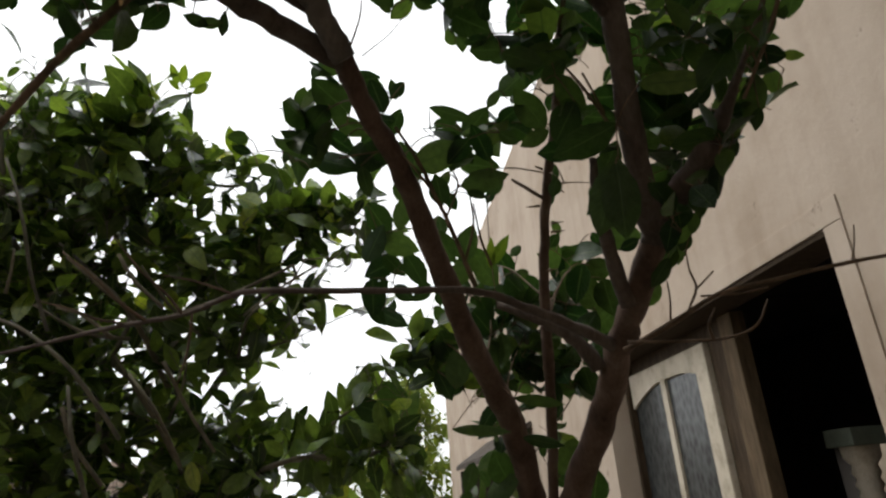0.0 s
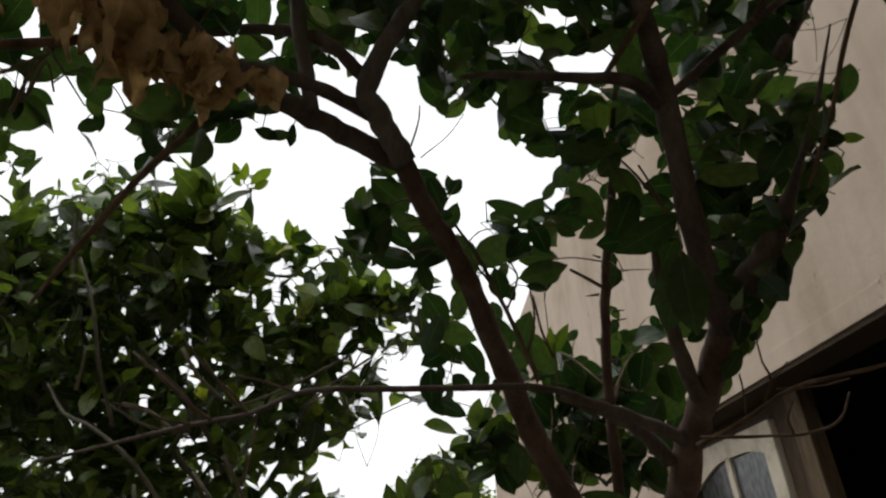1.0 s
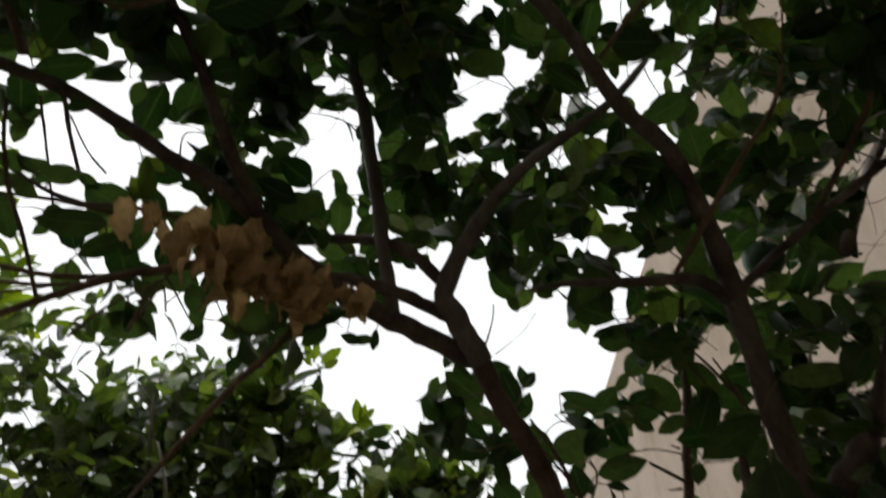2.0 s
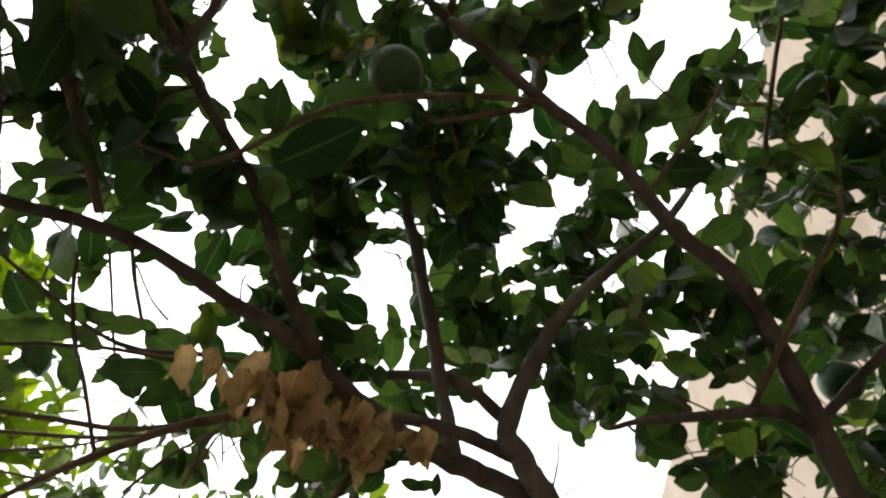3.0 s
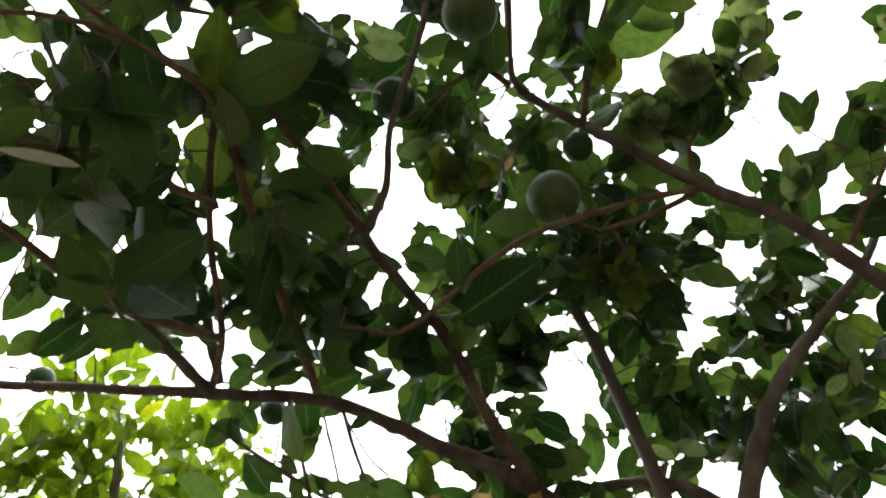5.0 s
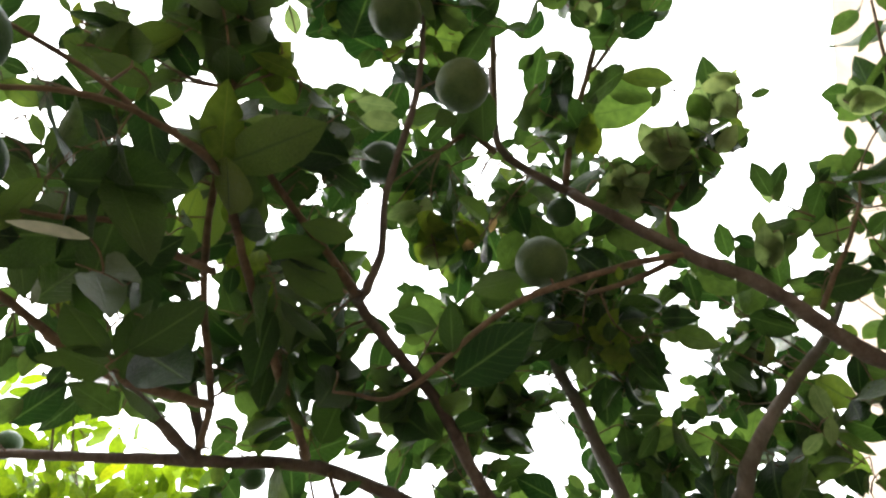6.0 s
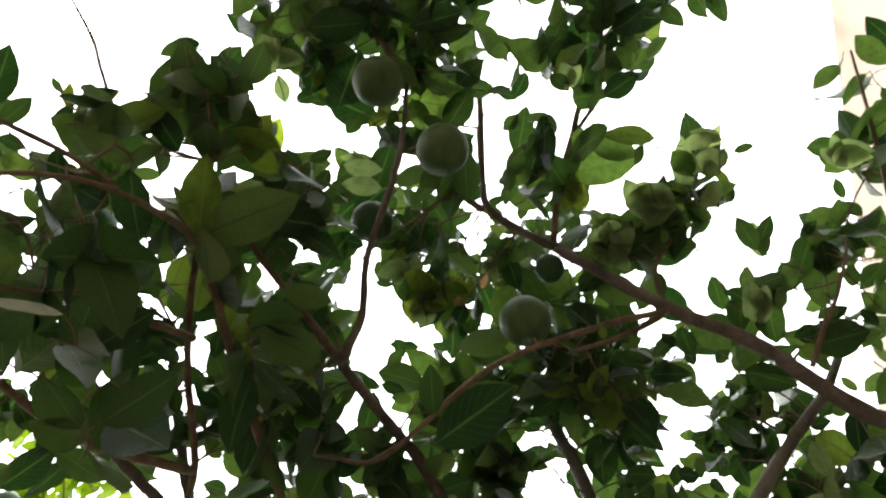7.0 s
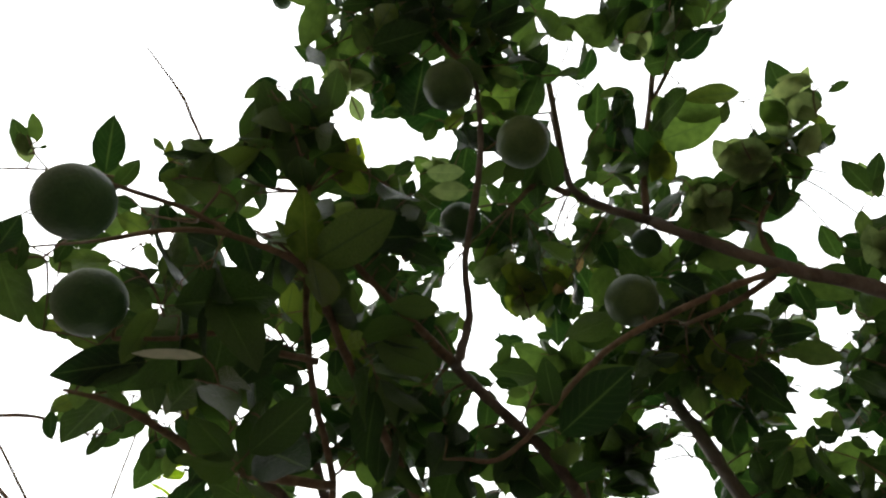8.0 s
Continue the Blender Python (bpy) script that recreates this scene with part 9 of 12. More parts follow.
blade(citrus, (-0.565, 0.030, 3.118), (-0.647, 0.098, 3.101), 0.62)
blade(citrus, (-0.823, -0.104, 2.514), (-0.934, -0.098, 2.510), 0.59)
blade(citrus, (-0.652, 0.023, 2.957), (-0.587, 0.088, 2.937), 0.61)
blade(citrus, (-1.062, -0.015, 2.627), (-1.053, -0.098, 2.604), 0.56)
blade(citrus, (-0.716, 0.177, 3.033), (-0.702, 0.115, 3.078), 0.57)
blade(citrus, (-0.773, 0.116, 2.915), (-0.751, 0.027, 2.941), 0.66)
blade(citrus, (-1.016, 0.084, 2.634), (-0.974, 0.090, 2.710), 0.53)
blade(citrus, (-0.705, 0.430, 2.835), (-0.777, 0.500, 2.810), 0.55)
blade(citrus, (-0.622, 0.093, 3.048), (-0.707, 0.079, 3.043), 0.54)
blade(citrus, (-0.915, -0.067, 2.561), (-0.894, -0.160, 2.581), 0.58)
blade(citrus, (-1.081, 0.268, 2.722), (-1.041, 0.337, 2.706), 0.64)
blade(citrus, (-0.786, 0.253, 2.942), (-0.716, 0.288, 2.914), 0.52)
blade(citrus, (-0.861, 0.456, 2.674), (-0.807, 0.477, 2.724), 0.56)
blade(citrus, (-0.907, -0.147, 2.859), (-0.859, -0.163, 2.922), 0.58)
blade(citrus, (-0.898, 0.032, 2.666), (-0.822, 0.003, 2.698), 0.60)
blade(citrus, (-0.829, -0.155, 2.483), (-0.924, -0.110, 2.487), 0.53)
blade(citrus, (-0.497, -0.138, 3.176), (-0.466, -0.203, 3.231), 0.58)
blade(citrus, (-0.882, 0.143, 2.755), (-0.935, 0.083, 2.758), 0.61)
blade(citrus, (-0.847, 0.260, 2.806), (-0.797, 0.340, 2.772), 0.57)
blade(citrus, (-0.878, -0.182, 2.980), (-0.919, -0.242, 2.982), 0.53)
blade(citrus, (-0.560, 0.036, 2.929), (-0.640, -0.011, 2.923), 0.55)
blade(citrus, (-0.665, 0.061, 2.972), (-0.740, -0.004, 2.979), 0.55)
blade(citrus, (-0.694, 0.104, 2.947), (-0.641, 0.095, 3.064), 0.50)
blade(citrus, (-0.584, 0.104, 2.945), (-0.556, 0.034, 2.982), 0.53)
blade(citrus, (-0.818, 0.033, 2.673), (-0.934, 0.051, 2.687), 0.60)
blade(citrus, (-0.585, 0.081, 2.981), (-0.644, 0.025, 2.989), 0.63)
blade(citrus, (-0.827, 0.378, 2.766), (-0.769, 0.433, 2.741), 0.63)
blade(citrus, (-0.800, 0.272, 2.782), (-0.766, 0.347, 2.776), 0.54)
blade(citrus, (-0.970, -0.256, 2.745), (-0.971, -0.346, 2.820), 0.56)
blade(citrus, (-0.793, -0.223, 2.820), (-0.726, -0.180, 2.822), 0.59)
blade(citrus, (-0.611, 0.012, 3.006), (-0.611, 0.098, 2.989), 0.61)
blade(citrus, (-1.013, 0.325, 2.693), (-1.112, 0.282, 2.702), 0.57)
blade(citrus, (-0.853, 0.375, 2.710), (-0.792, 0.383, 2.768), 0.62)
blade(citrus, (-0.575, -0.032, 2.991), (-0.514, 0.026, 2.991), 0.54)
blade(citrus, (-0.821, 0.136, 2.916), (-0.743, 0.108, 2.931), 0.66)
blade(citrus, (-0.914, -0.148, 2.630), (-0.950, -0.132, 2.545), 0.65)
blade(citrus, (-0.939, 0.067, 2.734), (-0.829, 0.043, 2.725), 0.65)
blade(citrus, (-0.951, 0.196, 2.771), (-1.003, 0.273, 2.762), 0.66)
blade(citrus, (-0.890, 0.223, 2.684), (-0.935, 0.151, 2.703), 0.60)
blade(citrus, (-0.523, 0.065, 3.041), (-0.613, 0.014, 3.117), 0.59)
blade(citrus, (-0.699, 0.331, 2.718), (-0.733, 0.251, 2.783), 0.54)
blade(citrus, (-1.084, -0.170, 2.750), (-1.044, -0.085, 2.723), 0.56)
blade(citrus, (-0.575, 0.086, 3.031), (-0.548, 0.010, 3.063), 0.60)
blade(citrus, (-0.926, 0.279, 2.716), (-0.994, 0.258, 2.671), 0.66)
blade(citrus, (-0.796, 0.238, 3.054), (-0.830, 0.262, 2.967), 0.56)
blade(citrus, (-0.897, 0.525, 2.772), (-0.901, 0.569, 2.702), 0.65)
blade(citrus, (-0.634, -0.010, 3.143), (-0.587, 0.076, 3.102), 0.63)
blade(citrus, (-0.879, -0.018, 2.601), (-0.780, 0.040, 2.526), 0.64)
blade(citrus, (-1.034, -0.276, 2.646), (-1.056, -0.345, 2.658), 0.60)
blade(citrus, (-0.920, 0.203, 2.682), (-0.916, 0.278, 2.610), 0.67)
blade(citrus, (-0.489, -0.374, 3.305), (-0.561, -0.304, 3.347), 0.59)
blade(citrus, (-0.602, 0.147, 3.056), (-0.519, 0.115, 3.087), 0.67)
blade(citrus, (-0.686, -0.014, 2.833), (-0.720, 0.014, 2.746), 0.62)
blade(citrus, (-0.644, -0.045, 2.772), (-0.721, -0.061, 2.734), 0.60)
blade(citrus, (-0.598, 0.186, 3.049), (-0.573, 0.106, 3.113), 0.52)
blade(citrus, (-0.893, 0.065, 2.614), (-0.780, 0.072, 2.607), 0.62)
blade(citrus, (-0.802, 0.169, 2.852), (-0.731, 0.077, 2.840), 0.52)
blade(citrus, (-0.591, -0.239, 2.896), (-0.616, -0.151, 2.876), 0.65)
blade(citrus, (-0.835, -0.200, 2.942), (-0.903, -0.164, 2.928), 0.65)
blade(citrus, (-0.504, -0.254, 3.273), (-0.426, -0.222, 3.354), 0.63)
blade(citrus, (-0.834, 0.001, 2.532), (-0.773, 0.024, 2.557), 0.66)
blade(citrus, (-0.893, 0.012, 2.660), (-0.880, 0.098, 2.698), 0.56)
blade(citrus, (-1.010, 0.114, 2.706), (-1.004, 0.147, 2.614), 0.51)
blade(citrus, (-0.882, 0.109, 2.760), (-0.962, 0.112, 2.711), 0.53)
blade(citrus, (-0.749, 0.267, 2.807), (-0.803, 0.210, 2.859), 0.54)
blade(citrus, (-0.507, -0.241, 3.150), (-0.431, -0.214, 3.138), 0.65)
blade(citrus, (-0.629, 0.315, 2.945), (-0.689, 0.353, 2.914), 0.54)
blade(citrus, (-0.811, 0.129, 2.846), (-0.868, 0.076, 2.852), 0.54)
blade(citrus, (-0.806, 0.232, 2.877), (-0.736, 0.303, 2.835), 0.65)
blade(citrus, (-1.062, -0.246, 2.814), (-1.022, -0.319, 2.845), 0.64)
blade(citrus, (-0.770, 0.490, 2.672), (-0.844, 0.447, 2.674), 0.59)
blade(citrus, (-0.915, -0.075, 2.605), (-1.003, -0.128, 2.624), 0.59)
blade(citrus, (-0.917, -0.020, 2.724), (-0.821, 0.014, 2.688), 0.52)
blade(citrus, (-1.016, 0.167, 2.660), (-1.041, 0.119, 2.733), 0.65)
blade(citrus, (-0.775, 0.100, 2.981), (-0.704, 0.072, 3.027), 0.64)
blade(citrus, (-0.644, 0.028, 2.861), (-0.704, -0.029, 2.902), 0.63)
blade(citrus, (-0.613, -0.059, 2.988), (-0.560, 0.001, 2.914), 0.55)
blade(citrus, (-0.766, 0.310, 3.024), (-0.852, 0.332, 2.988), 0.66)
blade(citrus, (-0.605, -0.217, 2.745), (-0.561, -0.283, 2.806), 0.66)
blade(citrus, (-0.790, 0.212, 2.992), (-0.888, 0.183, 2.970), 0.61)
blade(citrus, (-0.876, 0.105, 2.874), (-0.807, 0.141, 2.898), 0.51)
blade(citrus, (-1.160, 0.030, 2.626), (-1.092, 0.048, 2.650), 0.54)
blade(citrus, (-0.589, 0.055, 2.925), (-0.587, -0.026, 2.978), 0.54)
blade(citrus, (-0.967, 0.210, 2.642), (-0.945, 0.275, 2.589), 0.64)
blade(citrus, (-0.818, 0.291, 2.866), (-0.840, 0.231, 2.950), 0.66)
blade(citrus, (-1.049, 0.312, 2.707), (-0.984, 0.375, 2.730), 0.54)
blade(citrus, (-0.750, -0.177, 2.854), (-0.792, -0.239, 2.822), 0.53)
blade(citrus, (-0.686, -0.007, 2.939), (-0.623, 0.042, 2.889), 0.66)
blade(citrus, (-0.527, -0.233, 3.245), (-0.450, -0.234, 3.278), 0.65)
blade(citrus, (-0.845, -0.132, 2.549), (-0.961, -0.095, 2.560), 0.51)
blade(citrus, (-0.707, 0.287, 2.862), (-0.767, 0.217, 2.810), 0.63)
blade(citrus, (-0.734, 0.415, 2.794), (-0.660, 0.455, 2.849), 0.50)
blade(citrus, (-0.638, -0.040, 2.879), (-0.726, 0.012, 2.863), 0.60)
blade(citrus, (-0.750, 0.345, 2.827), (-0.818, 0.393, 2.807), 0.51)
blade(citrus, (-0.916, -0.159, 2.610), (-1.018, -0.156, 2.598), 0.56)
blade(citrus, (-0.541, -0.081, 2.791), (-0.580, -0.148, 2.855), 0.66)
blade(citrus, (-0.895, 0.047, 2.670), (-0.830, 0.114, 2.640), 0.66)
blade(citrus, (-0.638, -0.241, 2.811), (-0.636, -0.159, 2.725), 0.54)
blade(citrus, (-0.882, 0.142, 2.863), (-0.788, 0.155, 2.893), 0.58)
blade(citrus, (-0.532, 0.051, 3.073), (-0.606, 0.023, 3.065), 0.61)
blade(citrus, (-0.602, 0.042, 3.022), (-0.640, -0.044, 3.080), 0.66)
blade(citrus, (-0.701, 0.454, 2.726), (-0.815, 0.487, 2.740), 0.51)
blade(citrus, (-0.924, 0.263, 2.638), (-0.948, 0.224, 2.735), 0.53)
blade(citrus, (-0.825, 0.116, 2.942), (-0.719, 0.059, 2.940), 0.57)
blade(citrus, (-0.623, -0.088, 2.925), (-0.559, -0.053, 2.945), 0.53)
blade(citrus, (-0.791, -0.205, 2.805), (-0.789, -0.276, 2.933), 0.59)
blade(citrus, (-0.883, 0.002, 2.693), (-0.886, 0.088, 2.674), 0.53)
blade(citrus, (-0.758, -0.031, 2.821), (-0.689, 0.023, 2.877), 0.51)
blade(citrus, (-0.598, 0.143, 3.007), (-0.571, 0.059, 3.022), 0.61)
blade(citrus, (-0.525, 0.114, 3.282), (-0.487, 0.180, 3.219), 0.56)
blade(citrus, (-0.458, -0.269, 3.249), (-0.390, -0.212, 3.252), 0.60)
blade(citrus, (-0.660, 0.150, 3.016), (-0.663, 0.064, 3.059), 0.62)
blade(citrus, (-0.976, -0.190, 2.611), (-0.943, -0.134, 2.641), 0.62)
blade(citrus, (-0.827, 0.312, 2.790), (-0.742, 0.288, 2.826), 0.58)
blade(citrus, (-0.605, -0.213, 2.809), (-0.559, -0.137, 2.838), 0.51)
blade(citrus, (-0.744, 0.278, 2.869), (-0.762, 0.318, 2.759), 0.51)
blade(citrus, (-0.802, 0.341, 2.829), (-0.789, 0.257, 2.840), 0.64)
blade(citrus, (-0.761, 0.226, 2.854), (-0.814, 0.272, 2.823), 0.61)
blade(citrus, (-0.672, 0.049, 2.910), (-0.767, 0.042, 2.900), 0.59)
blade(citrus, (-0.977, -0.291, 2.826), (-0.913, -0.234, 2.801), 0.65)
blade(citrus, (-1.041, 0.305, 2.744), (-1.032, 0.382, 2.701), 0.66)
blade(citrus, (-0.819, 0.362, 3.054), (-0.834, 0.278, 3.083), 0.58)
odd_leaf(citrus, (0.239, 0.286, 2.883), (0.175, 0.232, 2.855), 0.53, LEAF_PALE_LIT, "pale green leaf, light through it painted in", 0.07)
odd_leaf(citrus, (0.210, 0.280, 2.844), (0.184, 0.250, 2.883), 0.47, LEAF_PALE_LIT, "pale green leaf, light through it painted in", 0.06)
odd_leaf(citrus, (0.168, 0.218, 2.885), (0.234, 0.223, 2.879), 0.48, LEAF_PALE_LIT, "pale green leaf, light through it painted in", 0.16)
odd_leaf(citrus, (0.166, 0.337, 2.842), (0.217, 0.311, 2.871), 0.57, LEAF_PALE_LIT, "pale green leaf, light through it painted in", 0.17)
odd_leaf(citrus, (0.231, 0.221, 2.856), (0.200, 0.209, 2.911), 0.43, LEAF_PALE_LIT, "pale green leaf, light through it painted in", 0.16)
odd_leaf(citrus, (0.116, 0.306, 2.925), (0.091, 0.317, 2.835), 0.56, LEAF_PALE_LIT, "pale green leaf, light through it painted in", 0.18)
odd_leaf(citrus, (0.066, 0.331, 2.876), (0.108, 0.282, 2.878), 0.49, LEAF_PALE_LIT, "pale green leaf, light through it painted in", 0.12)
odd_leaf(citrus, (0.105, 0.317, 2.871), (0.031, 0.287, 2.849), 0.56, LEAF_PALE_LIT, "pale green leaf, light through it painted in", 0.04)
odd_leaf(citrus, (0.035, 0.289, 2.865), (0.084, 0.288, 2.916), 0.41, LEAF_PALE_LIT, "pale green leaf, light through it painted in", 0.04)
odd_leaf(citrus, (0.088, 0.317, 2.879), (0.039, 0.291, 2.863), 0.50, LEAF_PALE_LIT, "pale green leaf, light through it painted in", 0.05)
odd_leaf(citrus, (0.072, 0.310, 2.874), (0.114, 0.283, 2.892), 0.47, LEAF_PALE_LIT, "pale green leaf, light through it painted in", 0.04)
odd_leaf(citrus, (-0.034, 0.361, 2.851), (-0.005, 0.307, 2.875), 0.50, LEAF_PALE_LIT, "pale green leaf, light through it painted in", 0.13)
odd_leaf(citrus, (0.043, 0.342, 2.901), (-0.023, 0.341, 2.826), 0.46, LEAF_PALE_LIT, "pale green leaf, light through it painted in", 0.16)
odd_leaf(citrus, (0.021, 0.338, 2.872), (0.006, 0.375, 2.836), 0.43, LEAF_PALE_LIT, "pale green leaf, light through it painted in", 0.13)
odd_leaf(citrus, (0.018, 0.332, 2.880), (-0.035, 0.311, 2.854), 0.53, LEAF_PALE_LIT, "pale green leaf, light through it painted in", 0.16)
odd_leaf(citrus, (0.001, 0.413, 2.841), (-0.025, 0.331, 2.840), 0.44, LEAF_PALE_LIT, "pale green leaf, light through it painted in", 0.16)
odd_leaf(citrus, (-0.023, 0.312, 2.875), (-0.021, 0.381, 2.841), 0.50, LEAF_PALE_LIT, "pale green leaf, light through it painted in", 0.08)
odd_leaf(citrus, (-0.045, 0.277, 2.892), (-0.036, 0.228, 2.947), 0.53, LEAF_YELLOW, "yellowing leaf", 0.16)
odd_leaf(citrus, (-0.063, 0.254, 2.907), (-0.023, 0.209, 2.943), 0.49, LEAF_YELLOW, "yellowing leaf", 0.03)
odd_leaf(citrus, (-0.028, 0.228, 2.918), (-0.079, 0.270, 2.916), 0.57, LEAF_YELLOW, "yellowing leaf", 0.14)
odd_leaf(citrus, (-0.474, -0.086, 2.647), (-0.496, -0.153, 2.638), 0.52, LEAF_YELLOW, "yellowing leaf", 0.08)
odd_leaf(citrus, (-0.458, -0.113, 2.660), (-0.480, -0.164, 2.651), 0.48, LEAF_YELLOW, "yellowing leaf", 0.12)
odd_leaf(citrus, (-0.448, -0.127, 2.625), (-0.491, -0.178, 2.619), 0.40, LEAF_YELLOW, "yellowing leaf", 0.15)
odd_leaf(citrus, (-0.444, -0.245, 2.890), (-0.480, -0.210, 2.844), 0.44, LEAF_PALE_LIT, "pale green leaf, light through it painted in", 0.18)
odd_leaf(citrus, (-0.422, -0.188, 2.916), (-0.490, -0.235, 2.911), 0.41, LEAF_PALE_LIT, "pale green leaf, light through it painted in", 0.08)
odd_leaf(citrus, (-0.450, -0.220, 2.901), (-0.499, -0.243, 2.899), 0.49, LEAF_PALE_LIT, "pale green leaf, light through it painted in", 0.15)
odd_leaf(citrus, (-0.487, -0.211, 2.907), (-0.433, -0.200, 2.913), 0.57, LEAF_PALE_LIT, "pale green leaf, light through it painted in", 0.11)
odd_leaf(citrus, (-0.456, -0.260, 2.868), (-0.468, -0.195, 2.866), 0.52, LEAF_PALE_LIT, "pale green leaf, light through it painted in", 0.15)
odd_leaf(citrus, (0.178, 0.513, 2.684), (0.197, 0.464, 2.719), 0.55, LEAF_PALE_LIT, "pale green leaf, light through it painted in", 0.15)
odd_leaf(citrus, (0.165, 0.517, 2.698), (0.185, 0.431, 2.713), 0.46, LEAF_PALE_LIT, "pale green leaf, light through it painted in", 0.14)
odd_leaf(citrus, (0.198, 0.469, 2.720), (0.144, 0.488, 2.683), 0.47, LEAF_PALE_LIT, "pale green leaf, light through it painted in", 0.16)
odd_leaf(citrus, (0.190, 0.504, 2.696), (0.188, 0.451, 2.715), 0.45, LEAF_PALE_LIT, "pale green leaf, light through it painted in", 0.16)
odd_leaf(citrus, (0.205, 0.456, 2.712), (0.173, 0.516, 2.694), 0.41, LEAF_PALE_LIT, "pale green leaf, light through it painted in", 0.16)
odd_leaf(citrus, (-0.402, 0.296, 2.843), (-0.348, 0.313, 2.856), 0.44, LEAF_YELLOW, "yellow-green leaf", 0.12)
odd_leaf(citrus, (-0.335, 0.316, 2.859), (-0.412, 0.340, 2.832), 0.51, LEAF_YELLOW, "yellow-green leaf", 0.08)
odd_leaf(citrus, (-0.402, 0.318, 2.814), (-0.355, 0.339, 2.873), 0.49, LEAF_YELLOW, "yellow-green leaf", 0.16)
odd_leaf(citrus, (-0.372, 0.313, 2.869), (-0.418, 0.241, 2.841), 0.56, LEAF_YELLOW, "yellow-green leaf", 0.10)
odd_leaf(citrus, (-0.334, 0.318, 2.896), (-0.323, 0.365, 2.861), 0.49, LEAF_YELLOW, "yellow-green leaf", 0.08)
odd_leaf(citrus, (-0.439, 0.351, 2.828), (-0.410, 0.282, 2.869), 0.50, LEAF_YELLOW, "yellow-green leaf", 0.05)
odd_leaf(citrus, (-0.401, 0.334, 2.841), (-0.387, 0.250, 2.856), 0.47, LEAF_YELLOW, "yellow-green leaf", 0.09)
odd_leaf(citrus, (-0.389, 0.287, 2.875), (-0.359, 0.332, 2.820), 0.51, LEAF_YELLOW, "yellow-green leaf", 0.06)
odd_leaf(citrus, (-0.347, 0.315, 2.876), (-0.317, 0.359, 2.873), 0.47, LEAF_YELLOW, "yellow-green leaf", 0.09)
odd_leaf(citrus, (-0.166, 0.542, 2.743), (-0.233, 0.530, 2.743), 0.41, LEAF_YELLOW, "yellow-green leaf", 0.04)
odd_leaf(citrus, (-0.159, 0.542, 2.689), (-0.108, 0.527, 2.727), 0.52, LEAF_YELLOW, "yellow-green leaf", 0.18)
odd_leaf(citrus, (-0.137, 0.578, 2.699), (-0.176, 0.533, 2.712), 0.56, LEAF_YELLOW, "yellow-green leaf", 0.16)
odd_leaf(citrus, (-0.184, 0.566, 2.746), (-0.250, 0.542, 2.734), 0.46, LEAF_YELLOW, "yellow-green leaf", 0.11)
odd_leaf(citrus, (-0.239, 0.522, 2.750), (-0.198, 0.563, 2.750), 0.44, LEAF_YELLOW, "yellow-green leaf", 0.19)
odd_leaf(citrus, (-0.690, 0.178, 2.713), (-0.748, 0.164, 2.728), 0.50, LEAF_YELLOW, "yellow-green leaf", 0.06)
odd_leaf(citrus, (-0.736, 0.208, 2.716), (-0.712, 0.120, 2.729), 0.54, LEAF_YELLOW, "yellow-green leaf", 0.08)
odd_leaf(citrus, (-0.705, 0.202, 2.688), (-0.722, 0.156, 2.750), 0.58, LEAF_YELLOW, "yellow-green leaf", 0.19)
odd_leaf(citrus, (-0.660, 0.110, 2.612), (-0.594, 0.100, 2.589), 0.42, LEAF_YELLOW, "yellow-green leaf", 0.20)
odd_leaf(citrus, (-0.716, 0.202, 2.692), (-0.714, 0.144, 2.751), 0.53, LEAF_YELLOW, "yellow-green leaf", 0.08)
odd_leaf(citrus, (-0.716, 0.176, 2.695), (-0.633, 0.120, 2.666), 0.43, LEAF_YELLOW, "yellow-green leaf", 0.14)
odd_leaf(citrus, (-0.656, 0.167, 2.591), (-0.655, 0.121, 2.617), 0.43, LEAF_YELLOW, "yellow-green leaf", 0.07)
odd_leaf(citrus, (-0.728, 0.196, 2.689), (-0.700, 0.132, 2.699), 0.49, LEAF_YELLOW, "yellow-green leaf", 0.10)
odd_leaf(citrus, (-0.356, 0.021, 2.719), (-0.411, -0.016, 2.711), 0.50, LEAF_PALE_LIT, "pale green leaf, light through it painted in", 0.18)
odd_leaf(citrus, (-0.427, 0.069, 2.992), (-0.436, 0.022, 3.022), 0.42, LEAF_PALE_LIT, "pale green leaf, light through it painted in", 0.17)
odd_leaf(citrus, (-0.408, 0.063, 2.999), (-0.463, 0.024, 3.015), 0.41, LEAF_PALE_LIT, "pale green leaf, light through it painted in", 0.18)
odd_leaf(citrus, (-0.434, 0.005, 2.882), (-0.368, 0.041, 2.860), 0.49, LEAF_PALE_LIT, "pale green leaf, light through it painted in", 0.16)
odd_leaf(citrus, (0.010, 0.004, 2.966), (0.019, 0.045, 2.922), 0.47, LEAF_PALE_LIT, "pale green leaf, light through it painted in", 0.12)
odd_leaf(citrus, (0.044, 0.021, 2.958), (-0.005, 0.044, 2.926), 0.44, LEAF_PALE_LIT, "pale green leaf, light through it painted in", 0.09)
odd_leaf(citrus, (-0.406, 0.274, 2.916), (-0.457, 0.285, 2.909), 0.57, LEAF_PALE_LIT, "pale green leaf, light through it painted in", 0.12)
odd_leaf(citrus, (-0.428, 0.315, 2.834), (-0.398, 0.357, 2.839), 0.53, LEAF_PALE_LIT, "pale green leaf, light through it painted in", 0.09)
odd_leaf(citrus, (-0.456, 0.287, 2.905), (-0.399, 0.285, 2.903), 0.47, LEAF_PALE_LIT, "pale green leaf, light through it painted in", 0.14)
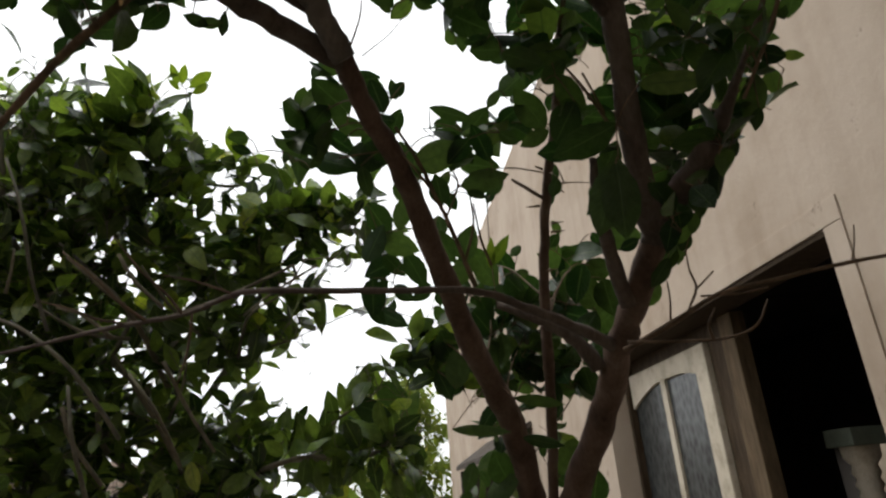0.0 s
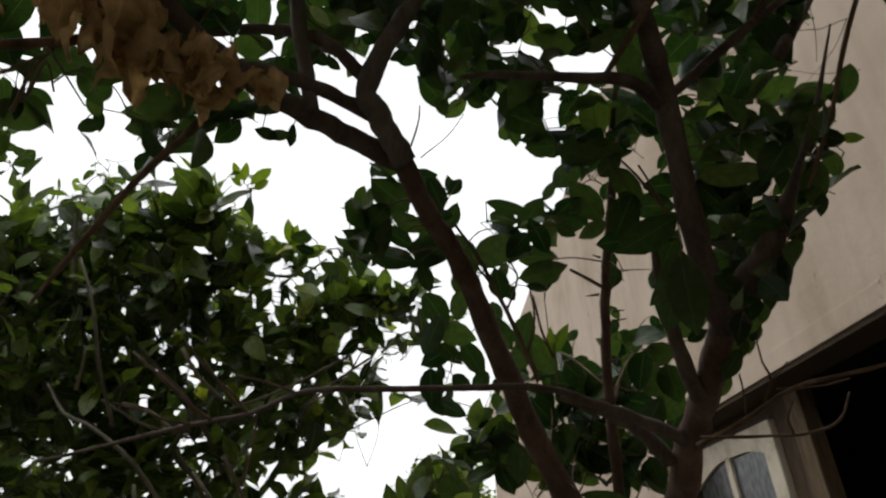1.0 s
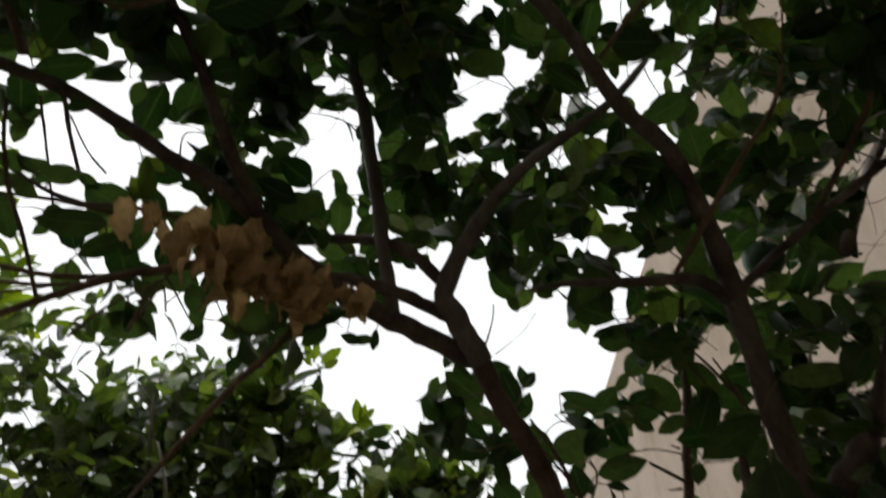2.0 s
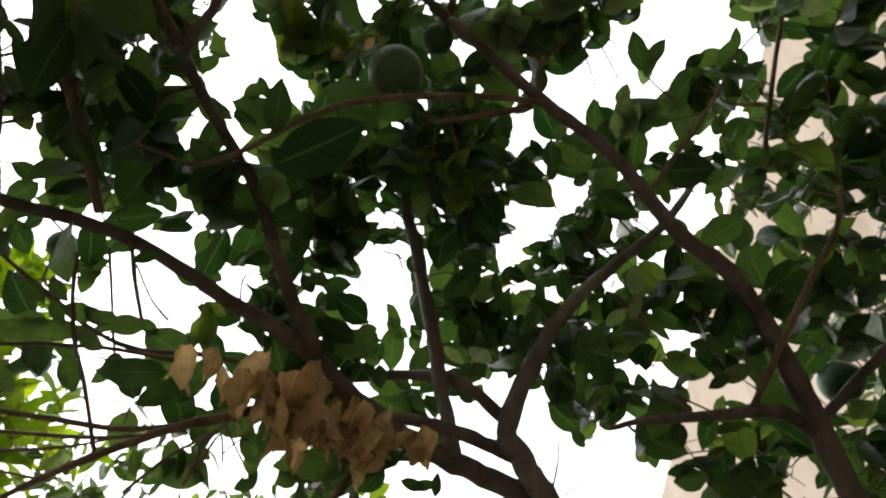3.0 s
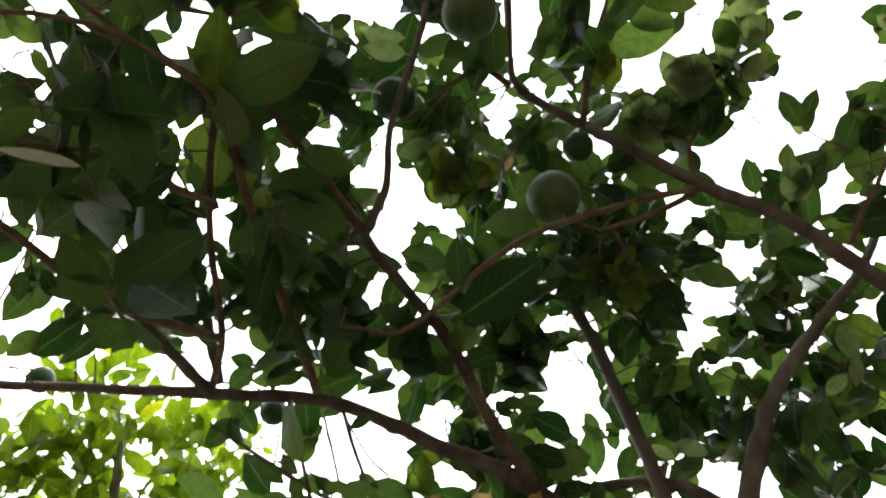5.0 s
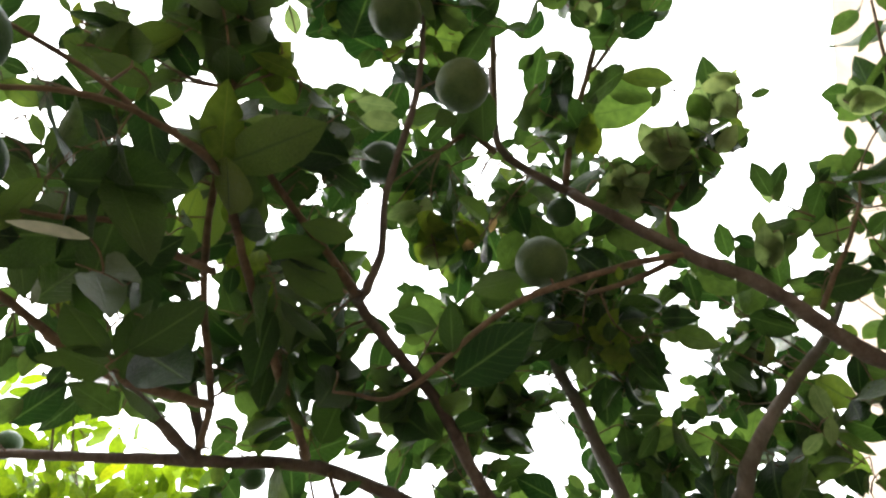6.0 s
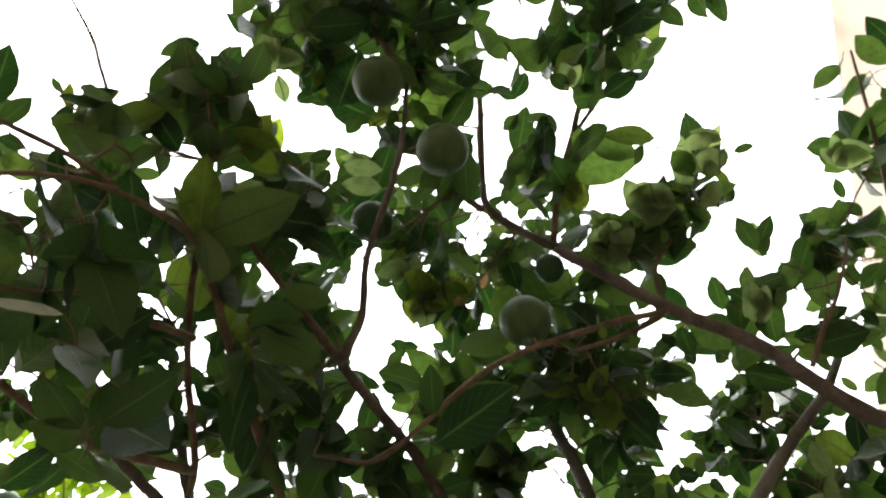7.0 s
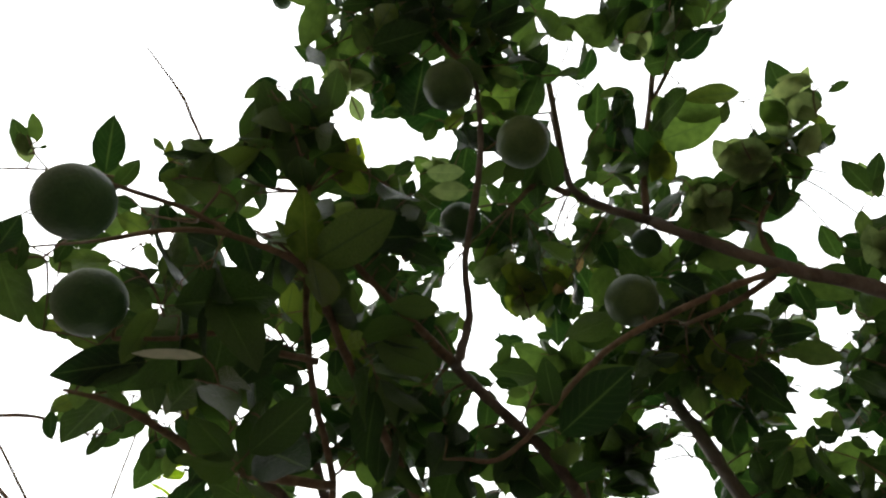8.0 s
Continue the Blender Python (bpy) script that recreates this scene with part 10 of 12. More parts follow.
odd_leaf(citrus, (-0.411, 0.291, 2.893), (-0.389, 0.241, 2.908), 0.55, LEAF_PALE_LIT, "pale green leaf, light through it painted in", 0.09)
odd_leaf(citrus, (-0.407, 0.257, 2.897), (-0.482, 0.264, 2.927), 0.54, LEAF_PALE_LIT, "pale green leaf, light through it painted in", 0.18)
odd_leaf(citrus, (-0.407, 0.345, 2.793), (-0.421, 0.317, 2.906), 0.47, LEAF_PALE_LIT, "pale green leaf, light through it painted in", 0.13)
odd_leaf(citrus, (-0.227, 0.353, 2.982), (-0.282, 0.361, 2.965), 0.49, LEAF_PALE_LIT, "pale green leaf, light through it painted in", 0.14)
odd_leaf(citrus, (-0.255, 0.341, 2.969), (-0.268, 0.400, 2.975), 0.41, LEAF_PALE_LIT, "pale green leaf, light through it painted in", 0.05)
odd_leaf(citrus, (-0.221, 0.356, 2.983), (-0.289, 0.368, 2.963), 0.54, LEAF_PALE_LIT, "pale green leaf, light through it painted in", 0.20)
odd_leaf(citrus, (-0.248, 0.352, 2.985), (-0.266, 0.397, 2.953), 0.49, LEAF_PALE_LIT, "pale green leaf, light through it painted in", 0.07)
odd_leaf(citrus, (0.030, 0.324, 2.834), (-0.031, 0.379, 2.863), 0.44, LEAF_PALE_LIT, "pale green leaf, light through it painted in", 0.12)
odd_leaf(citrus, (0.012, 0.360, 2.888), (-0.054, 0.313, 2.859), 0.43, LEAF_PALE_LIT, "pale green leaf, light through it painted in", 0.18)
odd_leaf(citrus, (-0.057, 0.359, 2.863), (-0.031, 0.318, 2.885), 0.49, LEAF_PALE_LIT, "pale green leaf, light through it painted in", 0.13)
odd_leaf(citrus, (-0.059, 0.344, 2.817), (0.012, 0.376, 2.895), 0.50, LEAF_PALE_LIT, "pale green leaf, light through it painted in", 0.10)
odd_leaf(citrus, (0.024, 0.370, 2.890), (-0.043, 0.317, 2.841), 0.44, LEAF_PALE_LIT, "pale green leaf, light through it painted in", 0.07)
odd_leaf(citrus, (0.090, 0.310, 2.863), (0.051, 0.348, 2.856), 0.42, LEAF_PALE_LIT, "pale green leaf, light through it painted in", 0.07)
odd_leaf(citrus, (0.090, 0.261, 2.870), (0.124, 0.332, 2.881), 0.48, LEAF_PALE_LIT, "pale green leaf, light through it painted in", 0.17)
odd_leaf(citrus, (0.122, 0.310, 2.894), (0.044, 0.313, 2.865), 0.58, LEAF_PALE_LIT, "pale green leaf, light through it painted in", 0.14)
odd_leaf(citrus, (0.054, 0.316, 2.841), (0.114, 0.335, 2.875), 0.57, LEAF_PALE_LIT, "pale green leaf, light through it painted in", 0.18)
odd_leaf(citrus, (0.124, 0.298, 2.887), (0.056, 0.289, 2.912), 0.51, LEAF_PALE_LIT, "pale green leaf, light through it painted in", 0.09)
odd_leaf(citrus, (-0.112, 0.590, 2.737), (-0.146, 0.627, 2.659), 0.44, LEAF_YELLOW, "yellow-green leaf", 0.06)
odd_leaf(citrus, (-0.166, 0.537, 2.737), (-0.213, 0.566, 2.735), 0.54, LEAF_YELLOW, "yellow-green leaf", 0.15)
odd_leaf(citrus, (-0.163, 0.626, 2.676), (-0.115, 0.592, 2.708), 0.49, LEAF_YELLOW, "yellow-green leaf", 0.10)
odd_leaf(citrus, (-0.141, 0.628, 2.680), (-0.161, 0.565, 2.718), 0.42, LEAF_YELLOW, "yellow-green leaf", 0.08)
odd_leaf(citrus, (-0.169, 0.588, 2.688), (-0.099, 0.629, 2.694), 0.50, LEAF_YELLOW, "yellow-green leaf", 0.08)
odd_leaf(citrus, (0.604, 0.385, 2.864), (0.517, 0.355, 2.852), 0.54, LEAF_PALE_LIT, "pale green leaf, light through it painted in", 0.08)
odd_leaf(citrus, (0.408, 0.324, 2.855), (0.492, 0.352, 2.854), 0.54, LEAF_PALE_LIT, "pale green leaf, light through it painted in", 0.06)
odd_leaf(citrus, (0.594, 0.346, 2.941), (0.596, 0.384, 2.873), 0.52, LEAF_PALE_LIT, "pale green leaf, light through it painted in", 0.04)
odd_leaf(citrus, (0.429, 0.347, 2.835), (0.433, 0.300, 2.877), 0.41, LEAF_PALE_LIT, "pale green leaf, light through it painted in", 0.07)
odd_leaf(citrus, (0.408, 0.326, 2.836), (0.481, 0.361, 2.858), 0.56, LEAF_PALE_LIT, "pale green leaf, light through it painted in", 0.18)
odd_leaf(citrus, (0.406, 0.319, 2.870), (0.429, 0.351, 2.824), 0.44, LEAF_PALE_LIT, "pale green leaf, light through it painted in", 0.14)
odd_leaf(citrus, (-0.202, 0.902, 2.571), (-0.162, 0.928, 2.541), 0.43, LEAF_PALE_LIT, "pale green leaf, light through it painted in", 0.04)
odd_leaf(citrus, (-0.127, 0.937, 2.540), (-0.170, 0.971, 2.529), 0.43, LEAF_PALE_LIT, "pale green leaf, light through it painted in", 0.19)
odd_leaf(citrus, (-0.150, 0.925, 2.581), (-0.101, 0.913, 2.524), 0.48, LEAF_PALE_LIT, "pale green leaf, light through it painted in", 0.11)
odd_leaf(citrus, (0.196, 0.798, 2.567), (0.177, 0.833, 2.529), 0.46, LEAF_PALE_LIT, "pale green leaf, light through it painted in", 0.11)
odd_leaf(citrus, (0.133, 0.860, 2.549), (0.179, 0.836, 2.567), 0.52, LEAF_PALE_LIT, "pale green leaf, light through it painted in", 0.15)
odd_leaf(citrus, (0.203, 0.783, 2.636), (0.212, 0.855, 2.602), 0.47, LEAF_PALE_LIT, "pale green leaf, light through it painted in", 0.17)
limb(citrus, "twig", [(0.294, 0.490, 2.761, 0.0022), (0.257, 0.460, 2.771, 0.0019), (0.230, 0.430, 2.784, 0.0017)])
blade(citrus, (0.230, 0.430, 2.784), (0.214, 0.366, 2.821), 0.50)
blade(citrus, (0.239, 0.421, 2.792), (0.278, 0.389, 2.822), 0.50)
blade(citrus, (-0.391, 0.316, 2.497), (-0.373, 0.258, 2.545), 0.4)
blade(citrus, (-0.336, 0.758, 2.529), (-0.404, 0.743, 2.594), 0.62)
blade(citrus, (-0.230, 0.912, 2.266), (-0.270, 0.902, 2.258), 0.51)
blade(citrus, (-0.314, 0.929, 2.670), (-0.339, 1.044, 2.635), 0.49)
blade(citrus, (-0.000, 1.486, 2.191), (0.059, 1.542, 2.121), 0.64)
blade(citrus, (0.095, 1.150, 2.112), (0.191, 1.115, 2.139), 0.64)
blade(citrus, (-0.776, 0.536, 2.507), (-0.754, 0.470, 2.557), 0.61)
blade(citrus, (-0.027, 1.159, 2.243), (-0.104, 1.136, 2.312), 0.67)
blade(citrus, (0.077, 1.737, 2.128), (-0.016, 1.752, 2.084), 0.62)
blade(citrus, (-0.898, 0.431, 2.580), (-0.840, 0.415, 2.600), 0.65)
blade(citrus, (-1.016, -0.081, 2.429), (-0.997, -0.115, 2.450), 0.55)
blade(citrus, (0.117, 1.127, 2.509), (0.065, 1.142, 2.468), 0.56)
blade(citrus, (0.513, 1.063, 2.346), (0.451, 1.072, 2.435), 0.54)
blade(citrus, (0.866, 1.084, 2.227), (0.854, 1.071, 2.291), 0.57)
blade(citrus, (0.741, 1.069, 2.414), (0.833, 1.042, 2.460), 0.58)
blade(citrus, (0.915, 0.991, 2.446), (0.906, 1.039, 2.385), 0.58)
blade(citrus, (0.163, 0.737, 2.898), (0.068, 0.685, 2.912), 0.48)
blade(citrus, (-0.142, 0.306, 3.095), (-0.169, 0.334, 3.072), 0.60)
blade(citrus, (0.225, 0.427, 2.755), (0.249, 0.394, 2.775), 0.50)
blade(citrus, (-0.801, 0.504, 2.452), (-0.791, 0.545, 2.435), 0.65)
blade(citrus, (-0.725, 0.025, 2.642), (-0.682, -0.017, 2.667), 0.53)
blade(citrus, (-0.705, -0.048, 2.614), (-0.718, 0.006, 2.581), 0.58)
blade(citrus, (0.580, 1.076, 2.399), (0.603, 1.132, 2.313), 0.55)
blade(citrus, (0.459, 1.515, 2.063), (0.481, 1.486, 2.091), 0.66)
blade(citrus, (0.048, 0.599, 2.835), (-0.011, 0.621, 2.820), 0.49)
blade(citrus, (0.306, 0.864, 2.394), (0.363, 0.840, 2.399), 0.60)
blade(citrus, (0.173, 1.068, 2.517), (0.145, 1.133, 2.497), 0.58)
blade(citrus, (-0.275, 0.992, 2.701), (-0.281, 1.039, 2.683), 0.66)
blade(citrus, (-0.812, 0.546, 2.517), (-0.749, 0.541, 2.528), 0.56)
blade(citrus, (-0.315, 0.701, 2.881), (-0.271, 0.740, 2.854), 0.58)
blade(citrus, (0.253, 0.356, 2.932), (0.235, 0.323, 2.957), 0.49)
blade(citrus, (0.395, 0.464, 2.817), (0.401, 0.400, 2.820), 0.50)
blade(citrus, (-0.152, 1.003, 2.496), (-0.185, 0.977, 2.513), 0.54)
blade(citrus, (-0.611, 0.416, 2.535), (-0.592, 0.449, 2.513), 0.55)
blade(citrus, (0.501, 0.440, 2.929), (0.549, 0.449, 2.894), 0.60)
blade(citrus, (-0.885, -0.259, 2.727), (-0.854, -0.205, 2.719), 0.64)
blade(citrus, (-0.950, -0.215, 2.502), (-0.918, -0.189, 2.508), 0.53)
blade(citrus, (-1.080, -0.007, 2.569), (-1.131, 0.015, 2.564), 0.48)
blade(citrus, (0.627, 1.293, 1.888), (0.584, 1.307, 1.839), 0.60)
blade(citrus, (0.507, 1.554, 2.115), (0.485, 1.542, 2.150), 0.55)
blade(citrus, (0.062, 1.611, 2.011), (0.112, 1.631, 1.973), 0.68)
blade(citrus, (-0.233, 0.925, 2.248), (-0.223, 0.898, 2.280), 0.50)
blade(citrus, (0.039, 1.655, 2.114), (0.098, 1.705, 2.066), 0.50)
blade(citrus, (0.609, 1.170, 1.929), (0.599, 1.169, 1.881), 0.58)
blade(citrus, (0.007, 1.598, 2.030), (0.007, 1.654, 1.937), 0.61)
blade(citrus, (0.073, 1.421, 2.086), (0.092, 1.411, 2.173), 0.50)
blade(citrus, (0.863, 1.032, 2.289), (0.907, 1.030, 2.283), 0.53)
blade(citrus, (-0.402, 0.836, 2.592), (-0.441, 0.782, 2.645), 0.54)
blade(citrus, (-0.023, 0.397, 3.202), (-0.108, 0.389, 3.199), 0.52)
blade(citrus, (0.076, 0.762, 2.761), (0.113, 0.738, 2.769), 0.49)
blade(citrus, (0.246, 0.394, 2.922), (0.257, 0.360, 2.950), 0.50)
blade(citrus, (-0.800, 0.552, 2.499), (-0.763, 0.556, 2.515), 0.53)
blade(citrus, (-0.904, 0.458, 2.571), (-0.938, 0.471, 2.550), 0.49)
blade(citrus, (-0.046, 0.557, 2.811), (-0.088, 0.480, 2.868), 0.52)
blade(citrus, (-0.969, 0.421, 2.607), (-0.943, 0.451, 2.585), 0.49)
blade(citrus, (-0.255, 0.998, 2.482), (-0.276, 0.958, 2.500), 0.57)
blade(citrus, (-0.542, 0.729, 2.502), (-0.513, 0.754, 2.477), 0.53)
blade(citrus, (-0.595, 0.232, 2.959), (-0.563, 0.257, 2.930), 0.56)
blade(citrus, (0.034, 0.953, 2.704), (-0.017, 0.974, 2.665), 0.51)
blade(citrus, (-0.653, 0.672, 2.631), (-0.614, 0.687, 2.605), 0.58)
blade(citrus, (0.047, 0.790, 2.733), (0.003, 0.794, 2.737), 0.64)
blade(citrus, (-0.325, 0.929, 2.316), (-0.377, 0.958, 2.290), 0.65)
blade(citrus, (0.152, 0.939, 2.696), (0.165, 0.902, 2.720), 0.56)
blade(citrus, (-0.766, 0.129, 2.602), (-0.815, 0.074, 2.675), 0.60)
blade(citrus, (-0.582, 0.596, 2.601), (-0.558, 0.624, 2.574), 0.63)
blade(citrus, (-0.745, 0.529, 2.540), (-0.701, 0.528, 2.546), 0.50)
blade(citrus, (-0.203, 1.039, 2.415), (-0.256, 1.030, 2.452), 0.62)
blade(citrus, (0.083, 0.990, 2.696), (0.121, 0.997, 2.676), 0.51)
blade(citrus, (-0.806, 0.647, 2.407), (-0.857, 0.644, 2.434), 0.48)
blade(citrus, (-0.748, 0.731, 2.476), (-0.665, 0.784, 2.442), 0.59)
blade(citrus, (0.585, 0.603, 2.845), (0.652, 0.542, 2.849), 0.60)
blade(citrus, (0.093, 0.599, 2.859), (0.135, 0.609, 2.848), 0.64)
blade(citrus, (-0.305, 0.722, 2.737), (-0.262, 0.712, 2.745), 0.48)
blade(citrus, (-0.462, -0.337, 3.060), (-0.427, -0.310, 3.064), 0.52)
blade(citrus, (-0.815, 0.059, 2.777), (-0.825, 0.102, 2.765), 0.66)
blade(citrus, (-0.201, 0.070, 2.950), (-0.222, 0.103, 2.926), 0.57)
blade(citrus, (-0.904, -0.269, 2.624), (-0.870, -0.250, 2.637), 0.64)
blade(citrus, (-0.960, -0.160, 2.548), (-0.986, -0.195, 2.553), 0.52)
blade(citrus, (-0.879, -0.246, 2.755), (-0.930, -0.243, 2.720), 0.52)
blade(citrus, (-0.813, 0.265, 2.600), (-0.819, 0.231, 2.628), 0.52)
blade(citrus, (-1.006, -0.074, 2.548), (-0.974, -0.009, 2.482), 0.50)
blade(citrus, (-0.036, 0.913, 2.727), (-0.038, 0.940, 2.698), 0.58)
blade(citrus, (-0.166, 0.195, 2.968), (-0.182, 0.231, 2.946), 0.59)
blade(citrus, (-0.282, 0.715, 2.831), (-0.325, 0.706, 2.829), 0.54)
blade(citrus, (-0.967, 0.001, 2.573), (-1.018, -0.003, 2.543), 0.51)
blade(citrus, (-0.869, -0.349, 2.722), (-0.828, -0.294, 2.754), 0.60)
blade(citrus, (-0.818, 0.229, 2.826), (-0.824, 0.257, 2.790), 0.64)
blade(citrus, (0.092, 0.692, 2.959), (0.049, 0.695, 2.945), 0.49)
blade(citrus, (-0.786, -0.012, 2.667), (-0.768, 0.025, 2.659), 0.49)
blade(citrus, (-0.754, 0.548, 2.421), (-0.722, 0.572, 2.398), 0.53)
blade(citrus, (-0.076, 0.951, 2.537), (-0.035, 0.961, 2.534), 0.63)
blade(citrus, (-0.588, 0.294, 3.052), (-0.574, 0.249, 3.102), 0.48)
blade(citrus, (-1.015, 0.273, 2.612), (-0.973, 0.288, 2.612), 0.66)
blade(citrus, (-0.851, -0.180, 2.596), (-0.812, -0.168, 2.606), 0.48)
blade(citrus, (0.347, 0.799, 2.733), (0.330, 0.774, 2.760), 0.51)
blade(citrus, (-0.026, 0.158, 2.920), (-0.031, 0.198, 2.904), 0.65)
blade(citrus, (-0.056, 0.488, 2.986), (-0.067, 0.447, 3.003), 0.61)
blade(citrus, (-0.712, 0.136, 2.969), (-0.673, 0.184, 2.951), 0.51)
blade(citrus, (-0.402, 0.137, 3.073), (-0.498, 0.153, 3.029), 0.67)
blade(citrus, (-0.003, 0.888, 2.744), (-0.028, 0.859, 2.764), 0.54)
blade(citrus, (0.300, 0.624, 2.693), (0.254, 0.621, 2.678), 0.62)
blade(citrus, (-1.041, 0.217, 2.574), (-1.016, 0.251, 2.563), 0.67)
blade(citrus, (-0.369, 0.965, 2.584), (-0.336, 0.920, 2.619), 0.50)
blade(citrus, (0.424, 1.104, 2.120), (0.347, 1.132, 2.124), 0.58)
blade(citrus, (-0.234, 0.930, 2.662), (-0.204, 0.929, 2.704), 0.48)
blade(citrus, (0.347, 1.701, 1.779), (0.312, 1.662, 1.866), 0.57)
blade(citrus, (-0.193, 1.026, 2.648), (-0.253, 1.001, 2.629), 0.51)
blade(citrus, (0.449, 0.981, 2.557), (0.490, 0.997, 2.481), 0.62)
blade(citrus, (-0.303, 0.780, 2.594), (-0.283, 0.809, 2.573), 0.55)
blade(citrus, (-0.555, 0.897, 2.389), (-0.583, 0.919, 2.361), 0.61)
blade(citrus, (0.614, 1.093, 1.923), (0.613, 1.056, 1.956), 0.49)
blade(citrus, (0.190, 0.985, 2.417), (0.176, 1.014, 2.359), 0.66)
blade(citrus, (0.653, 0.930, 2.771), (0.587, 0.969, 2.690), 0.49)
blade(citrus, (0.489, 1.147, 1.916), (0.520, 1.115, 1.925), 0.54)
blade(citrus, (0.576, 1.835, 1.430), (0.583, 1.770, 1.527), 0.62)
blade(citrus, (0.463, 1.809, 1.524), (0.517, 1.812, 1.489), 0.62)
blade(citrus, (0.284, 1.344, 2.137), (0.318, 1.328, 2.160), 0.55)
blade(citrus, (0.160, 1.638, 2.019), (0.115, 1.684, 1.987), 0.62)
blade(citrus, (0.041, 1.678, 2.018), (0.033, 1.658, 2.058), 0.56)
blade(citrus, (-0.010, 1.490, 2.032), (0.039, 1.463, 2.122), 0.55)
blade(citrus, (0.471, 1.078, 2.370), (0.517, 1.089, 2.362), 0.63)
blade(citrus, (-0.251, 0.906, 2.255), (-0.290, 0.898, 2.271), 0.53)
blade(citrus, (0.187, 1.734, 2.028), (0.197, 1.756, 1.988), 0.56)
blade(citrus, (0.626, 1.175, 1.935), (0.626, 1.193, 1.894), 0.62)
blade(citrus, (0.087, 1.939, 1.546), (0.122, 1.980, 1.452), 0.62)
blade(citrus, (0.241, 0.999, 2.302), (0.196, 1.004, 2.296), 0.52)
blade(citrus, (0.406, 1.882, 1.704), (0.444, 1.855, 1.714), 0.51)
blade(citrus, (0.787, 1.071, 2.264), (0.805, 1.053, 2.353), 0.63)
blade(citrus, (0.074, 1.261, 2.139), (0.068, 1.295, 2.106), 0.65)
blade(citrus, (0.107, 1.296, 2.140), (0.078, 1.257, 2.233), 0.60)
blade(citrus, (0.254, 1.020, 2.361), (0.232, 1.003, 2.395), 0.57)
blade(citrus, (0.025, 1.198, 2.256), (0.068, 1.188, 2.240), 0.58)
blade(citrus, (0.118, 1.758, 1.637), (0.074, 1.768, 1.630), 0.57)
limb(citrus, "twig", [(-0.756, -0.309, 2.614, 0.0024), (-0.797, -0.345, 2.618, 0.0022), (-0.841, -0.377, 2.620, 0.0019), (-0.899, -0.416, 2.620, 0.0017)])
limb(citrus, "twig", [(-0.841, -0.377, 2.620, 0.0016), (-0.845, -0.405, 2.630, 0.0014), (-0.842, -0.431, 2.642, 0.0012)])
blade(citrus, (-0.858, -0.410, 2.629), (-0.848, -0.462, 2.655), 0.50)
blade(citrus, (-0.834, -0.416, 2.639), (-0.820, -0.451, 2.658), 0.50)
odd_leaf(citrus, (-0.859, -0.399, 2.624), (-0.850, -0.440, 2.644), 0.55, LEAF_PALE_LIT, "pale green leaf, light through it painted in", 0.08)
blade(citrus, (-0.836, -0.407, 2.634), (-0.824, -0.403, 2.636), 0.50)
blade(citrus, (-0.681, -0.283, 2.646), (-0.624, -0.281, 2.661), 0.34)
blade(citrus, (-0.695, -0.305, 2.652), (-0.699, -0.329, 2.661), 0.50)
odd_leaf(citrus, (-0.696, -0.287, 2.643), (-0.679, -0.313, 2.660), 0.42, LEAF_YELLOW, "yellowing leaf", 0.08)
odd_leaf(citrus, (-0.668, -0.225, 2.658), (-0.630, -0.255, 2.682), 0.75, LEAF_PALE_LIT, "pale green leaf, light through it painted in", 0.08)
limb(citrus, "twig", [(-0.664, -0.211, 2.631, 0.0020), (-0.678, -0.260, 2.648, 0.0018), (-0.698, -0.287, 2.654, 0.0016), (-0.701, -0.307, 2.662, 0.0014)])
odd_leaf(citrus, (-0.598, -0.043, 2.936), (-0.530, -0.102, 2.980), 0.55, LEAF_SHOOT, "pale yellow-green leaf", 0.08)
odd_leaf(citrus, (-0.598, -0.055, 2.941), (-0.585, -0.109, 2.968), 0.50, LEAF_SHOOT, "pale yellow-green leaf", 0.08)
odd_leaf(citrus, (-0.356, 0.402, 2.901), (-0.338, 0.362, 2.923), 0.55, LEAF_DRY, "small dry brown leaf", 0.08)
clear_round_fruit(citrus, [f.location for f in FRUITS[:6]], np.array((-0.17, -0.2, 1.68)))
limb(citrus, "bare_twig", [(-0.445, 1.305, 1.863, 0.0040), (-0.490, 1.284, 1.896, 0.0036), (-0.528, 1.270, 1.937, 0.0032), (-0.595, 1.250, 1.996, 0.0018)])
limb(citrus, "bare_twig", [(-0.370, 1.285, 1.867, 0.0036), (-0.402, 1.270, 1.909, 0.0030), (-0.446, 1.250, 1.951, 0.0027), (-0.492, 1.220, 2.013, 0.0016)])
limb(citrus, "bare_twig", [(-0.480, 1.317, 1.861, 0.0034), (-0.540, 1.306, 1.872, 0.0028), (-0.582, 1.300, 1.891, 0.0025), (-0.638, 1.280, 1.906, 0.0015)])
limb(citrus, "bare_twig", [(-0.265, 1.235, 1.889, 0.0030), (-0.330, 1.230, 1.915, 0.0024), (-0.390, 1.220, 1.928, 0.0014)])
limb(citrus, "bare_twig", [(-0.350, 1.278, 1.870, 0.0030), (-0.360, 1.296, 1.797, 0.0026), (-0.377, 1.300, 1.729, 0.0014)])
finish(citrus, (-0.35, 0.1, 2.45), LEAF_ONE, 290)

# Dry leaves caught on the bough
dry = root("dry_leaf_cluster", (-0.3, 0.75, 2.35), "cluster of curled brown dry leaves hanging from a bough", "dry leaves")
DRY = np.random.default_rng(5)


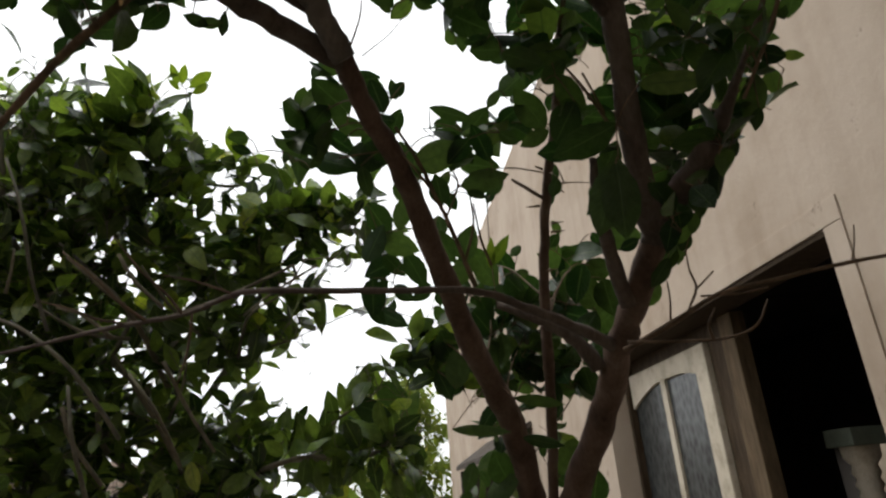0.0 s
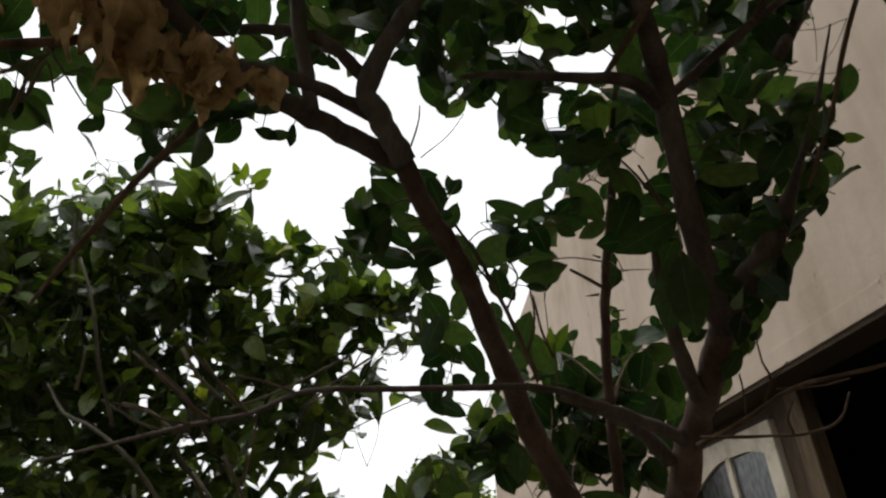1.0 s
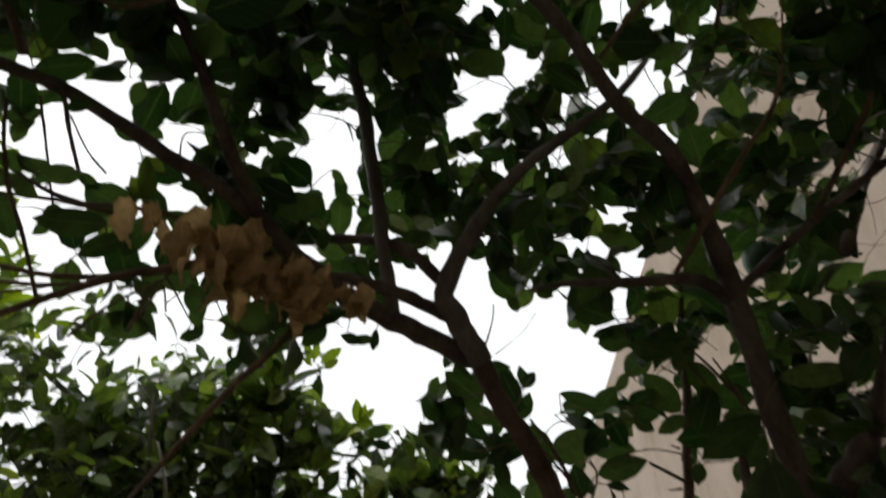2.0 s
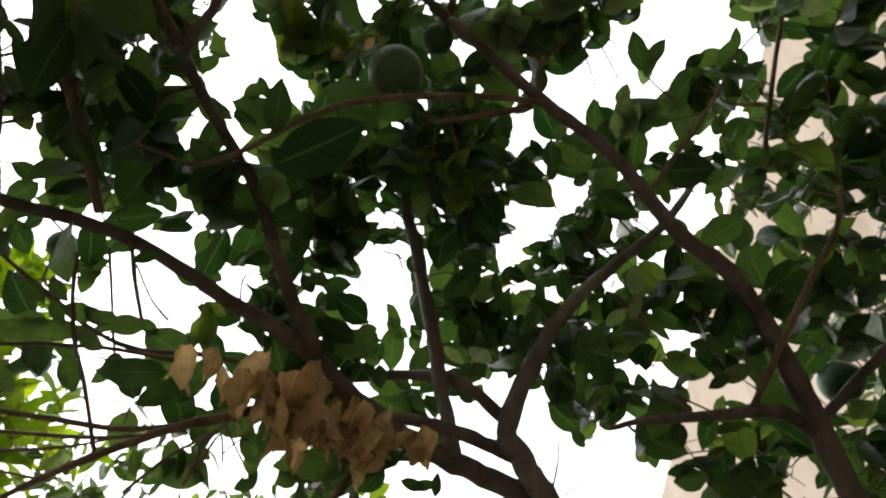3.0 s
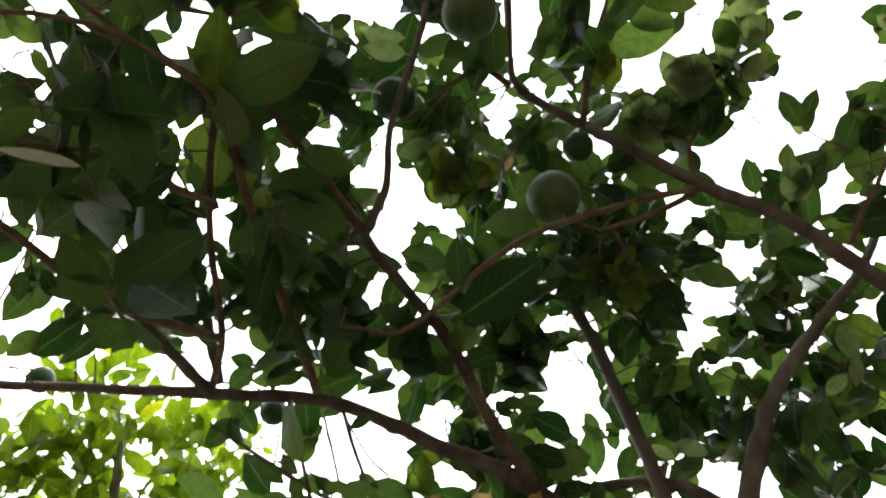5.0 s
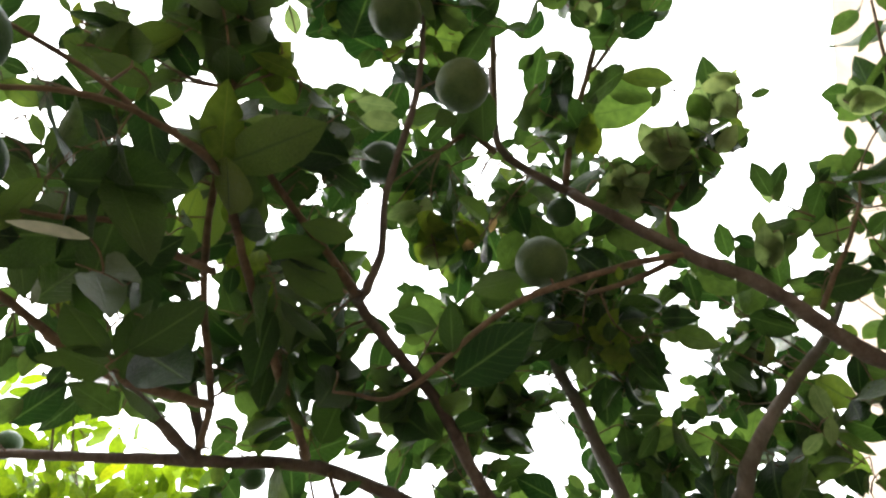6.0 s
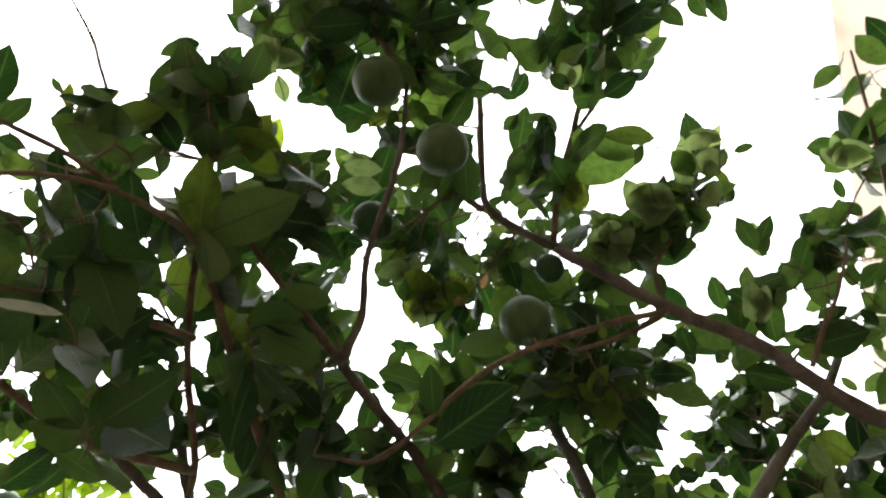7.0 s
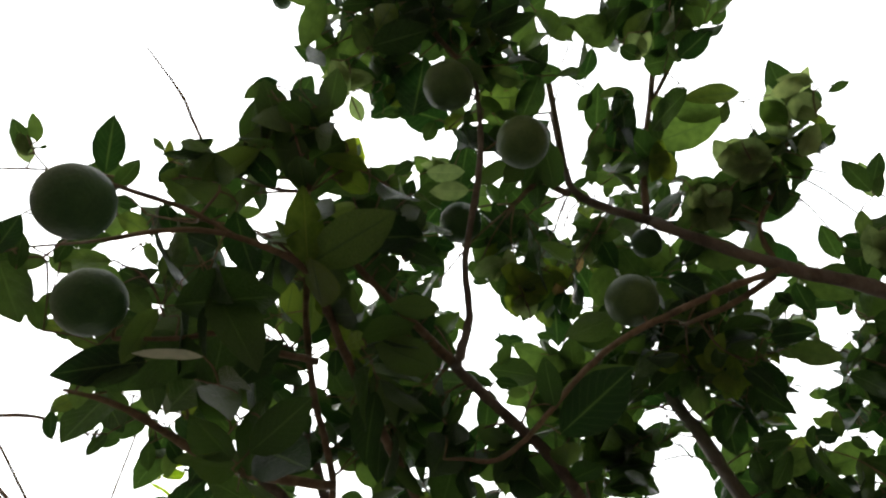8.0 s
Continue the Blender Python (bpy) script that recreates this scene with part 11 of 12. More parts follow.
def dead_leaf(base, tip):
    """A shrivelled, crumpled leaf."""
    base, tip = np.array(base), np.array(tip)
    base = base + DRY.normal(0, 0.012, 3)
    length = np.linalg.norm(tip - base) * DRY.uniform(0.9, 1.2)
    axis = unit(tip - base + DRY.normal(0, 0.012, 3))
    up = unit(DRY.normal(0, 1, 3))
    side = unit(np.cross(axis, up))
    up = np.cross(side, axis)
    width = DRY.uniform(0.34, 0.6) * max(1.0, 0.06 / length)
    verts, rows, cols = [], 9, 7
    for i in range(rows):
        v = i / (rows - 1)
        w = width * math.sin(math.pi * min(1, 0.06 + 0.94 * v)) ** 0.7 * (1 - 0.3 * v)
        twist = DRY.normal(0, 0.15) + 1.6 * v
        for j in range(cols):
            s = 2 * j / (cols - 1) - 1
            bend = 1.7 * s
            x, z = w * 0.6 * math.sin(bend), w * 0.45 * (1 - math.cos(bend)) + 0.02 * math.sin(9 * v + 3 * s)
            x, z = x * math.cos(twist) - z * math.sin(twist), x * math.sin(twist) + z * math.cos(twist)
            x, z = x + DRY.normal(0, 0.018), z + DRY.normal(0, 0.018)
            verts.append(base + length * (x * side + (v + 0.05 * abs(s) * DRY.normal(0, 1)) * axis + z * up))
    faces = [(i * cols + j, i * cols + j + 1, (i + 1) * cols + j + 1, (i + 1) * cols + j) for i in range(rows - 1) for j in range(cols - 1)]
    mesh = mesh_of("dry_leaf", verts, faces)
    uv = mesh.uv_layers.new(name="blade")
    for loop in mesh.loops:
        uv.data[loop.index].uv = ((loop.vertex_index % cols) / (cols - 1), (loop.vertex_index // cols) / (rows - 1))
    part("dry_leaf", mesh, LEAF_DRY, dry)


dead_leaf((-0.589, 0.631, 2.381), (-0.612, 0.674, 2.320))
dead_leaf((-0.571, 0.633, 2.381), (-0.580, 0.645, 2.345))
dead_leaf((-0.555, 0.653, 2.365), (-0.535, 0.686, 2.314))
dead_leaf((-0.497, 0.648, 2.372), (-0.522, 0.723, 2.284))
dead_leaf((-0.476, 0.631, 2.348), (-0.524, 0.695, 2.281))
dead_leaf((-0.482, 0.672, 2.354), (-0.495, 0.733, 2.277))
dead_leaf((-0.460, 0.654, 2.330), (-0.498, 0.705, 2.274))
dead_leaf((-0.472, 0.666, 2.359), (-0.453, 0.730, 2.281))
dead_leaf((-0.451, 0.648, 2.336), (-0.457, 0.702, 2.278))
dead_leaf((-0.440, 0.676, 2.352), (-0.463, 0.764, 2.252))
dead_leaf((-0.420, 0.658, 2.329), (-0.466, 0.736, 2.250))
dead_leaf((-0.427, 0.685, 2.346), (-0.445, 0.738, 2.275))
dead_leaf((-0.407, 0.667, 2.322), (-0.449, 0.710, 2.272))
dead_leaf((-0.407, 0.680, 2.351), (-0.382, 0.716, 2.296))
dead_leaf((-0.388, 0.662, 2.328), (-0.387, 0.689, 2.293))
dead_leaf((-0.395, 0.724, 2.314), (-0.407, 0.763, 2.256))
dead_leaf((-0.376, 0.705, 2.292), (-0.412, 0.735, 2.253))
dead_leaf((-0.386, 0.733, 2.308), (-0.362, 0.768, 2.254))
dead_leaf((-0.368, 0.713, 2.286), (-0.367, 0.740, 2.252))
dead_leaf((-0.362, 0.757, 2.289), (-0.390, 0.772, 2.250))
dead_leaf((-0.344, 0.737, 2.268), (-0.395, 0.744, 2.247))
dead_leaf((-0.338, 0.723, 2.318), (-0.350, 0.748, 2.272))
dead_leaf((-0.321, 0.704, 2.296), (-0.355, 0.720, 2.268))
dead_leaf((-0.330, 0.731, 2.312), (-0.318, 0.787, 2.241))
dead_leaf((-0.313, 0.712, 2.290), (-0.324, 0.758, 2.238))
dead_leaf((-0.315, 0.762, 2.288), (-0.342, 0.792, 2.236))
dead_leaf((-0.299, 0.742, 2.266), (-0.347, 0.763, 2.234))
dead_leaf((-0.304, 0.749, 2.299), (-0.281, 0.791, 2.240))
dead_leaf((-0.288, 0.729, 2.277), (-0.288, 0.762, 2.237))
dead_leaf((-0.287, 0.729, 2.316), (-0.301, 0.767, 2.258))
dead_leaf((-0.271, 0.709, 2.294), (-0.308, 0.739, 2.255))
dead_leaf((-0.273, 0.766, 2.286), (-0.273, 0.799, 2.234))
dead_leaf((-0.258, 0.746, 2.265), (-0.280, 0.770, 2.231))
dead_leaf((-0.259, 0.768, 2.285), (-0.246, 0.802, 2.232))
dead_leaf((-0.244, 0.747, 2.264), (-0.254, 0.773, 2.230))
dead_leaf((-0.247, 0.784, 2.273), (-0.238, 0.810, 2.226))
dead_leaf((-0.233, 0.763, 2.252), (-0.246, 0.781, 2.224))
dead_leaf((-0.316, 0.769, 2.282), (-0.339, 0.806, 2.224))
dead_leaf((-0.299, 0.749, 2.260), (-0.345, 0.777, 2.222))
dead_leaf((-0.363, 0.764, 2.283), (-0.325, 0.772, 2.253))
dead_leaf((-0.345, 0.744, 2.262), (-0.331, 0.743, 2.250))
dead_leaf((-0.433, 0.728, 2.310), (-0.399, 0.771, 2.250))
dead_leaf((-0.413, 0.708, 2.288), (-0.404, 0.743, 2.247))
dead_leaf((-0.468, 0.709, 2.323), (-0.419, 0.712, 2.298))
dead_leaf((-0.447, 0.691, 2.301), (-0.423, 0.685, 2.294))

# The neighbouring shrub and the trees behind
neighbour = Plant("garden_tree", (-1.08, 3.0, 0.0), "dense dark green garden tree with pale slender stems", "tree", BARK_PALE, TWIG_PALE, LEAF_LEFT, 23, 0.2, (0.12, -0.45, 0.85), 0.8)
limb(neighbour, "trunk", [(-1.084, 3.015, -0.050, 0.0949), (-1.084, 3.015, 0.209, 0.0774), (-1.084, 3.015, 0.417, 0.0703), (-1.027, 2.612, 1.183, 0.0577), (-0.998, 2.419, 1.542, 0.0470), (-0.989, 2.248, 1.851, 0.0367), (-0.996, 2.145, 2.127, 0.0275), (-0.913, 2.047, 2.361, 0.0202), (-0.758, 1.942, 2.589, 0.0110)])
limb(neighbour, "branch", [(-1.042, 2.774, 0.899, 0.0236), (-0.638, 2.419, 1.426, 0.0169), (-0.675, 2.208, 1.568, 0.0105), (-0.785, 2.070, 1.685, 0.0090), (-0.801, 2.005, 1.808, 0.0074), (-0.821, 1.957, 1.999, 0.0045)])
limb(neighbour, "branch", [(-0.974, 2.272, 1.781, 0.0143), (-1.039, 2.082, 2.022, 0.0115), (-1.111, 2.009, 2.096, 0.0102), (-1.208, 1.982, 2.199, 0.0077)])
limb(neighbour, "branch", [(-1.019, 2.543, 1.363, 0.0231), (-0.669, 2.217, 1.686, 0.0140), (-0.434, 2.044, 1.926, 0.0105), (-0.302, 1.933, 2.178, 0.0084), (-0.155, 1.845, 2.363, 0.0052)])
limb(neighbour, "branch", [(-0.979, 2.234, 1.885, 0.0165), (-0.698, 2.106, 1.848, 0.0105), (-0.758, 1.974, 1.931, 0.0070), (-0.685, 1.872, 2.037, 0.0058), (-0.777, 1.840, 2.150, 0.0048), (-0.877, 1.816, 2.249, 0.0039)])
limb(neighbour, "branch", [(-0.963, 2.168, 2.055, 0.0132), (-1.068, 1.921, 2.316, 0.0092), (-1.058, 1.803, 2.483, 0.0070), (-1.059, 1.745, 2.639, 0.0045)])
limb(neighbour, "branch", [(-0.585, 2.346, 1.459, 0.0143), (-0.326, 2.045, 1.603, 0.0070), (-0.136, 1.911, 1.610, 0.0057), (-0.010, 1.875, 1.610, 0.0047), (0.084, 1.820, 1.666, 0.0028)])
limb(neighbour, "branch", [(-0.416, 2.042, 1.925, 0.0073), (-0.330, 1.950, 1.935, 0.0048), (-0.222, 1.851, 1.941, 0.0026)])
limb(neighbour, "branch", [(-0.913, 2.047, 2.361, 0.0110), (-0.619, 1.916, 2.470, 0.0075), (-0.395, 1.849, 2.430, 0.0047), (-0.289, 1.821, 2.471, 0.0031)])
limb(neighbour, "branch", [(-0.612, 2.041, 1.850, 0.0082), (-0.659, 1.822, 2.019, 0.0066), (-0.721, 1.750, 2.085, 0.0055), (-0.798, 1.700, 2.160, 0.0036)])
limb(neighbour, "branch", [(-0.572, 2.133, 1.592, 0.0072), (-0.624, 1.972, 1.752, 0.0068), (-0.666, 1.888, 1.846, 0.0052), (-0.705, 1.844, 1.918, 0.0033)])
limb(neighbour, "twig", [(-0.688, 1.895, 1.977, 0.0053), (-0.771, 1.798, 1.975, 0.0046), (-0.879, 1.733, 2.041, 0.0031)])
limb(neighbour, "twig", [(-0.505, 1.977, 1.985, 0.0051), (-0.556, 1.800, 2.043, 0.0042), (-0.612, 1.719, 2.134, 0.0028)])
limb(neighbour, "twig", [(-0.396, 1.940, 1.903, 0.0045), (-0.329, 1.741, 1.983, 0.0037), (-0.229, 1.661, 2.018, 0.0031), (-0.167, 1.624, 2.097, 0.0022)])
limb(neighbour, "twig", [(-0.600, 2.018, 1.764, 0.0045), (-0.511, 1.822, 1.826, 0.0037), (-0.482, 1.732, 1.913, 0.0022)])
tuft(neighbour, (-0.962, 1.753, 2.585), 0.100, 19, 0.105)
tuft(neighbour, (-0.750, 1.745, 2.537), 0.091, 22, 0.105)
tuft(neighbour, (-0.614, 1.697, 2.620), 0.075, 15, 0.105)
tuft(neighbour, (-0.652, 1.748, 2.498), 0.083, 19, 0.105)
tuft(neighbour, (-0.519, 1.729, 2.504), 0.066, 9, 0.105)
tuft(neighbour, (-0.513, 1.670, 2.659), 0.041, 3, 0.105, shed=(0, 1))
tuft(neighbour, (-0.980, 1.733, 2.788), 0.077, 18, 0.072, shed=(0, 3, 5, 6, 7, 8, 13, 14, 16, 17))
tuft(neighbour, (-0.988, 1.799, 2.613), 0.094, 27, 0.072)
tuft(neighbour, (-0.785, 1.787, 2.581), 0.102, 38, 0.072)
tuft(neighbour, (-0.615, 1.759, 2.600), 0.077, 14, 0.072)
tuft(neighbour, (-0.997, 1.884, 2.390), 0.128, 99, 0.072)
tuft(neighbour, (-0.777, 1.864, 2.373), 0.128, 119, 0.072)
tuft(neighbour, (-0.572, 1.821, 2.421), 0.128, 119, 0.072, shed=(19, 63, 82, 97, 98))
tuft(neighbour, (-0.385, 1.797, 2.423), 0.085, 40, 0.072, shed=(4, 9, 11, 16, 19, 33, 34))
tuft(neighbour, (-0.202, 1.810, 2.329), 0.111, 82, 0.072, shed=(13, 51, 54, 63, 70, 75, 80, 81))
tuft(neighbour, (-0.050, 1.796, 2.317), 0.085, 40, 0.072, shed=(4, 9, 10, 17, 21, 22, 23, 26, 27, 32, 39))
tuft(neighbour, (-1.006, 1.963, 2.184), 0.128, 89, 0.072)
tuft(neighbour, (-0.785, 1.937, 2.183), 0.128, 99, 0.072)
tuft(neighbour, (-0.564, 1.904, 2.197), 0.128, 99, 0.072)
tuft(neighbour, (-0.359, 1.867, 2.229), 0.111, 74, 0.072, shed=(16, 17, 18, 19, 24, 39, 51, 57))
tuft(neighbour, (-0.156, 1.848, 2.214), 0.077, 25, 0.072, shed=(1, 10, 22, 23, 24))
tuft(neighbour, (0.047, 1.829, 2.198), 0.060, 11, 0.072, shed=(0, 3, 5, 8))
tuft(neighbour, (-1.015, 2.054, 1.945), 0.128, 99, 0.072)
tuft(neighbour, (-0.812, 2.029, 1.945), 0.128, 89, 0.072)
tuft(neighbour, (-0.609, 2.010, 1.930), 0.128, 89, 0.072)
tuft(neighbour, (-0.403, 1.967, 1.978), 0.128, 99, 0.072)
tuft(neighbour, (-0.232, 1.933, 2.012), 0.094, 43, 0.072, shed=(3, 11, 13, 14, 15, 20, 32))
tuft(neighbour, (-1.024, 2.133, 1.738), 0.145, 140, 0.072)
tuft(neighbour, (-0.804, 2.107, 1.737), 0.136, 90, 0.072)
tuft(neighbour, (-0.584, 2.092, 1.704), 0.128, 89, 0.072)
tuft(neighbour, (-0.396, 2.050, 1.754), 0.102, 57, 0.072, shed=(18, 19, 30, 33, 49, 52))
tuft(neighbour, (-1.031, 2.194, 1.579), 0.145, 152, 0.072)
tuft(neighbour, (-0.794, 2.172, 1.561), 0.145, 127, 0.072)
tuft(neighbour, (-0.574, 2.151, 1.544), 0.145, 127, 0.072)
tuft(neighbour, (-0.369, 2.114, 1.576), 0.111, 74, 0.072, shed=(53,))
tuft(neighbour, (-0.217, 2.100, 1.564), 0.085, 35, 0.072)
tuft(neighbour, (-0.303, 1.838, 2.145), 0.083, 24, 0.072)
tuft(neighbour, (-0.157, 1.848, 2.072), 0.075, 19, 0.072, shed=(1, 3, 5, 8, 10, 12, 13, 14, 18))
tuft(neighbour, (-0.055, 1.809, 2.141), 0.066, 13, 0.072, shed=(0, 1, 2, 3, 4, 7, 9))
tuft(neighbour, (-0.217, 1.795, 2.232), 0.083, 24, 0.072)
tuft(neighbour, (-0.027, 1.853, 2.015), 0.058, 8, 0.072, shed=(5, 7))
tuft(neighbour, (-0.347, 1.795, 2.273), 0.083, 24, 0.072, shed=(1, 18))
tuft(neighbour, (-0.084, 1.771, 2.252), 0.066, 11, 0.072, shed=(6,))
tuft(neighbour, (-0.451, 1.852, 2.156), 0.083, 17, 0.072)
limb(neighbour, "branch", [(-0.964, 2.301, 1.782, 0.0128), (-1.110, 2.122, 2.004, 0.0107), (-1.216, 1.983, 2.152, 0.0079), (-1.365, 1.898, 2.312, 0.0052)])
tuft(neighbour, (-1.287, 2.002, 2.126), 0.140, 97, 0.072)
tuft(neighbour, (-1.134, 2.044, 2.041), 0.140, 97, 0.072)
tuft(neighbour, (-1.438, 1.934, 2.256), 0.157, 123, 0.072)
tuft(neighbour, (-1.225, 1.887, 2.318), 0.122, 60, 0.072)
tuft(neighbour, (-1.270, 1.808, 2.457), 0.105, 38, 0.072)
tuft(neighbour, (-1.072, 1.928, 2.234), 0.122, 45, 0.072)
tuft(neighbour, (-0.997, 2.068, 1.988), 0.105, 44, 0.072)
tuft(neighbour, (-1.449, 2.066, 2.030), 0.157, 123, 0.072)
limb(neighbour, "branch", [(-0.977, 1.947, 2.408, 0.0147), (-1.162, 1.940, 2.571, 0.0135), (-1.375, 1.903, 2.692, 0.0118), (-1.574, 1.837, 2.848, 0.0080)])
limb(neighbour, "branch", [(-1.178, 2.088, 2.394, 0.0135), (-1.431, 2.064, 2.498, 0.0118), (-1.633, 2.014, 2.634, 0.0080)])
tuft(neighbour, (-1.541, 1.794, 2.821), 0.118, 54, 0.072)
tuft(neighbour, (-1.360, 1.752, 2.873), 0.098, 25, 0.072)
tuft(neighbour, (-1.557, 1.945, 2.640), 0.157, 107, 0.072)
tuft(neighbour, (-1.319, 1.931, 2.659), 0.157, 107, 0.072)
tuft(neighbour, (-1.078, 1.892, 2.708), 0.118, 48, 0.072)
tuft(neighbour, (-0.902, 1.900, 2.700), 0.088, 27, 0.072)
tuft(neighbour, (-1.490, 2.061, 2.501), 0.177, 149, 0.072)
tuft(neighbour, (-1.196, 2.075, 2.487), 0.177, 135, 0.072)
tuft(neighbour, (-1.619, 1.690, 2.946), 0.088, 20, 0.072, shed=(9, 15))
tuft(neighbour, (-0.895, 2.026, 2.548), 0.118, 54, 0.072)
tuft(neighbour, (-1.784, 1.858, 2.742), 0.157, 86, 0.072)
tuft(neighbour, (-1.804, 2.046, 2.515), 0.157, 96, 0.072)
limb(neighbour, "twig", [(-0.326, 2.045, 1.603, 0.0075), (-0.193, 1.872, 1.618, 0.0061), (-0.085, 1.833, 1.603, 0.0053), (-0.010, 1.810, 1.609, 0.0045), (0.052, 1.787, 1.651, 0.0030)])
limb(neighbour, "twig", [(-0.197, 1.910, 1.633, 0.0055), (-0.096, 1.795, 1.705, 0.0045), (-0.034, 1.766, 1.735, 0.0038), (0.012, 1.748, 1.766, 0.0023)])
blade(neighbour, (-0.103, 1.788, 1.698), (-0.125, 1.761, 1.777), 0.50)
blade(neighbour, (-0.073, 1.780, 1.709), (-0.092, 1.750, 1.795), 0.50)
blade(neighbour, (-0.035, 1.771, 1.721), (-0.059, 1.745, 1.797), 0.50)
blade(neighbour, (-0.004, 1.755, 1.753), (-0.031, 1.738, 1.809), 0.50)
blade(neighbour, (-0.183, 1.846, 1.628), (-0.211, 1.809, 1.734), 0.45)
blade(neighbour, (-0.158, 1.844, 1.626), (-0.175, 1.808, 1.727), 0.45)
blade(neighbour, (-0.112, 1.823, 1.607), (-0.135, 1.794, 1.693), 0.55)
blade(neighbour, (-0.067, 1.819, 1.603), (-0.093, 1.787, 1.697), 0.55)
blade(neighbour, (-0.022, 1.812, 1.607), (-0.048, 1.780, 1.701), 0.60)
blade(neighbour, (0.023, 1.806, 1.611), (0.000, 1.773, 1.704), 0.60)
blade(neighbour, (0.054, 1.797, 1.622), (0.040, 1.759, 1.729), 0.50)
blade(neighbour, (0.037, 1.789, 1.649), (0.124, 1.761, 1.697), 0.40)
blade(neighbour, (0.039, 1.796, 1.630), (0.115, 1.779, 1.651), 0.40)
blade(neighbour, (-0.221, 1.847, 1.638), (-0.242, 1.828, 1.694), 0.50)
blade(neighbour, (-0.191, 1.853, 1.611), (-0.204, 1.884, 1.533), 0.50)
blade(neighbour, (-0.152, 1.851, 1.606), (-0.147, 1.884, 1.514), 0.50)
blade(neighbour, (-0.100, 1.825, 1.599), (-0.112, 1.856, 1.520), 0.50)
blade(neighbour, (-0.055, 1.821, 1.596), (-0.040, 1.848, 1.520), 0.50)
blade(neighbour, (-0.016, 1.816, 1.597), (0.004, 1.846, 1.511), 0.50)
blade(neighbour, (0.033, 1.821, 1.568), (0.048, 1.847, 1.493), 0.50)
blade(neighbour, (0.083, 1.800, 1.606), (0.111, 1.815, 1.557), 0.45)
blade(neighbour, (-0.033, 1.735, 1.760), (-0.006, 1.703, 1.834), 0.50)
blade(neighbour, (0.058, 1.700, 1.822), (0.155, 1.684, 1.833), 0.55)
blade(neighbour, (0.105, 1.672, 1.881), (0.131, 1.641, 1.956), 0.50)
tuft(neighbour, (-0.031, 1.761, 1.832), 0.076, 27, 0.080, shed=(0, 6, 8, 9, 11, 13, 14, 15, 16, 17, 18, 19, 20, 22, 23, 24, 25, 26))
tuft(neighbour, (0.107, 1.738, 1.849), 0.069, 19, 0.080, shed=(2, 9, 15, 17))
tuft(neighbour, (-0.100, 1.838, 1.651), 0.069, 22, 0.080)
tuft(neighbour, (0.036, 1.830, 1.626), 0.076, 24, 0.080, shed=(6, 8, 23))
tuft(neighbour, (-0.074, 1.876, 1.541), 0.076, 24, 0.080)
tuft(neighbour, (0.077, 1.870, 1.508), 0.069, 15, 0.080, shed=(1, 3, 4, 7))
tuft(neighbour, (-0.221, 1.849, 1.660), 0.054, 8, 0.080, shed=(3,))
tuft(neighbour, (0.057, 1.780, 1.753), 0.054, 8, 0.080, shed=(1, 3))
tuft(neighbour, (-0.997, 1.983, 2.556), 0.147, 85, 0.072)
tuft(neighbour, (-0.731, 2.030, 2.347), 0.147, 85, 0.072)
tuft(neighbour, (-0.979, 2.156, 2.091), 0.147, 73, 0.072)
tuft(neighbour, (-0.503, 2.086, 2.123), 0.128, 65, 0.072)
tuft(neighbour, (-0.753, 2.226, 1.833), 0.147, 73, 0.072)
tuft(neighbour, (-0.998, 2.326, 1.646), 0.147, 73, 0.072)
tuft(neighbour, (-0.487, 2.272, 1.623), 0.128, 84, 0.072)
tuft(neighbour, (-1.287, 2.004, 2.596), 0.147, 121, 0.072)
tuft(neighbour, (-1.301, 2.135, 2.253), 0.147, 121, 0.072)
tuft(neighbour, (-1.352, 2.269, 1.914), 0.165, 153, 0.072)
tuft(neighbour, (-0.403, 1.999, 2.321), 0.110, 55, 0.072, shed=(0, 10, 29))
odd_leaf(neighbour, (-0.537, 1.667, 2.676), (-0.550, 1.629, 2.724), 0.42, LEAF_SHOOT, "light green young leaf", 0.08)
odd_leaf(neighbour, (-0.526, 1.666, 2.675), (-0.508, 1.625, 2.719), 0.42, LEAF_SHOOT, "light green young leaf", 0.08)
odd_leaf(neighbour, (-0.504, 1.667, 2.666), (-0.430, 1.626, 2.693), 0.42, LEAF_SHOOT, "light green young leaf", 0.08)
odd_leaf(neighbour, (-0.533, 1.672, 2.660), (-0.559, 1.646, 2.681), 0.42, LEAF_SHOOT, "light green young leaf", 0.08)
odd_leaf(neighbour, (-0.497, 1.672, 2.650), (-0.439, 1.640, 2.656), 0.42, LEAF_SHOOT, "light green young leaf", 0.08)
odd_leaf(neighbour, (-0.388, 1.723, 2.478), (-0.388, 1.677, 2.542), 0.42, LEAF_SHOOT, "light green young leaf", 0.08)
odd_leaf(neighbour, (-0.380, 1.719, 2.485), (-0.359, 1.680, 2.524), 0.42, LEAF_SHOOT, "light green young leaf", 0.08)
odd_leaf(neighbour, (-0.371, 1.717, 2.489), (-0.330, 1.684, 2.507), 0.42, LEAF_SHOOT, "light green young leaf", 0.08)
odd_leaf(neighbour, (-0.522, 1.753, 2.442), (-0.491, 1.718, 2.468), 0.42, LEAF_SHOOT, "light green young leaf", 0.08)
odd_leaf(neighbour, (-0.489, 1.750, 2.439), (-0.410, 1.719, 2.439), 0.42, LEAF_SHOOT, "light green young leaf", 0.08)
odd_leaf(neighbour, (-0.430, 1.736, 2.458), (-0.435, 1.699, 2.499), 0.42, LEAF_SHOOT, "light green young leaf", 0.08)
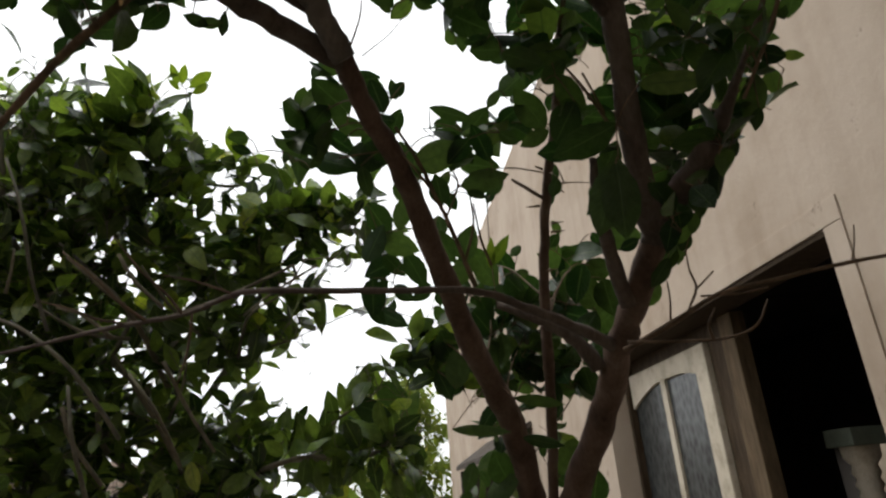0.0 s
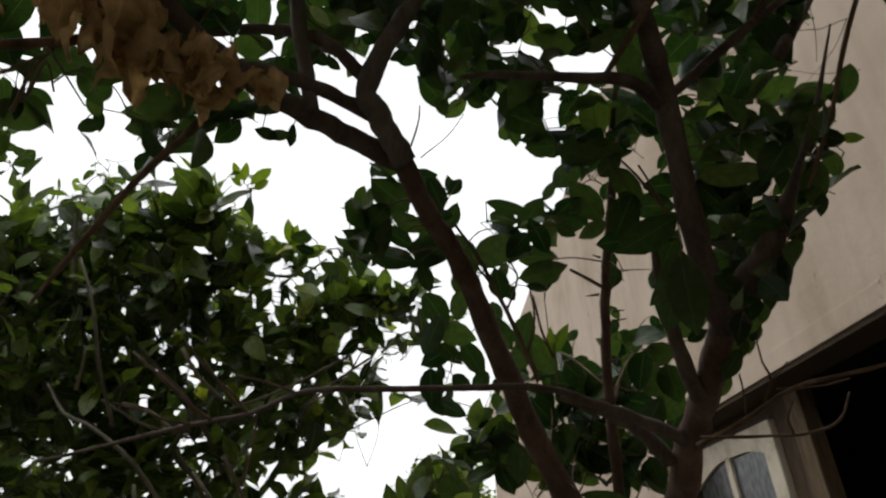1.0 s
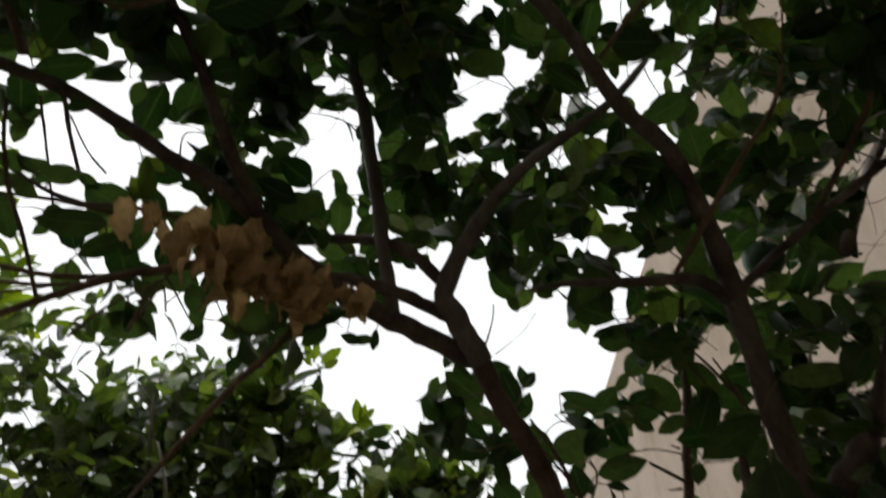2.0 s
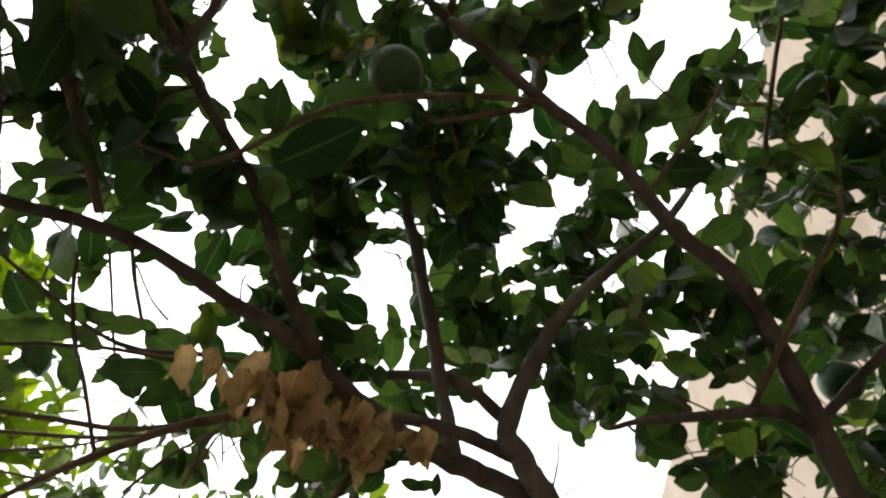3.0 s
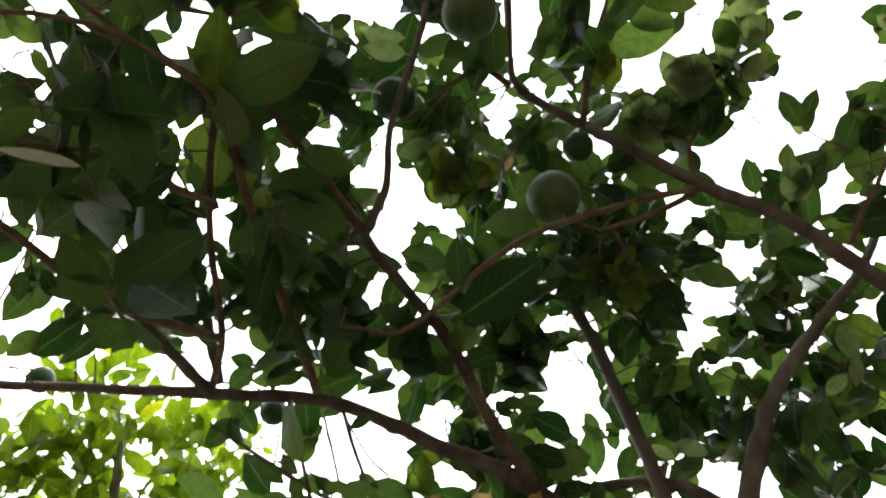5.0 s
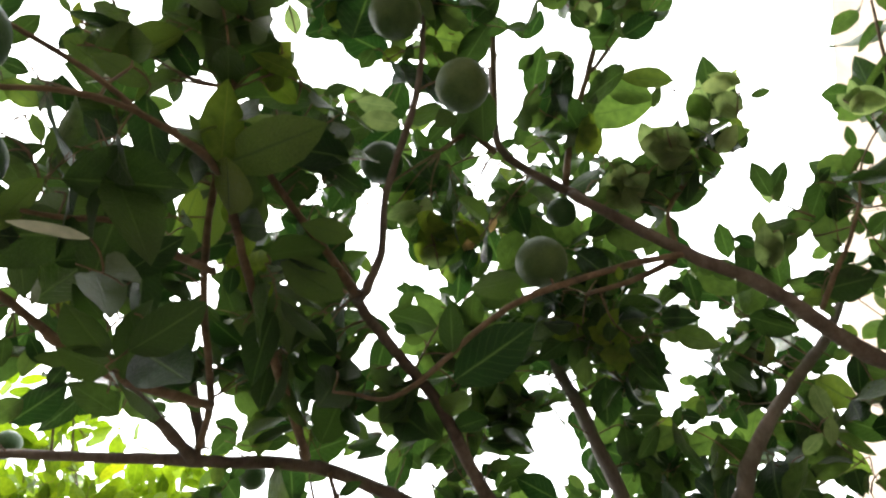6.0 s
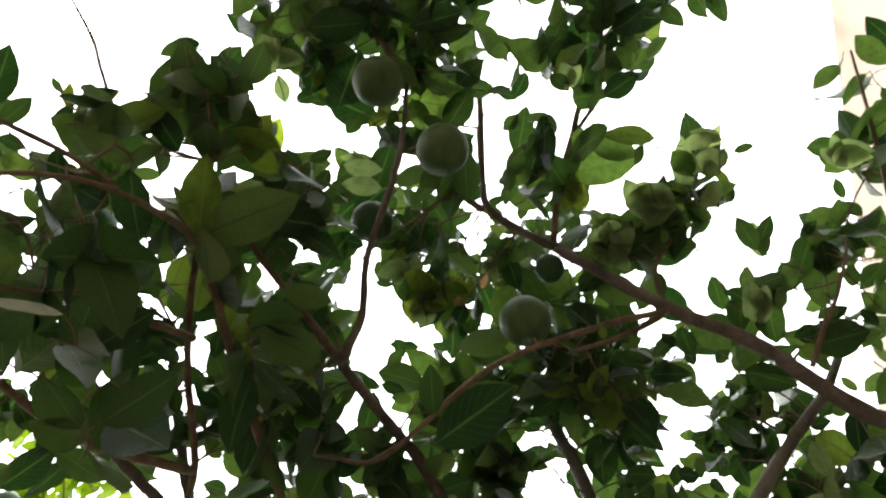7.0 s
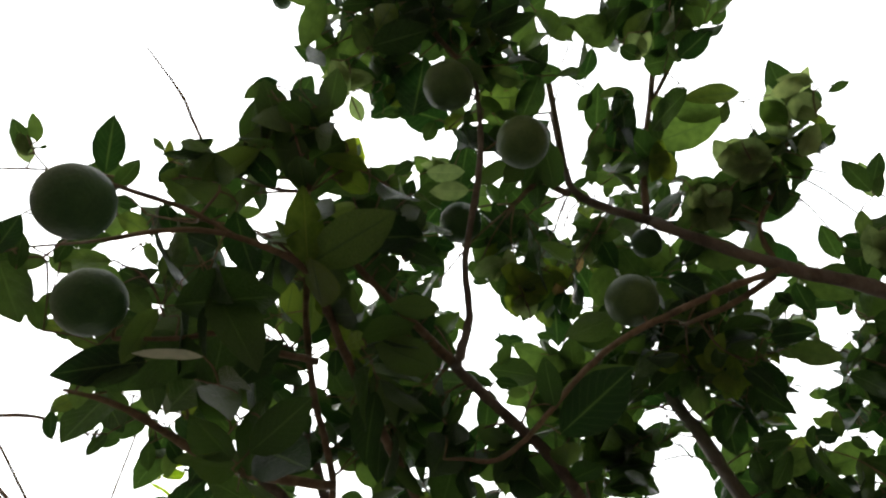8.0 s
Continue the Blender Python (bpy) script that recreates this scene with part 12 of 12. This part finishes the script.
odd_leaf(neighbour, (-0.498, 1.757, 2.424), (-0.524, 1.727, 2.455), 0.42, LEAF_SHOOT, "light green young leaf", 0.08)
odd_leaf(neighbour, (-0.405, 1.730, 2.464), (-0.335, 1.696, 2.476), 0.42, LEAF_SHOOT, "light green young leaf", 0.08)
odd_leaf(neighbour, (-0.474, 1.757, 2.415), (-0.503, 1.759, 2.362), 0.42, LEAF_SHOOT, "light green young leaf", 0.08)
odd_leaf(neighbour, (-0.499, 1.768, 2.393), (-0.485, 1.772, 2.322), 0.42, LEAF_SHOOT, "light green young leaf", 0.08)
odd_leaf(neighbour, (-0.356, 1.729, 2.452), (-0.288, 1.707, 2.429), 0.42, LEAF_SHOOT, "light green young leaf", 0.08)
odd_leaf(neighbour, (-0.558, 1.783, 2.375), (-0.567, 1.751, 2.405), 0.42, LEAF_SHOOT, "light green young leaf", 0.08)
limb(neighbour, "twig", [(-0.208, 1.728, 2.120, 0.0047), (-0.381, 1.698, 2.029, 0.0045), (-0.526, 1.710, 1.986, 0.0037)])
limb(neighbour, "twig", [(-0.546, 1.754, 1.876, 0.0059), (-0.497, 1.812, 1.763, 0.0053), (-0.435, 1.880, 1.648, 0.0046)])
limb(neighbour, "twig", [(-0.668, 1.725, 1.936, 0.0059), (-0.730, 1.690, 1.991, 0.0051), (-0.801, 1.689, 2.017, 0.0029)])
limb(neighbour, "twig", [(-0.142, 1.675, 2.098, 0.0038), (-0.259, 1.664, 2.020, 0.0037), (-0.331, 1.672, 1.965, 0.0029)])
limb(neighbour, "twig", [(-0.653, 1.664, 2.148, 0.0052), (-0.611, 1.687, 2.076, 0.0052), (-0.547, 1.724, 2.013, 0.0045)])
limb(neighbour, "twig", [(-0.777, 1.736, 1.772, 0.0064), (-0.759, 1.764, 1.691, 0.0057), (-0.699, 1.830, 1.581, 0.0058)])
limb(neighbour, "twig", [(-0.896, 1.627, 2.040, 0.0049), (-0.879, 1.606, 2.091, 0.0042), (-0.870, 1.586, 2.143, 0.0028)])
limb(neighbour, "bare_twig", [(-0.930, 1.560, 2.040, 0.0030), (-0.870, 1.545, 1.962, 0.0038), (-0.798, 1.550, 1.922, 0.0044), (-0.700, 1.590, 1.830, 0.0050), (-0.650, 1.780, 1.690, 0.0060)], BARK_PALE)
limb(neighbour, "bare_twig", [(-0.930, 1.590, 2.400, 0.0028), (-0.885, 1.580, 2.300, 0.0038), (-0.862, 1.600, 2.205, 0.0044), (-0.860, 1.660, 2.100, 0.0046), (-0.840, 1.740, 1.970, 0.0050)], BARK_PALE)
limb(neighbour, "bare_twig", [(-0.539, 1.500, 1.798, 0.0036), (-0.475, 1.500, 1.710, 0.0042), (-0.450, 1.620, 1.600, 0.0050)])
limb(neighbour, "bare_twig", [(-0.665, 1.500, 1.780, 0.0036), (-0.645, 1.505, 1.664, 0.0045), (-0.640, 1.600, 1.540, 0.0055)], BARK_PALE)
finish(neighbour)

lime = Plant("garden_tree", (-3.0, 2.3, 0.0), "bright yellow-green garden tree catching the daylight", "tree", BARK_PALE, TWIG, LEAF_LIME, 31, 0.15, slim=0.75)
limb(lime, "trunk", [(-3.0, 2.3, -0.05, 0.09), (-2.98, 2.25, 1.2, 0.075), (-2.85, 2.1, 2.2, 0.06), (-2.6, 1.8, 3.0, 0.04), (-2.3, 1.3, 3.6, 0.012)])
limb(lime, "branch", [(-3.037, 2.155, 3.308, 0.0460), (-2.354, 1.832, 3.424, 0.0228), (-1.995, 1.661, 3.493, 0.0110)])
tuft(lime, (-2.410, 1.059, 3.717), 0.130, 33, 0.100)
tuft(lime, (-2.217, 1.076, 3.743), 0.085, 9, 0.100)
tuft(lime, (-2.420, 1.253, 3.576), 0.177, 70, 0.100)
tuft(lime, (-2.143, 1.315, 3.586), 0.153, 46, 0.100)
tuft(lime, (-1.916, 1.461, 3.527), 0.153, 41, 0.100)
tuft(lime, (-1.785, 1.598, 3.455), 0.106, 11, 0.100)
tuft(lime, (-2.475, 1.434, 3.436), 0.177, 77, 0.100)
tuft(lime, (-2.209, 1.532, 3.418), 0.177, 70, 0.100)
tuft(lime, (-1.977, 1.660, 3.373), 0.177, 62, 0.100)
tuft(lime, (-2.440, 1.642, 3.294), 0.200, 99, 0.100)
tuft(lime, (-2.083, 1.767, 3.275), 0.200, 99, 0.100)
tuft(lime, (-1.806, 1.829, 3.286), 0.106, 17, 0.100)
tuft(lime, (-2.388, 0.907, 3.830), 0.085, 7, 0.100)
tuft(lime, (-2.495, 1.824, 3.154), 0.236, 137, 0.100)
tuft(lime, (-2.088, 1.944, 3.148), 0.236, 137, 0.100)
tuft(lime, (-2.713, 1.246, 3.524), 0.212, 111, 0.100)
tuft(lime, (-2.796, 1.518, 3.313), 0.212, 111, 0.100)
finish(lime)


def hedge_tree():
    """A bushy small-leaved tree far along the house wall."""
    bush = Plant("hedge_tree", (0.6, 20.0, 0.0), "bushy light green small-leaved tree beyond the house", "tree", BARK_PALE, TWIG, LEAF_FAR, 47)
    rng = bush.rng
    limb(bush, "trunk", [(0.6, 20.0, -0.05, 0.13), (0.45, 20.05, 1.0, 0.11), (0.3, 20.0, 2.2, 0.07), (0.35, 20.0, 3.4, 0.03)])
    for k in range(10):
        a = rng.uniform(0, 6.28)
        z = rng.uniform(0.8, 2.6)
        limb(bush, "limb", [(0.4, 20.0, z, 0.05), (0.4 + 0.6 * math.cos(a), 20 + 0.6 * math.sin(a), z + 0.4, 0.03), (0.4 + 1.3 * math.cos(a), 20 + 1.3 * math.sin(a), z + 0.9, 0.012)])
    for k in range(330):
        a, u = rng.uniform(0, 6.28), rng.uniform(0, 1)
        z = 0.5 + 3.9 * u
        r = 2.1 * (1 - 0.6 * u * u) * rng.uniform(0.1, 1.0)
        tuft(bush, (0.75 + r * math.cos(a), 20 + r * math.sin(a), z), 0.32, 26, 0.15)
    finish(bush)


hedge_tree()
